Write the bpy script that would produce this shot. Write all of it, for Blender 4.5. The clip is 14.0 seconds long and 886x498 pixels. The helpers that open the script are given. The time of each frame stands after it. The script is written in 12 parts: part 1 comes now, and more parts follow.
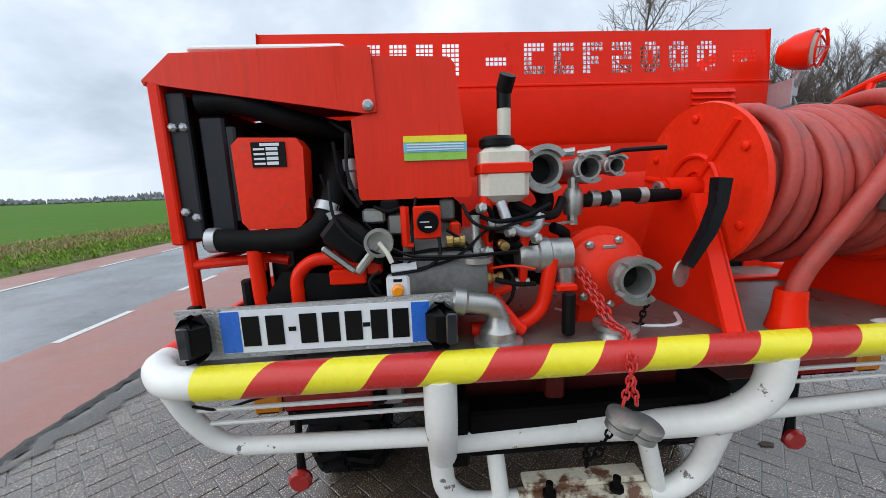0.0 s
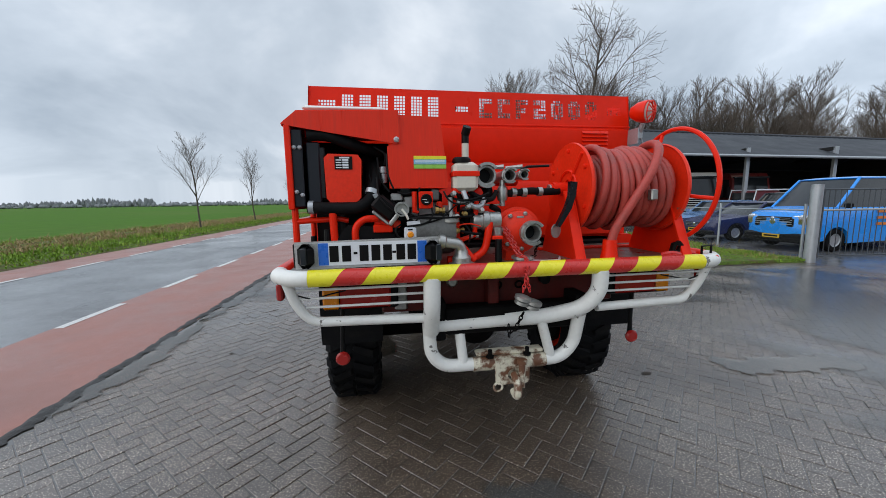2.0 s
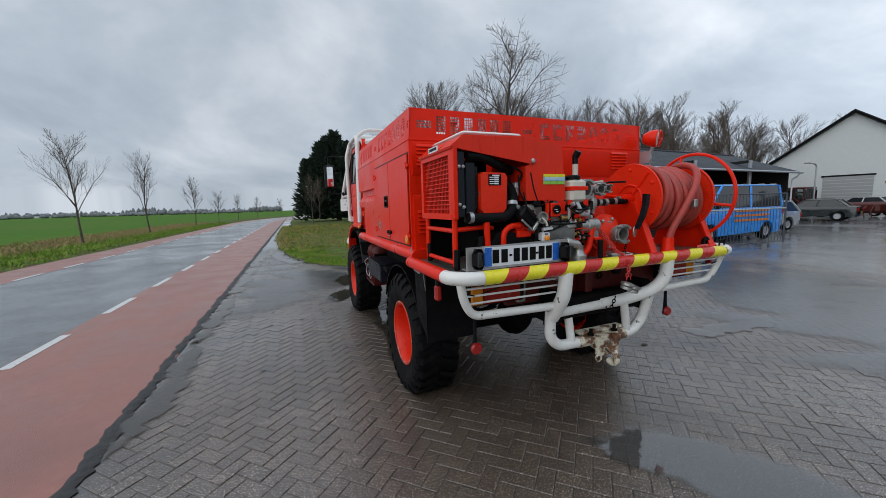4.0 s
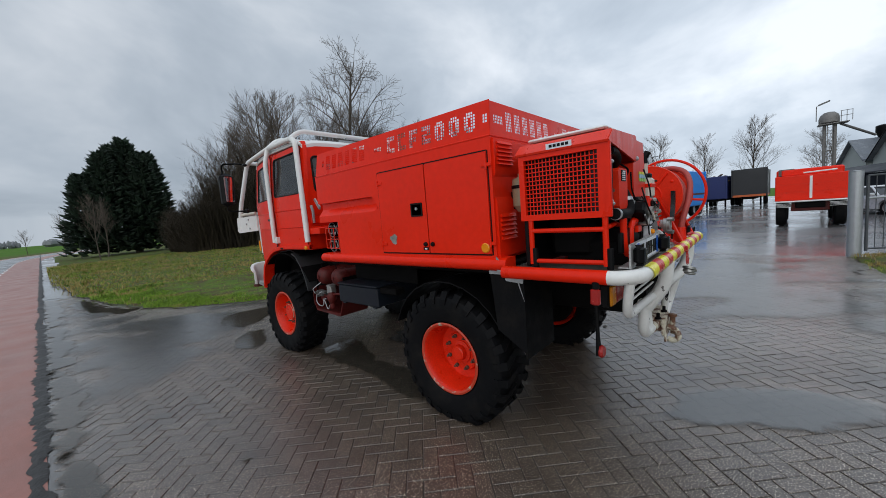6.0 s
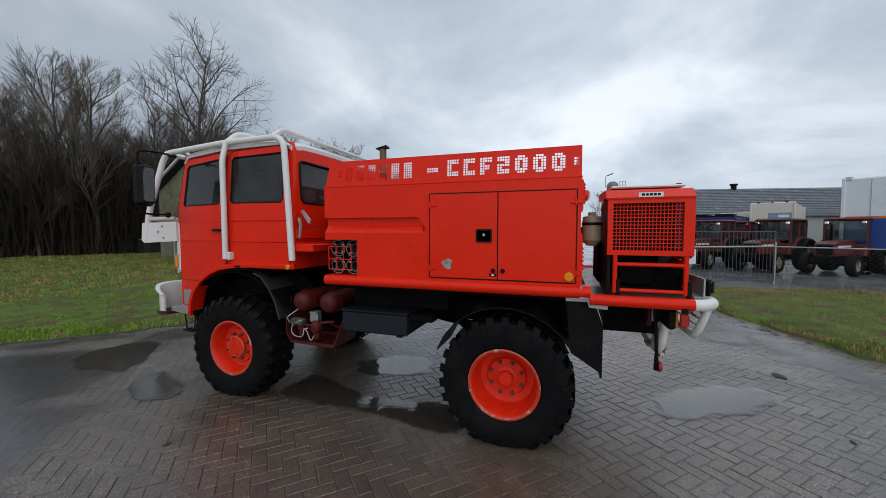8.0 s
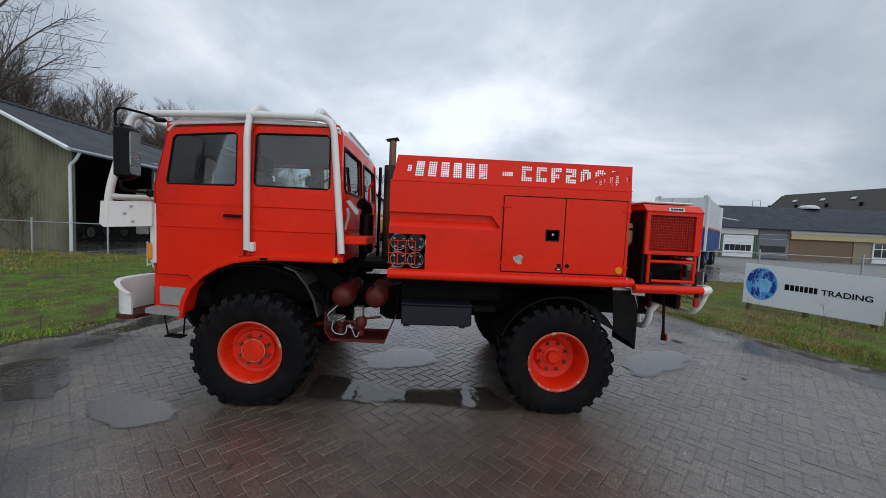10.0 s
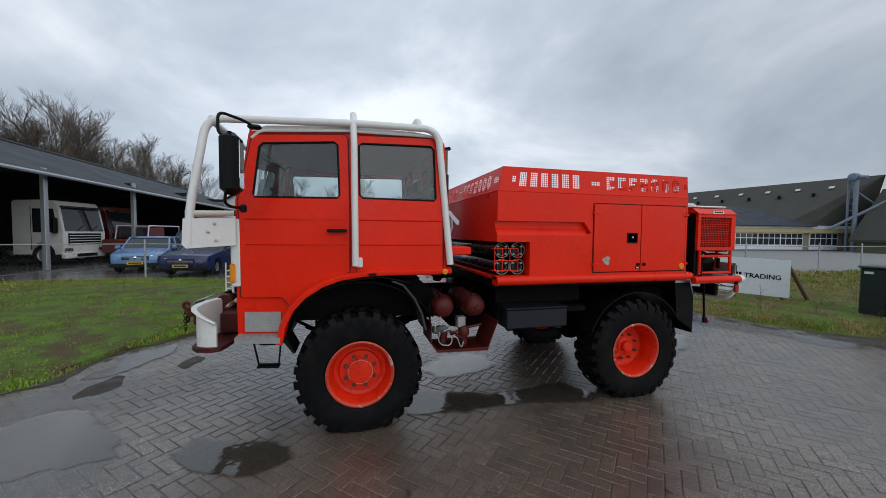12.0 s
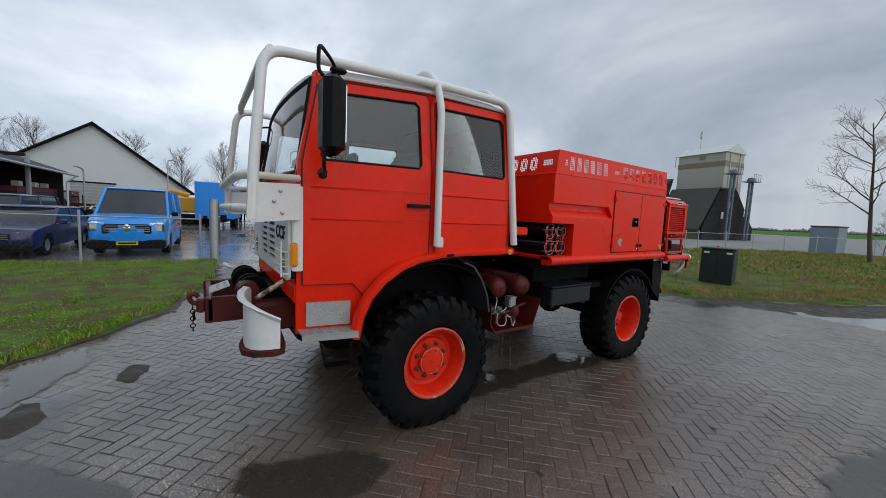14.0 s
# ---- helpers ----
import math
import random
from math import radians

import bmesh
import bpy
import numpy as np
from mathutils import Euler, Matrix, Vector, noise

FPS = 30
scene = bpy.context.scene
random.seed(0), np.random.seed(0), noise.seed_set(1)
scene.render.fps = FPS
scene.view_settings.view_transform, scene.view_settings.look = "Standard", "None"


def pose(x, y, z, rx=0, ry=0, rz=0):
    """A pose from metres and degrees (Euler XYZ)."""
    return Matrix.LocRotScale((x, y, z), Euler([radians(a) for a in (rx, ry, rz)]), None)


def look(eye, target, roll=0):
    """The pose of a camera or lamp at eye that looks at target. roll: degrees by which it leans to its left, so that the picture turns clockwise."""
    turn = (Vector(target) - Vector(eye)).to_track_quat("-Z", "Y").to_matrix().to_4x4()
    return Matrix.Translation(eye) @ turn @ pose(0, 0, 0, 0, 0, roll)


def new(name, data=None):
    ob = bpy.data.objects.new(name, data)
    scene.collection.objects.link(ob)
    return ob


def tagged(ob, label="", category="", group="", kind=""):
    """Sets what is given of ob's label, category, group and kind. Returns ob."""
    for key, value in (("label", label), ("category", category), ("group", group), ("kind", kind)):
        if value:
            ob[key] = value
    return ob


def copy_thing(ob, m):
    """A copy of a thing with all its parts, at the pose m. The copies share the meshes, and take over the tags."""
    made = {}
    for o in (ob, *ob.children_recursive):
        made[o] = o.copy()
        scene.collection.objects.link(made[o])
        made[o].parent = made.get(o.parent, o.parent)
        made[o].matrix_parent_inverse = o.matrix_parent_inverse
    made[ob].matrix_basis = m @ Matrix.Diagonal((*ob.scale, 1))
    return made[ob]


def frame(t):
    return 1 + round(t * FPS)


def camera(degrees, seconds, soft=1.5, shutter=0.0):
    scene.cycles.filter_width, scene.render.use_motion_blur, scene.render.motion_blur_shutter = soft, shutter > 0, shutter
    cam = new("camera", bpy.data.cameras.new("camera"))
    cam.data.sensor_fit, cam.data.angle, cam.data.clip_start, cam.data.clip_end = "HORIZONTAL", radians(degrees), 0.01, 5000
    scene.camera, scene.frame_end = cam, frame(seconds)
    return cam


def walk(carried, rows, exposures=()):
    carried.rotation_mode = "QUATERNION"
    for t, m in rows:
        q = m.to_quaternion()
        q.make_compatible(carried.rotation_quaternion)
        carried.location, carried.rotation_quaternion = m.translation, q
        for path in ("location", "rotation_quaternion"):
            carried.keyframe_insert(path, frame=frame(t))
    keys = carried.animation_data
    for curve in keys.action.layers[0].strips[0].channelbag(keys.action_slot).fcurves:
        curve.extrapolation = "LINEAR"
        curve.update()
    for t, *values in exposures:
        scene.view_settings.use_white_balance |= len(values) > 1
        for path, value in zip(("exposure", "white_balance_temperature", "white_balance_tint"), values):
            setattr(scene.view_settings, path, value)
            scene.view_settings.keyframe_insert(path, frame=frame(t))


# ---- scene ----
cam = camera(102.0, 14.0, 0.85)
PATH = [
    (0, (0.17, 0.089, 1.681), (0.288, 2.058, 1.35), -2.1),
    (0.5, (0.214, -0.204, 1.692), (0.386, 1.77, 1.424), -2.9),
    (1, (0.186, -0.488, 1.659), (0.397, 1.466, 1.289), -0.8),
    (1.5, (0.178, -0.661, 1.616), (0.316, 1.305, 1.271), -0.5),
    (2, (-0.011, -0.787, 1.589), (0.296, 1.172, 1.327), -0.8),
    (2.2, (-0.181, -0.865, 1.577), (0.047, 1.1, 1.283), -1.5),
    (4.3, (-1.49, -0.724, 1.644), (-0.677, 1.09, 1.422), -1.5),
    (4.5, (-1.623, -0.634, 1.612), (-0.784, 1.17, 1.406), -1.7),
    (5, (-1.881, -0.269, 1.656), (-0.81, 1.406, 1.442), -5.0),
    (5.5, (-2.206, 0.107, 1.627), (-0.913, 1.618, 1.421), -4.7),
    (6, (-2.488, 0.455, 1.647), (-1.007, 1.785, 1.451), -4.5),
    (6.5, (-2.688, 0.837, 1.704), (-1.058, 1.992, 1.603), -1.1),
    (7, (-2.927, 1.182, 1.725), (-1.155, 2.094, 1.563), -0.6),
    (7.2, (-3.01, 1.309, 1.743), (-1.212, 2.178, 1.634), -0.5),
    (9.3, (-3.56, 2.996, 1.678), (-1.572, 3.173, 1.542), 1.6),
    (9.5, (-3.598, 3.168, 1.68), (-1.603, 3.289, 1.597), 1.8),
    (10, (-3.731, 3.589, 1.723), (-1.736, 3.511, 1.602), 2.6),
    (10.5, (-3.73, 4.05, 1.712), (-1.742, 3.873, 1.595), 1.5),
    (11, (-3.723, 4.428, 1.73), (-1.752, 4.102, 1.646), 1.3),
    (11.5, (-3.74, 4.835, 1.766), (-1.787, 4.418, 1.658), 1.4),
    (12, (-3.583, 5.266, 1.725), (-1.648, 4.767, 1.637), 0.5),
    (12.5, (-3.428, 5.637, 1.703), (-1.538, 4.992, 1.594), 2.3),
    (13, (-3.259, 6.004, 1.699), (-1.457, 5.147, 1.564), 1.7),
    (13.5, (-2.962, 6.373, 1.689), (-1.241, 5.376, 1.479), 1.6),
    (14, (-2.75, 6.741, 1.676), (-1.107, 5.617, 1.491), 2.5),
]
walk(cam, [(t, look(eye, target, roll)) for t, eye, target, roll in PATH],
     [(0, 0.72), (0.5, 0.50), (1.0, 0.45), (1.5, 0.42), (2.2, 0.38), (4.5, 0.07), (5.5, 0.06), (6.5, -0.04), (7.0, -0.08), (9.5, 0.0), (14, 0.0)])

# ---- world and light: an overcast winter day ----
SUN_EL, SUN_AZ = radians(24), radians(242)
world = bpy.data.worlds.new("overcast_sky")
scene.world = world
world.use_nodes = True
wt = world.node_tree
wt.nodes.clear()


def wnode(kind, **props):
    n = wt.nodes.new(kind)
    for key, value in props.items():
        setattr(n, key, value)
    return n


w_out = wnode("ShaderNodeOutputWorld")
w_sky = wnode("ShaderNodeTexSky")
w_sky.sky_type = "NISHITA"
w_sky.sun_disc = False
w_sky.sun_elevation, w_sky.sun_rotation = SUN_EL, SUN_AZ
w_bg_sky = wnode("ShaderNodeBackground")
w_bg_sky.inputs[1].default_value = 0.05
w_bg_cloud = wnode("ShaderNodeBackground")
w_bg_cloud.inputs[1].default_value = 1.25
w_mix = wnode("ShaderNodeMixShader")
w_mix.inputs[0].default_value = 0.93
w_co = wnode("ShaderNodeTexCoord")
w_sep = wnode("ShaderNodeSeparateXYZ")
w_add = wnode("ShaderNodeMath", operation="ADD")
w_add.inputs[1].default_value = 0.38
w_max = wnode("ShaderNodeMath", operation="MAXIMUM")
w_max.inputs[1].default_value = 0.05
w_dx = wnode("ShaderNodeMath", operation="DIVIDE")
w_dy = wnode("ShaderNodeMath", operation="DIVIDE")
w_com = wnode("ShaderNodeCombineXYZ")
w_n1 = wnode("ShaderNodeTexNoise")
w_n1.inputs["Scale"].default_value = 1.05
w_n1.inputs["Detail"].default_value = 6.0
w_n1.inputs["Roughness"].default_value = 0.56
w_n1.inputs["Distortion"].default_value = 0.35
w_ramp = wnode("ShaderNodeValToRGB")
w_ramp.color_ramp.elements[0].position = 0.33
w_ramp.color_ramp.elements[0].color = (0.325, 0.385, 0.46, 1)
w_ramp.color_ramp.elements[1].position = 0.66
w_ramp.color_ramp.elements[1].color = (0.715, 0.765, 0.83, 1)
w_mid = w_ramp.color_ramp.elements.new(0.5)
w_mid.color = (0.475, 0.54, 0.62, 1)
wt.links.new(w_co.outputs["Generated"], w_sep.inputs[0])
wt.links.new(w_sep.outputs[2], w_max.inputs[0])
wt.links.new(w_max.outputs[0], w_add.inputs[0])
for div, axis in ((w_dx, 0), (w_dy, 1)):
    wt.links.new(w_sep.outputs[axis], div.inputs[0])
    wt.links.new(w_add.outputs[0], div.inputs[1])
    wt.links.new(div.outputs[0], w_com.inputs[axis])
wt.links.new(w_com.outputs[0], w_n1.inputs["Vector"])
wt.links.new(w_n1.outputs[0], w_ramp.inputs[0])
w_pow = wnode("ShaderNodeMath", operation="POWER")       # a clouded sky is brightest overhead
w_pow.inputs[1].default_value = 4.0
w_zen = wnode("ShaderNodeMath", operation="MULTIPLY_ADD")
w_zen.inputs[1].default_value, w_zen.inputs[2].default_value = 1.35, 1.24
wt.links.new(w_max.outputs[0], w_pow.inputs[0])
wt.links.new(w_pow.outputs[0], w_zen.inputs[0])
w_abs = wnode("ShaderNodeMath", operation="ABSOLUTE")       # thinner cloud to the east and west
w_side = wnode("ShaderNodeMath", operation="MULTIPLY_ADD")
w_side.inputs[1].default_value, w_side.inputs[2].default_value = 0.40, 0.77
w_cube = wnode("ShaderNodeMath", operation="POWER")
w_cube.inputs[1].default_value = 3.0
w_all = wnode("ShaderNodeMath", operation="MULTIPLY")
wt.links.new(w_sep.outputs[0], w_abs.inputs[0])
wt.links.new(w_abs.outputs[0], w_cube.inputs[0])
wt.links.new(w_cube.outputs[0], w_side.inputs[0])
wt.links.new(w_side.outputs[0], w_all.inputs[0])
wt.links.new(w_zen.outputs[0], w_all.inputs[1])
wt.links.new(w_all.outputs[0], w_bg_cloud.inputs[1])
wt.links.new(w_ramp.outputs[0], w_bg_cloud.inputs[0])
wt.links.new(w_sky.outputs[0], w_bg_sky.inputs[0])
wt.links.new(w_bg_sky.outputs[0], w_mix.inputs[1])
wt.links.new(w_bg_cloud.outputs[0], w_mix.inputs[2])
wt.links.new(w_mix.outputs[0], w_out.inputs[0])

sun = new("sun", bpy.data.lights.new("sun", "SUN"))
sun.data.energy, sun.data.angle, sun.data.color = 0.85, radians(75), (1.0, 0.97, 0.93)
sun.matrix_world = look((0, 0, 30), (30 * math.sin(SUN_AZ) * -1, 30 * math.cos(SUN_AZ) * -1, 30 - 30 * math.tan(SUN_EL)))
scene.view_settings.exposure = 0.0


# ---- materials ----
def nodes_of(m):
    m.use_nodes = True
    t = m.node_tree
    return t, t.nodes["Principled BSDF"]


def mat(name, color, rough=0.5, metal=0.0, var=0.12, scale=6.0, bump=0.0, bump_scale=60.0, coat=0.0, spec=0.5,
        second=None, second_at=(0.55, 0.7), second_scale=3.0, rough_var=0.1, stretch=(1, 1, 1), rand=0.0, second_rough=None):
    """A painted, worn or natural surface: a base colour that varies at two scales, an optional second colour in patches, and relief."""
    m = bpy.data.materials.new(name)
    t, b = nodes_of(m)
    L = t.links.new
    geo = t.nodes.new("ShaderNodeNewGeometry")
    mp = t.nodes.new("ShaderNodeMapping")
    mp.inputs["Scale"].default_value = stretch
    L(geo.outputs["Position"], mp.inputs["Vector"])
    n1 = t.nodes.new("ShaderNodeTexNoise")
    n1.inputs["Scale"].default_value = scale
    n1.inputs["Detail"].default_value = 5
    n2 = t.nodes.new("ShaderNodeTexNoise")
    n2.inputs["Scale"].default_value = scale * 9
    n2.inputs["Detail"].default_value = 3
    for n in (n1, n2):
        L(mp.outputs[0], n.inputs["Vector"])
    add = t.nodes.new("ShaderNodeMath")
    add.operation = "ADD"
    L(n1.outputs[0], add.inputs[0])
    L(n2.outputs[0], add.inputs[1])
    mr = t.nodes.new("ShaderNodeMapRange")
    mr.inputs[1].default_value, mr.inputs[2].default_value = 0.6, 1.4
    mr.inputs[3].default_value, mr.inputs[4].default_value = 1 - var, 1 + var
    L(add.outputs[0], mr.inputs[0])
    val = mr.outputs[0]
    if rand:
        inf = t.nodes.new("ShaderNodeObjectInfo")
        isl = t.nodes.new("ShaderNodeNewGeometry")
        ra = t.nodes.new("ShaderNodeMath")
        ra.operation = "ADD"
        L(inf.outputs["Random"], ra.inputs[0])
        L(isl.outputs["Random Per Island"], ra.inputs[1])
        fr = t.nodes.new("ShaderNodeMath")
        fr.operation = "FRACT"
        L(ra.outputs[0], fr.inputs[0])
        rr = t.nodes.new("ShaderNodeMapRange")
        rr.inputs[3].default_value, rr.inputs[4].default_value = 1 - rand, 1 + rand
        L(fr.outputs[0], rr.inputs[0])
        mu = t.nodes.new("ShaderNodeMath")
        mu.operation = "MULTIPLY"
        L(val, mu.inputs[0])
        L(rr.outputs[0], mu.inputs[1])
        val = mu.outputs[0]
    vm = t.nodes.new("ShaderNodeVectorMath")
    vm.operation = "SCALE"
    vm.inputs[0].default_value = color
    L(val, vm.inputs["Scale"])
    col = vm.outputs[0]
    fac = None
    if second:
        n3 = t.nodes.new("ShaderNodeTexNoise")
        n3.inputs["Scale"].default_value = second_scale
        n3.inputs["Detail"].default_value = 7
        n3.inputs["Roughness"].default_value = 0.62
        L(mp.outputs[0], n3.inputs["Vector"])
        r3 = t.nodes.new("ShaderNodeMapRange")
        r3.inputs[1].default_value, r3.inputs[2].default_value = second_at
        L(n3.outputs[0], r3.inputs[0])
        mx = t.nodes.new("ShaderNodeMix")
        mx.data_type = "RGBA"
        L(r3.outputs[0], mx.inputs[0])
        L(col, mx.inputs[6])
        mx.inputs[7].default_value = (*second, 1)
        col = mx.outputs[2]
        fac = r3.outputs[0]
    L(col, b.inputs["Base Color"])
    b.inputs["Metallic"].default_value = metal
    b.inputs["Specular IOR Level"].default_value = spec
    b.inputs["Coat Weight"].default_value = coat
    b.inputs["Coat Roughness"].default_value = 0.12
    rm = t.nodes.new("ShaderNodeMapRange")
    rm.inputs[1].default_value, rm.inputs[2].default_value = 0.3, 0.7
    rm.inputs[3].default_value, rm.inputs[4].default_value = max(0.02, rough - rough_var), min(1, rough + rough_var)
    L(n1.outputs[0], rm.inputs[0])
    if fac is not None and second_rough is not None:
        mf = t.nodes.new("ShaderNodeMix")
        L(fac, mf.inputs[0])
        L(rm.outputs[0], mf.inputs[2])
        mf.inputs[3].default_value = second_rough
        L(mf.outputs[0], b.inputs["Roughness"])
    else:
        L(rm.outputs[0], b.inputs["Roughness"])
    if bump:
        nb = t.nodes.new("ShaderNodeTexNoise")
        nb.inputs["Scale"].default_value = bump_scale
        nb.inputs["Detail"].default_value = 4
        L(mp.outputs[0], nb.inputs["Vector"])
        bp = t.nodes.new("ShaderNodeBump")
        bp.inputs["Strength"].default_value = bump
        bp.inputs["Distance"].default_value = 0.01
        L(nb.outputs[0], bp.inputs["Height"])
        L(bp.outputs[0], b.inputs["Normal"])
    return m


def glass(name, tint=(0.75, 0.8, 0.8), rough=0.0, film=0.0):
    """A clear pane; film: the share that is dull grey, rain and dust with sky reflection painted in."""
    m = bpy.data.materials.new(name)
    m.use_nodes = True
    t = m.node_tree
    t.nodes.clear()
    out = t.nodes.new("ShaderNodeOutputMaterial")
    tr = t.nodes.new("ShaderNodeBsdfTransparent")
    tr.inputs[0].default_value = (*tint, 1)
    gl = t.nodes.new("ShaderNodeBsdfGlossy")
    gl.inputs[1].default_value = 0.02 + rough
    fr = t.nodes.new("ShaderNodeFresnel")
    fr.inputs[0].default_value = 1.5
    mx = t.nodes.new("ShaderNodeMixShader")
    t.links.new(fr.outputs[0], mx.inputs[0])
    body = tr.outputs[0]
    if film:
        dull = t.nodes.new("ShaderNodeBsdfDiffuse")
        dull.inputs[0].default_value = (0.55, 0.57, 0.58, 1)
        mf = t.nodes.new("ShaderNodeMixShader")
        geo = t.nodes.new("ShaderNodeNewGeometry")
        nz = t.nodes.new("ShaderNodeTexNoise")
        nz.inputs["Scale"].default_value, nz.inputs["Detail"].default_value = 7.0, 8.0
        rg = t.nodes.new("ShaderNodeMapRange")
        rg.inputs[1].default_value, rg.inputs[2].default_value, rg.inputs[3].default_value, rg.inputs[4].default_value = 0.35, 0.7, film * 0.5, film * 1.6
        t.links.new(geo.outputs["Position"], nz.inputs["Vector"])
        t.links.new(nz.outputs[0], rg.inputs[0])
        t.links.new(rg.outputs[0], mf.inputs[0])
        t.links.new(body, mf.inputs[1])
        t.links.new(dull.outputs[0], mf.inputs[2])
        body = mf.outputs[0]
    t.links.new(body, mx.inputs[1])
    t.links.new(gl.outputs[0], mx.inputs[2])
    t.links.new(mx.outputs[0], out.inputs[0])
    return m


RED = mat("fire_red_paint", (0.78, 0.020, 0.0033), rough=0.34, var=0.08, scale=2.2, coat=0.0, spec=0.2, rough_var=0.1, bump=0.03, bump_scale=14,
          second=(0.76, 0.018, 0.004), second_at=(0.56, 0.75), second_scale=2.0)
RED_STREAK = mat("fire_red_paint_rain_streaked", (0.74, 0.026, 0.006), rough=0.34, var=0.10, scale=3, coat=0.0, spec=0.3, stretch=(6, 6, 0.5),
                 second=(0.46, 0.03, 0.018), second_at=(0.55, 0.75), second_scale=3.0)
RED_WORN = mat("chipped_red_paint", (0.78, 0.028, 0.006), rough=0.40, var=0.12, scale=8, spec=0.3, second=(0.20, 0.12, 0.09), second_at=(0.66, 0.70), second_scale=16)
DARK_RED = mat("dull_dark_red_chassis_paint", (0.090, 0.009, 0.007), rough=0.5, var=0.25, scale=6, spec=0.3, second=(0.022, 0.014, 0.012), second_at=(0.5, 0.7), second_scale=5)
WHITE = mat("white_paint", (0.74, 0.74, 0.72), rough=0.35, var=0.05, scale=4, coat=0.15)
WHITE_CHIP = mat("chipped_white_paint", (0.76, 0.76, 0.73), rough=0.38, var=0.06, scale=5, second=(0.16, 0.15, 0.14), second_at=(0.645, 0.66), second_scale=13)
WHITE_RUST = mat("rusty_cream_paint", (0.62, 0.58, 0.46), rough=0.5, var=0.15, scale=9, second=(0.14, 0.06, 0.03), second_at=(0.46, 0.56), second_scale=14, bump=0.2)
BLACK = mat("black_plastic", (0.0038, 0.0038, 0.0043), rough=0.45, var=0.2, scale=12, spec=0.15)
BLACK_GLOSS = mat("black_gloss_paint", (0.006, 0.007, 0.009), rough=0.25, var=0.2, scale=8, spec=0.35)
NAVY_BOX = mat("dark_blue_black_sheet_steel", (0.009, 0.012, 0.018), rough=0.45, var=0.2, scale=7, spec=0.3)
# greasy metal, near black so it also carries the shade under the truck
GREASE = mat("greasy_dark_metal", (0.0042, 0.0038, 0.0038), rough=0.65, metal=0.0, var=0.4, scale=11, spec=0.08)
RUBBER = mat("wet_tyre_rubber", (0.0050, 0.0052, 0.006), rough=0.62, var=0.3, scale=9, spec=0.10, second=(0.014, 0.0125, 0.011), second_at=(0.5, 0.75), second_scale=6, bump=0.15, bump_scale=70)
RED_RIM = mat("bright_red_rim_paint", (0.72, 0.024, 0.005), rough=0.34, var=0.2, scale=9, coat=0.0, spec=0.3, second=(0.50, 0.34, 0.26), second_at=(0.70, 0.71), second_scale=24)
HOSE = mat("faded_red_rubber_hose", (0.42, 0.055, 0.042), rough=0.5, var=0.16, scale=10, second=(0.27, 0.055, 0.045), second_at=(0.5, 0.7), second_scale=7, bump=0.1, bump_scale=160)
ALU = mat("dull_cast_aluminium", (0.40, 0.40, 0.385), rough=0.40, metal=0.8, var=0.15, scale=16, second=(0.2, 0.19, 0.17), second_at=(0.58, 0.72), second_scale=18)
STEEL = mat("galvanised_steel", (0.42, 0.44, 0.46), rough=0.42, metal=0.6, var=0.14, scale=10)
PLATE_ALU = mat("chequered_aluminium", (0.42, 0.42, 0.41), rough=0.45, metal=0.6, var=0.15, scale=20, bump=0.5, bump_scale=130)
DECK = mat("wet_worn_deck_plate", (0.13, 0.12, 0.105), rough=0.35, metal=0.1, var=0.3, scale=7, second=(0.075, 0.040, 0.022), second_at=(0.56, 0.72), second_scale=5, bump=0.15, bump_scale=120)
GREY_BLOCK = mat("grey_engine_casting", (0.13, 0.13, 0.125), rough=0.5, metal=0.2, var=0.25, scale=10, second=(0.05, 0.045, 0.04), second_at=(0.5, 0.7), second_scale=8)
CREAM = mat("translucent_cream_plastic", (0.62, 0.58, 0.50), rough=0.4, var=0.08, scale=10)
YELLOW_FILM = mat("yellow_reflective_film", (0.80, 0.72, 0.03), rough=0.3, var=0.05, scale=20)
RED_FILM = mat("red_reflective_film", (0.55, 0.03, 0.025), rough=0.3, var=0.06, scale=20)
AMBER = mat("amber_plastic_lens", (0.80, 0.27, 0.01), rough=0.2, var=0.05, scale=30)
RED_LENS = mat("red_plastic_lens", (0.34, 0.015, 0.012), rough=0.2, var=0.08, scale=30)
BLUE_FILM = mat("blue_plate_film", (0.02, 0.13, 0.55), rough=0.3, var=0.04, scale=30)
SIGN_WHITE = mat("white_sign_board", (0.70, 0.73, 0.77), rough=0.35, var=0.03, scale=3)
STICKER_G = mat("green_sticker", (0.28, 0.55, 0.08), rough=0.3, var=0.05, scale=40)
STICKER_B = mat("light_blue_sticker", (0.18, 0.5, 0.72), rough=0.3, var=0.05, scale=40)
SEAT = mat("dark_grey_seat_cloth", (0.05, 0.05, 0.055), rough=0.85, var=0.2, scale=30)
CAB_GREY = mat("light_grey_cab_lining", (0.56, 0.56, 0.54), rough=0.7, var=0.08, scale=12)
CAR_GLASS = glass("vehicle_window_glass", (0.88, 0.92, 0.92), 0.0, 0.045)
DARK_GLASS = mat("dark_vehicle_glazing", (0.02, 0.024, 0.028), rough=0.06, var=0.2, scale=2, rough_var=0.02)
CLEAR = glass("clear_lens", (0.9, 0.9, 0.9))
CHROME = mat("mirror_glass", (0.8, 0.82, 0.84), rough=0.04, metal=1.0, var=0.02, scale=3, rough_var=0.02)



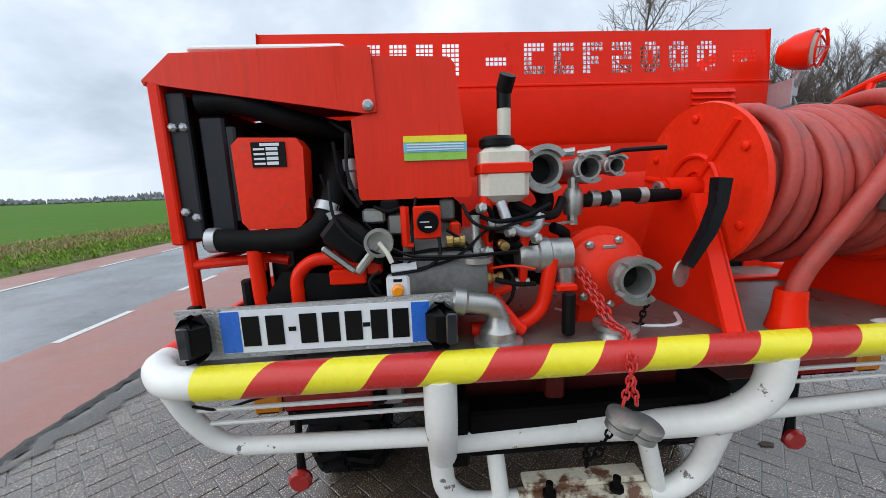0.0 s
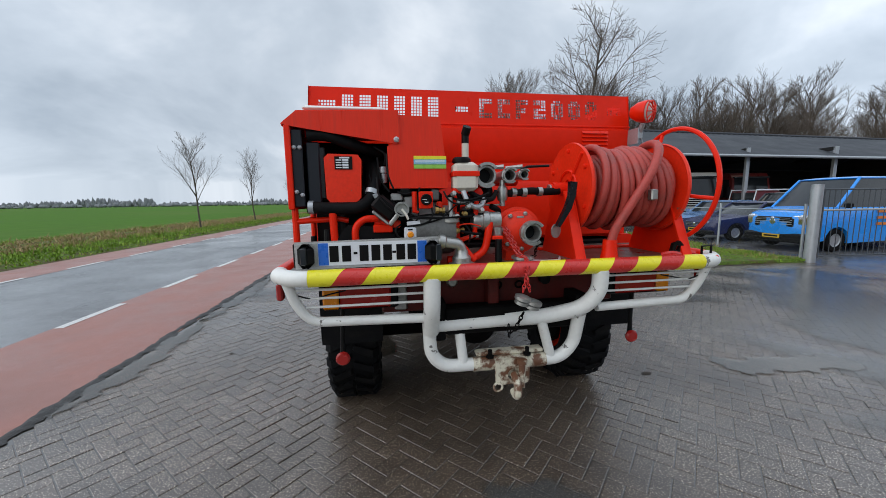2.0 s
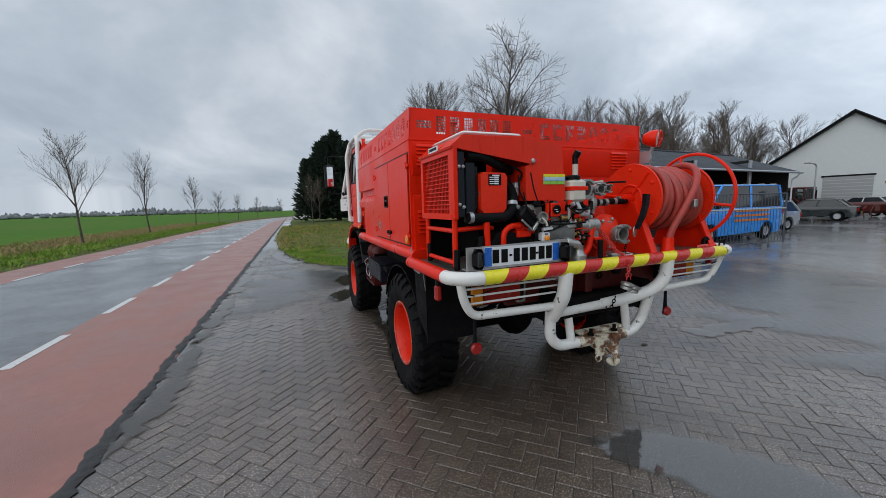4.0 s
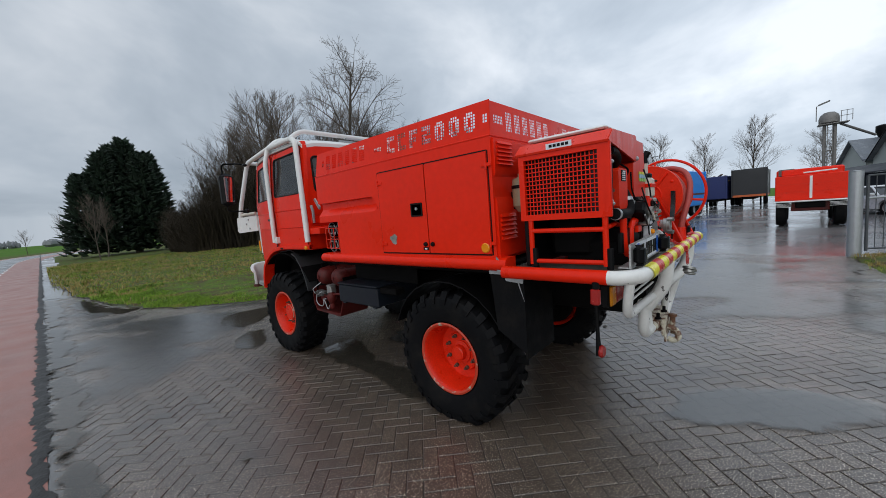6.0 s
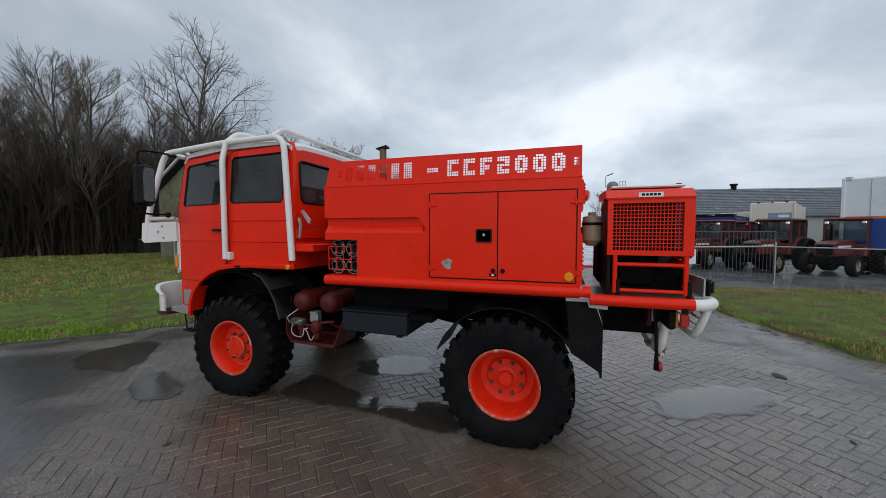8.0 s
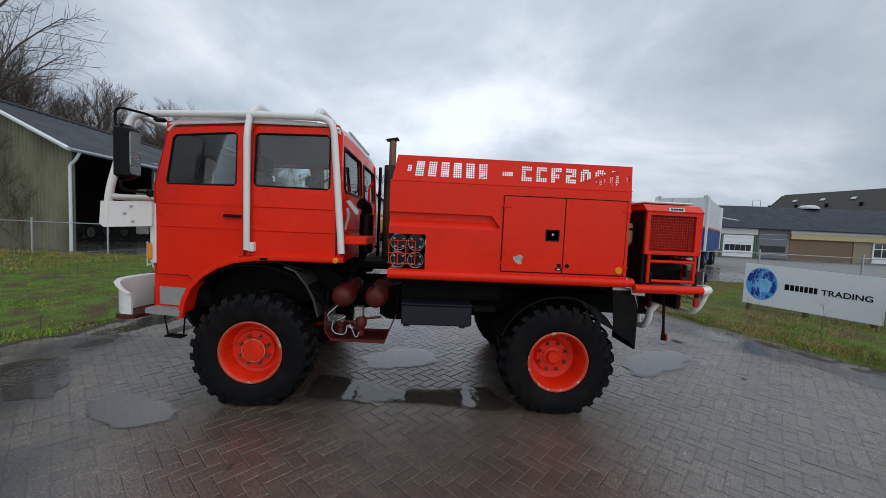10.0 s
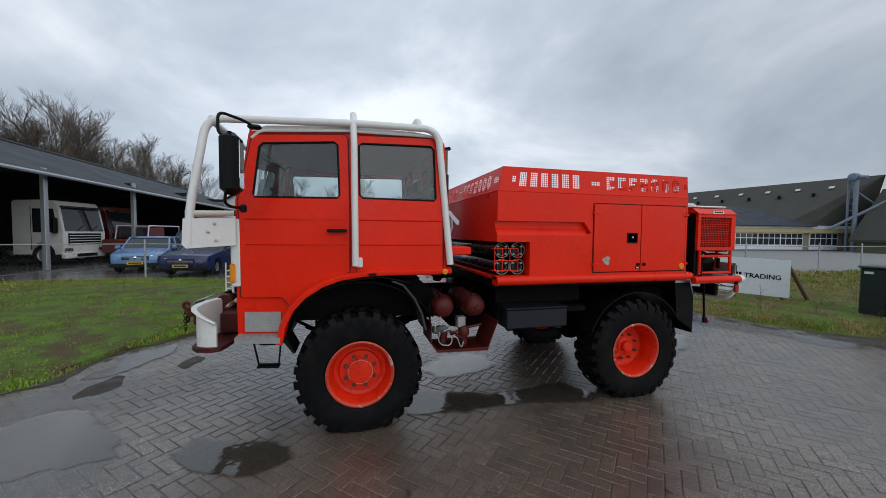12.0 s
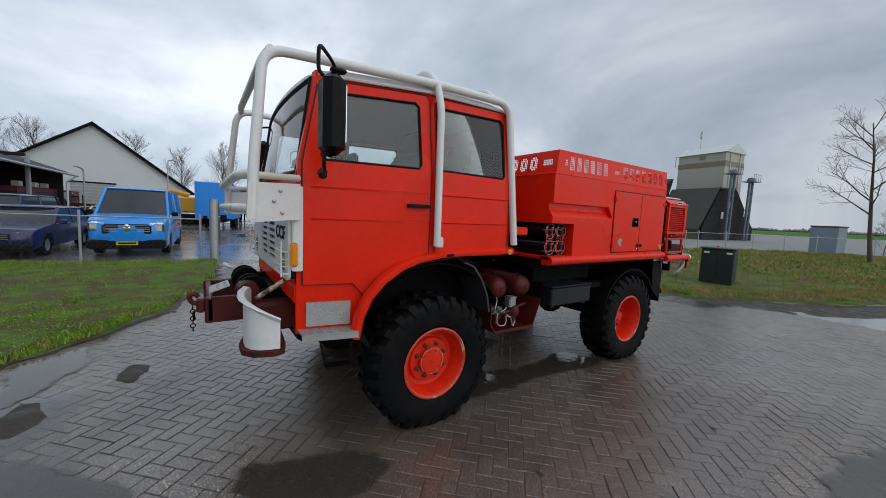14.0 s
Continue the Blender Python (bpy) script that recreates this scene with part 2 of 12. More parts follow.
def wet(name, dark, light, grain, stain, stain_scale, rand=0.0, rough=0.5, film=(0.35, 1.0), film_rough=(0.10, 0.28), film_scale=0.55, bump=0.5, speck=(0.42, 0.66), film_ior=1.5):
    """Rained-on mineral ground: speckled stone, darker stains, and a film of water that comes and goes."""
    m = bpy.data.materials.new(name)
    t, b = nodes_of(m)
    L = t.links.new
    geo = t.nodes.new("ShaderNodeNewGeometry")

    def noise_at(scale, detail, rough_=0.55):
        n = t.nodes.new("ShaderNodeTexNoise")
        n.inputs["Scale"].default_value, n.inputs["Detail"].default_value, n.inputs["Roughness"].default_value = scale, detail, rough_
        L(geo.outputs["Position"], n.inputs["Vector"])
        return n.outputs[0]

    def ranged(src, a, b_, c, d):
        r = t.nodes.new("ShaderNodeMapRange")
        for i, v in enumerate((a, b_, c, d)):
            r.inputs[i + 1].default_value = v
        L(src, r.inputs[0])
        return r.outputs[0]

    def mixed(fac, x, y):
        k = t.nodes.new("ShaderNodeMix")
        k.data_type = "RGBA"
        L(fac, k.inputs[0])
        for i, v in ((6, x), (7, y)):
            if isinstance(v, tuple):
                k.inputs[i].default_value = (*v, 1)
            else:
                L(v, k.inputs[i])
        return k.outputs[2]

    fine = noise_at(grain, 2.0)
    col = mixed(ranged(fine, speck[0], speck[1], 0, 1), dark, light)
    col = mixed(ranged(noise_at(stain_scale, 6.0, 0.6), 0.46, 0.68, 0, 0.85), col, stain)
    val = ranged(noise_at(7.0, 4.0), 0.3, 0.7, 0.82, 1.18)
    if rand:
        inf = t.nodes.new("ShaderNodeObjectInfo")
        ra = t.nodes.new("ShaderNodeMath")
        ra.operation = "ADD"
        L(inf.outputs["Random"], ra.inputs[0])
        L(geo.outputs["Random Per Island"], ra.inputs[1])
        fr = t.nodes.new("ShaderNodeMath")
        fr.operation = "FRACT"
        L(ra.outputs[0], fr.inputs[0])
        mu = t.nodes.new("ShaderNodeMath")
        mu.operation = "MULTIPLY"
        L(val, mu.inputs[0])
        L(ranged(fr.outputs[0], 0, 1, 1 - rand, 1 + rand), mu.inputs[1])
        val = mu.outputs[0]
    sc_ = t.nodes.new("ShaderNodeVectorMath")
    sc_.operation = "SCALE"
    L(col, sc_.inputs[0])
    L(val, sc_.inputs["Scale"])
    L(sc_.outputs[0], b.inputs["Base Color"])
    b.inputs["Roughness"].default_value = rough
    film_n = noise_at(film_scale, 5.0, 0.58)
    L(ranged(film_n, 0.36, 0.60, film[0], film[1]), b.inputs["Coat Weight"])
    L(ranged(film_n, 0.36, 0.62, film_rough[1], film_rough[0]), b.inputs["Coat Roughness"])
    b.inputs["Coat IOR"].default_value = film_ior
    bp = t.nodes.new("ShaderNodeBump")
    bp.inputs["Strength"].default_value, bp.inputs["Distance"].default_value = bump, 0.006
    L(fine, bp.inputs["Height"])
    L(bp.outputs[0], b.inputs["Normal"])
    bc = t.nodes.new("ShaderNodeBump")
    bc.inputs["Strength"].default_value, bc.inputs["Distance"].default_value = bump * 0.7, 0.004
    L(fine, bc.inputs["Height"])
    L(bc.outputs[0], b.inputs["Coat Normal"])
    return m


PAVER = wet("wet_concrete_paver", (0.074, 0.050, 0.034), (0.56, 0.47, 0.365), 108, (0.045, 0.031, 0.022), 0.8, rand=0.14, film=(0.7, 1.0), film_rough=(0.08, 0.20), speck=(0.57, 0.665), bump=1.0, film_ior=1.8)
JOINT = wet("wet_sandy_joint", (0.026, 0.020, 0.015), (0.075, 0.062, 0.05), 260, (0.02, 0.016, 0.012), 2.0, film=(0.9, 1.0), film_rough=(0.03, 0.10), bump=0.2, film_ior=2.0)
YARD = wet("wet_concrete_yard", (0.105, 0.102, 0.10), (0.21, 0.205, 0.20), 110, (0.075, 0.072, 0.07), 0.35, film=(0.6, 1.0), film_rough=(0.04, 0.18), film_scale=0.3, bump=0.25)
ASPHALT = wet("wet_grey_asphalt", (0.10, 0.104, 0.11), (0.23, 0.235, 0.24), 160, (0.13, 0.135, 0.14), 0.5, film=(0.2, 0.9), film_rough=(0.15, 0.32), film_scale=0.4, bump=0.5)
RED_LANE = mat("wet_red_cycle_lane", (0.33, 0.145, 0.115), rough=0.4, var=0.15, scale=1.6, bump=0.4, bump_scale=180, rough_var=0.12,
               second=(0.27, 0.125, 0.10), second_at=(0.5, 0.7), second_scale=0.7)
ROAD_WHITE = mat("worn_white_road_marking", (0.62, 0.62, 0.60), rough=0.5, var=0.1, scale=9, second=(0.3, 0.28, 0.27), second_at=(0.6, 0.7), second_scale=20)
EDGE_DIRT = mat("black_broken_road_edge", (0.026, 0.025, 0.024), rough=0.55, var=0.4, scale=14, bump=0.9, bump_scale=40)
MUD = mat("wet_mud", (0.040, 0.030, 0.022), spec=0.3, rough=0.6, var=0.3, scale=5, bump=0.9, bump_scale=18, rough_var=0.2)
SOIL = mat("grassy_soil", (0.085, 0.140, 0.022), rough=0.9, spec=0.15, var=0.5, scale=3, second=(0.085, 0.066, 0.032), second_at=(0.43, 0.58), second_scale=2.0, bump=0.6, bump_scale=25)
FIELD = mat("winter_wheat_field", (0.070, 0.155, 0.020), rough=0.9, spec=0.05, var=0.18, scale=0.08, second=(0.11, 0.155, 0.04), second_at=(0.5, 0.75), second_scale=0.03)
GRASS = mat("green_grass_blades", (0.170, 0.285, 0.030), rough=0.6, var=0.6, scale=1.3, rand=0.35, spec=0.2, second=(0.31, 0.245, 0.085), second_at=(0.54, 0.66), second_scale=1.3)
ROUGH_GRASS = mat("olive_rough_grass_blades", (0.165, 0.240, 0.034), rough=0.65, var=0.6, scale=1.3, rand=0.35, spec=0.15, second=(0.33, 0.245, 0.09), second_at=(0.44, 0.56), second_scale=1.3)
DRY_GRASS = mat("dry_straw_grass", (0.32, 0.225, 0.10), rough=0.7, var=0.2, scale=1.0, rand=0.3)
BARK = mat("grey_brown_bark", (0.085, 0.068, 0.052), rough=0.85, var=0.25, scale=8, bump=0.6, bump_scale=30)
TWIG = mat("bare_brown_twigs", (0.11, 0.085, 0.066), rough=0.85, var=0.2, scale=3)
CONIFER = mat("dark_conifer_foliage", (0.014, 0.030, 0.016), rough=0.75, var=0.3, scale=1.2, rand=0.4)
SCRUB = mat("brown_scrub_twigs", (0.036, 0.027, 0.016), rough=0.9, var=0.3, scale=0.8, rand=0.3)
# pale grey carries the haze of distance
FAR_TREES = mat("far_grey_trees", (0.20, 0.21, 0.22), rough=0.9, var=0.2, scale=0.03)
GREEN_CLAD = mat("green_box_profile_cladding", (0.185, 0.185, 0.125), rough=0.6, var=0.18, scale=0.7, spec=0.3, second=(0.095, 0.082, 0.052), second_at=(0.46, 0.68), second_scale=0.6, stretch=(1, 1, 0.3))
ROOF_DARK = mat("wet_dark_corrugated_roof", (0.050, 0.054, 0.062), rough=0.6, var=0.15, scale=0.9, spec=0.2)
GREY_CLAD = mat("light_grey_wall_sheet", (0.56, 0.59, 0.585), rough=0.5, var=0.04, scale=0.5)
# near black: shade inside the shed put into the colour; also black barn boards
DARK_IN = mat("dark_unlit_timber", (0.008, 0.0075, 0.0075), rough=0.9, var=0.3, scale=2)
SLATE = mat("blue_grey_slate_roof", (0.030, 0.036, 0.050), rough=0.6, var=0.15, scale=1.5, spec=0.2)
BRICK_TAN = mat("tan_brickwork", (0.26, 0.21, 0.15), rough=0.8, var=0.15, scale=4)
CREAM_TRIM = mat("faded_yellow_fascia", (0.45, 0.38, 0.20), rough=0.6, var=0.1, scale=2)
OLIVE_ROOF = mat("mossy_old_roof", (0.080, 0.078, 0.068), rough=0.8, spec=0.1, var=0.2, scale=0.8)
WINDOW_DARK = mat("dark_window_pane", (0.03, 0.035, 0.04), rough=0.08, var=0.2, scale=1, rough_var=0.03)
BLUE_PAINT = mat("bright_blue_vehicle_paint", (0.015, 0.28, 0.84), rough=0.28, var=0.05, scale=2, coat=0.5)
NAVY_PAINT = mat("dark_blue_car_paint", (0.010, 0.015, 0.075), rough=0.3, var=0.06, scale=2, coat=0.25)
SKY_PAINT = mat("light_blue_car_paint", (0.11, 0.22, 0.42), rough=0.26, var=0.05, scale=2, coat=0.6)
SILVER_PAINT = mat("silver_car_paint", (0.46, 0.48, 0.49), rough=0.28, metal=0.3, var=0.05, scale=2, coat=0.5)
GREEN_BOX = mat("dark_green_grp_cabinet", (0.009, 0.018, 0.016), rough=0.45, var=0.12, scale=5)
WOOD_POST = mat("brown_treated_timber", (0.11, 0.065, 0.035), rough=0.75, var=0.2, scale=12, stretch=(1, 1, 0.2))
YELLOW_PLATE = mat("yellow_plate", (0.62, 0.40, 0.02), rough=0.4, var=0.04, scale=20)
ORANGE_MACHINE = mat("yellow_machine_paint", (0.55, 0.28, 0.02), rough=0.4, var=0.1, scale=4)
TRACTOR_RED = mat("dull_tractor_red", (0.105, 0.020, 0.014), rough=0.5, var=0.15, scale=4)


def water(name, see, mud, cloudy, ior, rough, full=0.55):
    """Standing water: the ground shows through it, the sky lies on it, and it thins out to nothing at its rim."""
    m = bpy.data.materials.new(name)
    m.use_nodes = True
    t = m.node_tree
    t.nodes.clear()
    out = t.nodes.new("ShaderNodeOutputMaterial")
    clear = t.nodes.new("ShaderNodeBsdfTransparent")
    clear.inputs[0].default_value = (*see, 1)
    silt = t.nodes.new("ShaderNodeBsdfDiffuse")
    silt.inputs[0].default_value = (*mud, 1)
    gloss = t.nodes.new("ShaderNodeBsdfGlossy")
    gloss.inputs[1].default_value = rough
    fres = t.nodes.new("ShaderNodeFresnel")
    fres.inputs[0].default_value = ior
    body, wetted, rim = (t.nodes.new("ShaderNodeMixShader") for _ in range(3))
    body.inputs[0].default_value = cloudy
    dry = t.nodes.new("ShaderNodeBsdfTransparent")
    att = t.nodes.new("ShaderNodeAttribute")
    att.attribute_name = "depth"
    edge = t.nodes.new("ShaderNodeMapRange")
    edge.interpolation_type = "SMOOTHSTEP"
    edge.inputs[1].default_value, edge.inputs[2].default_value = 0.12, full
    geo = t.nodes.new("ShaderNodeNewGeometry")
    ripple = t.nodes.new("ShaderNodeTexNoise")
    ripple.inputs["Scale"].default_value = 14.0
    bump = t.nodes.new("ShaderNodeBump")
    bump.inputs["Strength"].default_value, bump.inputs["Distance"].default_value = 0.12, 0.01
    for a, b in ((geo.outputs["Position"], ripple.inputs["Vector"]), (ripple.outputs[0], bump.inputs["Height"]), (bump.outputs[0], gloss.inputs["Normal"]),
                 (clear.outputs[0], body.inputs[1]), (silt.outputs[0], body.inputs[2]), (fres.outputs[0], wetted.inputs[0]), (body.outputs[0], wetted.inputs[1]), (gloss.outputs[0], wetted.inputs[2]),
                 (att.outputs["Fac"], edge.inputs[0]), (edge.outputs[0], rim.inputs[0]), (dry.outputs[0], rim.inputs[1]), (wetted.outputs[0], rim.inputs[2]), (rim.outputs[0], out.inputs[0])):
        t.links.new(a, b)
    return m


WATER = water("puddle_water", (0.52, 0.47, 0.41), (0.20, 0.175, 0.14), 0.22, 1.9, 0.04)
FILM = water("rain_film", (0.97, 0.965, 0.96), (0.30, 0.285, 0.26), 0.06, 2.2, 0.2, 1.1)
SILTY = water("silty_puddle_water", (0.55, 0.52, 0.48), (0.27, 0.26, 0.245), 0.30, 2.3, 0.05, 0.9)


# ---- mesh builder ----
V = Vector
UP = V((0, 0, 1))


class Mesh:
    """Collects vertices and faces; each method adds one piece."""

    def __init__(self):
        self.v, self.f = [], []

    def add(self, verts, faces):
        n = len(self.v)
        self.v.extend(tuple(p) for p in verts)
        self.f.extend(tuple(i + n for i in f) for f in faces)
        return self

    def box(self, x0, x1, y0, y1, z0, z1, b=0.0, m=None):
        x0, x1, y0, y1, z0, z1 = min(x0, x1), max(x0, x1), min(y0, y1), max(y0, y1), min(z0, z1), max(z0, z1)
        b = min(b, 0.45 * min(x1 - x0, y1 - y0, z1 - z0))
        vs, fs = [], []
        if b <= 0:
            for z in (z0, z1):
                vs += [(x0, y0, z), (x1, y0, z), (x1, y1, z), (x0, y1, z)]
            fs = [(3, 2, 1, 0), (4, 5, 6, 7), (0, 1, 5, 4), (1, 2, 6, 5), (2, 3, 7, 6), (3, 0, 4, 7)]
        else:
            rings = [(z0, b), (z0 + b, 0), (z1 - b, 0), (z1, b)]
            for z, i in rings:
                c = b
                vs += [(x0 + i + c, y0 + i, z), (x1 - i - c, y0 + i, z), (x1 - i, y0 + i + c, z), (x1 - i, y1 - i - c, z),
                       (x1 - i - c, y1 - i, z), (x0 + i + c, y1 - i, z), (x0 + i, y1 - i - c, z), (x0 + i, y0 + i + c, z)]
            fs = [tuple(range(7, -1, -1)), tuple(range(24, 32))]
            for r in range(3):
                for k in range(8):
                    a, d = r * 8 + k, r * 8 + (k + 1) % 8
                    fs.append((a, d, d + 8, a + 8))
        if m is not None:
            vs = [m @ V(p) for p in vs]
        return self.add(vs, fs)

    def lathe(self, profile, origin=(0, 0, 0), axis=(0, 0, 1), seg=24, closed=False, start=None):
        """profile: (radius, height) along the axis."""
        ax = V(axis).normalized()
        u = V(start) if start else ax.orthogonal()
        u = (u - ax * u.dot(ax)).normalized()
        w = ax.cross(u)
        o = V(origin)
        vs, fs = [], []
        for r, h in profile:
            for k in range(seg):
                a = 2 * math.pi * k / seg
                vs.append(o + ax * h + (u * math.cos(a) + w * math.sin(a)) * r)
        n = len(profile)
        for i in range(n if closed else n - 1):
            j = (i + 1) % n
            for k in range(seg):
                q = (k + 1) % seg
                fs.append((i * seg + k, i * seg + q, j * seg + q, j * seg + k))
        if not closed:
            if profile[0][0] > 1e-5:
                fs.append(tuple(range(seg - 1, -1, -1)))
            if profile[-1][0] > 1e-5:
                fs.append(tuple((n - 1) * seg + k for k in range(seg)))
        return self.add(vs, fs)

    def cyl(self, p, q, r, seg=16, r2=None, b=0.0):
        p, q = V(p), V(q)
        h = (q - p).length
        r2 = r if r2 is None else r2
        prof = [(r, 0), (r2, h)] if b <= 0 else [(r - b, 0), (r, b), (r2, h - b), (r2 - b, h)]
        return self.lathe(prof, p, q - p, seg)

    def tube(self, pts, r, seg=10, bend=0.0, caps=True, bend_seg=5, loop=False):
        """A round bar along points, its corners rounded by bend metres; r may be a list, one for each given point (then no bend)."""
        P = [V(p) for p in pts]
        if bend > 0 and len(P) > 2:
            out = [P[0]]
            for a, c, d in zip(P, P[1:], P[2:]):
                e1, e2 = (a - c), (d - c)
                l = min(bend, e1.length * 0.48, e2.length * 0.48)
                s, e = c + e1.normalized() * l, c + e2.normalized() * l
                for k in range(bend_seg + 1):
                    t = k / bend_seg
                    out.append(s * (1 - t) ** 2 + c * 2 * t * (1 - t) + e * t * t)
            out.append(P[-1])
            P = out
        n = len(P)
        R = r if isinstance(r, (list, tuple)) else [r] * n
        T = []
        for i in range(n):
            if loop:
                T.append((P[(i + 1) % n] - P[i - 1]).normalized())
            else:
                T.append((P[min(i + 1, n - 1)] - P[max(i - 1, 0)]).normalized())
        u = T[0].orthogonal().normalized()
        vs, fs = [], []
        for i in range(n):
            u = (u - T[i] * u.dot(T[i]))
            u = u.normalized() if u.length > 1e-6 else T[i].orthogonal().normalized()
            w = T[i].cross(u)
            for k in range(seg):
                a = 2 * math.pi * k / seg
                vs.append(P[i] + (u * math.cos(a) + w * math.sin(a)) * R[i])
        for i in range(n if loop else n - 1):
            j = (i + 1) % n
            for k in range(seg):
                q = (k + 1) % seg
                fs.append((i * seg + k, i * seg + q, j * seg + q, j * seg + k))
        if caps and not loop:
            fs.append(tuple(range(seg - 1, -1, -1)))
            fs.append(tuple((n - 1) * seg + k for k in range(seg)))
        return self.add(vs, fs)

    def ring(self, centre, axis, R, r, seg=40, sides=8):
        ax = V(axis).normalized()
        u = ax.orthogonal().normalized()
        w = ax.cross(u)
        return self.tube([V(centre) + (u * math.cos(2 * math.pi * k / seg) + w * math.sin(2 * math.pi * k / seg)) * R for k in range(seg)], r, sides, loop=True)

    def plate(self, outer, holes, to3d, depth):
        """A flat sheet with openings: outlines in (u, v), to3d(u, v, w) puts them in space, w runs from 0 to depth."""
        from_loops = [outer, *holes]
        flat = [p for l in from_loops for p in l]
        tris = bpy_tess([[V((p[0], p[1], 0)) for p in l] for l in from_loops])
        n = len(flat)
        vs = [to3d(u, v, 0.0) for u, v in flat] + [to3d(u, v, depth) for u, v in flat]
        fs = [tuple(t) for t in tris] + [tuple(i + n for i in reversed(t)) for t in tris]
        k = 0
        for l in from_loops:
            for i in range(len(l)):
                a, b = k + i, k + (i + 1) % len(l)
                fs.append((a, b, b + n, a + n))
            k += len(l)
        return self.add(vs, fs)

    def prism(self, outline, axis, a0, a1):
        """An outline extruded along x, y or z; the outline's two numbers are the other two axes in order."""
        put = {"x": lambda u, v, w: (w, u, v), "y": lambda u, v, w: (u, w, v), "z": lambda u, v, w: (u, v, w)}[axis]
        return self.plate(outline, [], lambda u, v, w: put(u, v, a0 + w), a1 - a0)

    def made(self, name, smooth=35.0):
        me = bpy.data.meshes.new(name)
        me.from_pydata(self.v, [], self.f)
        me.validate()
        bm = bmesh.new()
        bm.from_mesh(me)
        bmesh.ops.recalc_face_normals(bm, faces=bm.faces)
        if smooth:
            lim = radians(smooth)
            for f in bm.faces:
                f.smooth = True
            for e in bm.edges:
                e.smooth = len(e.link_faces) == 2 and e.calc_face_angle(0) < lim
        bm.to_mesh(me)
        bm.free()
        return me


from mathutils.geometry import tessellate_polygon as bpy_tess


def part(name, mesh, material, parent=None, label="", smooth=35.0):
    """Links a mesh as one object, under a thing or under a part."""
    me = mesh.made(name, smooth) if isinstance(mesh, Mesh) else mesh
    if material is not None and not me.materials:
        me.materials.append(material)
    ob = new(name, me)
    if parent is not None:
        ob.parent = parent
        ob.matrix_parent_inverse = world_of(parent).inverted()
    return tagged(ob, label) if label else ob


def world_of(ob):
    m = ob.matrix_basis.copy()
    if ob.parent:
        m = world_of(ob.parent) @ ob.matrix_parent_inverse @ m
    return m


def thing(name, label, category, at=(0, 0, 0), group="", kind="", turn=0.0):
    ob = new(name)
    ob.empty_display_size = 0.2
    ob.matrix_basis = pose(*at, 0, 0, turn)
    return tagged(ob, label, category, group, kind)


def lettering(text, size, m, material, parent, name="lettering", depth=0.002, align="LEFT", label=""):
    cu = bpy.data.curves.new(name, "FONT")
    cu.body, cu.size, cu.extrude, cu.align_x, cu.offset = text, size, depth, align, size * 0.018
    tmp = bpy.data.objects.new(name, cu)
    scene.collection.objects.link(tmp)
    me = bpy.data.meshes.new_from_object(tmp.evaluated_get(bpy.context.evaluated_depsgraph_get()))
    bpy.data.objects.remove(tmp)
    me.transform(m)
    me.materials.clear()
    return part(name, me, material, parent, label, smooth=0)


def arc(cx, cy, r, a0, a1, n=8):
    return [(cx + r * math.cos(radians(a0 + (a1 - a0) * k / n)), cy + r * math.sin(radians(a0 + (a1 - a0) * k / n))) for k in range(n + 1)]


def rounded(x0, x1, y0, y1, r, n=4):
    return arc(x1 - r, y0 + r, r, -90, 0, n) + arc(x1 - r, y1 - r, r, 0, 90, n) + arc(x0 + r, y1 - r, r, 90, 180, n) + arc(x0 + r, y0 + r, r, 180, 270, n)

# ---- ground, road and yard ----
def sheet(name, outline, z, material, kind="structure", label="", category="", depth=0.0):
    m = Mesh()
    if depth:
        m.plate(outline, [], lambda u, v, w: (u, v, z - depth + w), depth)
    else:
        m.add([(u, v, z) for u, v in outline], [tuple(t) for t in bpy_tess([[V((u, v, 0)) for u, v in outline]])])
    ob = part(name, m, material, None, "", smooth=0)
    return tagged(ob, label, category, kind=kind)


def fray(pts, step=0.35, amp=0.10, seed=1):
    """A line broken into short pieces that wander, for the edges of grass, mud and water."""
    out = []
    for (a, b), (c, d) in zip(pts, pts[1:]):
        n = max(1, int(math.hypot(c - a, d - b) / step))
        for i in range(n):
            t = i / n
            x, y = a + (c - a) * t, b + (d - b) * t
            out.append((x + amp * noise.noise(V((x * 1.7, y * 1.7, seed))) * 2, y + amp * noise.noise(V((x * 1.7, y * 1.7, seed + 7.3))) * 2))
    out.append(pts[-1])
    return out


GROUND_Z = -0.10
sheet("ground", [(-2500, -2500), (2500, -2500), (2500, 2500), (-2500, 2500)], GROUND_Z, FIELD, label="flat green farmland reaching the horizon", category="ground")


def road_x(y):
    """How far the road swings to the right far ahead."""
    return 0.0 if y < 55 else 0.0042 * (y - 55) ** 2


def strip(name, xa, xb, y0, y1, z, material, label, category, step=5.0):
    m = Mesh()
    n = int((y1 - y0) / step)
    for i in range(n + 1):
        y = y0 + (y1 - y0) * i / n
        m.v += [(xa + road_x(y), y, z), (xb + road_x(y), y, z)]
    m.f = [(2 * i, 2 * i + 1, 2 * i + 3, 2 * i + 2) for i in range(n)]
    return tagged(part(name, m, material, None, "", smooth=0), label, category, kind="structure")


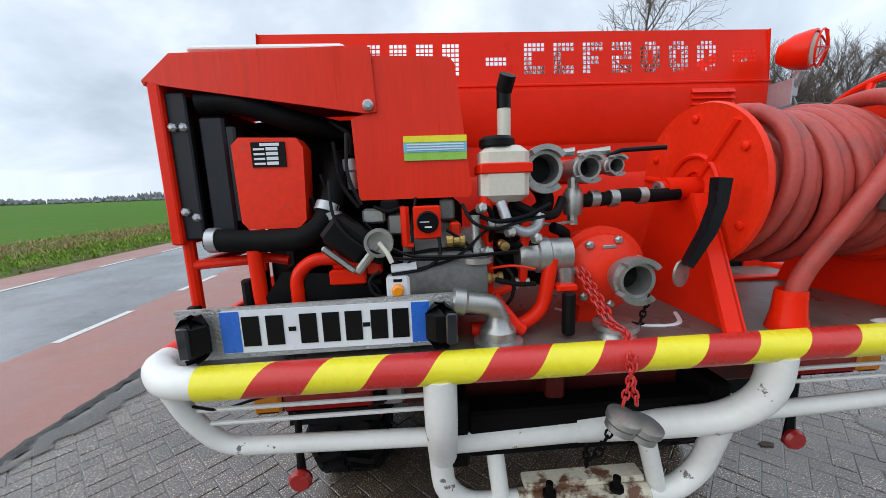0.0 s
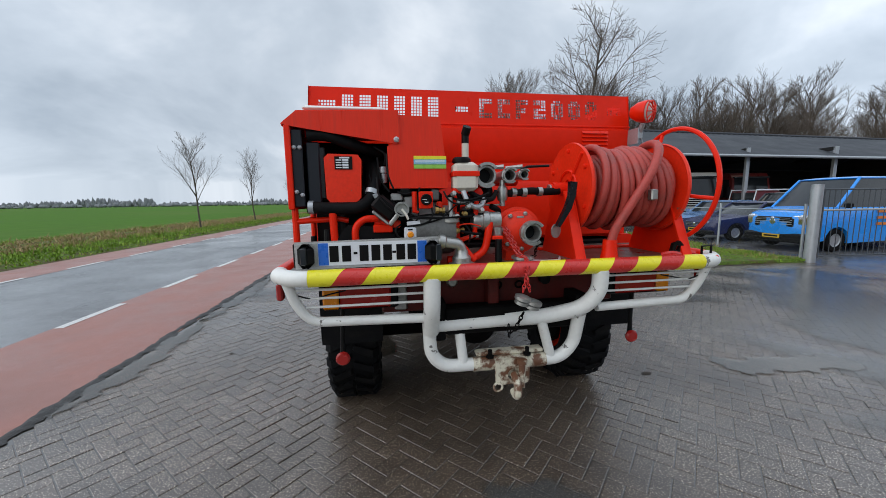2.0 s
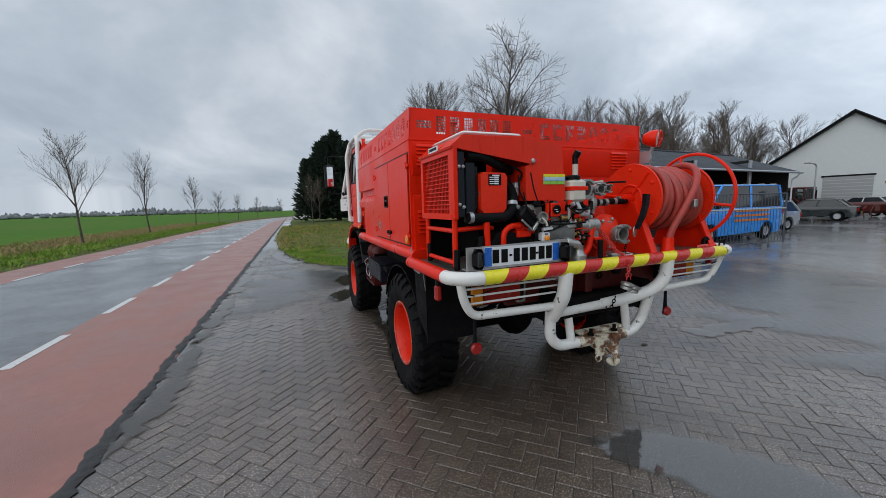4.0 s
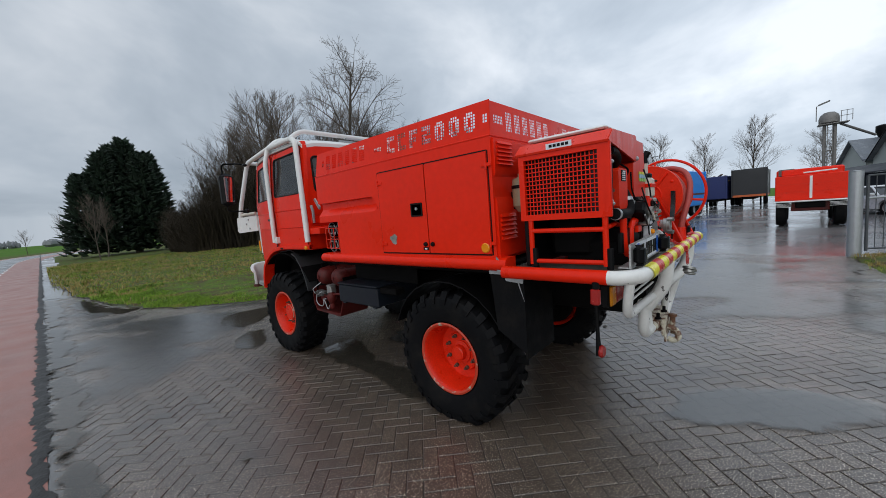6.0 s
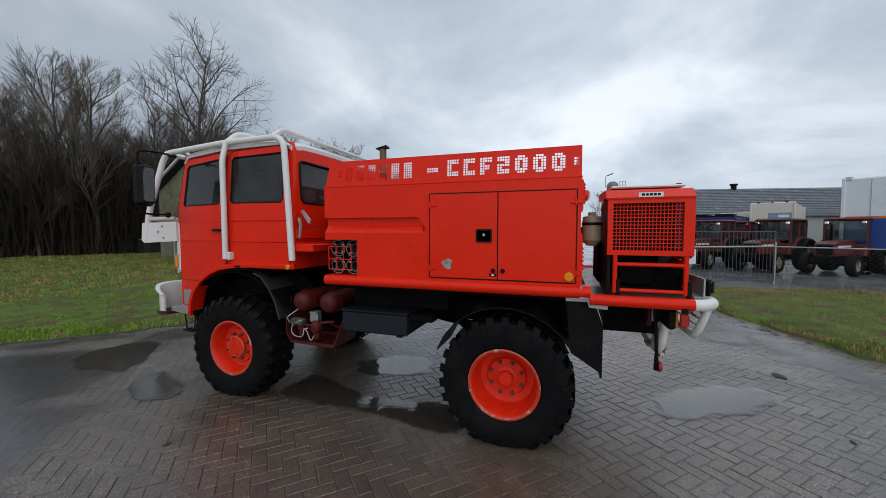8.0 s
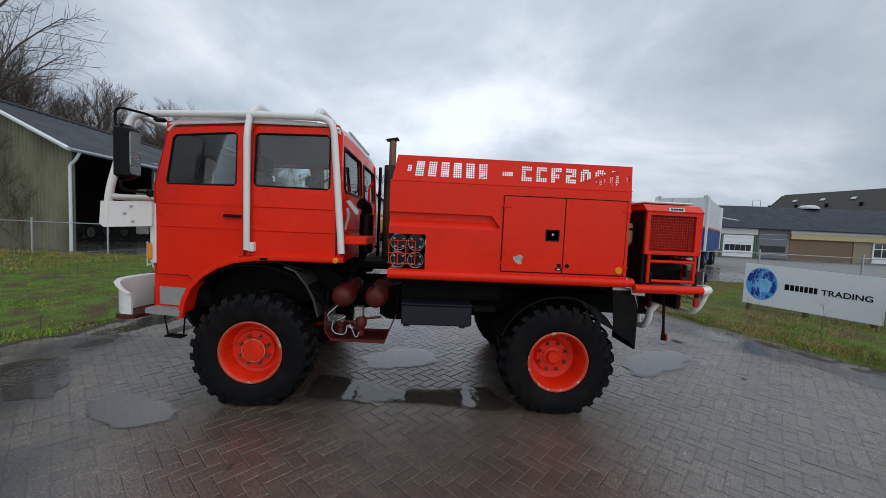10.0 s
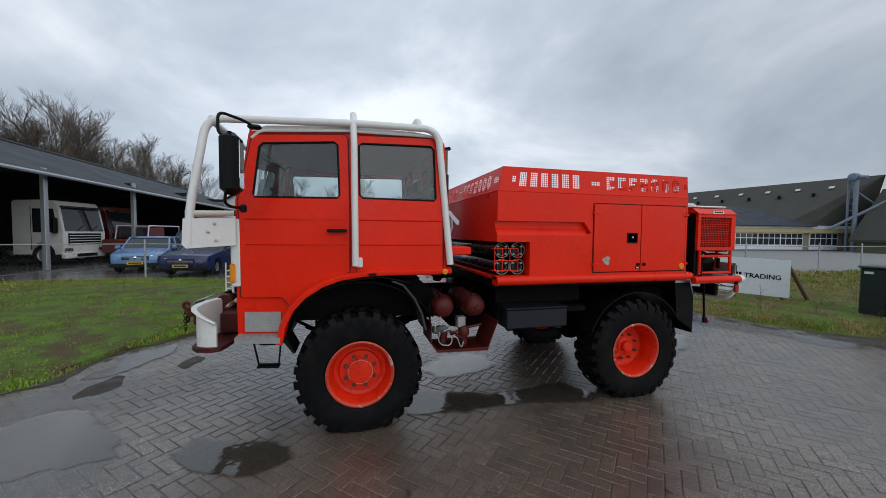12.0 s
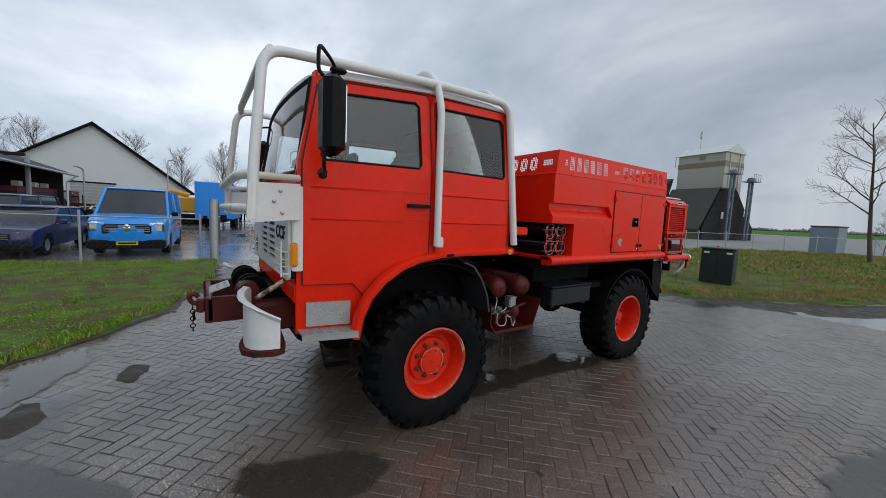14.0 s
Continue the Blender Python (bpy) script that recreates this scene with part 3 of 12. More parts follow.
strip("road", -8.22, -4.30, -200, 170, -0.004, ASPHALT, "wet grey asphalt carriageway", "road")
strip("cycle_lane", -4.40, -2.66, -200, 170, 0.0, RED_LANE, "wet red asphalt cycle lane beside the paving", "road")
strip("cycle_lane", -9.55, -8.12, -200, 170, 0.0, RED_LANE, "wet red asphalt cycle lane on the field side", "road")
for x0, n, y0, wd in ((-4.33, 62, -20.9, 0.11), (-8.17, 62, -20.3, 0.11)):
    for k in range(n):
        y = y0 + 2.31 * k
        m = Mesh().box(x0 - wd / 2, x0 + wd / 2, y, y + 1.18, 0.0005, 0.005)
        o = part("road_marking", m, ROAD_WHITE, None)
        o.location.x = road_x(y + 0.6)
        tagged(o, "worn white dash of the cycle lane line", "marking", kind="structure")
me_ = Mesh()
rnd = random.Random(5)
ey, ys_ = -60.0, []
while ey < 120:
    ys_.append(ey)
    ey += 0.045 if -4 < ey < 22 else 0.35
for y in ys_:
    sway = 0.05 * noise.noise(V((0, y * 0.8, 3))) + 0.025 * noise.noise(V((0, y * 5, 1)))
    w_ = 0.035 + 0.05 * abs(noise.noise(V((2, y * 1.9, 3)))) + 0.03 * rnd.random()
    h = 0.004 + 0.018 * rnd.random()
    me_.v += [(-2.68 + sway - w_ + 0.03 * (rnd.random() - 0.5), y, 0.003), (-2.68 + sway, y, h), (-2.68 + sway + w_ + 0.04 * (rnd.random() - 0.5), y, 0.003)]
for i in range(len(ys_) - 1):
    for k in range(2):
        me_.f.append((3 * i + k, 3 * i + k + 1, 3 * i + 4 + k, 3 * i + 3 + k))
tagged(part("road_edge", me_, EDGE_DIRT, None), "black broken asphalt edge between lane and paving", "road edge", kind="structure")

# the yard: a base under the pavers and wet concrete beyond the gate
sheet("yard", [(-2.66, -14), (60, -60), (95, -40), (95, 40), (20, 40), (-2.66, 120)], -0.012, YARD, label="wet grey yard with puddles and stains", category="yard")
sheet("yard", [(-0.5, -15.6), (0.2, -26), (0.6, -31), (6, -150), (110, -150), (60, -40), (40, -22), (22, -15), (9, -12.5)], -0.008, mat("dry_grey_concrete", (0.25, 0.25, 0.24), rough=0.75, var=0.2, scale=0.5, spec=0.2), label="grey concrete yard before the grain tower", category="yard")
PAVED = [(-2.655, -3.2), (-1.2, -3.2), (0.4, -2.8), (9.3, -1.1), (10.2, 6.35), (5.5, 7.2), (2.4, 8.5), (0.4, 9.2), (-0.6, 10.3), (-1.4, 12.2), (-2.1, 18), (-2.655, 26)]
sheet("paving_bed", PAVED, -0.0045, JOINT, label="dark wet sand in the joints of the paving", category="paving")

NORTH = [(-2.45, 24.7), (-2.1, 18.0), (-1.97, 16.3), (-1.45, 12.7), (-1.1, 11.1), (-0.5, 10.15), (0.2, 9.4), (0.75, 9.0), (1.3, 8.7), (1.75, 8.56), (2.44, 8.37), (2.9, 8.0), (3.6, 7.6), (4.25, 7.2), (5.0, 6.94), (6.3, 6.5), (9.9, 6.3)]
SOUTH = [(9.3, -0.95), (7.38, -1.05), (6.17, -1.24), (5.11, -1.5), (3.4, -1.95), (2.36, -2.12), (1.22, -2.58), (0.42, -3.35), (-0.4, -4.2), (-1.1, -5.3), (-1.87, -7.0), (-2.5, -9.2), (-2.62, -14)]


def turf(name, outline, seed, rise, label):
    """Rough ground: a fine grid cut to the outline, rising a little from its edge."""
    loops = [[V((u, v, 0)) for u, v in outline]]
    bm = bmesh.new()
    vs = [bm.verts.new((u, v, 0)) for u, v in outline]
    for t in bpy_tess(loops):
        try:
            bm.faces.new([vs[i] for i in t])
        except ValueError:
            pass
    bmesh.ops.subdivide_edges(bm, edges=[e for e in bm.edges if e.calc_length() > 1.2], cuts=3, use_grid_fill=True)
    bmesh.ops.triangulate(bm, faces=bm.faces)
    bmesh.ops.subdivide_edges(bm, edges=[e for e in bm.edges if e.calc_length() > 1.0], cuts=1, use_grid_fill=True)
    for v in bm.verts:
        border = any(e.is_boundary for e in v.link_edges)
        v.co.z = -0.02 if border else rise * (0.5 + 0.5 * noise.noise(V((v.co.x * 0.35, v.co.y * 0.35, seed)))) + 0.02
    bmesh.ops.recalc_face_normals(bm, faces=bm.faces)
    me = bpy.data.meshes.new(name)
    bm.to_mesh(me)
    bm.free()
    for p in me.polygons:
        p.use_smooth = True
    return tagged(part(name, me, SOIL, None), label, "grass", kind="structure")


north_edge = fray(fray(NORTH, 0.4, 0.10, 2), 0.11, 0.05, 12)
south_edge = fray(fray(SOUTH, 0.4, 0.10, 4), 0.11, 0.05, 14)
turf("grass_verge", north_edge + [(10.3, 6.4), (10.6, 9.5), (11.4, 13), (10.7, 17.8), (11.6, 23.5), (30, 32), (60, 40), (60, 90), (6, 90), (-2.2, 70), (-2.5, 40)], 3, 0.10, "rough wet grass with brown tufts beside the paving")
turf("grass_verge", south_edge + [(-2.6, -40), (1.0, -35), (3.6, -32), (6.5, -28.5), (8.5, -24), (8.2, -19), (8.2, -16.5), (9.5, -10), (9.9, -7), (9.6, -2)], 8, 0.14, "rough wet grass strip with dry tufts by the sign")
bank = []
for y in range(-80, 171, 5):
    bank.append(y)
mb = Mesh()
cols = [(-9.5, -0.01), (-10.2, 0.05), (-11.2, 0.03), (-12.6, 0.10), (-14.0, 0.16), (-15.6, -0.05), (-17.4, -0.11)]
for y in bank:
    for x, z in cols:
        mb.v.append((x + road_x(y) + 0.25 * noise.noise(V((x, y * 0.2, 1))), y, z + 0.07 * noise.noise(V((x * 0.6, y * 0.37, 4))) * (1 if x < -9.8 else 0)))
nc_ = len(cols)
for i in range(len(bank) - 1):
    for k in range(nc_ - 1):
        mb.f.append((i * nc_ + k, i * nc_ + k + 1, (i + 1) * nc_ + k + 1, (i + 1) * nc_ + k))
tagged(part("road_verge", mb, SOIL, None, smooth=180), "grassy bank with brown grass between road and field", "grass", kind="structure")

# mud along the edges of the grass
for k, (line, off) in enumerate(((north_edge, -0.22),)):
    sel = [p for p in line if -2.4 < p[0] < 9]
    inner = [(x, y) for x, y in sel]
    outer = [(x + 0.04, y + off * (0.15 + 1.5 * abs(noise.noise(V((x * 0.9, y * 0.9, k)))) + 0.7 * noise.noise(V((x * 4, y * 4, k))))) for x, y in sel]
    m = Mesh()
    for a, b in zip(inner, outer):
        m.v += [(a[0], a[1], 0.012), ((a[0] + b[0]) / 2, (a[1] + b[1]) / 2, 0.014 + 0.016 * abs(noise.noise(V((a[0] * 3, a[1] * 3, 2))))), (b[0], b[1], 0.0045)]
    for i in range(len(sel) - 1):
        for q in range(2):
            m.f.append((3 * i + q, 3 * i + q + 1, 3 * i + 4 + q, 3 * i + 3 + q))
    tagged(part("mud_edge", m, MUD, None), "wet black mud where wheels have cut the grass edge", "mud", kind="structure")


def puddle(points, seed, amp=0.06, z=0.0075, soft=0.12, cell=0.04, water_of=None, patchy=0.0, fill=None):
    """Still water whose depth grows from nothing at a ragged rim."""
    pts = points
    x0, x1 = min(p[0] for p in pts) - 0.15, max(p[0] for p in pts) + 0.15
    y0, y1 = min(p[1] for p in pts) - 0.15, max(p[1] for p in pts) + 0.15
    cell = max(cell, math.sqrt((x1 - x0) * (y1 - y0) / 5000))
    nx, ny = int((x1 - x0) / cell) + 1, int((y1 - y0) / cell) + 1
    gx, gy = np.meshgrid(np.linspace(x0, x1, nx), np.linspace(y0, y1, ny), indexing="ij")
    dist = np.full(gx.shape, 1e9)
    odd = np.zeros(gx.shape, bool)
    for (a, b), (c, d) in zip(pts, pts[1:] + pts[:1]):
        L2 = (c - a) ** 2 + (d - b) ** 2
        t = np.clip(((gx - a) * (c - a) + (gy - b) * (d - b)) / L2, 0, 1)
        dist = np.minimum(dist, np.hypot(gx - a - t * (c - a), gy - b - t * (d - b)))
        if d != b:
            odd ^= ((b > gy) != (d > gy)) & (gx < (c - a) * (gy - b) / (d - b) + a)
    dist = np.where(odd, dist, -dist)
    depth = np.zeros(gx.shape)
    for i in range(nx):
        for j in range(ny):
            x, y = gx[i, j], gy[i, j]
            depth[i, j] = dist[i, j] / soft + 0.35 + (amp / soft) * (1.4 * noise.noise(V((x * 3.1, y * 3.1, seed))) + 0.9 * noise.noise(V((x * 9, y * 9, seed)))) - patchy * (0.5 - noise.noise(V((x * 1.3 + y, y * 0.9 - x * 0.5, seed))) * 1.6)
    me = bpy.data.meshes.new("puddle")
    fs = []
    for i in range(nx - 1):
        for j in range(ny - 1):
            if max(depth[i, j], depth[i + 1, j], depth[i, j + 1], depth[i + 1, j + 1]) > 0.1:
                fs.append((i * ny + j, (i + 1) * ny + j, (i + 1) * ny + j + 1, i * ny + j + 1))
    used = sorted({k for f_ in fs for k in f_})
    at_ = {k: n for n, k in enumerate(used)}
    me.from_pydata([(float(gx.flat[k]), float(gy.flat[k]), z) for k in used], [], [tuple(at_[k] for k in f_) for f_ in fs])
    att = me.attributes.new("depth", "FLOAT", "POINT")
    att.data.foreach_set("value", [float(min(1.0, max(0.0, depth.flat[k]))) for k in used])
    if water_of:
        return tagged(part("rain_film", me, water_of, None), "thin sheet of rain water lying over the paving", "puddle", kind="structure")
    return tagged(part("puddle", me, fill or WATER, None), "still rain puddle mirroring the grey sky", "puddle", kind="structure")


puddle([(0.50, 0.95), (0.85, 1.0), (1.15, 0.70), (1.45, 0.25), (1.52, -0.25), (1.15, -0.25), (0.78, 0.25), (0.55, 0.6)], 11, fill=SILTY)
puddle([(0.47, 4.26), (0.78, 4.42), (1.2, 4.08), (1.3, 3.7), (1.05, 3.45), (0.78, 3.37), (0.50, 3.75)], 12, fill=SILTY)
puddle([(-0.44, 6.70), (-0.28, 6.45), (-0.40, 6.05), (-0.55, 5.80), (-0.74, 5.66), (-0.86, 5.95), (-0.78, 6.30)], 13, 0.05)
puddle([(0.25, 4.75), (0.12, 4.21), (-0.06, 3.80), (0.02, 3.24), (0.05, 2.88), (-0.32, 2.70), (-0.43, 2.85), (-0.40, 3.12), (-0.29, 3.77), (-0.34, 4.25), (-0.28, 4.75)], 14, 0.04)
puddle([(0.05, 8.30), (0.55, 8.10), (0.45, 7.6), (-0.05, 7.2), (-0.38, 7.0), (-0.55, 7.55), (-0.35, 8.1)], 15)
puddle([(1.95, 8.23), (2.44, 8.25), (2.75, 7.85), (2.3, 7.7), (1.6, 7.9), (1.3, 8.3)], 16)
puddle([(-1.9, 14.8), (-1.55, 12.4), (-1.2, 11.2), (-1.45, 11.0), (-1.9, 12.0), (-2.15, 14.0)], 17, 0.10)
for k, (y0, y1, w_) in enumerate(((2.2, 4.6, 0.22), (4.4, 7.4, 0.24), (7.2, 11.0, 0.26), (11, 16, 0.30))):
    puddle([(-2.61, y0), (-2.61 + w_ * 0.8, y0 + 0.3), (-2.61 + w_, (y0 + y1) / 2), (-2.61 + w_ * 0.7, y1 - 0.3), (-2.61, y1)], 20 + k, 0.09, soft=0.16)
puddle([(3.0, 2.2), (4.3, 2.0), (4.4, 1.7), (3.2, 1.8)], 21, 0.08)
puddle([(20, 5.0), (22, 4.8), (22.4, 4.4), (20.6, 4.5)], 23, 0.15)
clods = random.Random(21)
lumps = []
puddle([(-2.6, 5.2), (-1.5, 4.8), (-0.9, 6.3), (0.5, 7.3), (2.4, 7.9), (1.2, 8.7), (0.3, 9.2), (-0.7, 10.1), (-1.6, 12.5), (-2.0, 16), (-2.6, 17)], 41, 0.22, 0.0052, 0.7, 0.05, FILM, 0.85)
puddle([(-0.5, -3.3), (0.8, -2.6), (2.4, -2.0), (4.5, -1.45), (6.5, -1.1), (5.5, -0.4), (3.4, -0.9), (1.6, -1.3), (0.2, -1.9)], 43, 0.18, 0.0056, 0.45, 0.05, FILM, 0.35)
puddle([(2.4, -1.9), (5, -1.3), (9.2, -0.9), (10, 6.2), (7, 6.4), (5, 4.8), (4.0, 3.0), (3.0, 1.2), (2.6, -0.6)], 42, 0.22, 0.0052, 1.0, 0.06, FILM, 1.2)
for line, off in ((north_edge, -1), (south_edge, 1)):
    near_ = [p for p in line if -2.3 < p[0] < 8.5]
    for _ in range(46):
        x, y = clods.choice(near_)
        lumps.append((x + clods.uniform(-0.2, 0.2), y + off * abs(clods.gauss(0.10, 0.22)), clods.uniform(0.02, 0.09)))
for k, (x, y, r) in enumerate(((1.75, 7.30, 0.22), (1.1, 7.9, 0.3), (2.0, -0.6, 0.12), (-1.3, 4.9, 0.035), (-1.9, 6.4, 0.03), (-1.0, 7.6, 0.05), (0.5, -0.4, 0.04), (-1.7, 3.2, 0.03), (2.3, 2.0, 0.05)) + tuple(lumps)):
    m = Mesh()
    pts = [(x + r * math.cos(a) * (0.7 + 0.5 * noise.noise(V((a, k, 0.3)))) * 1.4, y + r * 0.6 * math.sin(a) * (0.8 + 0.5 * noise.noise(V((a, k, 2.3))))) for a in [2 * math.pi * i / 12 for i in range(12)]]
    m.v = [(u, v, 0.005) for u, v in pts] + [(x, y, 0.005 + min(0.03, r * 0.15))]
    m.f = [(i, (i + 1) % 12, 12) for i in range(12)]
    tagged(part("mud_clod", m, MUD, None), "small lump of wet mud on the paving", "mud", kind="structure")

# churned mud between the paving and the southern grass
mo = [(2.2, -2.28), (1.15, -2.75), (0.35, -3.65), (-0.55, -4.6), (-1.3, -5.8), (-2.0, -7.4), (-2.6, -9.6)]
mi = [(2.2, -2.0), (0.95, -2.08), (-0.05, -2.5), (-1.0, -3.2), (-1.75, -4.3), (-2.3, -5.6), (-2.61, -7.6)]
mm, NU, NW = Mesh(), 90, 16
for i in range(NU + 1):
    f = i / NU * (len(mo) - 1)
    k = min(int(f), len(mo) - 2)
    a_, b_ = V((*mo[k], 0)).lerp(V((*mo[k + 1], 0)), f - k), V((*mi[k], 0)).lerp(V((*mi[k + 1], 0)), f - k)
    for j in range(NW + 1):
        q = a_.lerp(b_, j / NW)
        swell = noise.noise(V((q.x * 1.6, q.y * 1.6, 4.0))) + 0.7 * noise.noise(V((q.x * 5, q.y * 5, 9.0))) + 0.35 * noise.noise(V((q.x * 13, q.y * 13, 2.0)))
        edge_ = min(1.0, 2.2 * j / NW, 2.2 * (NW - j) / NW) if 0 < i < NU else 0.0
        mm.v.append((q.x, q.y, -0.012 + edge_ * (0.024 + 0.034 * swell)))
for i in range(NU):
    for j in range(NW):
        c_ = i * (NW + 1) + j
        mm.f.append((c_, c_ + 1, c_ + NW + 2, c_ + NW + 1))
tagged(part("mud_edge", mm, MUD, None), "churned wet mud at the edge of the grass", "mud", kind="structure")

# ---- buildings ----
DX, DY = 0.9827, -0.1854          # the way the sheds run
ROT = math.degrees(math.atan2(DY, DX))


def at_shed(u, v, z, o=(11.9, 18.55)):
    """u along the buildings, v to the left of that."""
    return (o[0] + DX * u - DY * v, o[1] + DY * u + DX * v, z * (1 - 0.0085 * u))


# open shed, its long side open to the yard
SL, SW, EAVE, RIDGE = 21.6, 9.2, 4.35, 6.35
shed = thing("open_shed", "open-fronted farm shed with dark corrugated roof and green end", "shed", at_shed(0, 0, 0))
m = Mesh()
pr = [(0, 0), (0, EAVE), (SW / 2, RIDGE), (SW, EAVE), (SW, 0)]
m.plate(pr, [], lambda u, v, w: at_shed(w, u, v), 0.12)
gw = part("end_wall", m, GREEN_CLAD, shed, "weathered green corrugated end wall")
rb = Mesh()
for k in range(46):
    v0 = 0.1 + (SW - 0.2) * k / 46
    top = EAVE + (RIDGE - EAVE) * (1 - abs(v0 - SW / 2) / (SW / 2)) - 0.08
    rb.add([at_shed(-0.035, v0, 0.05), at_shed(-0.035, v0 + 0.07, 0.05), at_shed(-0.035, v0 + 0.07, top), at_shed(-0.035, v0, top),
            at_shed(0.0, v0 - 0.03, 0.05), at_shed(0.0, v0 + 0.10, 0.05), at_shed(0.0, v0 + 0.10, top), at_shed(0.0, v0 - 0.03, top)],
           [(0, 1, 2, 3), (4, 0, 3, 7), (1, 5, 6, 2)])
part("cladding_rib", rb, GREEN_CLAD, gw)
# inner walls and beams take the near-black that paints the shed's shade
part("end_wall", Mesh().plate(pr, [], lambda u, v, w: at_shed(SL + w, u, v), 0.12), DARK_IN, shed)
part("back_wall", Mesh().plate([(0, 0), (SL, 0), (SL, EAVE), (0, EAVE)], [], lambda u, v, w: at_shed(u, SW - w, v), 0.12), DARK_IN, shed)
for s in (0, 1):
    rf = Mesh()
    n = 130
    for i in range(n + 1):
        u = -0.5 + (SL + 1.0) * i / n
        dz = 0.025 * (1 if i % 2 else -1)
        va, vb_ = (-0.55, SW / 2) if not s else (SW + 0.55, SW / 2)
        za = EAVE - 0.55 * (RIDGE - EAVE) / (SW / 2)
        rf.v += [at_shed(u, va, za + 0.1 + dz), at_shed(u, vb_, RIDGE + 0.1 + dz), at_shed(u, va, za + 0.03), at_shed(u, vb_, RIDGE + 0.03)]
    for i in range(n):
        a = 4 * i
        rf.f += [(a, a + 1, a + 5, a + 4), (a + 2, a + 6, a + 7, a + 3), (a, a + 4, a + 6, a + 2)]
    part("roof_slope", rf, ROOF_DARK, shed)
part("ridge_cap", Mesh().tube([at_shed(-0.5, SW / 2, RIDGE + 0.13), at_shed(SL + 0.5, SW / 2, RIDGE + 0.13)], 0.09, 8), ROOF_DARK, shed)
bg = Mesh()
bg.tube([at_shed(-0.52, -0.6, EAVE - 0.20), at_shed(-0.52, SW / 2, RIDGE + 0.05), at_shed(-0.52, SW + 0.6, EAVE - 0.20)], 0.09, 6)
part("barge_board", bg, SIGN_WHITE, shed, "pale barge board along the gable")
gt = Mesh().tube([at_shed(-0.5, -0.62, EAVE - 0.22), at_shed(SL + 0.5, -0.62, EAVE - 0.22)], 0.075, 8)
part("gutter", gt, STEEL, shed)
for u in (-0.15, SL + 0.3):
    part("downpipe", Mesh().tube([at_shed(u, -0.62, EAVE - 0.25), at_shed(u, -0.4, EAVE - 0.6), at_shed(u, -0.12, EAVE - 0.75), at_shed(u, -0.12, 0)], 0.055, 8, bend=0.15), SIGN_WHITE, shed)
for k in range(1, 5):
    u = SL * k / 4.5 - 1.1
    part("post", Mesh().box(-0.09, 0.09, -0.09, 0.09, 0, EAVE, 0.01, m=Matrix.Translation(at_shed(u, 0.05, 0)) @ pose(0, 0, 0, 0, 0, ROT)), STEEL, shed, "grey steel shed post")
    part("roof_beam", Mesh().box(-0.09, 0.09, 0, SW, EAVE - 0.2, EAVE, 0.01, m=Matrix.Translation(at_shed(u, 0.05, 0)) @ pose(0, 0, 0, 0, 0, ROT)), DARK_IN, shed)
part("shed_floor", Mesh().plate([(0, -0.3), (SL, -0.3), (SL, SW), (0, SW)], [], lambda u, v, w: at_shed(u, v, -0.02 + w), 0.025), YARD, shed)
# opaque rooflights; emission stands in for daylight through the roof
SKYLIGHT_GLOW = bpy.data.materials.new("skylight_panel")
_t, _b = nodes_of(SKYLIGHT_GLOW)
_b.inputs["Base Color"].default_value = (0.8, 0.78, 0.7, 1)
_b.inputs["Emission Color"].default_value = (1.0, 0.93, 0.8, 1)
_b.inputs["Emission Strength"].default_value = 0.55
for k in range(5):
    u = 2.6 + 4.3 * k
    for v, z in ((1.5, EAVE + 0.35), (5.6, EAVE + 1.2)):
        part("skylight", Mesh().box(-0.5, 0.5, -0.45, 0.45, -0.02, 0.02, m=Matrix.Translation(at_shed(u, v, z)) @ pose(0, 0, 0, 0, 0, ROT)), SKYLIGHT_GLOW, shed, "pale rooflight glowing in place of daylight")

# dark blue cabin with a red band under the end of the shed
cabn = thing("site_office", "dark blue site office with a red roof band and white windows", "office", at_shed(17.8, 1.2, 0))
M1 = Matrix.Translation(at_shed(17.6, 0.3, 0)) @ pose(0, 0, 0, 0, 0, ROT)
part("body", Mesh().box(0, 4.6, 0, 2.5, 0, 2.35, 0.03, m=M1), mat("navy_site_office", (0.02, 0.025, 0.085), rough=0.5), cabn)
part("roof_band", Mesh().box(-0.03, 4.63, -0.03, 2.53, 2.02, 2.30, 0.03, m=M1), TRACTOR_RED, cabn)
for a, b in ((0.5, 2.2), (3.4, 4.2)):
    w = part("window", Mesh().box(a, b, -0.05, 0.02, 0.95, 1.75, 0.01, m=M1), SIGN_WHITE, cabn)
    for i in range(2):
        part("pane", Mesh().box(a + 0.07 + (b - a - 0.05) / 2 * i, a + (b - a) / 2 * (i + 1) - 0.04, -0.06, -0.04, 1.02, 1.68, m=M1), WINDOW_DARK, w)
for a in (1.0, 2.6, 3.8):
    part("roof_fan", Mesh().box(a, a + 0.35, 0.4, 0.8, 2.33, 2.68, 0.04, m=M1), CREAM, cabn)


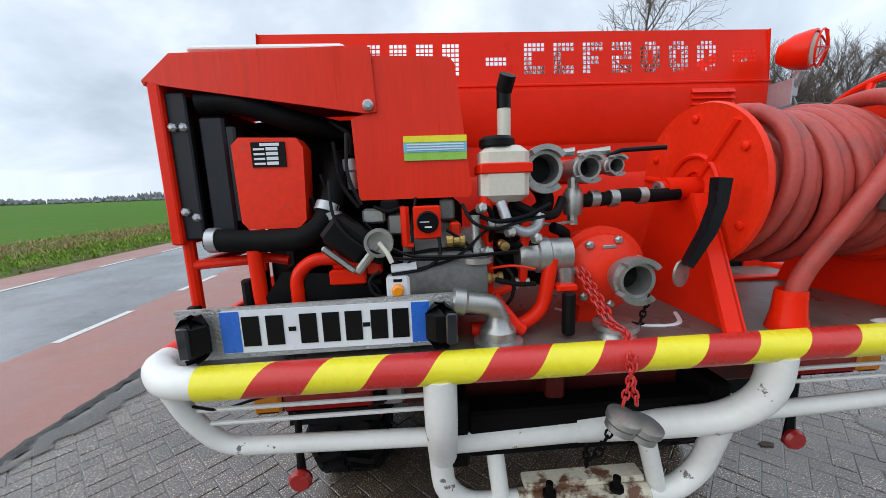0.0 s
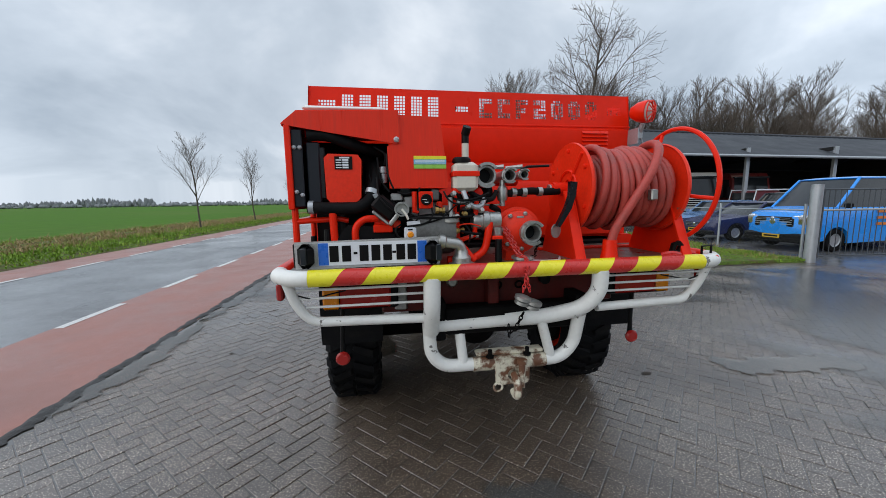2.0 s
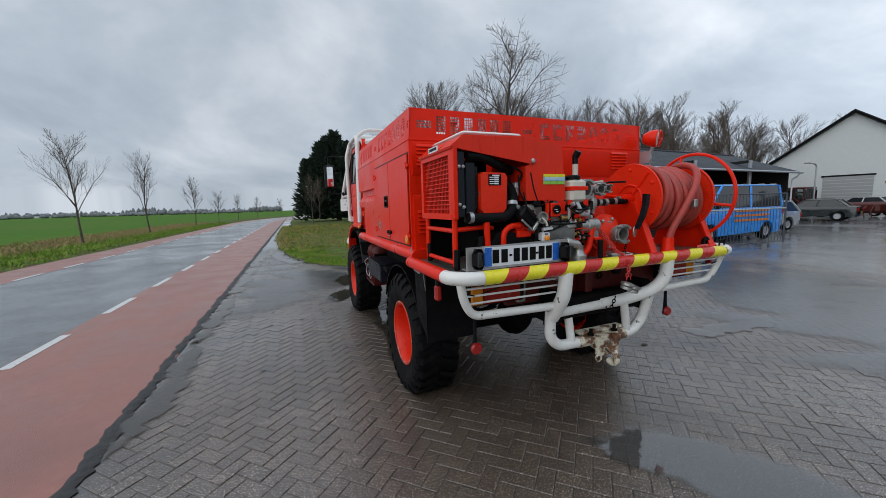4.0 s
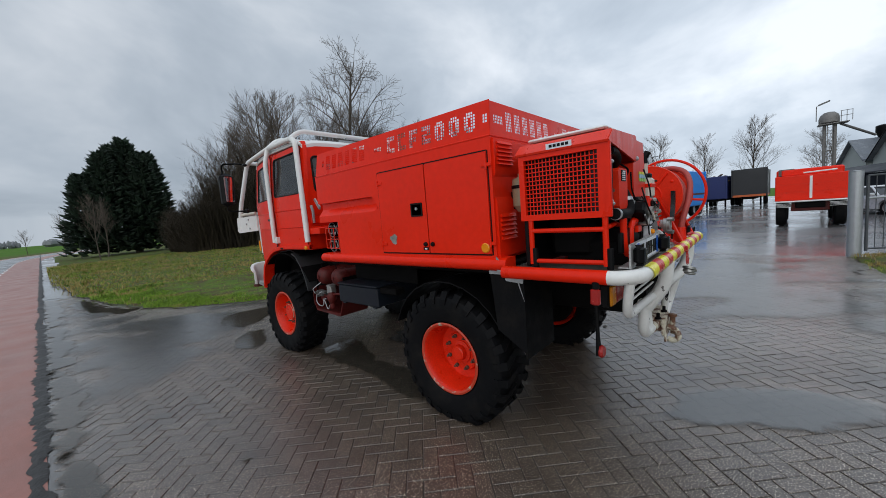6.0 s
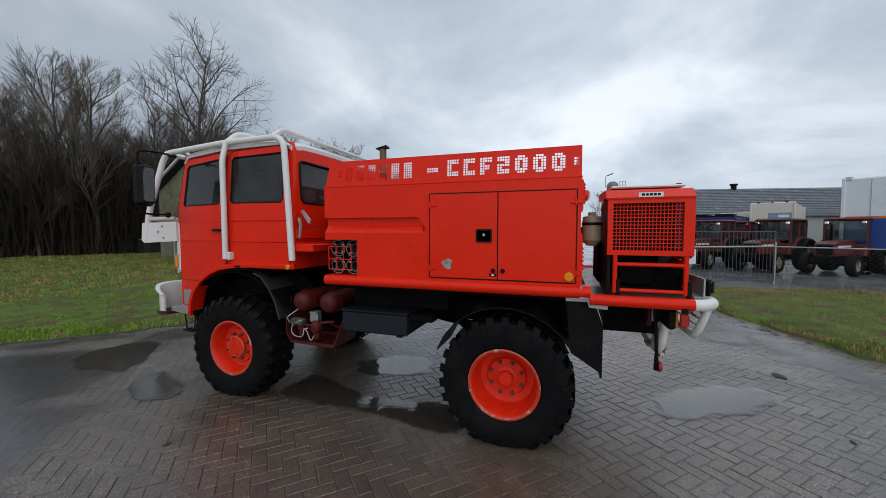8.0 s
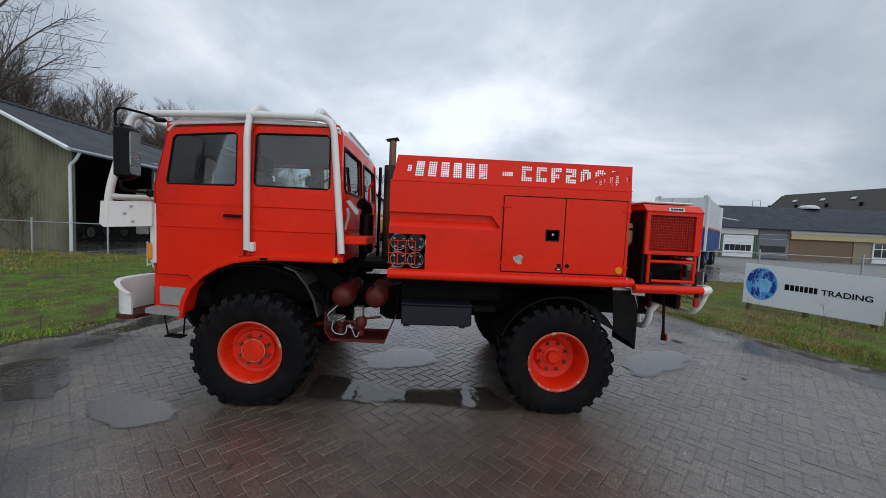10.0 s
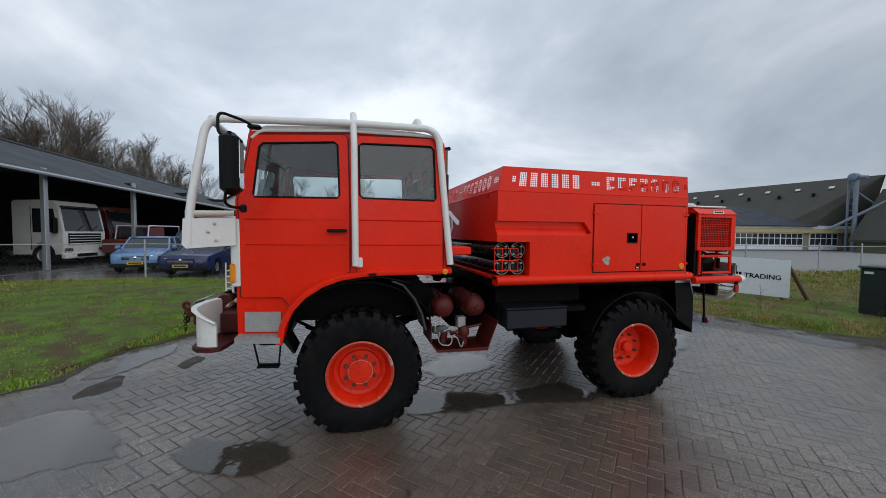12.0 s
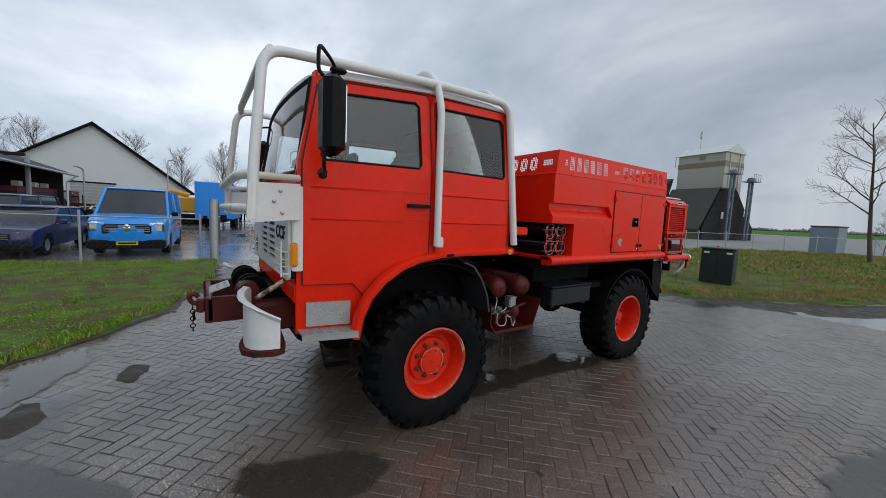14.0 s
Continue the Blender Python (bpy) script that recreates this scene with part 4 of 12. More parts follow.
def gable_building(name, label, o, rot, L, W, eave, ridge, wall, roofm, over=0.4, category="building"):
    """A plain hall with its gable at o: v runs across it, u back along it. Returns the thing and its place function."""
    c, s = math.cos(radians(rot)), math.sin(radians(rot))

    def put(u, v, z):
        return (o[0] + c * u - s * v, o[1] + s * u + c * v, z)
    t = thing(name, label, category, (o[0], o[1], 0))
    pr = [(-W / 2, 0), (-W / 2, eave), (0, ridge), (W / 2, eave), (W / 2, 0)]
    for u in (0, L - 0.2):
        part("gable_wall", Mesh().plate(pr, [], lambda a, b, w: put(u + w, a, b), 0.2), wall, t)
    for sg in (-1, 1):
        part("side_wall", Mesh().plate([(0.2, 0), (L - 0.2, 0), (L - 0.2, eave), (0.2, eave)], [], lambda a, b, w: put(a, sg * (W / 2 - w), b), 0.2), wall, t)
        k = (ridge - eave) / (W / 2)
        r = Mesh()
        r.plate([(-over, -over), (L + over, -over), (L + over, W / 2), (-over, W / 2)], [], lambda a, b, w: put(a, sg * (W / 2 - b), eave + k * b + 0.02 + w), 0.14)
        part("roof_slope", r, roofm, t)
    return t, put


# the tall grey barn
barn, bput = gable_building("grey_barn", "tall light grey steel-clad barn with a dark roof edge", (42.25, 14.5), 16, 40, 14.4, 2.95, 8.35, GREY_CLAD, ROOF_DARK)
part("barge_board", Mesh().tube([bput(-0.42, -7.6, 2.75), bput(-0.42, 0, 8.5), bput(-0.42, 7.6, 2.75)], 0.14, 6), BLACK, barn, "black barge board")
for v0, v1, h in ((1.5, -1.4, 3.2), (5.2, 2.3, 1.9), (-2.5, -5.0, 1.9)):
    d = part("door", Mesh().plate([(v0, 0), (v1, 0), (v1, h), (v0, h)], [], lambda a, b, w: bput(-0.06 + w, a, b), 0.05), mat("pale_grey_door", (0.30, 0.31, 0.31), rough=0.5, var=0.05, scale=1), barn, "grey roller door")
    sl = Mesh()
    for k in range(int(h / 0.28)):
        sl.plate([(v0, 0.1 + 0.28 * k), (v1, 0.1 + 0.28 * k), (v1, 0.12 + 0.28 * k), (v0, 0.12 + 0.28 * k)], [], lambda a, b, w: bput(-0.075 + w, a, b), 0.014)
    part("slat", sl, GREY_CLAD, d)
    part("lintel", Mesh().plate([(v0 + 0.1, h), (v1 - 0.1, h), (v1 - 0.1, h + 0.14), (v0 + 0.1, h + 0.14)], [], lambda a, b, w: bput(-0.07 + w, a, b), 0.06), BLACK, d)

HALL_GREY = mat("grey_green_wall_sheet", (0.36, 0.395, 0.385), rough=0.55, var=0.06, scale=0.5)
WET_TILE = mat("wet_grey_roof_tiles", (0.13, 0.145, 0.165), rough=0.42, var=0.3, scale=1.2, spec=0.4, second=(0.20, 0.215, 0.23), second_at=(0.52, 0.66), second_scale=1.5, bump=0.3, bump_scale=4)
# grey hall behind the tractors, its long slate roof turned to the gate
hall, hput = gable_building("grey_hall", "grey rendered hall with a long slate roof and chimneys", (48.7, -8.6), -80, 42, 9.8, 3.75, 6.95, HALL_GREY, WET_TILE)
for u, v, z, h, r in ((2.6, -1.7, 5.75, 1.75, 0.19), (1.7, -2.6, 5.2, 1.0, 0.13), (9.6, 0.0, 6.9, 0.6, 0.3)):
    part("chimney", Mesh().cyl(hput(u, v, z - 0.6), hput(u, v, z + h), r, 10), BLACK, hall)
    part("chimney_cap", Mesh().cyl(hput(u, v, z + h), hput(u, v, z + h + 0.2), r + 0.12, 10), BLACK, hall)
part("barge_board", Mesh().tube([hput(-0.42, -5.3, 3.5), hput(-0.42, 0, 7.1), hput(-0.42, 5.3, 3.5)], 0.05, 6), BLACK, hall, "dark verge board")
for k in range(16):
    part("tile_course", Mesh().box(-0.38, 42.3, 0, 0.06, 0, 0.05, m=Matrix.Translation(hput(0, -5.2 + 0.32 * k, 3.75 + 0.653 * (0.32 * k - 0.3) + 0.19)) @ pose(0, 0, 0, 0, 0, -80)), WET_TILE, hall)
hall2, h2put = gable_building("small_grey_hall", "small grey hall in the distance", (57.5, -6.9), -80, 16, 6.0, 3.9, 5.95, HALL_GREY, WET_TILE)
part("cyclone", Mesh().lathe([(0.0, -0.6), (0.35, -0.6), (0.62, 0.1), (0.62, 0.7), (0.4, 0.8), (0.0, 0.85)], h2put(2.2, 0, 6.55), UP, 14), BLACK, hall2)

lean = thing("lean_to", "low dark lean-to with a black sheet roof before the hall", "shed", (44, -7, 0))
LN = [(45.5, -4.2), (41.0, -10.6)]
for (x0, y0), (x1, y1), zt in ((LN[0], LN[1], 2.25),):
    part("wall", Mesh().add([(x0, y0, 0), (x1, y1, 0), (x1, y1, zt), (x0, y0, zt), (x0 + 0.2, y0 + 0.1, 0), (x1 + 0.2, y1 + 0.1, 0), (x1 + 0.2, y1 + 0.1, zt), (x0 + 0.2, y0 + 0.1, zt)],
                            [(0, 1, 2, 3), (5, 4, 7, 6), (3, 2, 6, 7), (1, 0, 4, 5), (0, 3, 7, 4), (1, 5, 6, 2)]), NAVY_BOX, lean)
    part("roof", Mesh().add([(x0 - 0.4, y0, zt), (x1 - 0.4, y1, zt + 0.3), (x1 + 3.2, y1 + 0.6, zt + 0.9), (x0 + 3.2, y0 + 0.6, zt + 0.6), (x0 - 0.4, y0, zt - 0.1), (x1 - 0.4, y1, zt + 0.2), (x1 + 3.2, y1 + 0.6, zt + 0.8), (x0 + 3.2, y0 + 0.6, zt + 0.5)],
                            [(0, 1, 2, 3), (7, 6, 5, 4), (0, 4, 5, 1), (1, 5, 6, 2), (2, 6, 7, 3), (3, 7, 4, 0)]), ROOF_DARK, lean)

# grain tower with a dark barn below it
silo = thing("grain_tower", "pale concrete grain tower above a dark barn roof", "tower", (19.5, -55, 0))


def sput(u, v, z):
    return (19.6 + 0.98 * u - 0.19 * v, -53.6 + 0.19 * u + 0.98 * v, z)


def tput(u, v, z):
    """The tower and the black barn under it: u eastwards along them, v towards the yard."""
    return (20.17 + 0.988 * u + 0.156 * v, -56.5 - 0.156 * u + 0.988 * v, z)


BEIGE = mat("pale_beige_concrete", (0.42, 0.41, 0.35), rough=0.7, var=0.08, scale=0.5)
part("tower_wall", Mesh().plate([(-3.2, 6.0), (3.2, 6.0), (3.2, 12.3), (-3.2, 12.3)], [], lambda a, b, w: tput(a, 2.3 - w, b), 4.6), BEIGE, silo)
tr_ = Mesh().plate([(2.55, 12.2), (-2.55, 12.2), (-0.4, 13.4), (0.4, 13.4)], [], lambda a, b, w: tput(-3.4 + w, a, b), 6.8)
part("tower_roof", tr_, GREY_CLAD, silo)
part("band", Mesh().plate([(-3.24, 10.3), (3.24, 10.3), (3.24, 11.0), (-3.24, 11.0)], [], lambda a, b, w: tput(a, 2.34 - w, b), 4.68), mat("brown_band", (0.24, 0.20, 0.14), rough=0.7, var=0.2, scale=0.8), silo)
part("vent", Mesh().plate([(-0.6, 11.4), (0.2, 11.4), (0.2, 11.9), (-0.6, 11.9)], [], lambda a, b, w: tput(a, 2.38 - w, b), 0.1), BRICK_TAN, silo)
for v_ in (-1.2, 1.2):
    part("downpipe", Mesh().tube([tput(-3.28, v_, 12.1), tput(-3.28, v_, 6.5)], 0.06, 6), GREY_CLAD, silo)
part("roof_rail", Mesh().tube([tput(3.3, 2.2, 12.3), tput(3.6, 2.4, 12.3), tput(3.6, 2.4, 10.6)], 0.05, 6), STEEL, silo)
BARN_IN = [(7.9, 0), (7.9, 1.6), (4.4, 6.7), (0.6, 6.9), (-4.4, 1.7), (-4.4, 0)]
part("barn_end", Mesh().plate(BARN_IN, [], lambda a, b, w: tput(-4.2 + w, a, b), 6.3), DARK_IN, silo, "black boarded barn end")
part("barn_roof", Mesh().plate([(8.4, 1.15), (8.4, 1.4), (4.4, 7.1), (0.6, 7.25), (-4.9, 1.5), (-4.9, 1.25), (0.6, 7.0), (4.4, 6.85)], [], lambda a, b, w: tput(-4.0 + w, a, b), 6.5), OLIVE_ROOF, silo, "mossy dark roof")
part("barn_wall", Mesh().plate([(-3.8, 0), (2.1, 0), (2.1, 1.5), (-3.8, 1.5)], [], lambda a, b, w: tput(a, 8.0 - w, b), 0.1), mat("green_boarding", (0.10, 0.12, 0.05), rough=0.7, var=0.15, scale=1), silo)
for v_, z_ in ((2.6, 4.4), (3.9, 2.9), (-1.6, 3.4)):
    part("hatch", Mesh().plate([(v_, z_), (v_ - 0.5, z_), (v_ - 0.5, z_ + 0.9), (v_, z_ + 0.9)], [], lambda a, b, w: tput(-4.26 + w, a, b), 0.05), GREY_CLAD, silo)
part("mast", Mesh().tube([tput(1.6, 0, 13.2), tput(1.6, 0, 15.4)], 0.05, 6), STEEL, silo)
part("antenna", Mesh().box(-0.15, 0.15, -0.15, 0.15, 0, 1.1, 0.03, m=Matrix.Translation(tput(1.6, 0, 15.0))), GREY_CLAD, silo)
LEG_STEEL = mat("blue_grey_steel", (0.13, 0.155, 0.19), rough=0.5, var=0.1, scale=2)
for v0_, h in ((4.0, 8.9), (-0.6, 8.2)):
    e_ = lambda a, b, z: tput(-5.0 - b, v0_ - a, z)
    p = Mesh().cyl(e_(0, 0, 0), e_(0, 0, h), 0.15, 10)
    p.cyl(e_(0.75, 0, 0), e_(0.75, 0, h), 0.15, 10)
    p.lathe([(0.0, 0.0), (0.5, 0.0), (0.5, 0.25), (0.35, 0.5), (0.0, 0.6)], e_(0.37, 0, h), UP, 14)
    p.box(-0.7, 0.7, -0.95, 0.95, -0.08, 0.0, m=Matrix.Translation(e_(0.37, 0, h)) @ pose(0, 0, 0, 0, 0, -9))
    for a in (-0.5, 0.1, 0.7, 1.25):
        p.cyl(e_(a, 0.65, h), e_(a, 0.65, h + 0.9), 0.025, 5)
    p.cyl(e_(-0.5, 0.65, h + 0.9), e_(1.25, 0.65, h + 0.9), 0.025, 5)
    for k in range(14):
        p.cyl(e_(0, 0.2, 0.5 + h * k / 14.5), e_(0.75, 0.2, 0.5 + h * k / 14.5), 0.03, 5)
    part("elevator_leg", p, LEG_STEEL, silo, "blue-grey grain elevator leg")
el = (24.4, -50.3)
p = Mesh().cyl((el[0], el[1], 0), (el[0], el[1], 8.4), 0.22, 12)
p.cyl((el[0] + 0.7, el[1] - 0.1, 0), (el[0] + 0.7, el[1] - 0.1, 8.2), 0.12, 10)
p.lathe([(0.0, -0.5), (0.42, -0.4), (0.5, 0.0), (0.42, 0.4), (0.0, 0.5)], (el[0] + 0.2, el[1], 8.5), (0, 1, 0), 14)
p.tube([(el[0] - 1.0, el[1] + 0.2, 8.35), (el[0], el[1], 8.55)], 0.18, 8)
p.tube([(el[0] + 0.7, el[1], 7.6), (el[0] - 2.0, el[1] - 3.2, 3.6)], 0.09, 8)
p.tube([(el[0] + 1.6, el[1] + 1.2, 2.6), (el[0] - 3.0, el[1] - 2.0, 6.6)], 0.16, 8)
for k in range(10):
    p.cyl((el[0], el[1], 1.0 + 0.75 * k), (el[0] + 0.7, el[1] - 0.1, 1.0 + 0.75 * k), 0.035, 5)
part("elevator_leg", p, mat("blue_grey_leg_steel", (0.20, 0.245, 0.30), rough=0.5, var=0.15, scale=2), silo, "blue-grey grain elevator leg before the barn roof")
# the long old barn that runs off behind the tower
def lput(u, v, z):
    """u along the workshop's front, southwards; v back from it."""
    return (32.5 - 0.19 * u + 0.98 * v, -19.4 - 0.98 * u - 0.19 * v, z)


for loop, lab in (([sput(4.4, -2.4, 9.0), sput(10.4, 6.0, 2.95), sput(30, 6.6, 2.2), sput(30, -2.4, 9.0)], "very long mossy dark roof"),
                  ([sput(4.4, -2.4, 9.0), lput(36.4, 0.05, 2.7), lput(28.6, 0.05, 2.8), sput(10.4, 6.0, 2.95)], "mossy dark hip over the workshop")):
    slope = Mesh()
    slope.add(list(loop) + [(x, y, z - 0.15) for x, y, z in loop], [(0, 1, 2), (0, 2, 3), (6, 5, 4), (7, 6, 4), (0, 4, 5, 1), (1, 5, 6, 2), (2, 6, 7, 3), (3, 7, 4, 0)])
    part("barn_roof", slope, OLIVE_ROOF, silo, lab)
part("barn_wall", Mesh().plate([(11, 0), (30.2, 0), (30.2, 2.3), (11, 2.3)], [], lambda a, b, w: sput(a, 6.0 - w, b), 0.2), BRICK_TAN, silo)
part("barn_end", Mesh().plate([(6.0, 0), (6.0, 2.3), (-2.4, 8.85), (-10, 2.3), (-10, 0)], [], lambda a, b, w: sput(30.2 + w, a, b), 0.2), DARK_IN, silo)
for k in range(7):
    part("roof_vent", Mesh().lathe([(0.0, -0.2), (0.16, -0.2), (0.16, 0.25), (0.3, 0.27), (0.0, 0.42)], sput(9.5 + 3.4 * k, 0.6, 6.85), UP, 10), BLACK, silo)
for k in range(7):
    part("rooflight", Mesh().plate([(8 + 3.2 * k, 7.6), (8.5 + 3.2 * k, 7.6), (8.5 + 3.2 * k, 7.86), (8 + 3.2 * k, 7.86)], [], lambda a, b, w: sput(a, 6.6 - (b - 2.2) / 0.767 + 0.05, b + 0.08 + w), 0.04), GREY_CLAD, silo)

# low building with garage doors and windows
lowb = thing("low_workshop", "long low workshop with slate roof and rows of white windows", "building", (28, -45, 0))


def lpanel(name, u0, u1, z0, z1, v0, v1, material, parent=None, label=""):
    """An upright panel on the workshop's front, from depth v0 back to v1."""
    return part(name, Mesh().plate([(u0, z0), (u1, z0), (u1, z1), (u0, z1)], [], lambda a, b, w: lput(a, v0 + w, b), v1 - v0), material, parent or lowb, label)


BRICK_BROWN = mat("brown_brick_infill", (0.17, 0.115, 0.075), rough=0.8, var=0.2, scale=5)
DOOR_GREEN = mat("green_door_post", (0.06, 0.14, 0.06), rough=0.5)
DOOR_GREY = mat("blue_grey_door", (0.115, 0.135, 0.155), rough=0.5, var=0.08, scale=2)
lpanel("wall", 3.0, 36.4, 0, 3.0, 0.0, 0.3, BRICK_TAN)
lpanel("wall_infill", 12.5, 17.8, 0, 2.1, -0.03, 0.0, BRICK_BROWN, None, "brown brick panel under the yellow fascia")
lpanel("pier", 17.85, 18.05, 0, 3.0, -0.10, 0.0, BRICK_TAN)
lpanel("fascia", 12.4, 36.5, 2.12, 2.62, -0.30, 0.0, CREAM_TRIM, None, "faded yellow fascia board")
lpanel("fascia", 12.4, 36.5, 2.64, 3.0, -0.22, 0.0, GREY_CLAD)
lpanel("fascia", 3.0, 9.55, 2.38, 3.02, -0.18, 0.0, GREY_CLAD, None, "pale grey fascia over the doors")
lpanel("plinth", 5.0, 36.4, 0.0, 0.14, -0.05, 0.0, YARD)
for k in range(2):
    a = 9.4 + 0.18 * k
    lpanel("green_post", a, a + 0.1, 0, 2.4, -0.1, 0.0, DOOR_GREEN)
lpanel("green_post", 6.35, 6.5, 0, 2.4, -0.1, 0.0, DOOR_GREEN)
RP = [(3.0, -0.5, 3.12), (29.2, -0.5, 3.0), (24.6, 5.0, 5.6), (3.0, 5.0, 5.6)]
lpanel("gable_wall", 3.0, 3.2, 0, 3.0, 0.3, 10.0, BRICK_TAN)
rsl = Mesh()
rsl.add([lput(*p) for p in RP] + [lput(a, b, c - 0.12) for a, b, c in RP], [(0, 1, 2, 3), (7, 6, 5, 4), (0, 4, 5, 1), (1, 5, 6, 2), (3, 2, 6, 7), (0, 3, 7, 4)])
part("roof_slope", rsl, SLATE, lowb)
part("roof_slope", Mesh().add([lput(29.2, -0.5, 3.0), lput(24.6, 5.0, 5.6), lput(29.2, 10.5, 3.0), lput(29.2, -0.5, 2.9), lput(24.6, 5.0, 5.48), lput(29.2, 10.5, 2.9)],
                              [(0, 2, 1), (3, 4, 5), (0, 3, 5, 2), (0, 1, 4, 3), (1, 2, 5, 4)]), SLATE, lowb)
part("gutter", Mesh().tube([lput(3.0, -0.56, 3.06), lput(29.2, -0.56, 2.94)], 0.07, 8), ROOF_DARK, lowb)
part("roof_dome", Mesh().lathe([(0.9, 0), (0.86, 0.18), (0.6, 0.36), (0.0, 0.44)], lput(17.5, 5.0, 5.5), UP, 20), GREY_CLAD, lowb, "pale rounded rooflight")
part("ladder_rail", Mesh().tube([lput(12, 5.0, 5.5), lput(12, 5.0, 6.3), lput(12.8, 5.0, 6.3), lput(12.8, 5.0, 5.5)], 0.03, 6), STEEL, lowb)
part("roof_pole", Mesh().tube([lput(4.3, 2.5, 4.6), lput(7.6, -0.4, 3.7)], 0.05, 6), SIGN_WHITE, lowb, "white pole lying down the slates")
for a, b, top, z0, wm, lab in ((6.6, 9.3, 2.3, 0.75, SIGN_WHITE, "white sectional garage door with a row of panes"), (9.75, 12.3, 2.75, 0.75, DOOR_GREY, "blue-grey sectional garage door with a row of panes")):
    g = lpanel("garage_door", a, b, 0, top, -0.05, 0.0, wm, None, lab)
    for k in range(5):
        u0 = a + 0.15 + (b - a - 0.3) * k / 5
        lpanel("pane", u0, u0 + (b - a - 0.5) / 5, z0, z0 + 0.6, -0.07, -0.05, WINDOW_DARK, g)
    for z in (0.45, top - 0.75, top - 0.3):
        lpanel("panel_seam", a + 0.02, b - 0.02, z, z + 0.03, -0.056, -0.05, STEEL, g)
for a, n in ((19.5, 12), (28.9, 5)):
    wn_ = lpanel("window_band", a - 0.05, a + 0.71 * n + 0.05, 0.14, 2.1, -0.06, 0.0, SIGN_WHITE, None, "band of white-framed windows over white panels")
    for k in range(n):
        for v0, v1 in ((0.72, 1.45), (1.54, 2.02)):
            lpanel("pane", a + 0.71 * k + 0.05, a + 0.71 * (k + 1) - 0.04, v0, v1, -0.075, -0.06, WINDOW_DARK, wn_)
    for k in range(0, n, 4):
        lpanel("mullion", a + 0.71 * k - 0.06, a + 0.71 * k + 0.06, 0.14, 2.1, -0.10, -0.06, SIGN_WHITE, wn_)
for u in (33.2, 34.2, 35.2):
    lpanel("side_door", u, u + 0.75, 0, 2.0, -0.05, 0.0, DOOR_GREY)

# ---- the fire truck: a light off-road tanker standing on the paving, nose towards +y ----
C = 0.663                       # the truck's middle
XL, XR = -0.50, 1.826           # sides of the tank body
LIFT = 0.04                     # the body stands this much higher on its springs than drawn
truck = thing("fire_truck", "red off-road fire tanker with white roll bars on wet paving", "fire truck", (C, 3.5, 0))


def mir(x):
    return 2 * C - x


# tank body
TY0, TY1 = 1.765, 3.955
body = Mesh()
body.prism([(TY0, 1.27), (3.62, 1.27), (3.62, 1.61), (TY1, 1.61), (TY1, 2.085), (TY0, 2.085)], "x", XL + 0.05, XR - 0.05)
side_outline = [(TY0, 1.27), (3.62, 1.27), (3.62, 1.61), (TY1, 1.61), (TY1, 1.675), (3.02, 1.675), (2.955, 1.70), (3.035, 1.805), (TY1, 1.805), (TY1, 2.085), (TY0, 2.085)]
body.prism(side_outline, "x", XL, XL + 0.052)
body.prism(side_outline, "x", XR - 0.052, XR)
for xa, xb in ((XL + 0.001, XL + 0.05), (XR - 0.001, XR - 0.05)):
    body.add([(xa, TY1 - 0.002, 1.675), (xb, TY1 - 0.002, 1.74), (xb, 3.0, 1.74), (xa, 3.0, 1.675), (xb, TY1 - 0.002, 1.675), (xb, 3.0, 1.675)],
             [(0, 1, 2, 3), (0, 4, 1), (3, 2, 5)])
body.box(XL + 0.01, XR - 0.01, 3.60, TY1, 1.25, 1.285, 0.004)
body.prism([(1.75, 1.66), (1.75, 1.29), (1.766, 1.27), (1.766, 1.69)], "x", XL + 0.02, XR - 0.02)
body.prism([(1.75, 1.845), (1.75, 2.06), (1.766, 2.07), (1.766, 1.82)], "x", XL + 0.02, XR - 0.02)
tank = part("tank_body", body, RED, truck, "red sheet steel water tank housing with a pressed side recess")

# sills
for s in (0, 1):
    sill = Mesh()
    x = XL - 0.005 if not s else XR + 0.005
    sg = -1 if not s else 1
    sill.plate(arc(0, 0, 0.045, -90, 90, 8) + [(-0.09, 0.045), (-0.09, -0.045)], [], lambda u, v, w: (x + sg * (u - 0.02), 1.69 + w, 1.243 + v), TY1 - 1.69)
    part("sill", sill, RED, truck)

# the doors of the locker
for y0, y1, hinge in ((2.372, 2.925, 2.925), (1.80, 2.362, 1.80)):
    d = Mesh()
    d.plate(rounded(y0, y1, 1.315, 1.985, 0.012), [], lambda u, v, w: (XL - 0.010 + w, u, v), 0.012)
    door = part("locker_door", d, RED, tank)
    h = Mesh()
    for z in (1.385, 1.90):
        yy = hinge - 0.03 if hinge > 2.5 else hinge - 0.01
        h.box(XL - 0.018, XL - 0.008, yy - 0.03, yy + 0.05, z - 0.012, z + 0.012, 0.003)
        h.cyl((XL - 0.016, hinge, z - 0.025), (XL - 0.016, hinge, z + 0.025), 0.008, 8)
    part("hinge", h, RED, door)
# black strips laid on the side to paint the shadow of the door gaps
gap = Mesh()
for y in (1.793, 2.367, 2.932):
    gap.box(XL - 0.003, XL - 0.0005, y - 0.004, y + 0.004, 1.305, 1.995)
gap.box(XL - 0.003, XL - 0.0005, 1.80, 2.925, 1.990, 1.998)
gap.box(XL - 0.003, XL - 0.0005, 1.80, 2.925, 1.302, 1.311)
part("door_seal", gap, BLACK, tank, "thin black strips painting the shadow gap round the locker doors")
lk = Mesh()
lk.plate(rounded(2.412, 2.538, 1.60, 1.705, 0.008), [rounded(2.424, 2.526, 1.612, 1.693, 0.006)], lambda u, v, w: (XL - 0.016 + w, u, v), 0.012)
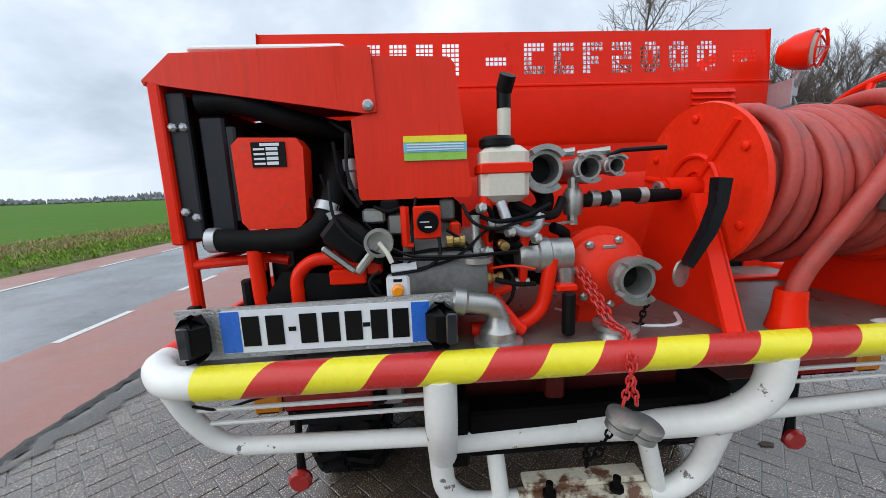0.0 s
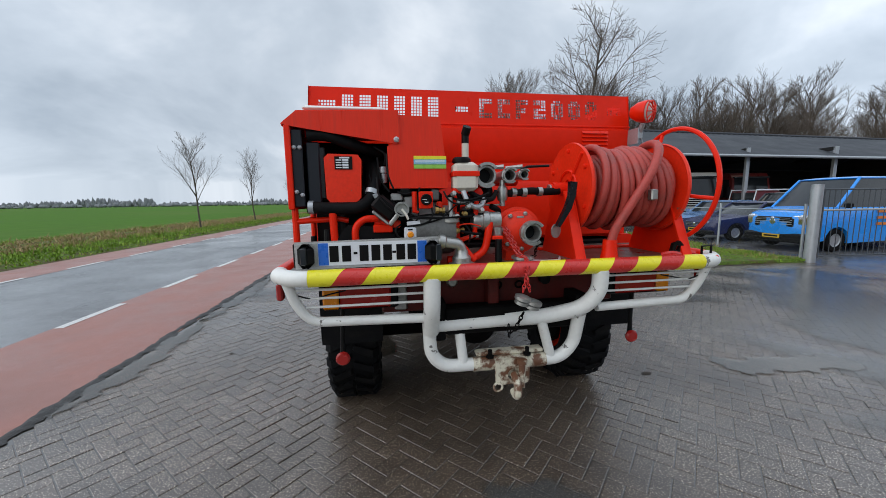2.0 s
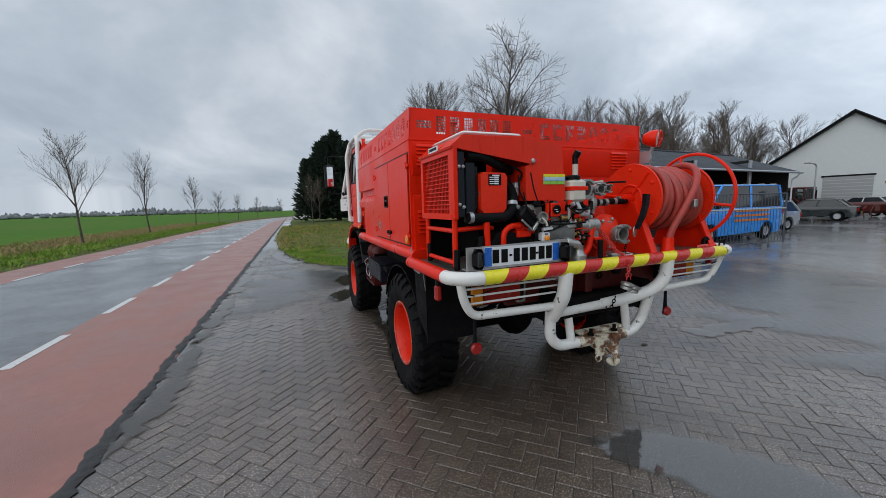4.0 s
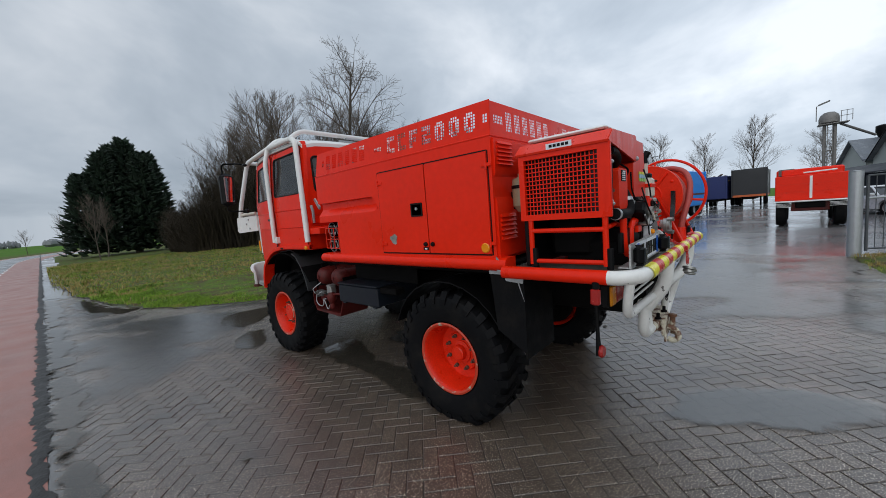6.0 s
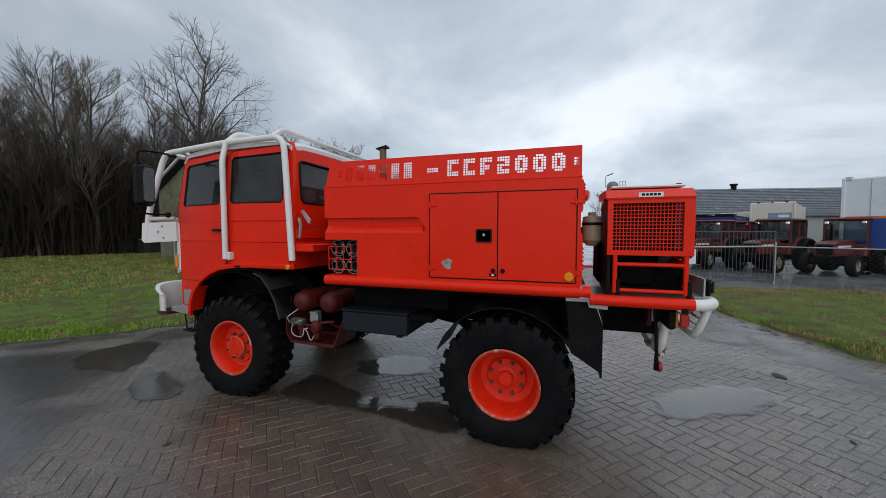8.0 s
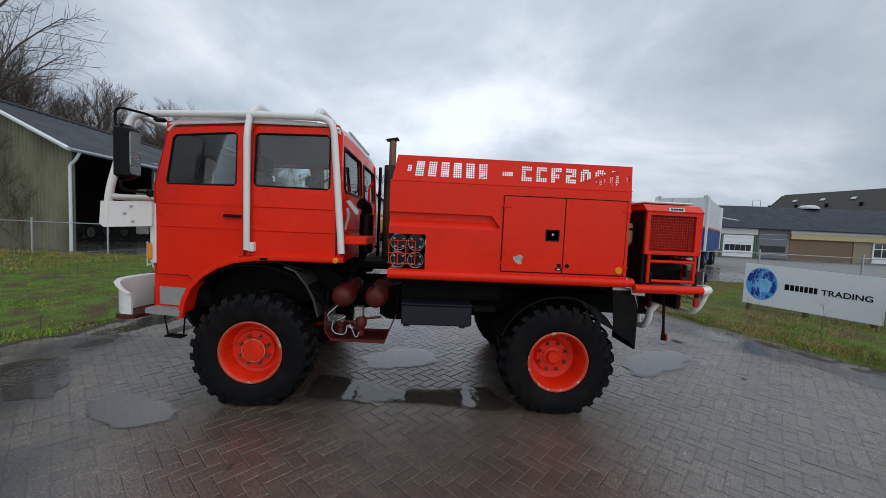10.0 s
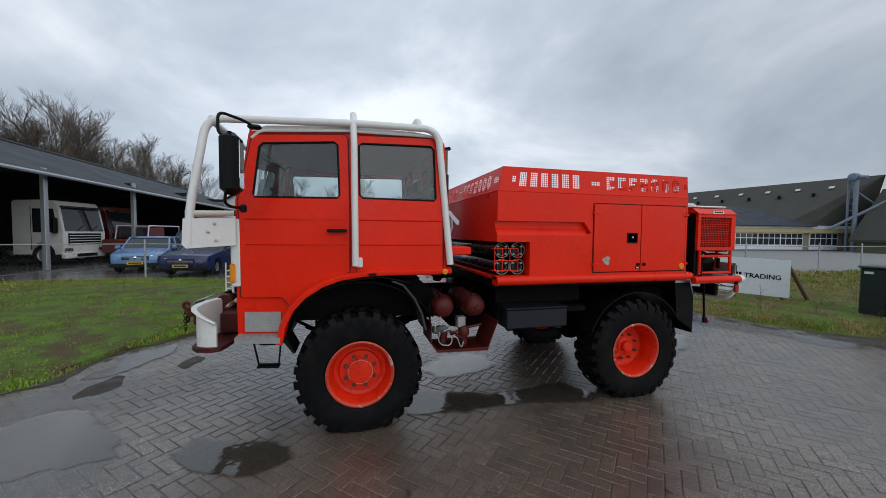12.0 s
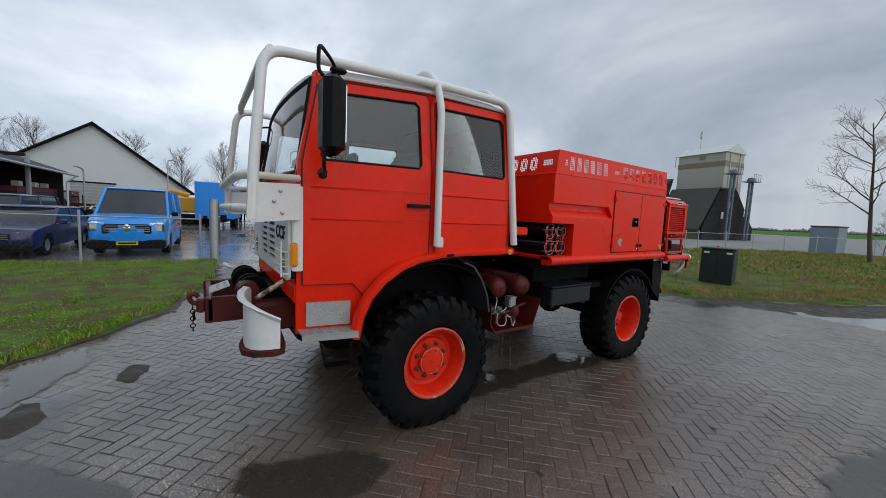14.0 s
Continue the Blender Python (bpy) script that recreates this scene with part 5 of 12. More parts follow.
lk.box(XL - 0.010, XL - 0.006, 2.42, 2.53, 1.605, 1.70)
lock = part("locker_latch", lk, BLACK, tank, "black recessed paddle latch")
part("lock_barrel", Mesh().cyl((XL - 0.02, 2.475, 1.66), (XL - 0.005, 2.475, 1.66), 0.011, 12), STEEL, lock)
for y in (2.40, 2.325):
    part("rubber_stop", Mesh().lathe([(0.016, 0), (0.018, 0.010), (0.012, 0.022)], (XL - 0.01, y, 1.382), (-1, 0, 0), 12), BLACK, tank)
tagp = Mesh().box(XL - 0.013, XL - 0.010, 2.375, 2.43, 1.335, 1.358)
part("data_label", tagp, BLACK, tank)
part("data_label", Mesh().box(XL - 0.0145, XL - 0.013, 2.39, 2.415, 1.341, 1.352), SIGN_WHITE, tank)
part("side_reflector", Mesh().lathe([(0.034, 0), (0.034, 0.010), (0.028, 0.016)], (XL - 0.008, 1.842, 1.355), (-1, 0, 0), 20), AMBER, tank, "round amber side reflector")
patch = []
for k in range(14):
    a = 2 * math.pi * k / 14
    rr = 0.042 + 0.008 * math.sin(3 * a + 1) + 0.005 * math.sin(5 * a)
    patch.append((2.775 + rr * math.cos(a), 1.425 + rr * math.sin(a)))
part("bare_patch", Mesh().plate(patch, [], lambda u, v, w: (XL - 0.0115 + w, u, v), 0.002), ALU, tank, "bare metal patch in the red paint")

# the perforated screens round the top of the tank
GLYPH = {"C": ["11111", "11111", "11000", "11000", "11000", "11111", "11111"], "F": ["11111", "11111", "11000", "11110", "11110", "11000", "11000"],
         "2": ["11111", "11111", "00011", "11111", "11000", "11111", "11111"], "0": ["01110", "11111", "11011", "11011", "11011", "11111", "01110"],
         "#": ["1111"] * 7, "-": ["00000", "00000", "00000", "11111", "11111", "00000", "00000"], "=": ["00", "00", "11", "11", "11", "00", "00"], " ": ["0"] * 7}


def screen(name, u0, u1, u1_top, start, put, flip=1):
    """A lettered screen of punched square holes: u runs along it in reading order, v up from its lower edge. start: (u, text, advance) runs."""
    p, hole, H, th = 0.0193, 0.0075, 0.225, 0.003
    nc, nr = int((u1 - u0) / p), 7
    on = set()
    for us, text, adv in start:
        c0 = round((us - u0) / p)
        for ch in text:
            g = GLYPH[ch]
            for r in range(7):
                for c in range(len(g[0])):
                    if g[r][c] == "1":
                        on.add((c0 + c, 6 - r))
            c0 += adv
    m = Mesh()
    vb = 0.045

    def quad(ua, ub, va, vc):
        for w in (0.0, th):
            m.add([put(ua, va, w), put(ub, va, w), put(ub, vc, w), put(ua, vc, w)], [(0, 1, 2, 3)])

    quad(u0, u1, 0.0, vb)
    quad(u0, u1, vb + nr * p, H)
    quad(u0 + nc * p, u1, vb, vb + nr * p)
    for r in range(nr):
        c = 0
        while c < nc:
            if (c, r) in on:
                ua, ub, va, vc = u0 + c * p, u0 + (c + 1) * p, vb + r * p, vb + (r + 1) * p
                uc, vd = (ua + ub) / 2, (va + vc) / 2
                o = [(ua, va), (ub, va), (ub, vc), (ua, vc)]
                i = [(uc - hole, vd - hole), (uc + hole, vd - hole), (uc + hole, vd + hole), (uc - hole, vd + hole)]
                vs = [put(*q, w) for w in (0.0, th) for q in o + i]
                fs = []
                for k in range(4):
                    j = (k + 1) % 4
                    fs += [(k, j, 4 + j, 4 + k), (8 + k, 12 + k, 12 + j, 8 + j), (4 + k, 4 + j, 12 + j, 12 + k)]
                m.add(vs, fs)
                c += 1
            else:
                e = c
                while e < nc and (e, r) not in on:
                    e += 1
                quad(u0 + c * p, u0 + e * p, vb + r * p, vb + (r + 1) * p)
                c = e
    me = m.made(name, 0)
    return part(name, me, RED, tank, "red sheet screen with lettering punched as small square holes", smooth=0)


LEAN_IN = 0.016
screen("lettered_screen", 0.0, TY1 - 0.012 - TY0, 0, [(0.11, "=", 0), (0.185, "######", 6), (0.98, "-", 0), (1.15, "CCF2000", 7), (2.12, "=", 0)],
       lambda u, v, w: (XL + 0.002 + w + LEAN_IN * v / 0.225, TY1 - 0.012 - u - 0.045 * v / 0.225 * max(0.0, 1 - u / 0.6), 2.085 + v))
screen("lettered_screen", 0.0, XR - XL - 0.006, 0, [(0.06, "===", 2), (0.21, "######", 6), (0.985, "-", 0), (1.165, "CCF2000", 7), (2.14, "===", 2)],
       lambda u, v, w: (XL + 0.003 + u + LEAN_IN * (v / 0.225) * (1 - 2 * u / (XR - XL)), TY0 + 0.002 + w + 0.012 * v / 0.225, 2.085 + v))
screen("lettered_screen", 0.0, XR - XL - 0.006, 0, [(0.06, "===", 2), (0.21, "######", 6), (0.985, "-", 0), (1.165, "CCF2000", 7), (2.14, "===", 2)],
       lambda u, v, w: (XR - 0.003 - u - LEAN_IN * (v / 0.225) * (1 - 2 * u / (XR - XL)), TY1 - 0.014 - w - 0.045 * v / 0.225, 2.085 + v))
screen("lettered_screen", 0.0, TY1 - 0.012 - TY0, 0, [(0.11, "=", 0), (0.185, "######", 6), (0.98, "-", 0), (1.15, "CCF2000", 7), (2.12, "=", 0)],
       lambda u, v, w: (XR - 0.002 - w - LEAN_IN * v / 0.225, TY0 + 0.002 + u - 0.045 * v / 0.225 * max(0.0, 1 - (TY1 - 0.014 - TY0 - u) / 0.6), 2.085 + v))
rim = Mesh()
rim.box(XL - 0.004, XR + 0.004, TY0 - 0.006, TY1 + 0.004, 2.078, 2.090, 0.003)
part("gutter", rim, RED, tank)
hatch = Mesh().lathe([(0.24, 0), (0.24, 0.03), (0.22, 0.045), (0.05, 0.06)], (C + 0.3, 3.0, 2.09), UP, 28)
part("filler_hatch", hatch, RED_WORN, tank)
part("top_bracket", Mesh().prism([(1.42, 2.30), (1.50, 2.30), (1.47, 2.35)], "y", 3.90, 3.93), RED, tank)

# louvres
for x0, x1, z0, z1, n in ((1.435, 1.64, 1.895, 2.055, 6), (-0.45, -0.27, 1.895, 2.055, 6), (-0.45, -0.27, 1.40, 1.58, 6)):
    lv = Mesh()
    for k in range(n):
        z = z0 + (z1 - z0) * (k + 0.5) / n
        h = (z1 - z0) / n * 0.38
        lv.add([(x0, 1.75, z + h), (x1, 1.75, z + h), (x1, 1.734, z - h), (x0, 1.734, z - h), (x0, 1.75, z - h), (x1, 1.75, z - h)],
               [(0, 1, 2, 3), (3, 2, 5, 4), (0, 3, 4), (1, 5, 2)])
    part("louvre", lv, RED, tank)

# suction hoses in the rack behind the cab
cage = Mesh()
for k, (y, z) in enumerate(((3.71, 1.37), (3.87, 1.37), (3.71, 1.53), (3.87, 1.53))):
    hm = Mesh()
    hm.lathe([(0.073, 0.03), (0.073, XR - XL - 0.14)], (XL + 0.10, y, z), (1, 0, 0), 22)
    hs = part("suction_hose", hm, BLACK_GLOSS, truck, "thick black suction hose lying across the truck in a rack")
    e = Mesh().lathe([(0.0755, 0.0), (0.0755, 0.05), (0.069, 0.05), (0.069, 0.0)], (XL + 0.082, y, z), (1, 0, 0), 26, closed=True)
    part("coupling", e, BLACK_GLOSS, hs, "dark round hose coupling")
    part("rim_ring", Mesh().ring((XL + 0.082, y, z), (1, 0, 0), 0.0725, 0.0026, 30, 6), STEEL, hs)
    part("bore", Mesh().lathe([(0.050, 0.0), (0.050, 0.09), (0.046, 0.09), (0.044, 0.004)], (XL + 0.096, y - 0.008, z - 0.006), (1, 0, 0), 22, closed=True), GREY_BLOCK, hs)
    for a in (0.7, 2.5, 3.9, 5.4):
        part("claw_lug", Mesh().box(XL + 0.084, XL + 0.104, y - 0.011, y + 0.011, z - 0.009, z + 0.009, 0.003, m=Matrix.Translation((0, 0.054 * math.cos(a), 0.054 * math.sin(a)))), STEEL, hs)
for y in (3.715, 3.80, 3.875, 3.955):
    cage.cyl((XL + 0.055, y, 1.335), (XL + 0.055, y, 1.545), 0.0042, 8)
for z in (1.335, 1.43, 1.545):
    cage.cyl((XL + 0.055, 3.715, z), (XL + 0.055, 3.955, z), 0.0042, 8)
cage.tube([(XL + 0.09, 3.715, 1.46), (XL + 0.055, 3.70, 1.46), (XL + 0.055, 3.68, 1.46), (XL + 0.09, 3.66, 1.46)], 0.0042, 6)
for z in (1.335, 1.545):
    cage.cyl((XL + 0.055, 3.955, z), (XL + 0.09, 3.97, z), 0.0042, 8)
part("hose_rack", cage, RED_WORN, truck, "thin red bar cage over the hose ends")

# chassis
# rails and crossmembers near black: underbody shade put into their colour
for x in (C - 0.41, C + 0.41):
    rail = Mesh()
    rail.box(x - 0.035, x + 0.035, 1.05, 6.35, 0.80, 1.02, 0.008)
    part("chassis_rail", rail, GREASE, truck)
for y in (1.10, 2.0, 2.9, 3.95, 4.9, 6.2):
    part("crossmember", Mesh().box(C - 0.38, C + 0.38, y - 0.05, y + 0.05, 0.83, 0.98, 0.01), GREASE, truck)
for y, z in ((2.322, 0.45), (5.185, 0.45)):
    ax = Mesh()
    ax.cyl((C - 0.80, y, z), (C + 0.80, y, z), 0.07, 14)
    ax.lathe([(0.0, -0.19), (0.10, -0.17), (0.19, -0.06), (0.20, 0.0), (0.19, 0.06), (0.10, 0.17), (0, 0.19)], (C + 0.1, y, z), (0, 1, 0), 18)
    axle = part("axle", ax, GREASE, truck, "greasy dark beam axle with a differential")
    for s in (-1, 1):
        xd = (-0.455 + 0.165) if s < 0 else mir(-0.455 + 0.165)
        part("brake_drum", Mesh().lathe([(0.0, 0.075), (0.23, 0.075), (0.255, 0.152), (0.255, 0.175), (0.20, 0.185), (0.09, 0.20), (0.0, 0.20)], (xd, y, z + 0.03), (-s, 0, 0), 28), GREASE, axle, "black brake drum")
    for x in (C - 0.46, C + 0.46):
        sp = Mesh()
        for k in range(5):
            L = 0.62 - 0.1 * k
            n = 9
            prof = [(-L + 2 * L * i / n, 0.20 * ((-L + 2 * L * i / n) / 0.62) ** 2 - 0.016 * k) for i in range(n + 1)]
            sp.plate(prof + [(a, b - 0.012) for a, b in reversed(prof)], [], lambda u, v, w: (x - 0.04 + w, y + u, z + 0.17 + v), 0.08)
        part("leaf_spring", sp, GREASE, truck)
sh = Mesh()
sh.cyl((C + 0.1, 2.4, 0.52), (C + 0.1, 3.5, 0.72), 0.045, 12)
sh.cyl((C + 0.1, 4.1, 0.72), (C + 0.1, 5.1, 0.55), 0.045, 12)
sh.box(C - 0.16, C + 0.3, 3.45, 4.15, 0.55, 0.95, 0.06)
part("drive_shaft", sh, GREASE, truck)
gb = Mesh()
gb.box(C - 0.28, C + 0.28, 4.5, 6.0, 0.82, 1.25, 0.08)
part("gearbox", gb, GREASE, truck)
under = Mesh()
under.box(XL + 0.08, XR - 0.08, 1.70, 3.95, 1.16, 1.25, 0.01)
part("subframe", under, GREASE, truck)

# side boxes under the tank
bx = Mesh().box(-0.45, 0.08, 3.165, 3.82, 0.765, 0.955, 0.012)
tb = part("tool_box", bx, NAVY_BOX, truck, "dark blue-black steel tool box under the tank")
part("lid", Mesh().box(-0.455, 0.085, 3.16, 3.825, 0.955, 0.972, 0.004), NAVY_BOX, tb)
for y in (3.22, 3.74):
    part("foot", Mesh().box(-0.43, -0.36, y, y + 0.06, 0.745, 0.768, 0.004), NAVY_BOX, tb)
# added sheet whose near-black paints the shade under the tank
part("side_skirt", Mesh().box(-0.20, -0.185, 2.86, 3.84, 0.972, 1.17, 0.003), GREASE, truck, "black sheet added for the dark gap between tool box and tank")
part("bracket", Mesh().box(-0.42, -0.30, 2.93, 3.16, 0.90, 0.96, 0.01), GREASE, truck)
part("fuel_tank", Mesh().box(mir(-0.42), mir(0.02), 3.0, 3.85, 0.70, 1.05, 0.04), BLACK, truck)
for y in (4.405, 4.085):
    at = Mesh()
    at.lathe([(0.02, 0.0), (0.07, 0.015), (0.098, 0.05), (0.105, 0.09), (0.105, 0.68), (0.098, 0.72), (0.07, 0.755), (0.02, 0.77)], (-0.34, y, 0.975), (1, 0, 0), 26)
    at.cyl((-0.35, y, 0.975), (-0.33, y, 0.975), 0.018, 10)
    tk = part("air_tank", at, DARK_RED, truck, "dark red compressed air tank")
    b = Mesh()
    for xx in (-0.20, 0.22):
        b.lathe([(0.108, -0.015), (0.108, 0.015), (0.112, 0.015), (0.112, -0.015)], (xx, y, 0.975), (1, 0, 0), 26, closed=True)
    part("strap", b, DARK_RED, tk)
tr = Mesh()
tr.plate([(4.535, 0.84), (4.535, 0.66), (4.475, 0.575), (3.985, 0.562), (3.875, 0.84), (3.867, 0.84), (3.978, 0.552), (4.482, 0.565), (4.545, 0.655), (4.545, 0.84)], [], lambda u, v, w: (-0.36 + w, u, v), 0.36)
tr.plate([(4.482, 0.565), (3.978, 0.552), (3.964, 0.588), (4.497, 0.588)], [], lambda u, v, w: (-0.364 + w, u, v), 0.004)
tr.plate([(4.482, 0.565), (3.978, 0.552), (3.964, 0.588), (4.497, 0.588)], [], lambda u, v, w: (0.0 + w, u, v), 0.004)
part("valve_tray", tr, DARK_RED, truck, "dark red bent sheet tray, open across, with air valves")
part("tray_hanger", Mesh().tube([(-0.30, 4.54, 0.80), (-0.27, 4.545, 1.02)], 0.012, 6), GREASE, truck)
part("tray_hanger", Mesh().box(-0.36, 0.0, 3.862, 3.872, 0.82, 1.0, 0.002), GREASE, truck)
vb = Mesh()
vb.box(-0.33, -0.25, 4.19, 4.28, 0.775, 0.875, 0.012)
vb.box(-0.335, -0.245, 4.195, 4.275, 0.865, 0.885, 0.004)
part("air_valve", vb, ALU, truck, "pale square air valve body")
vb = Mesh()
vb.lathe([(0.028, 0), (0.034, 0.02), (0.034, 0.05), (0.024, 0.06), (0.052, 0.10), (0.056, 0.15), (0.04, 0.18), (0.02, 0.19)], (-0.31, 4.21, 0.61), UP, 16)
vb.cyl((-0.33, 4.21, 0.68), (-0.27, 4.33, 0.72), 0.02, 10)
part("air_valve", vb, DARK_RED, truck)
vb = Mesh()
vb.lathe([(0.030, 0), (0.034, 0.03), (0.026, 0.05), (0.044, 0.06), (0.048, 0.10), (0.03, 0.13), (0.02, 0.15)], (-0.28, 4.41, 0.625), UP, 16)
vb.tube([(-0.30, 4.40, 0.755), (-0.32, 4.30, 0.735), (-0.31, 4.18, 0.775), (-0.28, 4.02, 0.79)], 0.012, 8, bend=0.05)
part("air_valve", vb, DARK_RED, truck)
vb = Mesh()
for q in ((4.50, 0.775), (4.455, 0.795), (4.42, 0.765), (4.46, 0.74), (4.38, 0.76)):
    vb.cyl((-0.352, q[0], q[1]), (-0.30, q[0], q[1]), 0.017, 6)
    vb.cyl((-0.365, q[0], q[1]), (-0.352, q[0], q[1]), 0.009, 8)
vb.box(-0.335, -0.26, 4.37, 4.52, 0.735, 0.80, 0.012)
part("pipe_manifold", vb, GREY_BLOCK, truck, "grey air manifold with pipe unions")
for pts in ([(-0.36, 4.46, 0.76), (-0.365, 4.475, 0.68), (-0.36, 4.44, 0.635), (-0.355, 4.36, 0.625), (-0.35, 4.335, 0.66), (-0.345, 4.34, 0.71), (-0.33, 4.30, 0.715)],
            [(-0.36, 4.50, 0.775), (-0.38, 4.515, 0.82), (-0.35, 4.47, 0.86), (-0.30, 4.43, 0.90)],
            [(-0.36, 4.42, 0.765), (-0.37, 4.37, 0.79), (-0.355, 4.35, 0.80)],
            [(-0.35, 4.33, 0.715), (-0.36, 4.29, 0.70), (-0.355, 4.255, 0.61), (-0.35, 4.235, 0.605), (-0.345, 4.22, 0.65)]):
    part("air_pipe", Mesh().tube(pts, 0.0055, 8, bend=0.025), STEEL, truck)
for y in (4.405, 4.085):
    part("air_pipe", Mesh().tube([(-0.27, y + 0.03, 1.075), (-0.26, y + 0.06, 1.12), (-0.20, y - 0.02, 1.15), (-0.05, y - 0.05, 1.14)], 0.006, 6, bend=0.03), GREASE, truck)

# wheels
def tyre_mesh():
    m = Mesh()
    prof = [(0.275, -0.12), (0.30, -0.145), (0.37, -0.165), (0.44, -0.163), (0.468, -0.150), (0.478, -0.12), (0.483, 0.0), (0.478, 0.12), (0.468, 0.150), (0.44, 0.163), (0.37, 0.165), (0.30, 0.145), (0.275, 0.12), (0.262, 0.09), (0.262, -0.09)]
    prof = [(0.275 + (r - 0.275) * 1.18 if r > 0.275 else r, x * 1.13 if r > 0.29 else x) for r, x in prof]
    m.lathe(prof, (0, 0, 0), (1, 0, 0), 60, closed=True)
    n, crown = 26, [p for p in m.v if abs(p[0]) < 0.01]
    for k in range(n):
        for s in (-1, 1):
            a0 = 2 * math.pi * (k + (0.5 if s > 0 else 0)) / n
            vs = []
            for (r, x, da, wd) in ((0.548, 0.012, 0.085, 0.040), (0.546, 0.150, -0.02, 0.055), (0.490, 0.192, -0.03, 0.058), (0.450, 0.194, -0.03, 0.050)):
                for e in (-1, 1):
                    for q in (0, 1):
                        rr = r - (0.040 if q and x < 0.13 else 0.0)
                        xx = x - (0.026 if q and x > 0.13 else 0.0)
                        a = a0 + da + e * wd
                        vs.append((s * xx, rr * math.cos(a), rr * math.sin(a)))
            vs[1] = min(crown, key=lambda c: (c[1] - vs[1][1]) ** 2 + (c[2] - vs[1][2]) ** 2)       # each lug grows out of the crown
            fs = []
            for i in range(3):
                b = i * 4
                fs += [(b, b + 2, b + 6, b + 4), (b, b + 4, b + 5, b + 1), (b + 2, b + 3, b + 7, b + 6)]
            fs += [(0, 1, 3, 2), (12, 14, 15, 13)]
            m.add(vs, fs)
    m.v = [(x, y, max(z, -0.498 - 0.004 * abs(x))) for x, y, z in m.v]
    me = m.made("tyre", 30)
    bm = bmesh.new()
    bm.from_mesh(me)
    bmesh.ops.remove_doubles(bm, verts=bm.verts, dist=1e-5)
    bm.to_mesh(me)
    bm.free()
    return me


TYRE = tyre_mesh()
TYRE.materials.append(RUBBER)


RUSTY_NUT = mat("rusty_wheel_nut", (0.10, 0.050, 0.032), rough=0.6, var=0.3, scale=60)
CHIPPED_LIP = mat("chipped_red_rim_lip", (0.52, 0.045, 0.016), rough=0.45, var=0.12, scale=8, second=(0.46, 0.36, 0.28), second_at=(0.57, 0.62), second_scale=11)
PALE_SEAL = mat("pale_worn_hub_edge", (0.50, 0.30, 0.22), rough=0.6, var=0.2, scale=30, second=(0.45, 0.05, 0.02), second_at=(0.5, 0.56), second_scale=30)


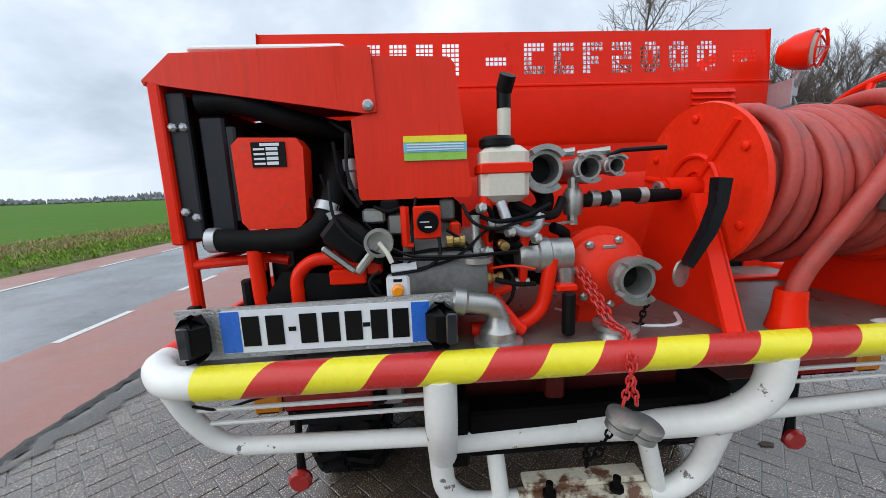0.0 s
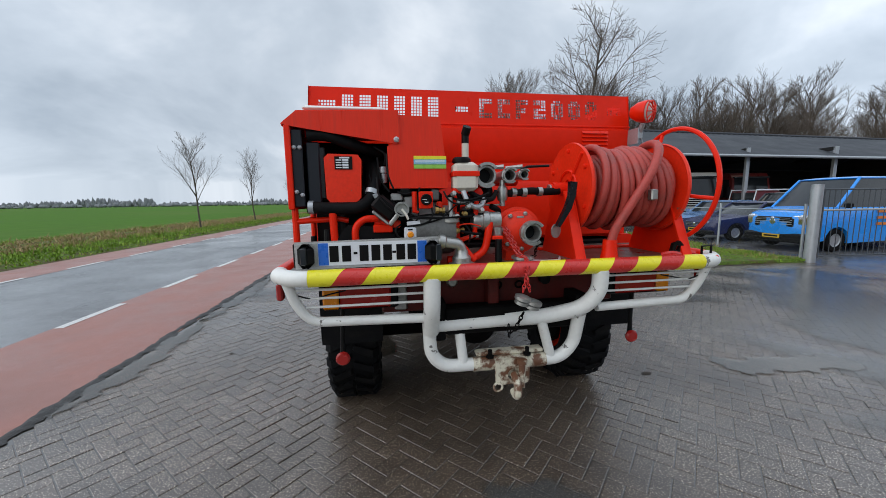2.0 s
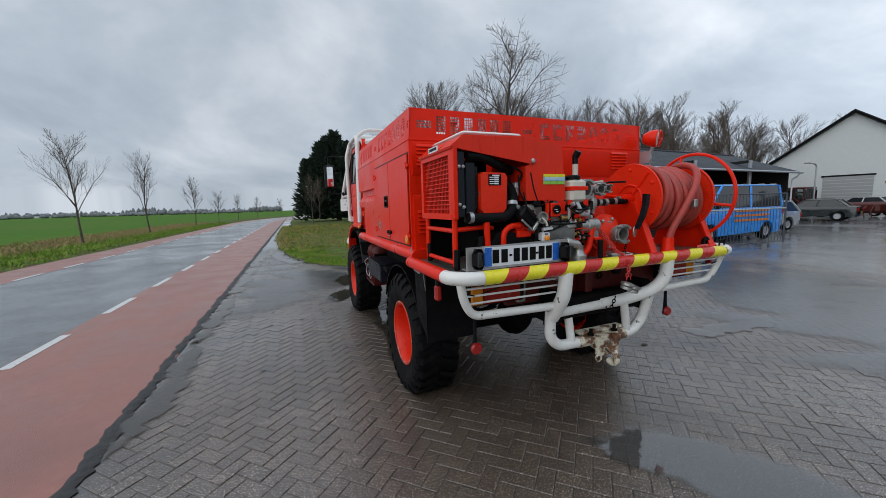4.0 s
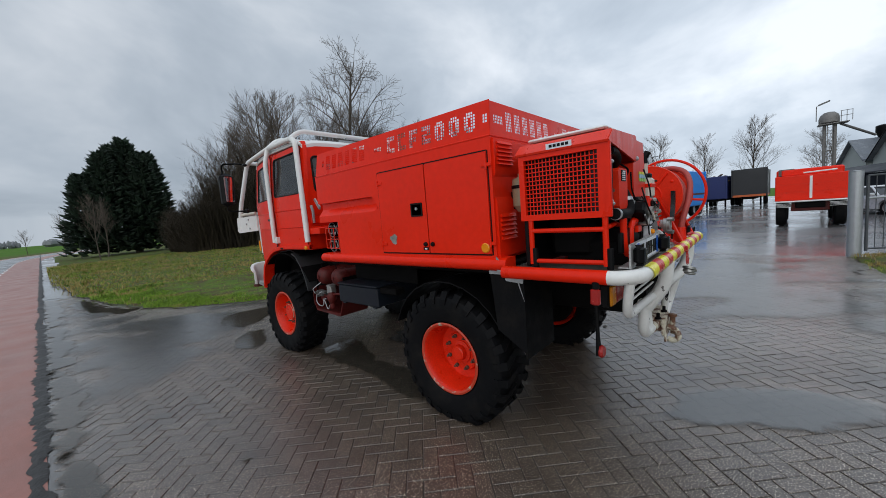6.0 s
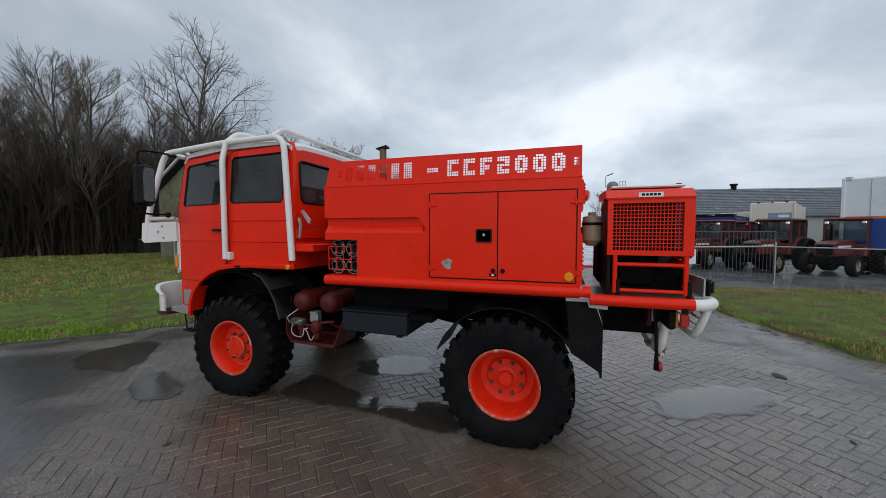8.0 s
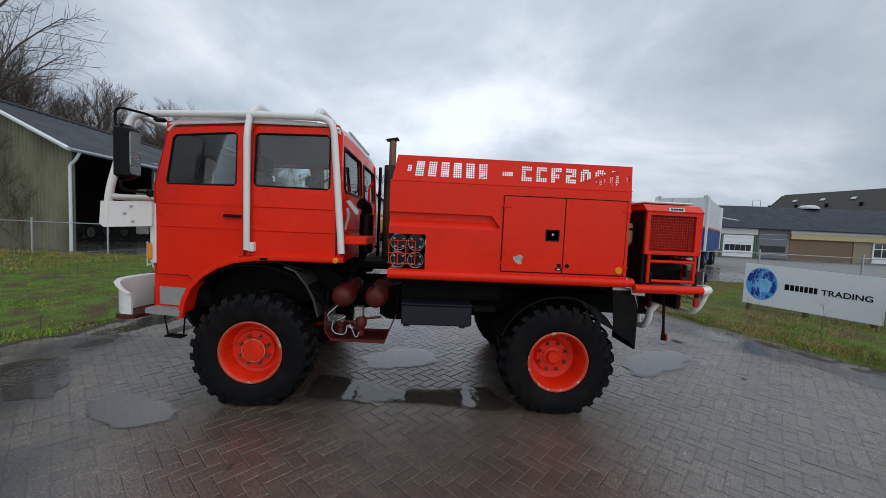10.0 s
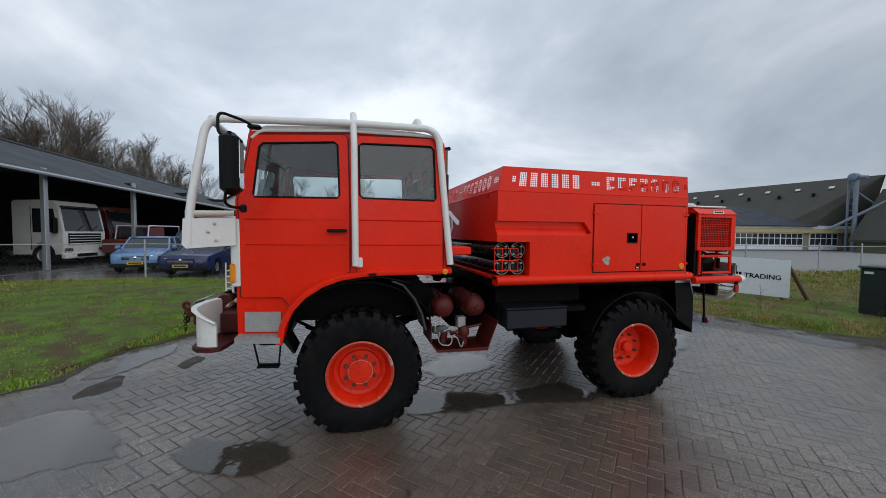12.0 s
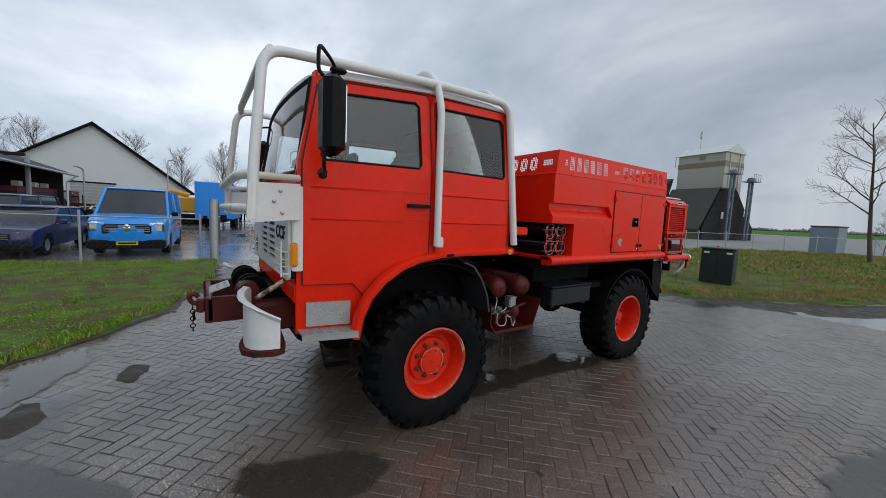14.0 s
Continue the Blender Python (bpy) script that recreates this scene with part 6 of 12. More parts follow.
def wheel(y, x_face, side, front):
    """side: -1 for the left of the truck. The disc of a rear wheel lies deep in its rim, that of a front wheel stands further out."""
    base = Matrix.Translation((x_face - side * 0.165, y, 0.496 - LIFT))
    m = Mesh()
    out = [(0.268, 0.125), (0.285, 0.150), (0.290, 0.158), (0.280, 0.163), (0.268, 0.155), (0.258, 0.135), (0.245, 0.10)]
    back = [(0.240, -0.10), (0.262, -0.14), (0.275, -0.15), (0.280, -0.12), (0.262, -0.09), (0.262, 0.10)]
    d = 0.042 if front else -0.035
    disc = [(0.236, d + 0.03), (0.226, d - 0.012), (0.196, d - 0.020), (0.186, d - 0.016), (0.178, d + 0.016), (0.10, d + 0.02)] if front else [(0.235, 0.02), (0.225, d), (0.17, d - 0.012), (0.155, d + 0.02), (0.10, d + 0.02)]
    m.lathe(out + disc[:-1] + [(0.10, d + 0.02), (0.02, d + 0.02), (0.02, d - 0.01), (0.20, d - 0.03), (0.238, -0.05)] + back, (0, 0, 0), (1, 0, 0), 48, closed=True)
    me = m.made("wheel", 35)
    me.materials.append(RED_RIM)
    ob = part("wheel", me, None, None, "red steel rim with a worn lip and a coarse off-road tyre")
    ob.parent = truck
    ob.matrix_parent_inverse = world_of(truck).inverted()
    ob.matrix_basis = base @ (Matrix.Identity(4) if side > 0 else pose(0, 0, 0, 0, 0, 180))
    t = new("tyre", TYRE)
    t.parent = ob
    hub = Mesh()
    if front:
        hub.lathe([(0.107, d), (0.107, d + 0.055), (0.098, d + 0.064), (0.0, d + 0.070)], (0, 0, 0), (1, 0, 0), 28)
    else:
        hub.lathe([(0.098, d), (0.094, d + 0.03), (0.064, d + 0.036), (0.060, d + 0.075), (0.05, d + 0.085), (0.0, d + 0.088)], (0, 0, 0), (1, 0, 0), 28)
    hm = hub.made("hub", 30)
    hm.materials.append(RED_RIM)
    h = new("hub", hm)
    h.parent = ob
    lm = Mesh().lathe([(0.283, 0.152), (0.2905, 0.1575), (0.2925, 0.1615), (0.280, 0.1665), (0.266, 0.1585), (0.270, 0.156)], (0, 0, 0), (1, 0, 0), 48, closed=True).made("rim_lip", 40)
    lm.materials.append(CHIPPED_LIP)
    o = new("rim_lip", lm)
    o.parent = ob
    if front:
        sm = Mesh().ring((d + 0.056, 0, 0), (1, 0, 0), 0.106, 0.0045, 28, 6).made("hub_seal", 60)
        sm.materials.append(PALE_SEAL)
        o = new("hub_seal", sm)
        o.parent = ob
    nm = Mesh().lathe([(0.017, 0), (0.017, 0.022), (0.011, 0.026), (0.010, 0.045)], (0, 0, 0), (1, 0, 0), 6).made("wheel_nut", 20)
    nm.materials.append(RUSTY_NUT)
    for k in range(8):
        a = 2 * math.pi * (k + 0.5) / 8
        o = new("wheel_nut", nm)
        o.parent = ob
        o.matrix_basis = Matrix.Translation((d + 0.018, 0.136 * math.cos(a), 0.136 * math.sin(a)))
    if front:
        bm_ = Mesh().lathe([(0.007, 0), (0.007, 0.008)], (0, 0, 0), (1, 0, 0), 6).made("hub_bolt", 20)
        bm_.materials.append(RED_RIM)
        for k in range(10):
            a = 2 * math.pi * k / 10
            o = new("hub_bolt", bm_)
            o.parent = ob
            o.matrix_basis = Matrix.Translation((d + 0.063, 0.086 * math.cos(a), 0.086 * math.sin(a)))
    return ob


for y, front in ((5.185, True), (2.322, False)):
    wheel(y, -0.455, -1, front)
    wheel(y, mir(-0.455), 1, front)

# housings added over the front wheels, the shade of the arches put into their near-black
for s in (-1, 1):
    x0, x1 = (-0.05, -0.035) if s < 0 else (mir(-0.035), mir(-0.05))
    part("wheel_housing", Mesh().plate([(4.46, 0.86), (5.92, 0.86), (5.92, 1.12), (5.66, 1.30), (4.72, 1.30), (4.46, 1.12)], [], lambda u, v, w: (x0 + w, u, v), x1 - x0), GREASE, truck, "inner wheel housing, near black for the shade in the arch")
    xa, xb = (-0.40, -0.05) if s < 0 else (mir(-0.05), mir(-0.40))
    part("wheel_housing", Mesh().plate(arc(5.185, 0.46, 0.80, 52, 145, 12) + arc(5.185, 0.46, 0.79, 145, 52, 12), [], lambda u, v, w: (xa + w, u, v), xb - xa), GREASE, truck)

# rear mud flaps and guards
for s in (-1, 1):
    x0, x1 = (-0.46, -0.06) if s < 0 else (mir(-0.06), mir(-0.46))
    fl = Mesh()
    fl.plate([(1.66, 1.18), (1.60, 0.98), (1.60, 0.61), (1.615, 0.61), (1.615, 0.98), (1.675, 1.18)], [], lambda u, v, w: (x0 + w, u, v), x1 - x0)
    part("mud_flap", fl, RUBBER, truck, "black rubber mud flap")
    sk = Mesh()
    xe = -0.462 if s < 0 else mir(-0.458)
    sk.plate([(1.86, 1.20), (1.60, 1.20), (1.60, 0.64), (1.82, 0.78)], [], lambda u, v, w: (xe + w, u, v), 0.006)
    part("side_flap", sk, RUBBER, truck, "angled black rubber side flap with a pale edge")
    gd = Mesh()
    pr = arc(2.322, 0.487, 0.60, 20, 150, 10)
    pi = arc(2.322, 0.487, 0.59, 150, 20, 10)
    gd.plate(pr + pi, [], lambda u, v, w: (x0 + w, u, v), x1 - x0)
    part("wheel_guard", gd, BLACK, truck)
    edge = Mesh().plate([(1.86, 1.21), (1.66, 1.21), (1.60, 1.0), (1.66, 1.17), (1.86, 1.17)], [], lambda u, v, w: (xe - 0.006 + w, u, v), 0.005)
    part("flap_strip", edge, STEEL, truck)

# ---- cab ----
CYF = 6.20
SX = -0.405


def side(sgn):
    """From (y, z, depth inwards) on the flat side of the cab to space; the sides lean in above the belt line."""
    def put(u, v, w):
        x = SX + 0.055 * max(0.0, (v - 1.95) / 0.6) + 0.012 * max(0.0, (1.5 - v) / 0.4) + w
        return (x if sgn < 0 else mir(x), u, v)
    return put


FRONT_DOOR = [(5.835, 1.125), (6.165, 1.125), (6.175, 1.95), (6.075, 2.46), (6.03, 2.505), (5.315, 2.525), (5.285, 2.49), (5.272, 1.95), (5.272, 1.345)] + [(5.40, 1.30), (5.55, 1.235), (5.67, 1.15), (5.76, 1.04)]
FRONT_WIN = [(6.045, 1.975), (6.055, 2.0), (6.01, 2.40), (5.98, 2.43), (5.40, 2.455), (5.37, 2.43), (5.355, 2.0), (5.375, 1.975)]
REAR_DOOR = [(5.215, 1.345), (5.215, 1.95), (5.222, 2.49), (5.19, 2.525), (4.52, 2.545), (4.48, 2.50), (4.45, 1.95), (4.445, 1.37), (4.46, 1.345)]
REAR_WIN = [(5.165, 1.98), (5.19, 2.005), (5.195, 2.43), (5.17, 2.455), (4.56, 2.47), (4.53, 2.44), (4.515, 2.0), (4.535, 1.975)]
shell = Mesh()
SHELL_OUT = [(CYF, 1.10), (CYF, 1.95), (6.09, 2.47), (6.02, 2.56), (4.46, 2.575), (4.425, 2.50), (4.405, 1.95), (4.41, 1.34), (5.11, 1.335), (5.39, 1.295), (5.60, 1.19), (5.76, 1.0), (5.82, 0.78), (CYF, 0.78)]


def grown(loop, d):
    cx, cy = sum(p[0] for p in loop) / len(loop), sum(p[1] for p in loop) / len(loop)
    return [(p[0] + d * (1 if p[0] > cx else -1), p[1] + d * (1 if p[1] > cy else -1)) for p in loop]


for sgn in (-1, 1):
    shell.plate(SHELL_OUT, [grown(FRONT_WIN, 0.012), grown(REAR_WIN, 0.012)], lambda u, v, w: side(sgn)(u, v, w + 0.012), 0.045)
# back wall with two windows, front wall, floor and roof
xl, xr = SX + 0.03, mir(SX + 0.03)
shell.plate([(xl, 1.31), (xr, 1.31), (xr - 0.03, 2.53), (xl + 0.03, 2.53)], [rounded(xl + 0.12, C - 0.08, 1.98, 2.40, 0.05), rounded(C + 0.08, xr - 0.12, 1.98, 2.40, 0.05)],
            lambda u, v, w: (u, 4.41 + w + 0.03 * max(0.0, (v - 1.9) / 0.6), v), 0.03)
shell.plate([(xl, 1.05), (xr, 1.05), (xr, 1.90), (xl, 1.90)], [], lambda u, v, w: (u, CYF - 0.04 + w, v), 0.04)
shell.box(xl + 0.02, xr - 0.02, 4.45, 6.15, 1.30, 1.34)
cab = part("cab", shell, RED, truck, "red crew cab with four doors")
for z in (1.66, 1.53):
    rb = Mesh()
    rb.box(xl + 0.02, xr - 0.02, 4.395, 4.412, z - 0.05, z + 0.05, 0.012)
    part("back_rib", rb, RED, cab)
# windscreen posts and roof
def screen_pt(x, t):
    """A point on the windscreen surface: x across, t from 0 at the sill to 1 at the roof; it bows forward in the middle."""
    k = (x - C) / (C - xl)
    return (C + (x - C) * (1 - 0.03 * t), 6.185 - 0.10 * t + 0.05 * (1 - k * k), 1.86 + 0.70 * t)


ws = Mesh()
N, K = 12, 6
for i in range(N + 1):
    for j in range(K + 1):
        ws.v.append(screen_pt(xl + 0.07 + (xr - xl - 0.14) * i / N, 0.04 + 0.90 * j / K))
for i in range(N):
    for j in range(K):
        a = i * (K + 1) + j
        ws.f.append((a, a + K + 1, a + K + 2, a + 1))
part("windscreen", ws, CAR_GLASS, cab, "wide curved windscreen wet with rain")
fr = Mesh()
edge_pts = [screen_pt(xl + 0.07, 0.04 + 0.9 * k / 6) for k in range(7)] + [screen_pt(xl + 0.07 + (xr - xl - 0.14) * k / 12, 0.94) for k in range(1, 13)] + \
           [screen_pt(xr - 0.07, 0.94 - 0.9 * k / 6) for k in range(1, 7)] + [screen_pt(xr - 0.07 - (xr - xl - 0.14) * k / 12, 0.04) for k in range(1, 12)]
fr.tube(edge_pts, 0.016, 8, loop=True)
part("windscreen_rubber", fr, BLACK, cab)
pp = Mesh()
for sgn in (-1, 1):
    a = [screen_pt(xl - 0.005, t / 5) for t in range(6)]
    b = [screen_pt(xl + 0.075, t / 5) for t in range(6)]
    if sgn > 0:
        a, b = [(mir(p[0]), p[1], p[2]) for p in a], [(mir(p[0]), p[1], p[2]) for p in b]
    vs, fs = [], []
    for p, q in zip(a, b):
        vs += [p, q, (q[0], q[1] - 0.05, q[2]), (p[0], p[1] - 0.06, p[2])]
    for i in range(5):
        for k in range(4):
            fs.append((i * 4 + k, i * 4 + (k + 1) % 4, i * 4 + 4 + (k + 1) % 4, i * 4 + 4 + k))
    pp.add(vs, fs)
part("windscreen_post", pp, RED, cab)
roof = Mesh()
rows = []
for j, (y, dz) in enumerate(((6.085, -0.03), (6.04, 0.0), (5.95, 0.025), (5.3, 0.045), (4.7, 0.035), (4.50, 0.012), (4.44, -0.03))):
    row = []
    for i in range(13):
        k = -1 + 2 * i / 12
        x = C + k * (C - SX - 0.055)
        row.append((x, y + (0.05 * (1 - k * k) if j < 2 else 0), 2.575 + dz + 0.03 * (1 - k ** 4) - (0.02 if abs(k) == 1 else 0)))
    rows.append(row)
roof.v = [p for r in rows for p in r] + [(p[0], p[1], p[2] - 0.04) for r in rows for p in r]
nn = len(rows) * 13
for j in range(len(rows) - 1):
    for i in range(12):
        a = j * 13 + i
        roof.f.append((a, a + 1, a + 14, a + 13))
        roof.f.append((nn + a, nn + a + 13, nn + a + 14, nn + a + 1))
for a, b in [(i, i + 1) for i in range(12)] + [((len(rows) - 1) * 13 + i + 1, (len(rows) - 1) * 13 + i) for i in range(12)] + [((j + 1) * 13, j * 13) for j in range(len(rows) - 1)] + [(j * 13 + 12, j * 13 + 25) for j in range(len(rows) - 1)]:
    roof.f.append((a, nn + a, nn + b, b))
part("roof", roof, WHITE, cab, "white roof skin")
gutter = Mesh()
for sgn in (-1, 1):
    pts = [side(sgn)(y, z, -0.004) for y, z in ((6.07, 2.47), (6.0, 2.535), (5.3, 2.555), (4.55, 2.562), (4.45, 2.53))]
    gutter.tube(pts, 0.013, 8, bend=0.04)
part("rain_gutter", gutter, WHITE, cab)

for sgn in (-1, 1):
    put = side(sgn)
    for outline, win, hy, crease in ((FRONT_DOOR, FRONT_WIN, 5.30, (5.30, 6.12)), (REAR_DOOR, REAR_WIN, 4.50, (4.47, 5.19))):
        m = Mesh().plate(outline, [win], lambda u, v, w: put(u, v, w - 0.004), 0.018)
        d = part("cab_door", m, RED, cab, "red pressed steel cab door with two creases")
        cr = Mesh()
        for z, hgt in ((1.795, 0.010), (1.580, 0.008)):
            cr.add([put(crease[0], z - hgt, -0.0042), put(crease[1], z - hgt, -0.0042), put(crease[1], z, -0.012), put(crease[0], z, -0.012), put(crease[1], z + 0.004, -0.0042), put(crease[0], z + 0.004, -0.0042)],
                   [(0, 1, 2, 3), (3, 2, 4, 5)])
        part("crease", cr, RED, d)
        g = Mesh().plate(grown(win, 0.004), [], lambda u, v, w: put(u, v, w + 0.006), 0.004)
        gl = part("window_pane", g, CAR_GLASS, d)
        rub = Mesh().tube([put(u, v, 0.002) for u, v in win], 0.010, 8, loop=True)
        part("window_rubber", rub, BLACK, d)
        if outline is FRONT_DOOR:
            hd = Mesh().plate(rounded(5.295, 5.46, 1.685, 1.712, 0.008), [], lambda u, v, w: put(u, v, w - 0.035), 0.03)
            part("door_handle", hd, BLACK, d, "black plastic door handle")
    # dark red lines paint the shadow gaps round the cab doors
    lines = Mesh()
    lines.tube([put(*p, -0.001) for p in FRONT_DOOR], 0.006, 6, loop=True)
    lines.tube([put(*p, -0.001) for p in REAR_DOOR], 0.006, 6, loop=True)
    part("door_seal", lines, DARK_RED, cab)
    # wheel arch lip, running back as a step edge
    lip = Mesh()
    path = [(5.83, 0.745), (5.80, 0.90), (5.74, 1.03), (5.64, 1.14), (5.50, 1.23), (5.35, 1.285), (5.15, 1.315), (4.95, 1.325), (4.37, 1.33)]
    vs, fs = [], []
    for i, (u, v) in enumerate(path):
        du, dv = path[min(i + 1, len(path) - 1)][0] - path[max(i - 1, 0)][0], path[min(i + 1, len(path) - 1)][1] - path[max(i - 1, 0)][1]
        l = math.hypot(du, dv)
        nu, nv = dv / l, -du / l
        if nv < 0 and nu > 0:
            nu, nv = -nu, -nv
        nu, nv = (nu, nv) if (nv > 0 or nu > 0) else (-nu, -nv)
        for a, depth in ((0.045, 0.03), (0.040, -0.012), (0.028, -0.030), (0.0, -0.034), (-0.012, -0.030), (-0.014, 0.10)):
            vs.append(put(u + nu * a, v + nv * a, depth))
    for i in range(len(path) - 1):
        for k in range(5):
            fs.append((i * 6 + k, i * 6 + k + 1, i * 6 + 7 + k, i * 6 + 6 + k))
    lip.add(vs, fs)
    part("wheel_arch_lip", lip, RED, cab)
    inner = Mesh()
    pr = [(5.80, 0.78), (5.70, 1.03), (5.53, 1.18), (5.30, 1.27), (5.0, 1.30), (4.75, 1.24)]
    inner.plate(pr + [(u - 0.004, v - 0.012) for u, v in reversed(pr)], [], lambda u, v, w: put(u, v, w + 0.02), 0.42)
    part("wheel_housing", inner, BLACK, cab)
    gd = Mesh()
    pr = [(4.90, 1.26), (4.80, 1.22), (4.70, 1.10), (4.63, 0.96), (4.59, 0.80)]
    gd.plate(pr + [(u + 0.016, v - 0.01) for u, v in reversed(pr)], [], lambda u, v, w: put(u, v, w - 0.01), 0.34)
    part("mud_guard", gd, mat("grey_plastic_guard", (0.030, 0.031, 0.033), rough=0.5, var=0.2, scale=8), cab, "black plastic guard behind the front wheel")
    fl = Mesh().plate([(5.83, 0.79), (5.74, 0.66), (5.72, 0.66), (5.79, 0.80)], [], lambda u, v, w: put(u, v, w), 0.3)
    part("flap", fl, BLACK, cab)
    # front corner, steps
    sp = Mesh().plate(rounded(5.846, 6.139, 0.83, 1.0, 0.006), [], lambda u, v, w: put(u, v, w - 0.004), 0.02)
    part("step_plate", sp, PLATE_ALU, cab, "bare aluminium kick plate above the step")
    st = Mesh()
    x0, x1 = (SX - 0.13, SX + 0.10) if sgn < 0 else (mir(SX + 0.10), mir(SX - 0.13))
    st.plate(rounded(x0, x1, 5.83, 6.19, 0.01), [rounded(x0 + 0.03 + 0.05 * i, x0 + 0.055 + 0.05 * i, 5.87 + 0.06 * j, 5.905 + 0.06 * j, 0.008, 2) for i in range(3) for j in range(5)],
             lambda u, v, w: (u, v, 0.800 + w), 0.012)
    st.box(x0 if sgn < 0 else x1 - 0.006, x0 + 0.006 if sgn < 0 else x1, 5.83, 6.19, 0.765, 0.803)
    step = part("step", st, PLATE_ALU, cab, "perforated aluminium cab step")
    fs_ = Mesh()
    xm = SX - 0.03 if sgn < 0 else mir(SX - 0.03)
    fs_.tube([(xm, 6.06, 0.75), (xm, 6.02, 0.56), (xm, 5.86, 0.545), (xm, 5.84, 0.75)], 0.009, 6)
    fs_.box(xm - 0.05, xm + 0.05, 5.85, 6.03, 0.542, 0.556, 0.003)
    part("folding_step", fs_, BLACK, cab)
    # lamps on the side
    am = Mesh().lathe([(0.026, 0), (0.026, 0.014), (0.018, 0.020)], put(4.435, 1.335, -0.034), (sgn, 0, 0), 16)
    part("marker_lamp", am, AMBER, cab, "small round amber marker lamp")
    bd = Mesh().plate(rounded(5.05, 5.115, 1.312, 1.332, 0.004), [], lambda u, v, w: put(u, v, w - 0.040), 0.008)
    part("badge", bd, BLACK, cab)

# interior
def cab_seat(y, x0, x1):
    s = Mesh()
    s.box(x0, x1, y - 0.25, y + 0.25, 1.55, 1.70, 0.05)
    s.box(x0, x1, y - 0.32, y - 0.20, 1.62, 2.12, 0.05)
    s.box((x0 + x1) / 2 - 0.14, (x0 + x1) / 2 + 0.14, y - 0.33, y - 0.24, 2.14, 2.30, 0.03)
    return part("seat", s, SEAT, cab, "dark cloth seat with a headrest")


cab_seat(5.55, SX + 0.12, SX + 0.60)
cab_seat(5.55, mir(SX + 0.60), mir(SX + 0.12))
cab_seat(4.78, SX + 0.12, SX + 0.62)
cab_seat(4.78, C - 0.25, C + 0.25)
cab_seat(4.78, mir(SX + 0.62), mir(SX + 0.12))
da = Mesh()
da.prism([(6.14, 1.40), (6.14, 1.88), (6.0, 1.90), (5.85, 1.80), (5.88, 1.62), (5.98, 1.40)], "x", SX + 0.08, mir(SX + 0.08))
part("dashboard", da, BLACK, cab)
stw = Mesh().ring((SX + 0.42, 5.80, 1.95), (0, -0.6, 0.8), 0.23, 0.016, 30, 8)
stw.tube([(SX + 0.42, 5.80, 1.95), (SX + 0.42, 5.95, 1.75)], 0.03, 8)
for k in range(3):
    a = 2 * math.pi * k / 3
    stw.tube([(SX + 0.42, 5.80, 1.95), (SX + 0.42 + 0.22 * math.cos(a), 5.80 + 0.22 * math.sin(a) * 0.8, 1.95 + 0.22 * math.sin(a) * 0.6)], 0.012, 6)
part("steering_wheel", stw, BLACK, cab)
hl = Mesh().box(SX + 0.08, mir(SX + 0.08), 4.48, 6.0, 2.50, 2.53, 0.01)
part("headlining", hl, CAB_GREY, cab)
for x0, x1 in ((xl + 0.12, C - 0.08), (C + 0.08, xr - 0.12)):
    g = Mesh().plate(rounded(x0 - 0.006, x1 + 0.006, 1.974, 2.406, 0.05), [], lambda u, v, w: (u, 4.425 + w + 0.03 * (v - 1.9) / 0.6, v), 0.004)
    part("rear_window", g, CAR_GLASS, cab)
    rb = Mesh().tube([(u, 4.408 + 0.03 * (v - 1.9) / 0.6, v) for u, v in rounded(x0, x1, 1.98, 2.40, 0.05)], 0.012, 8, loop=True)
    part("window_rubber", rb, BLACK, cab)

# the front: white grille panel, lamps, guards
gr = Mesh()
gr.plate(rounded(xl + 0.02, xr - 0.02, 1.15, 1.58, 0.05), [rounded(C - 0.42 + 0.44 * i, C - 0.02 + 0.44 * i, 1.24 + 0.052 * j, 1.268 + 0.052 * j, 0.01, 2) for i in range(2) for j in range(6)]
         + [rounded(xl + 0.14, xl + 0.32, 1.19, 1.35, 0.02), rounded(xr - 0.32, xr - 0.14, 1.19, 1.35, 0.02)], lambda u, v, w: (u, CYF + 0.03 + w, v), 0.02)
grille = part("grille", gr, WHITE, cab, "white front grille panel with slots")
gb_ = Mesh().box(xl + 0.03, xr - 0.03, CYF + 0.004, CYF + 0.026, 1.16, 1.57)
part("grille_backing", gb_, BLACK, cab)
lettering("CCF", 0.13, Matrix.Translation((xl + 0.52, CYF + 0.053, 1.425)) @ pose(0, 0, 0, 90, 0, 180) @ Matrix.Diagonal((1.65, 1, 1, 1)), BLACK, grille, "lettering")
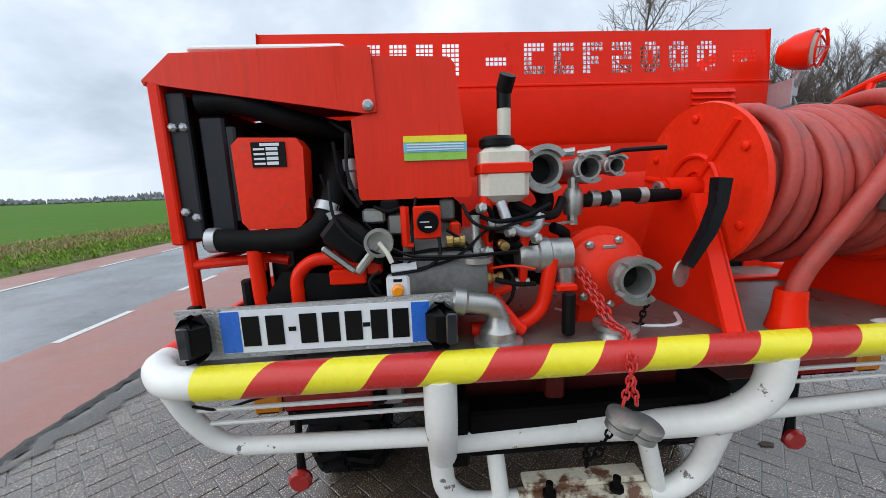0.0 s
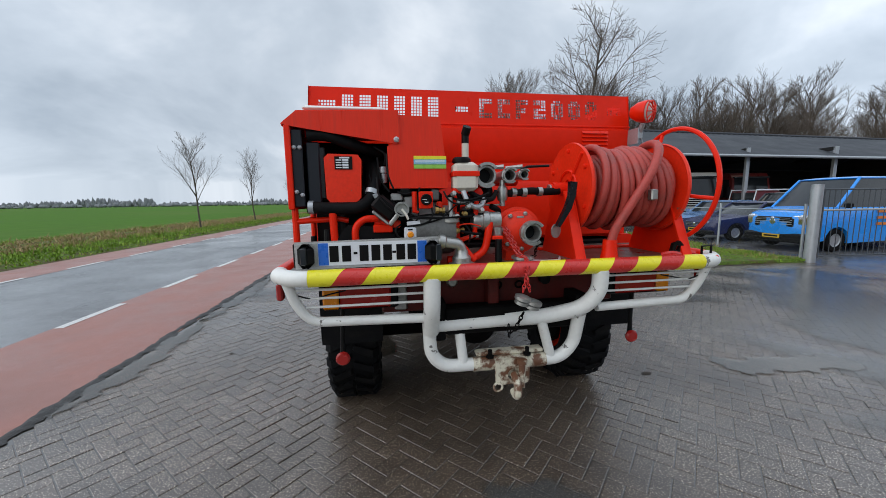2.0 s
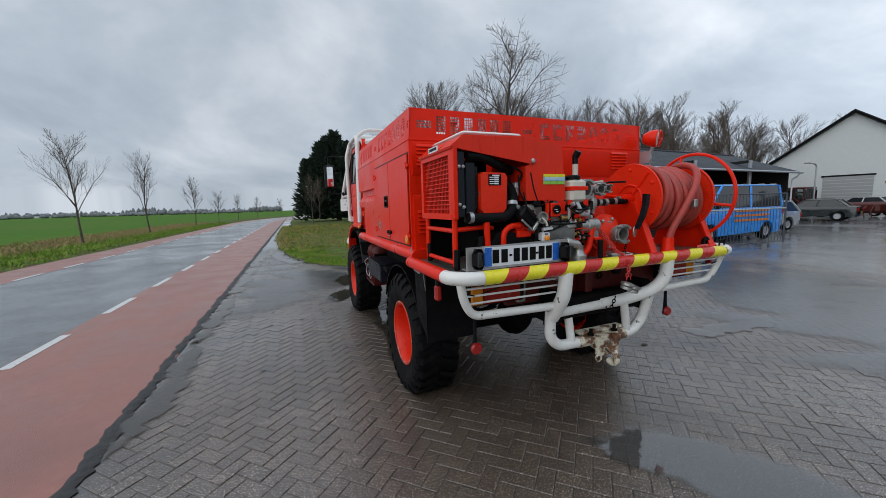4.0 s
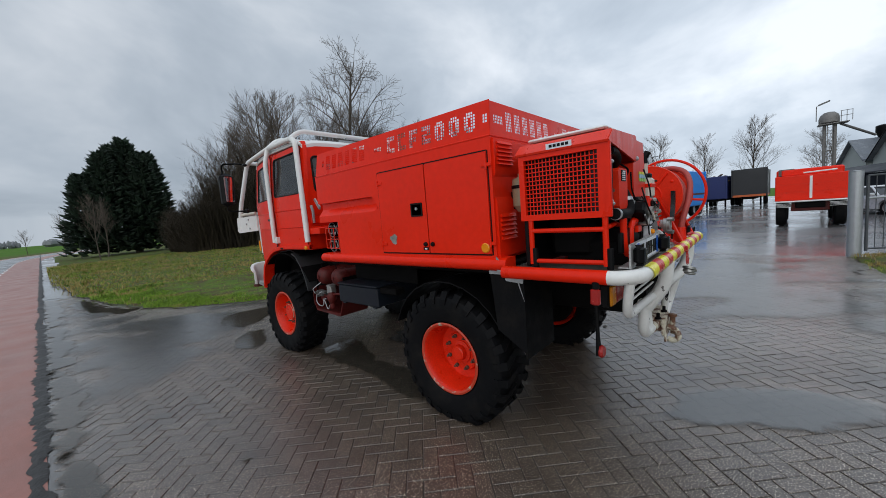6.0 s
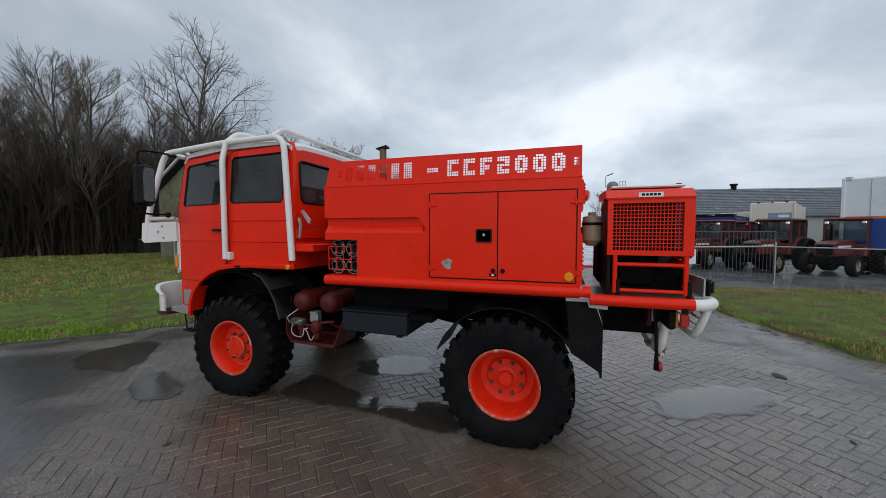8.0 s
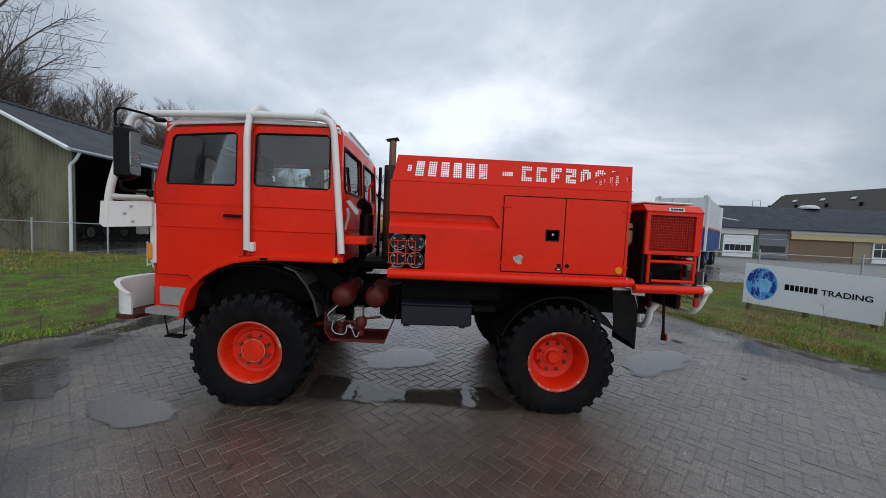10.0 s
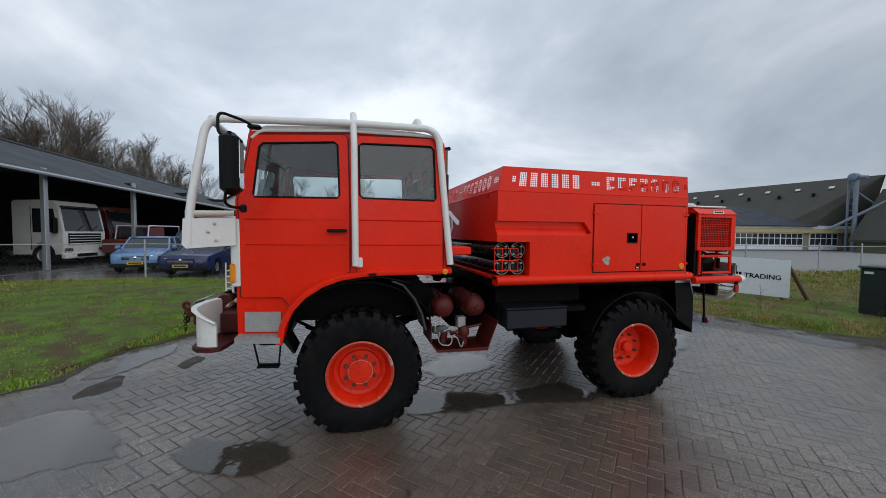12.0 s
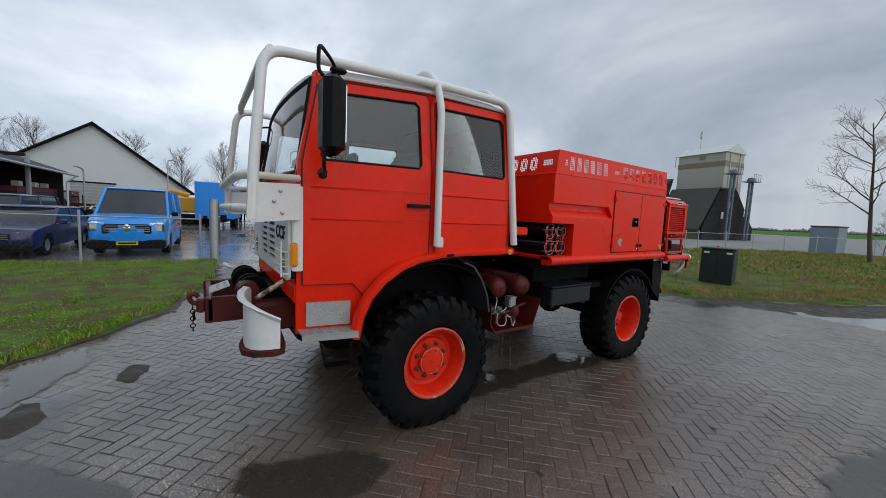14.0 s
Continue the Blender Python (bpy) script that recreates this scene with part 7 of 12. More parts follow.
for s in (-1, 1):
    xa = xl - 0.035 if s < 0 else mir(xl + 0.02)
    part("corner_trim", Mesh().box(xa, xa + 0.055, CYF - 0.035, CYF + 0.03, 1.22, 1.79, 0.006), WHITE, cab)
    xa = xl - 0.052 if s < 0 else mir(xl - 0.052)
    a = Mesh().box(xa - 0.012, xa + 0.016, CYF + 0.0, CYF + 0.045, 1.255, 1.415, 0.012)
    ind = part("indicator", a, AMBER, cab, "amber front indicator behind a white wire guard")
    w = Mesh()
    sg_ = 1 if s < 0 else -1
    for z in (1.20, 1.25, 1.30, 1.35):
        w.tube([(xa + 0.06 * sg_, CYF + 0.05, z), (xa + 0.06 * sg_, CYF + 0.085, z), (xa + 0.40 * sg_, CYF + 0.085, z), (xa + 0.40 * sg_, CYF + 0.05, z)], 0.005, 6, bend=0.02)
    w.tube([(xa + 0.06 * sg_, CYF + 0.09, 1.18), (xa + 0.06 * sg_, CYF + 0.09, 1.42)], 0.006, 6)
    part("wire_guard", w, WHITE, ind)
    hl_ = Mesh().lathe([(0.07, 0), (0.07, 0.02), (0.05, 0.03), (0, 0.035)], ((xl + 0.23) if s < 0 else mir(xl + 0.23), CYF + 0.026, 1.27), (0, 1, 0), 20)
    part("headlamp", hl_, CHROME, cab)
lw = Mesh()
lw.box(xl, xr, CYF - 0.06, CYF + 0.01, 0.98, 1.14, 0.02)
part("front_apron", lw, RED, cab)


def narrow(ob, itself=False):
    """The cab grows narrower towards its front; the arches over the wheels do not."""
    for c in ([ob] if itself else ob.children):
        if not c.name.startswith(("wheel_arch", "mud_guard", "flap")):
            mw = world_of(c)
            back = mw.inverted()
            if c.data:
                bm = bmesh.new()
                bm.from_mesh(c.data)
                bmesh.ops.bisect_plane(bm, geom=bm.verts[:] + bm.edges[:] + bm.faces[:], plane_co=back @ V((0, 5.3, 0)), plane_no=back.to_3x3() @ V((0, 1, 0)))
                bm.to_mesh(c.data)
                bm.free()
                for v in c.data.vertices:
                    p = mw @ v.co
                    if p.y > 5.3:
                        k = 0.165 * ((p.y - 5.3) / 0.9) / (C - SX)
                        p.x = C + (p.x - C) * (1 - k)
                        v.co = back @ p
            narrow(c)


narrow(cab, True)

# roll bars
RB = 0.031
RX = -0.445
TOPZ = 2.607
for s in (-1, 1):
    f = (lambda x: x) if s < 0 else mir
    m = Mesh()
    m.tube([(f(-0.395), 6.485, 1.57), (f(-0.385), 6.475, 1.86), (f(-0.225), 6.40, TOPZ), (f(-0.395), 5.20, TOPZ + 0.005), (f(-0.395), 4.50, TOPZ + 0.01), (f(RX + 0.01), 4.385, 1.40)], RB, 14, bend=0.14, bend_seg=7)
    bar = part("roll_bar", m, WHITE, truck, "white tubular roll bar outside the cab")
    m = Mesh()
    m.tube([(f(RX + 0.05), 5.24, TOPZ), (f(RX - 0.005), 5.235, 2.42), (f(RX - 0.005), 5.225, 1.40)], RB * 0.9, 14, bend=0.06)
    part("upright", m, WHITE, bar)
    ft = Mesh()
    ft.box(f(RX - 0.01), f(RX + 0.05), 5.165, 5.225, 1.385, 1.47, 0.008)
    ft.cyl((f(RX - 0.015), 5.19, 1.425), (f(RX - 0.005), 5.19, 1.425), 0.009, 6)
    part("foot_plate", ft, WHITE, bar)
    bp_ = Mesh()
    bp_.plate([(6.19, 1.80), (6.19, 1.57), (6.49, 1.55), (6.515, 1.58), (6.505, 1.78)], [], lambda u, v, w: (f(-0.27 - 0.16 * (u - 6.19) / 0.31 + w), u, v), 0.018)
    brk = part("bracket_plate", bp_, WHITE, bar, "white bolted bracket plate")
    for y, z in ((6.32, 1.745), (6.36, 1.68), (6.31, 1.61)):
        part("bolt", Mesh().lathe([(0.013, 0), (0.013, 0.010), (0.006, 0.014)], (f(-0.27 - 0.16 * (y - 6.19) / 0.31), y, z), (s, 0, 0), 6), STEEL, brk)
    hb = Mesh()
    hb.tube([(f(-0.27), 6.20, 1.835), (f(-0.38), 6.46, 1.825)], RB * 0.7, 12)
    part("brace", hb, CREAM, bar)
for y, h in ((5.24, 2.745), (4.66, 2.735)):
    m = Mesh().tube([(RX + 0.05, y, TOPZ), (RX + 0.20, y, h), (mir(RX + 0.20), y, h), (mir(RX + 0.05), y, TOPZ)], RB * 0.92, 12, bend=0.10)
    part("roof_hoop", m, WHITE, truck, "white roll hoop across the roof")
for ya, za, xe in ((6.485, 1.63, -0.39), (6.48, 1.83, -0.385), (6.36, TOPZ - 0.005, -0.24)):
    m = Mesh().tube([(xe, ya, za), (xe + 0.18, ya + (0.06 if za < 2 else 0.02), za), (mir(xe + 0.18), ya + (0.06 if za < 2 else 0.02), za), (mir(xe), ya, za)], RB * 0.92, 12, bend=0.06)
    part("front_guard", m, WHITE, truck, "white tubular guard bar across the cab front")
hz = Mesh()
for i in range(5):
    hz.box(C - 0.35, C + 0.9, 4.50 + 0.16 * i, 4.53 + 0.16 * i, 2.665, 2.685, 0.004)
part("roof_rack_slat", hz, STEEL, truck, "thin grey slats on the cab roof")

# mirrors
for s in (-1, 1):
    f = (lambda x: x) if s < 0 else mir
    m = Mesh()
    m.box(min(f(-0.735), f(-0.555)), max(f(-0.735), f(-0.555)), 6.04, 6.17, 1.95, 2.40, 0.04)
    mr_ = part("mirror", m, BLACK, truck, "tall black wing mirror on a bent black arm")
    gl = Mesh().plate(rounded(f(-0.695) if s < 0 else f(-0.590), f(-0.590) if s < 0 else f(-0.695), 2.0, 2.35, 0.02), [], lambda u, v, w: (u, 6.036 + w, v), 0.004)
    part("mirror_glass", gl, CHROME, mr_)
    am = Mesh()
    am.tube([(f(-0.39), 6.0, 2.515), (f(-0.48), 6.06, 2.54), (f(-0.655), 6.185, 2.545), (f(-0.655), 6.185, 2.39), (f(-0.655), 6.12, 2.36)], 0.011, 8, bend=0.06)
    part("mirror_arm", am, BLACK, mr_)
    am = Mesh()
    am.box(f(-0.445), f(-0.39), 5.95, 6.05, 2.495, 2.53, 0.012)
    part("arm_bracket", am, BLACK, mr_)
    am = Mesh()
    am.tube([(f(-0.655), 6.14, 2.0), (f(-0.655), 6.15, 1.89), (f(-0.60), 6.13, 1.87), (f(-0.41), 6.11, 1.87)], 0.011, 8, bend=0.05)
    am.box(f(-0.445), f(-0.40), 6.065, 6.115, 1.835, 1.90, 0.012)
    part("mirror_arm", am, BLACK, mr_)

# behind the cab: exhaust stack, air filter, brackets
ex = Mesh()
ex.tube([(0.91, 4.10, 1.2), (0.91, 4.10, 2.74)], 0.044, 16)
stack = part("exhaust_stack", ex, mat("burnt_exhaust_steel", (0.16, 0.10, 0.07), rough=0.55, metal=0.5, var=0.3, scale=8), truck, "heat-stained exhaust stack behind the cab")
part("heat_shield", Mesh().cyl((0.91, 4.12, 1.15), (0.91, 4.12, 2.43), 0.078, 16), mat("rusty_heat_shield", (0.085, 0.045, 0.030), rough=0.6, metal=0.2, var=0.35, scale=9, second=(0.012, 0.010, 0.010), second_at=(0.45, 0.6), second_scale=3), stack)
part("rain_cap", Mesh().prism([(4.02, 2.755), (4.17, 2.735), (4.19, 2.755), (4.04, 2.785)], "x", 0.87, 0.95), BLACK, stack)
part("stack_post", Mesh().box(0.86, 0.90, 4.225, 4.26, 1.15, 2.40, 0.006), GREASE, stack)
af = Mesh().cyl((0.24, 4.285, 1.36), (0.24, 4.285, 1.80), 0.075, 20, b=0.02)
af.tube([(0.24, 4.285, 1.79), (0.22, 4.28, 1.86), (0.14, 4.33, 1.90)], 0.06, 14, bend=0.05)
part("air_filter", af, BLACK, truck, "black air intake canister behind the cab")
part("intake_hose", Mesh().tube([(0.24, 4.30, 1.38), (0.20, 4.34, 1.26), (0.35, 4.30, 1.18), (0.55, 4.28, 1.16)], 0.045, 10, bend=0.08), GREASE, truck)
part("pipe_rail", Mesh().tube([(0.55, 4.32, 1.86), (0.55, 4.32, 2.12), (0.55, 4.275, 2.16)], 0.014, 8, bend=0.03), RED, truck)
lb = Mesh().box(-0.40, 0.05, 4.17, 4.40, 1.485, 1.56, 0.008)
part("cab_bracket", lb, RED, truck)
sl = Mesh()
sl.tube([(-0.33, 4.385, 1.62), (-0.35, 4.35, 1.75), (-0.36, 4.36, 1.82)], 0.016, 8)
sl.plate([(4.385, 1.885), (4.355, 1.90), (4.335, 1.875), (4.265, 1.80), (4.27, 1.765), (4.295, 1.77)], [], lambda u, v, w: (-0.31 + w, u, v), 0.015)
part("grab_handle", sl, STEEL, truck)
dk = Mesh()
dk.box(0.15, mir(SX + 0.1), 4.0, 4.40, 1.20, 1.28, 0.02)
part("engine_cover", dk, GREASE, truck)

# front winch and bumper wings
for s in (-1, 1):
    f = (lambda x: x) if s < 0 else mir
    plan = [(0.16, 6.43), (0.02, 6.475), (-0.12, 6.49), (-0.22, 6.488), (-0.275, 6.465), (-0.305, 6.425), (-0.32, 6.38), (-0.325, 6.32)]
    w = Mesh()
    n = len(plan)
    for i, (x, y) in enumerate(plan):
        top = 1.065 if i < 3 else (1.06, 1.045, 1.015, 0.985, 0.95)[i - 3]
        low = 0.745
        tx, ty = plan[min(i + 1, n - 1)][0] - plan[max(i - 1, 0)][0], plan[min(i + 1, n - 1)][1] - plan[max(i - 1, 0)][1]
        L_ = math.hypot(tx, ty)
        nx, ny = ty / L_, -tx / L_
        for d, z in ((0, low), (0, top - 0.03), (0.012, top - 0.008), (0.05, top), (0.055, top - 0.008), (0.02, top - 0.04), (0.02, low)):
            w.v.append((f(x + nx * d), y + ny * d, z))
    for i in range(n - 1):
        for k in range(7):
            a_, b_ = i * 7 + k, i * 7 + (k + 1) % 7
            w.f.append((a_, b_, b_ + 7, a_ + 7))
    w.f += [tuple(range(7)), tuple(range(n * 7 - 1, n * 7 - 8, -1))]
    part("bumper_wing", w, WHITE, truck, "curved white bumper wing on a rusty red shelf")
    b = Mesh().plate([(f(0.16), 6.46), (f(-0.12), 6.535), (f(-0.25), 6.53), (f(-0.33), 6.47), (f(-0.365), 6.36), (f(-0.34), 6.295), (f(-0.24), 6.27), (f(0.16), 6.24)], [], lambda u, v, q: (u, v, 0.705 + q), 0.035)
    part("bumper_shelf", b, DARK_RED, truck)
wn = Mesh()
wn.box(0.05, mir(0.05), 6.14, 6.42, 0.74, 0.95, 0.02)
wn.box(0.27, 0.33, 6.20, 6.715, 0.79, 0.975, 0.008)
wn.box(mir(0.33), mir(0.27), 6.20, 6.715, 0.79, 0.975, 0.008)
wn.box(0.27, mir(0.27), 6.66, 6.70, 0.80, 0.97, 0.008)
winch = part("winch_mount", wn, DARK_RED, truck, "rusty red winch beam sticking out in front")
for xa in (0.42, 0.90):
    part("winch_drum", Mesh().lathe([(0.03, 0), (0.105, 0), (0.11, 0.02), (0.105, 0.04), (0.075, 0.05), (0.075, 0.13), (0.105, 0.14), (0.105, 0.17), (0.03, 0.17)], (xa - 0.085, 6.40, 1.0), (1, 0, 0), 26), GREASE, winch)
part("winch_housing", Mesh().lathe([(0.0, 0), (0.075, 0), (0.082, 0.03), (0.082, 0.14), (0.065, 0.17), (0, 0.17)], (0.24, 6.44, 1.0), (1, 0, 0), 20), DARK_RED, winch)
gp_ = Mesh().plate(rounded(0.22, 0.46, 6.56, 6.68, 0.006), [rounded(0.24 + 0.05 * i, 0.262 + 0.05 * i, 6.575 + 0.045 * j, 6.597 + 0.045 * j, 0.008, 2) for i in range(4) for j in range(2)], lambda u, v, w: (u, v, 1.02 + w + (6.68 - v) * 0.35), 0.006)
gp_.plate(rounded(0.22, 0.46, 0.975, 1.02, 0.004), [], lambda u, v, w: (u, 6.68 + w, v), 0.006)
part("winch_guard", gp_, PLATE_ALU, winch)
part("winch_brace", Mesh().tube([(0.10, 6.22, 1.10), (0.16, 6.40, 0.97)], 0.018, 8), WHITE_RUST, winch)
hk = Mesh().tube([(0.31, 6.70, 0.93), (0.31, 6.79, 0.94), (0.31, 6.81, 0.99), (0.31, 6.775, 1.01), (0.31, 6.75, 0.98)], 0.016, 8, bend=0.02)
hk.box(0.27, 0.35, 6.71, 6.765, 0.87, 0.97, 0.012)
part("tow_hook", hk, DARK_RED, winch)
for k in range(7):
    part("chain_link", Mesh().ring((0.29, 6.785, 0.91 - 0.026 * k), (1, 0, 0) if k % 2 else (0, 1, 0), 0.015, 0.004, 10, 5), GREASE, winch)
part("shackle", Mesh().ring((0.33, 6.78, 0.84), (0, 1, 0), 0.03, 0.007, 14, 6), GREASE, winch)
# one near-black box stands for the front axle, its steering and the dark parts under the cab
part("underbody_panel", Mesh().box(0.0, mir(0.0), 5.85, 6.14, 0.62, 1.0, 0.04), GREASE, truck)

def chain(pts, r, wire, material, name, parent, label=""):
    P = [V(p) for p in pts]
    seg = []
    for a, b in zip(P, P[1:]):
        n = max(1, round((b - a).length / (r * 1.7)))
        seg += [(a.lerp(b, i / n), (b - a).normalized()) for i in range(n)]
    m = Mesh()
    for k, (p, d) in enumerate(seg):
        u = d.orthogonal().normalized()
        if k % 2:
            u = d.cross(u)
        m.tube([p + d * math.cos(t) * r * 1.25 + u * math.sin(t) * r * 0.75 for t in [2 * math.pi * j / 8 for j in range(8)]], wire, 5, loop=True)
    return part(name, m, material, parent, label)


# ---- the rear deck: bumper, pump set and hose reel ----
BY, BZ = 0.918, 1.203
dk = Mesh()
dk.plate([(XL - 0.03, 1.70), (XL - 0.03, 1.10), (XL + 0.02, 1.00), (XL + 0.13, BY + 0.035), (XR - 0.13, BY + 0.035), (XR - 0.02, 1.00), (XR + 0.03, 1.10), (XR + 0.03, 1.70)], [],
         lambda u, v, w: (u, v, 1.188 + w), 0.03)
part("rear_deck", dk, DECK, truck, "wet dirty rear deck plate")
bp = Mesh()
bp.tube([(XL - 0.035, 1.06, BZ), (XL - 0.035, BY + 0.10, BZ), (XL + 0.04, BY + 0.012, BZ), (XL + 0.15, BY, BZ), (XR - 0.15, BY, BZ), (XR - 0.04, BY + 0.012, BZ), (XR + 0.035, BY + 0.10, BZ), (XR + 0.035, 1.06, BZ)], 0.039, 16, bend=0.06)
bumper = part("rear_bumper", bp, WHITE_CHIP, truck, "white tubular rear bumper with chipped paint and hazard stripes")
for s in (0, 1):
    x = XL - 0.035 if not s else XR + 0.035
    part("side_tube", Mesh().tube([(x, 1.06, BZ), (x, 1.70, BZ)], 0.040, 16), RED, bumper)
# hazard stripes: slanted pieces of film wrapped round the tube
x0_, x1_, n_ = -0.375, 1.69, 15
wd = (x1_ - x0_) / n_
for k in range(n_):
    x = x0_ + wd * k
    st = Mesh()
    n = 9
    vs, fs = [], []
    for i in range(n + 1):
        a = radians(-28 + 170 * i / n)
        sl = (0.5 - i / n) * 0.085
        y, z = BY - 0.0412 * math.cos(a - radians(35)), BZ + 0.0412 * math.sin(a - radians(35))
        xa, xb = min(max(x - sl, x0_), x1_), min(max(x + wd - sl, x0_), x1_)
        if k == 0:
            xa = x0_
        if k == n_ - 1:
            xb = x1_
        vs += [(xa, y, z), (xb, y, z)]
    for i in range(n):
        fs.append((2 * i, 2 * i + 1, 2 * i + 3, 2 * i + 2))
    st.add(vs, fs)
    part("hazard_stripe", st, YELLOW_FILM if k % 2 == 0 else RED_FILM, bumper)
# side cages of the bumper, leaning forward as they go down
for s in (0, 1):
    f = (lambda x: x) if not s else (lambda x: 1.30 - x)
    m = Mesh().tube([(f(-0.485), BY + 0.05, 1.175), (f(-0.455), 0.99, 1.06), (f(-0.39), 1.01, 0.965), (f(0.17), 1.0, 0.955)], 0.025, 12, bend=0.06)
    part("guard_tube", m, WHITE_CHIP, bumper)
    for z, xo in ((1.135, -0.465), (1.09, -0.452), (1.043, -0.435)):
        part("guard_bar", Mesh().cyl((f(xo), BY + 0.05 + (1.175 - z) * 0.25, z), (f(0.19), BY + 0.05 + (1.175 - z) * 0.25, z), 0.0065, 8), WHITE, bumper)
    part("guard_wire", Mesh().tube([(f(-0.44), BY + 0.06, 1.11), (f(-0.38), BY + 0.07, 1.085), (f(-0.30), BY + 0.08, 1.105), (f(-0.22), BY + 0.08, 1.12)], 0.004, 6, bend=0.03), BLACK, bumper)
m = Mesh()
m.tube([(0.20, BY, 1.185), (0.20, BY + 0.015, 1.03), (0.203, 1.0, 0.93), (0.205, 1.045, 0.865)], 0.043, 16, bend=0.08)
part("upright", m, WHITE_CHIP, bumper)
m = Mesh()
m.tube([(1.095, BY, 1.185), (1.10, BY + 0.01, 1.06), (1.03, 0.97, 0.965), (0.86, 1.045, 0.905), (0.62, 1.07, 0.895)], 0.043, 16, bend=0.09)
part("upright", m, WHITE_CHIP, bumper)
part("cross_tube", Mesh().tube([(0.80, 1.062, 0.897), (0.215, 1.07, 0.882)], 0.036, 16), WHITE_CHIP, bumper, "thick white cross tube with chipped paint")
m = Mesh().tube([(0.195, 1.05, 0.91), (0.205, 1.07, 0.72), (0.28, 1.075, 0.645), (0.95, 1.065, 0.645), (1.03, 1.055, 0.73), (1.03, 1.0, 0.93)], 0.036, 14, bend=0.085)
part("lower_guard", m, WHITE_CHIP, bumper)
for a, b in (((0.385, 1.07, 0.665), (0.365, 1.085, 0.86)), ((0.895, 1.065, 0.665), (0.825, 1.035, 0.88))):
    part("strut", Mesh().cyl(a, b, 0.028, 12), WHITE_CHIP, bumper)
hit = Mesh()
hit.plate(rounded(0.555, 0.745, 0.545, 0.69, 0.02), [arc(0.655, 0.60, 0.035, 0, 345, 14)], lambda u, v, w: (u, 1.0 + w, v), 0.025)
hit.box(0.575, 0.725, 1.02, 1.10, 0.575, 0.69, 0.012)
hit.tube([(0.44, 1.07, 0.645), (0.86, 1.065, 0.645)], 0.040, 14)
hit.box(0.46, 0.85, 1.06, 1.12, 0.69, 0.712, 0.004)
hitch = part("tow_hitch", hit, WHITE_RUST, bumper, "rusty cream tow hitch with a hook")
hk = Mesh().tube([(0.655, 1.0, 0.60), (0.655, 0.945, 0.585), (0.655, 0.925, 0.53), (0.655, 0.955, 0.495), (0.655, 1.0, 0.505)], 0.022, 10, bend=0.03)
part("hook", hk, WHITE_RUST, hitch)
part("hitch_pin", Mesh().lathe([(0.0, 0), (0.018, 0.0), (0.018, 0.13), (0.028, 0.135), (0.028, 0.155), (0.0, 0.16)], (0.69, 0.972, 0.54), UP, 12), WHITE_RUST, hitch)
part("hitch_ring", Mesh().ring((0.565, 1.0, 0.535), (0, 1, 0), 0.024, 0.007, 14, 6), WHITE_RUST, hitch)
for x in (0.53, 0.745):
    part("hitch_bolt", Mesh().lathe([(0.022, 0), (0.022, 0.012), (0.012, 0.014), (0.012, 0.045), (0.0, 0.046)], (x, 1.04, 0.69), UP, 8), GREASE, hitch)
chain([(0.70, 1.0, 0.94), (0.66, 1.0, 0.86), (0.625, 1.0, 0.83), (0.62, 1.0, 0.90)], 0.012, 0.0035, GREASE, "safety_chain", bumper, "short rusty safety chain")
for x, z in ((-0.276, 0.685), (1.505, 0.685)):
    m = Mesh().lathe([(0.038, 0), (0.040, 0.012), (0.031, 0.024)], (x, 1.20, z), (0, -1, 0), 18)
    r = part("tail_reflector", m, RED_LENS, truck, "round red reflector on a hanging rubber stalk")
    st = Mesh()
    st.tube([(x, 1.21, z - 0.03), (x, 1.212, z + 0.1), (x + 0.012, 1.225, 1.12)], [0.02, 0.012, 0.014], 8)
    part("stalk", st, BLACK, r)
# tail lamp clusters
for x0, d in ((-0.36, 1), (1.675, -1)):
    base = Mesh().box(x0, x0 + d * 0.40, 1.115, 1.165, 0.985, 1.125, 0.01)
    tl = part("tail_lamp", base, BLACK, truck, "amber and red tail lamp cluster")
    part("amber_lens", Mesh().box(x0 + d * 0.008, x0 + d * 0.09, 1.097, 1.117, 0.995, 1.115, 0.008), AMBER, tl)
    part("red_lens", Mesh().box(x0 + d * 0.095, x0 + d * 0.36, 1.097, 1.117, 0.995, 1.115, 0.008), RED_LENS, tl)
cm = Mesh()
cm.box(-0.05, 1.36, 1.20, 1.24, 0.93, 1.18, 0.01)
cm.box(0.54, 0.60, 1.10, 1.21, 0.92, 1.13, 0.01)
part("rear_crossmember", cm, DARK_RED, truck)
part("grey_bracket", Mesh().box(0.02, 0.09, 1.17, 1.20, 0.95, 1.15, 0.008), ALU, truck)
part("socket", Mesh().lathe([(0.032, 0), (0.034, 0.03), (0.022, 0.05), (0.0, 0.05)], (0.345, 1.20, 1.10), (0, -1, 0), 16), ALU, truck)
part("socket", Mesh().lathe([(0.03, 0), (0.032, 0.04), (0.0, 0.045)], (0.90, 1.20, 1.09), (0, -1, 0), 16), BLACK, truck)
for x in (0.62, 0.75):
    part("pull_ring", Mesh().ring((x, 1.19, 1.06), (0, 1, 0.3), 0.022, 0.006, 14, 6), GREASE, truck)
for x, sg in ((-0.56, -1), (XR + 0.06, 1)):
    mk = Mesh().box(x - 0.016, x + 0.016, 1.095, 1.145, 1.055, 1.145, 0.008)
    mk_ = part("side_marker", mk, RED_LENS, truck, "small red side marker on a black rubber arm")
    part("arm", Mesh().box(x - 0.012, x + 0.02, 1.10, 1.135, 1.14, 1.185, 0.006), BLACK, mk_)
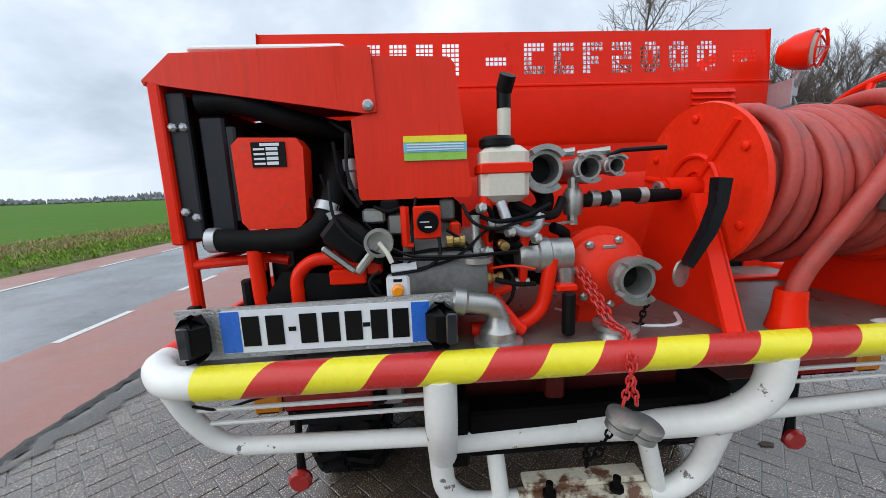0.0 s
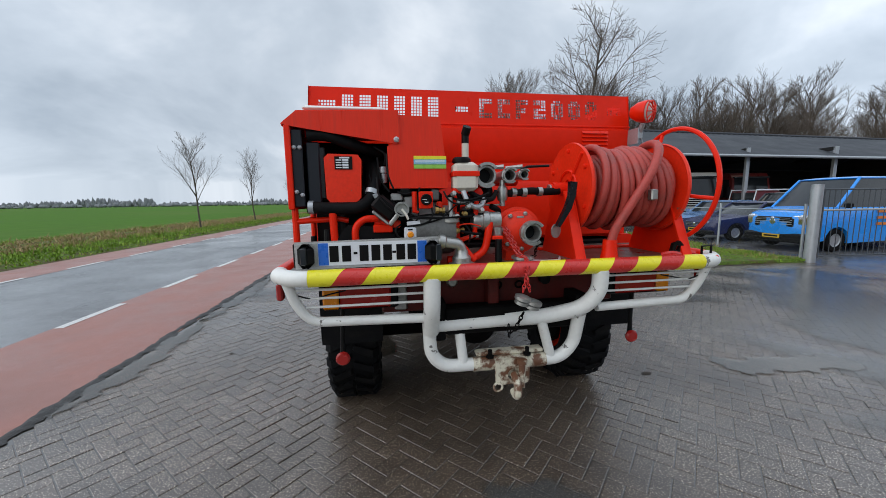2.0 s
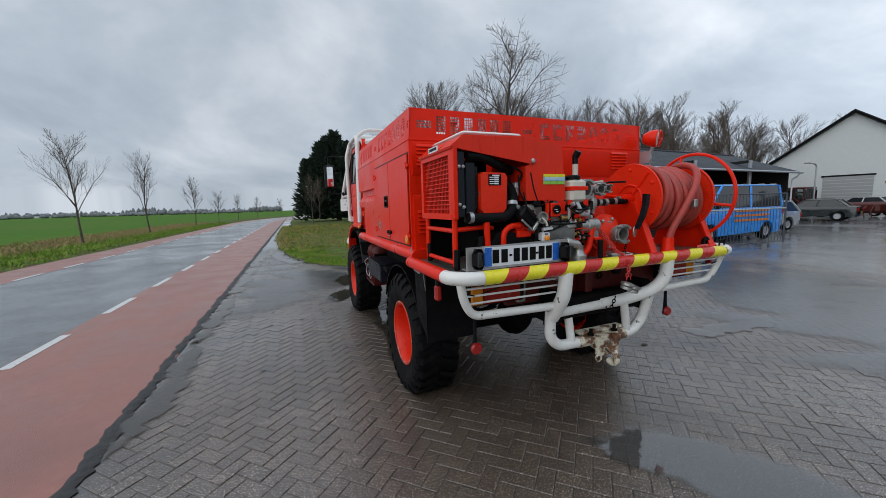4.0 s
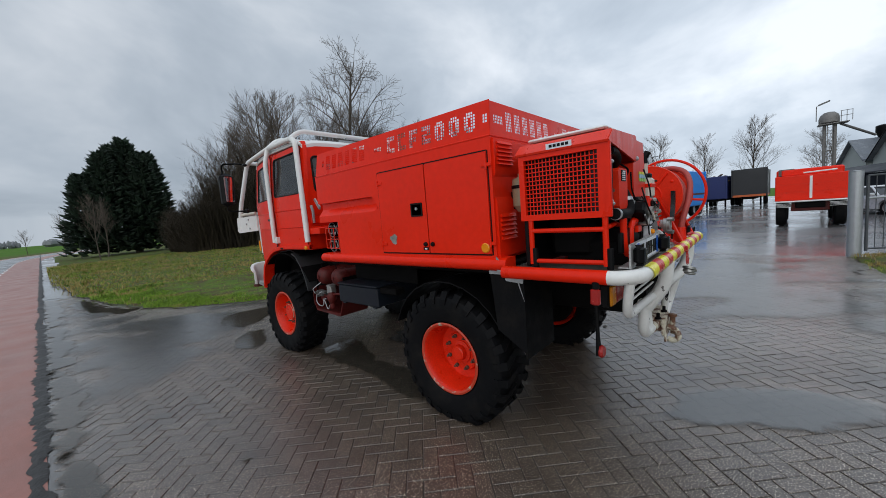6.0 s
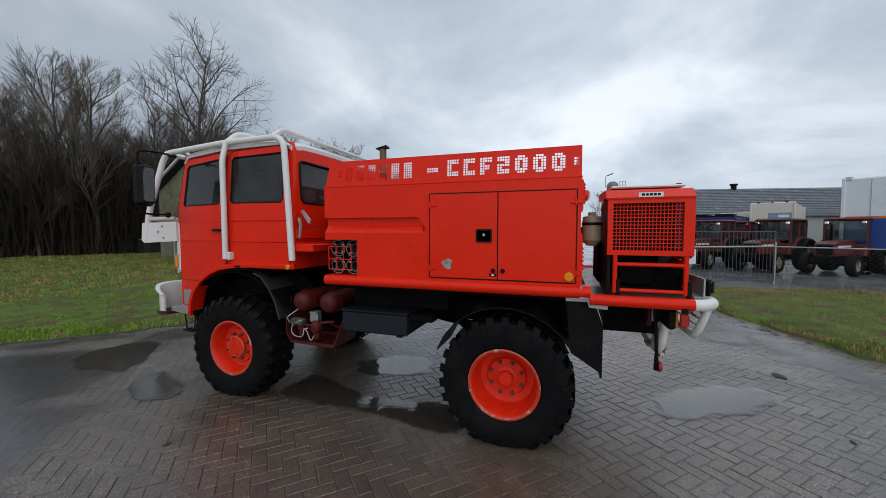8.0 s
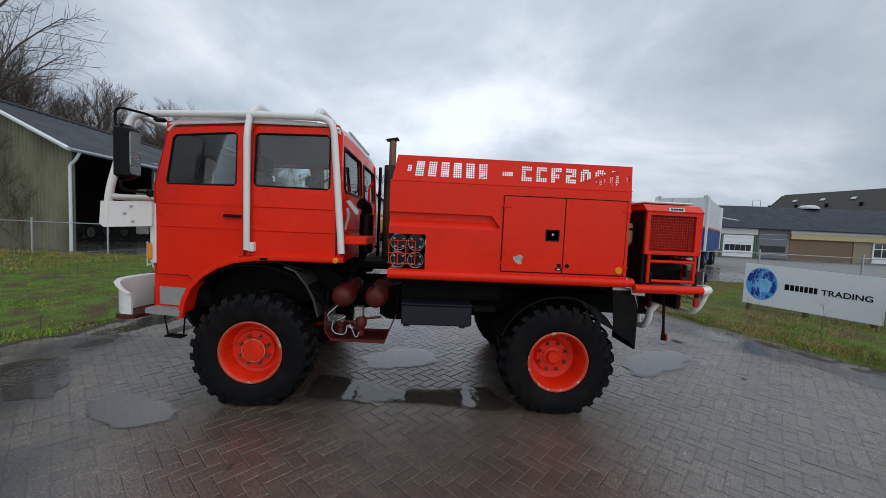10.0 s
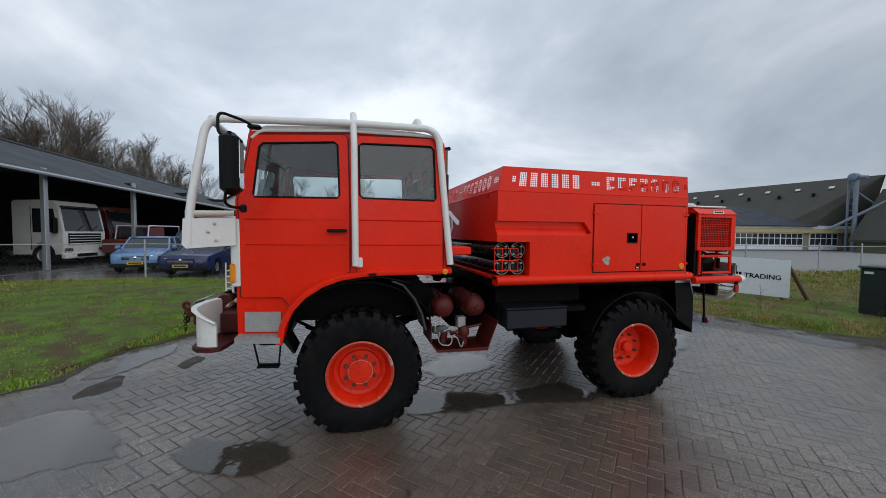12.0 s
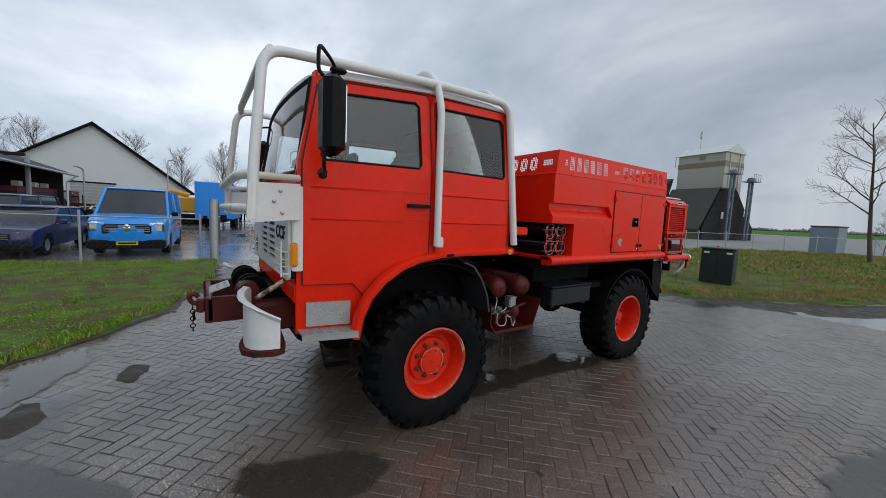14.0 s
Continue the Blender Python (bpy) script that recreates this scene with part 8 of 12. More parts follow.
# straps of grey sheet where the deck meets the tank body
for s in (-1, 1):
    xe = XL - 0.004 if s < 0 else XR + 0.004
    part("deck_bracket", Mesh().plate([(1.765, 1.30), (1.70, 1.225), (1.56, 1.225), (1.58, 1.13), (1.70, 1.14), (1.72, 1.20), (1.765, 1.20)], [], lambda u, v, w: (xe + 0.012 * s + w, u, v), 0.006), STEEL, truck, "bent grey sheet bracket beside the deck")

# number plate and its board
nb = Mesh().plate([(-0.442, 1.220), (0.248, 1.226), (0.248, 1.362), (-0.442, 1.352)], [], lambda u, v, w: (u, 0.926 + w, v), 0.010)
nb.box(-0.442, 0.248, 0.936, 0.99, 1.222, 1.23)
board = part("plate_board", nb, PLATE_ALU, truck, "chequered aluminium board carrying the number plate")
part("number_plate", Mesh().plate(rounded(-0.335, 0.183, 1.237, 1.347, 0.006), [], lambda u, v, w: (u, 0.921 + w, v), 0.004), SIGN_WHITE, board, "white French-format number plate with plain black bars")
bl = Mesh()
bl.box(-0.334, -0.288, 0.9195, 0.9215, 1.239, 1.345)
part("plate_band", bl, BLUE_FILM, board)
bl = Mesh()
bl.box(0.136, 0.182, 0.9195, 0.9215, 1.239, 1.345)
part("plate_band", bl, BLUE_FILM, board)
for x in (-0.262, -0.204, -0.122, -0.066, -0.010, 0.054, 0.108):
    b = Mesh().box(x - 0.021, x + 0.021, 0.9188, 0.9208, 1.254, 1.331)
    part("plate_bar", b, BLACK, board)
for x in (-0.162, 0.022):
    part("plate_bar", Mesh().box(x - 0.009, x + 0.009, 0.9188, 0.9208, 1.288, 1.299), BLACK, board)
for x in (-0.386, 0.208):
    m = Mesh()
    m.box(x - 0.037, x + 0.037, 0.870, 0.925, 1.232, 1.345, 0.024)
    lm = part("plate_lamp", m, BLACK, board, "black rubber plate lamp")
    part("lens", Mesh().box(x - 0.020 if x < 0 else x + 0.012, x + 0.008 if x < 0 else x + 0.040, 0.862, 0.874, 1.25, 1.33, 0.004), DARK_GLASS, lm)

board.location += V((0, 0.045, 0.016))

# ---- pump engine ----
pump = part("pump_engine", Mesh().box(-0.12, 0.30, 1.18, 1.62, 1.26, 1.62, 0.03), GREASE, truck, "motor pump set in a red tubular frame, open to the rear")
EX = -0.475
# hood: side slope, top, with a lip that drops towards the middle at the back
prof = [(EX - 0.012, 1.925), (EX + 0.06, 1.985), (0.055, 1.998), (0.07, 1.97)]
HY = 1.055
hood = Mesh()
vs = []
for y in (HY, 1.60):
    vs += [(px, y, pz) for px, pz in prof] + [(px + (0.004 if i == 0 else 0), y, pz - 0.012) for i, (px, pz) in enumerate(prof)]
hood.add(vs, [(0, 1, 9, 8), (1, 2, 10, 9), (2, 3, 11, 10), (4, 12, 13, 5), (5, 13, 14, 6), (6, 14, 15, 7), (0, 8, 12, 4), (3, 7, 15, 11), (0, 4, 5, 1), (1, 5, 6, 2), (2, 6, 7, 3), (8, 9, 13, 12), (9, 10, 14, 13), (10, 11, 15, 14)])
hood.plate([(EX - 0.010, 1.922), (EX + 0.06, 1.98), (0.065, 1.992), (0.072, 1.840), (0.045, 1.836), (-0.43, 1.91)], [], lambda u, v, w: (u, HY - 0.004 + w, v), 0.010)
hood.plate([(EX - 0.010, 1.922), (EX + 0.06, 1.98), (0.065, 1.992), (0.072, 1.94), (-0.42, 1.93)], [], lambda u, v, w: (u, 1.59 + w, v), 0.010)
hd = part("hood", hood, RED_STREAK, pump, "red sheet hood streaked by rain")
part("hood_bolt", Mesh().lathe([(0.014, 0), (0.014, 0.008), (0.008, 0.014)], (0.052, HY - 0.004, 1.855), (0, -1, 0), 12), STEEL, hd)
lid = Mesh().box(EX + 0.08, 0.0, 1.09, 1.56, 1.998, 2.018, 0.008)
part("lid", lid, WHITE, hd, "white flat lid on the hood")
ft = Mesh()
front = [(0.065, 1.975), (0.258, 1.970), (0.274, 1.955), (0.312, 1.635), (0.306, 1.618), (0.012, 1.618), (0.005, 1.825), (0.068, 1.845)]
ft.plate(front, [], lambda u, v, w: (u, HY + 0.004 + w, v), 0.50)
tankp = part("fuel_tank", ft, RED_STREAK, pump, "red fuel tank cover with a coloured sticker")
s0 = Mesh().box(0.135, 0.300, 1.0545, 1.058, 1.716, 1.778)
part("sticker", s0, STICKER_G, tankp, "green, yellow and blue instruction sticker")
part("sticker_band", Mesh().box(0.135, 0.300, 1.053, 1.0545, 1.737, 1.760), STICKER_B, tankp)
part("sticker_band", Mesh().box(0.135, 0.300, 1.053, 1.0545, 1.762, 1.778), YELLOW_FILM, tankp)
tb_ = Mesh()
for z in (1.7415, 1.748, 1.7545):
    tb_.box(0.143, 0.292, 1.0515, 1.053, z, z + 0.003)
part("text_bar", tb_, SIGN_WHITE, tankp)
# the guard frame on the left with its wire grille
gf = Mesh()
gf.plate([(1.08, 1.52), (1.585, 1.52), (1.585, 1.918), (1.08, 1.918)], [[(1.115, 1.555), (1.55, 1.555), (1.55, 1.885), (1.115, 1.885)]], lambda u, v, w: (EX + w, u, v), 0.03)
guard = part("grille_frame", gf, RED, pump, "red angle-iron frame holding a wire mesh guard")
gm = Mesh()
for i in range(1, 19):
    y = 1.115 + 0.435 * i / 19
    gm.cyl((EX + 0.018, y, 1.55), (EX + 0.018, y, 1.89), 0.0032, 5)
for i in range(1, 13):
    z = 1.555 + 0.33 * i / 13
    gm.cyl((EX + 0.013, 1.11, z), (EX + 0.013, 1.555, z), 0.0032, 5)
part("wire_mesh", gm, RED, guard)
part("maker_plate", Mesh().box(EX - 0.012, EX - 0.008, 1.245, 1.395, 1.925, 1.957, m=None), SIGN_WHITE, guard, "small white maker's plate with plain bars")
mk = Mesh()
for k in range(5):
    mk.box(EX - 0.014, EX - 0.012, 1.262 + 0.024 * k, 1.280 + 0.024 * k, 1.934, 1.950)
part("text_bar", mk, BLACK, guard)
bowl = part("filter_bowl", Mesh().lathe([(0.0, 1.575), (0.04, 1.58), (0.055, 1.60), (0.07, 1.62), (0.072, 1.76), (0.066, 1.80), (0.03, 1.812), (0.03, 1.835), (0.0, 1.838)], (-0.27, 1.675, 0), UP, 20), mat("yellowed_filter_plastic", (0.30, 0.25, 0.16), rough=0.45, var=0.15, scale=14), pump, "yellowed plastic filter bowl behind the hood")
part("clamp", Mesh().cyl((-0.27, 1.675, 1.735), (-0.27, 1.675, 1.757), 0.076, 20), BLACK, bowl)
part("bracket", Mesh().box(-0.275, -0.265, 1.675, 1.78, 1.60, 1.72, 0.003), BLACK, bowl)
# black backing added so the space behind the mesh reads as shade
part("shroud", Mesh().box(EX + 0.045, EX + 0.06, 1.11, 1.56, 1.53, 1.90, 0.003), BLACK, pump, "black backing sheet added for the dark behind the wire guard")
# radiator, its bracket and the header plate
ra = Mesh().box(-0.365, -0.300, 1.09, 1.56, 1.57, 1.825, 0.006)
rad = part("radiator", ra, BLACK_GLOSS, pump, "black radiator")
part("side_panel", Mesh().box(-0.385, -0.322, 1.082, 1.12, 1.50, 1.845, 0.006), NAVY_BOX, rad, "blue-black sheet panel beside the radiator")
rb = Mesh().box(-0.448, -0.398, 1.065, 1.078, 1.532, 1.90, 0.004)
rb.box(-0.448, -0.438, 1.078, 1.16, 1.532, 1.90)
part("radiator_bracket", rb, NAVY_BOX, rad)
for x, z in ((-0.434, 1.815), (-0.408, 1.815), (-0.434, 1.605), (-0.408, 1.59)):
    part("bolt", Mesh().lathe([(0.011, 0), (0.011, 0.008), (0.005, 0.014)], (x, 1.065, z), (0, -1, 0), 6), STEEL, rad)
part("post", Mesh().box(EX, EX + 0.028, 1.05, 1.085, 1.52, 1.92, 0.004), RED, guard)
fp = Mesh()
fp.plate([(-0.280, 1.553), (-0.150, 1.553), (-0.130, 1.573), (-0.122, 1.758), (-0.138, 1.783), (-0.280, 1.787), (-0.300, 1.768), (-0.296, 1.573)], [], lambda u, v, w: (u, 1.06 + w, v), 0.07)
oil = part("cover_box", fp, RED_WORN, pump, "red box with a black data plate")
part("data_plate", Mesh().box(-0.250, -0.166, 1.056, 1.061, 1.712, 1.774), BLACK, oil)
dp = Mesh()
for k in range(4):
    dp.box(-0.244, -0.217, 1.0545, 1.056, 1.718 + 0.012 * k, 1.723 + 0.012 * k)
    dp.box(-0.213, -0.184, 1.0545, 1.056, 1.717 + 0.012 * k, 1.725 + 0.012 * k)
dp.box(-0.227, -0.179, 1.0545, 1.056, 1.764, 1.771)
part("text_bar", dp, SIGN_WHITE, oil)
# hoses and dark workings
for pts, r in (([(-0.385, 1.06, 1.53), (-0.28, 1.055, 1.522), (-0.14, 1.055, 1.522), (-0.085, 1.06, 1.56), (-0.055, 1.10, 1.66), (-0.06, 1.18, 1.74)], 0.030),
               ([(-0.375, 1.085, 1.875), (-0.28, 1.085, 1.88), (-0.17, 1.10, 1.835), (-0.03, 1.18, 1.81)], 0.028)):
    part("coolant_hose", Mesh().tube(pts, r, 14, bend=0.07), RUBBER, pump, "thick black coolant hose")
for p in ((-0.37, 1.059, 1.529), (-0.077, 1.075, 1.60)):
    part("hose_clip", Mesh().lathe([(0.033, -0.012), (0.033, 0.012), (0.029, 0.012), (0.029, -0.012)], p, (1, 0, 0) if p[0] < -0.3 else (0.3, 0.4, 1), 16, closed=True), STEEL, pump)
blk = Mesh()
blk.box(-0.26, 0.02, 1.22, 1.50, 1.27, 1.80, 0.03)
part("engine_block", blk, GREASE, pump, "black greasy engine")
# panel added to paint the engine bay's shade black
part("bulkhead", Mesh().box(-0.44, 0.02, 1.555, 1.585, 1.23, 1.915, 0.004), BLACK, pump, "black panel added for the dark void behind the engine")
part("fuel_filter", Mesh().lathe([(0.0, 0), (0.016, 0.004), (0.018, 0.05), (0.024, 0.055), (0.024, 0.085), (0.0, 0.09)], (-0.015, 1.13, 1.645), UP, 16), STEEL, pump, "small grey fuel filter")
part("filter_cup", Mesh().lathe([(0.0, 0), (0.012, 0.002), (0.014, 0.03), (0.0, 0.032)], (-0.015, 1.13, 1.612), UP, 14), GREASE, pump)
part("air_hose", Mesh().tube([(-0.10, 1.12, 1.50), (-0.085, 1.12, 1.60), (-0.075, 1.16, 1.70), (-0.10, 1.25, 1.78)], 0.034, 14, bend=0.06), BLACK, pump)
for pts, r in (([(-0.045, 1.06, 1.77), (-0.035, 1.06, 1.66), (0.01, 1.05, 1.60)], 0.005), ([(-0.09, 1.08, 1.69), (-0.06, 1.07, 1.60), (-0.03, 1.05, 1.55), (0.02, 1.05, 1.53)], 0.004),
               ([(-0.01, 1.10, 1.74), (0.0, 1.08, 1.79), (-0.06, 1.12, 1.83)], 0.006), ([(0.05, 1.06, 1.60), (0.09, 1.02, 1.585), (0.13, 1.03, 1.60)], 0.005), ([(-0.12, 1.09, 1.63), (-0.10, 1.08, 1.53), (-0.06, 1.07, 1.47)], 0.007)):
    part("fuel_pipe", Mesh().tube(pts, r, 8, bend=0.04), RUBBER, pump)
for x, y, z, sx, sz, mt in ((0.045, 1.08, 1.575, 0.03, 0.02, ALU), (0.09, 1.07, 1.60, 0.025, 0.018, BLACK), (0.11, 1.09, 1.55, 0.03, 0.03, ALU), (-0.06, 1.06, 1.58, 0.02, 0.014, STEEL), (0.245, 1.09, 1.585, 0.02, 0.03, GREY_BLOCK), (0.265, 1.08, 1.53, 0.015, 0.02, RED_WORN), (0.24, 1.12, 1.50, 0.04, 0.05, GREY_BLOCK), (0.04, 1.05, 1.44, 0.02, 0.02, RED_WORN)):
    part("fitting", Mesh().box(x - sx, x + sx, y - 0.02, y + 0.03, z - sz, z + sz, 0.006), mt, pump)
gbk = Mesh().prism([(-0.22, 1.22), (0.03, 1.22), (0.03, 1.42), (-0.20, 1.44), (-0.26, 1.36)], "y", 1.04, 1.4)
part("sump", gbk, BLACK, pump)
drum = Mesh().lathe([(0.125, 0), (0.13, 0.02), (0.13, 0.20), (0.12, 0.22)], (0.12, 1.12, 1.40), (1, 0, 0), 30)
part("flywheel_housing", drum, GREY_BLOCK, pump, "grey cast flywheel housing")
ds = Mesh()
M0 = Matrix.Translation((0.0, 1.02, 1.52)) @ pose(0, 0, 0, 0, 40, 0)
ds.box(-0.075, 0.045, -0.035, 0.045, -0.05, 0.035, 0.012, m=M0)
part("starter_solenoid", ds, BLACK, pump)
al = Mesh()
al.box(0.045, 0.066, -0.042, 0.02, -0.062, 0.038, 0.006, m=M0)
al.box(-0.05, 0.05, -0.042, -0.033, -0.066, -0.05, 0.004, m=M0)
al.lathe([(0.036, 0), (0.036, 0.02), (0.028, 0.02), (0.026, 0.005), (0, 0.004)], (0.065, 0.985, 1.515), (0, -1, 0), 20)
part("carburettor_plate", al, ALU, pump)
rp = Mesh().box(-0.07, 0.01, 1.04, 1.06, 1.44, 1.49, 0.004)
rp.box(-0.075, 0.02, 1.02, 1.10, 1.40, 1.44, 0.004)
part("bracket", rp, RED, pump)
gs = Mesh().box(0.152, 0.222, 1.0, 1.02, 1.515, 1.60, 0.004)
gs.tube([(0.13, 1.01, 1.60), (0.13, 1.01, 1.50), (0.15, 1.01, 1.50)], 0.012, 6)
gau = part("gauge_panel", gs, RED, pump, "small red panel with a round gauge")
part("gauge", Mesh().lathe([(0.026, 0), (0.028, 0.012), (0.024, 0.014), (0.023, 0.008), (0, 0.008)], (0.188, 1.0, 1.56), (0, -1, 0), 24), BLACK, gau)
gn = Mesh().box(0.168, 0.192, 0.9905, 0.9915, 1.559, 1.5615)
gn.box(0.180, 0.198, 0.9905, 0.9915, 1.545, 1.549)
part("needle", gn, SIGN_WHITE, gau)
sw = Mesh().box(0.075, 0.135, 0.985, 1.03, 1.335, 1.425, 0.006)
swb = part("switch_box", sw, SIGN_WHITE, pump, "white switch box with an amber button")
part("button", Mesh().lathe([(0.016, 0), (0.016, 0.012), (0.010, 0.018), (0, 0.018)], (0.105, 0.985, 1.39), (0, -1, 0), 16), AMBER, swb)
part("text_bar", Mesh().box(0.094, 0.116, 0.983, 0.985, 1.411, 1.418), BLACK, swb)
part("text_bar", Mesh().box(0.094, 0.116, 0.983, 0.985, 1.362, 1.369), BLACK, swb)
part("connector", Mesh().cyl((0.09, 1.0, 1.44), (0.155, 1.0, 1.445), 0.013, 10), SIGN_WHITE, swb)
for pts in ([(-0.05, 1.0, 1.67), (-0.045, 0.98, 1.58), (0.0, 0.97, 1.52), (0.08, 0.97, 1.475), (0.2, 0.98, 1.465), (0.42, 0.99, 1.475)],
            [(0.0, 1.0, 1.78), (0.0, 0.97, 1.68), (0.03, 0.97, 1.61)], [(0.09, 0.99, 1.50), (0.14, 0.98, 1.475), (0.25, 0.98, 1.47), (0.42, 1.0, 1.47)],
            [(0.215, 1.0, 1.52), (0.22, 0.985, 1.47), (0.18, 0.99, 1.44), (0.09, 0.99, 1.43)], [(0.06, 0.99, 1.44), (0.03, 0.985, 1.42), (0.04, 0.985, 1.38), (0.075, 0.99, 1.37)],
            [(0.28, 1.02, 1.60), (0.30, 0.99, 1.55), (0.36, 0.99, 1.53), (0.42, 1.0, 1.55), (0.5, 1.02, 1.56)]):
    part("cable", Mesh().tube(pts, 0.0045, 6, bend=0.05), BLACK, pump)
part("vent_pipe", Mesh().tube([(0.065, 0.975, 1.515), (0.085, 0.965, 1.49), (0.095, 0.965, 1.465)], 0.006, 8), CREAM, pump)
# red tubular frame and its rubber-gripped legs
fm = Mesh()
for y in (1.09, 1.53):
    fm.tube([(-0.455, y, 1.53), (-0.455, y, 1.25)], 0.016, 10)
for z in (1.455, 1.27):
    fm.tube([(-0.455, 1.09, z), (-0.455, 1.53, z)], 0.014, 10)
fm.tube([(-0.455, 1.09, 1.46), (-0.25, 1.10, 1.47), (-0.20, 1.10, 1.46)], 0.014, 10)
fm.tube([(-0.27, 1.05, 1.50), (-0.265, 1.05, 1.33), (-0.20, 1.04, 1.26), (0.02, 1.04, 1.255)], 0.019, 12, bend=0.06)
fm.tube([(-0.165, 1.04, 1.235), (-0.165, 1.04, 1.43), (-0.12, 1.04, 1.47), (-0.05, 1.04, 1.47)], 0.018, 12, bend=0.04)
fm.tube([(0.30, 1.05, 1.245), (0.44, 1.05, 1.245), (0.505, 1.05, 1.29), (0.53, 1.05, 1.44)], 0.020, 12, bend=0.06)
fm.tube([(0.35, 1.06, 1.62), (0.35, 1.06, 1.30)], 0.018, 10)
fm.tube([(0.35, 1.06, 1.34), (0.45, 1.06, 1.37), (0.46, 1.06, 1.55)], 0.014, 8)
fm.tube([(0.36, 1.04, 1.34), (0.42, 1.02, 1.26), (0.44, 1.02, 1.245)], 0.018, 10)
fm.box(0.54, 0.60, 1.03, 1.07, 1.345, 1.365, 0.004)
part("tubular_frame", fm, RED, pump, "bright red bent tube frame")
for x, y, z in ((-0.455, 1.09, 1.30), (-0.455, 1.53, 1.30), (-0.30, 1.08, 1.37), (0.565, 1.03, 1.30)):
    part("rubber_grip", Mesh().cyl((x, y - 0.02, z - 0.07), (x, y - 0.02, z + 0.05), 0.018, 10, b=0.004), BLACK, pump)
# bottle
bt = Mesh().box(0.335, 0.465, 1.03, 1.13, 1.60, 1.748, 0.018)
bot = part("primer_bottle", bt, CREAM, pump, "cream plastic bottle with a red strap and black cap")
part("strap", Mesh().box(0.331, 0.469, 1.026, 1.134, 1.675, 1.702, 0.003), RED, bot)
part("cap", Mesh().lathe([(0.045, 0), (0.048, 0.004), (0.048, 0.02), (0.040, 0.028)], (0.385, 1.08, 1.745), UP, 22), BLACK, bot)
sp = Mesh().cyl((0.405, 1.08, 1.77), (0.405, 1.08, 1.845), 0.018, 12)
part("neck", sp, CREAM, bot)
sp = Mesh().cyl((0.405, 1.08, 1.845), (0.405, 1.08, 1.90), 0.019, 12)
sp.cyl((0.405, 1.08, 1.89), (0.412, 1.06, 1.925), 0.022, 12)
part("spout", sp, BLACK, bot)
# couplings
def coupling(x, z, r, y0, y1, name="outlet_coupling"):
    m = Mesh().lathe([(r * 0.72, y1 - y0), (r * 0.95, (y1 - y0) * 0.8), (r * 0.95, 0.05), (r * 1.15, 0.045), (r * 1.15, 0.02), (r, 0.018), (r, 0.0), (r * 0.80, 0.0), (r * 0.74, 0.03), (r * 0.70, (y1 - y0) * 0.7)], (x, y0, z), (0, 1, 0), 28)
    c = part(name, m, ALU, pump, "dull aluminium hose coupling with claws")
    cl = Mesh()
    for a0 in (35, 215):
        o = arc(0, 0, r * 1.30, a0, a0 + 95, 8)
        i = arc(0, 0, r * 1.02, a0 + 95, a0, 8)
        cl.plate(o + i, [], lambda u, v, w: (x + u, y0 - 0.018 + w, z + v), 0.035)
    part("claw", cl, ALU, c)
    part("bore", Mesh().lathe([(r * 0.70, 0.0), (r * 0.70, 0.004)], (x, y0 + 0.06, z), (0, 1, 0), 20), BLACK, c)
    return c


coupling(0.525, 1.685, 0.052, 1.10, 1.40)
coupling(0.655, 1.685, 0.034, 1.10, 1.40)
coupling(0.745, 1.69, 0.024, 1.12, 1.40)
for x0 in (0.56, 0.67):
    part("lever", Mesh().tube([(x0, 1.22, 1.735), (x0 + 0.09, 1.19, 1.738)], [0.008, 0.014], 8), ALU, pump)
part("lever", Mesh().tube([(0.74, 1.17, 1.72), (0.775, 1.15, 1.735), (0.88, 1.10, 1.735)], 0.007, 8), BLACK, pump)
mf = Mesh().tube([(0.50, 1.40, 1.685), (0.80, 1.40, 1.685)], 0.045, 14)
mf.tube([(0.62, 1.40, 1.685), (0.62, 1.75, 1.685)], 0.05, 14)
part("manifold", mf, RED, pump, "red outlet manifold")
hs = Mesh().tube([(0.64, 1.16, 1.59), (0.72, 1.16, 1.59), (0.80, 1.17, 1.605), (0.88, 1.18, 1.595), (0.98, 1.18, 1.60)], 0.021, 12, bend=0.05)
fh = part("feed_hose", hs, RUBBER, pump, "short black hose with metal clamps")
for x in (0.70, 0.76, 0.86):
    part("clamp", Mesh().lathe([(0.026, -0.013), (0.026, 0.013), (0.021, 0.013), (0.021, -0.013)], (x, 1.163 if x < 0.8 else 1.178, 1.594 if x < 0.84 else 1.598), (1, 0, 0), 16, closed=True), ALU, fh)
va = Mesh().lathe([(0.026, 0), (0.03, 0.02), (0.03, 0.06), (0.02, 0.08)], (0.63, 1.15, 1.55), UP, 14)
va.cyl((0.63, 1.15, 1.52), (0.63, 1.15, 1.66), 0.016, 10)
va.tube([(0.63, 1.14, 1.53), (0.56, 1.12, 1.525), (0.48, 1.12, 1.535)], 0.005, 6)
part("ball_valve", va, ALU, pump)
bh = Mesh().tube([(0.40, 1.12, 1.56), (0.50, 1.16, 1.54), (0.57, 1.20, 1.58), (0.56, 1.24, 1.64), (0.50, 1.30, 1.68)], 0.028, 12, bend=0.06)
part("suction_pipe", bh, RUBBER, pump)
pb = Mesh().lathe([(0.05, 0.24), (0.10, 0.20), (0.108, 0.10), (0.108, 0.065), (0.130, 0.060), (0.130, 0.040), (0.112, 0.038), (0.108, 0.012), (0.085, 0.0), (0.055, -0.018), (0.0, -0.02)], (0.70, 1.075, 1.385), (0.12, 1, 0), 40)
pb.prism([(0.64, 1.205), (0.76, 1.205), (0.735, 1.33), (0.655, 1.33)], "y", 1.12, 1.24)
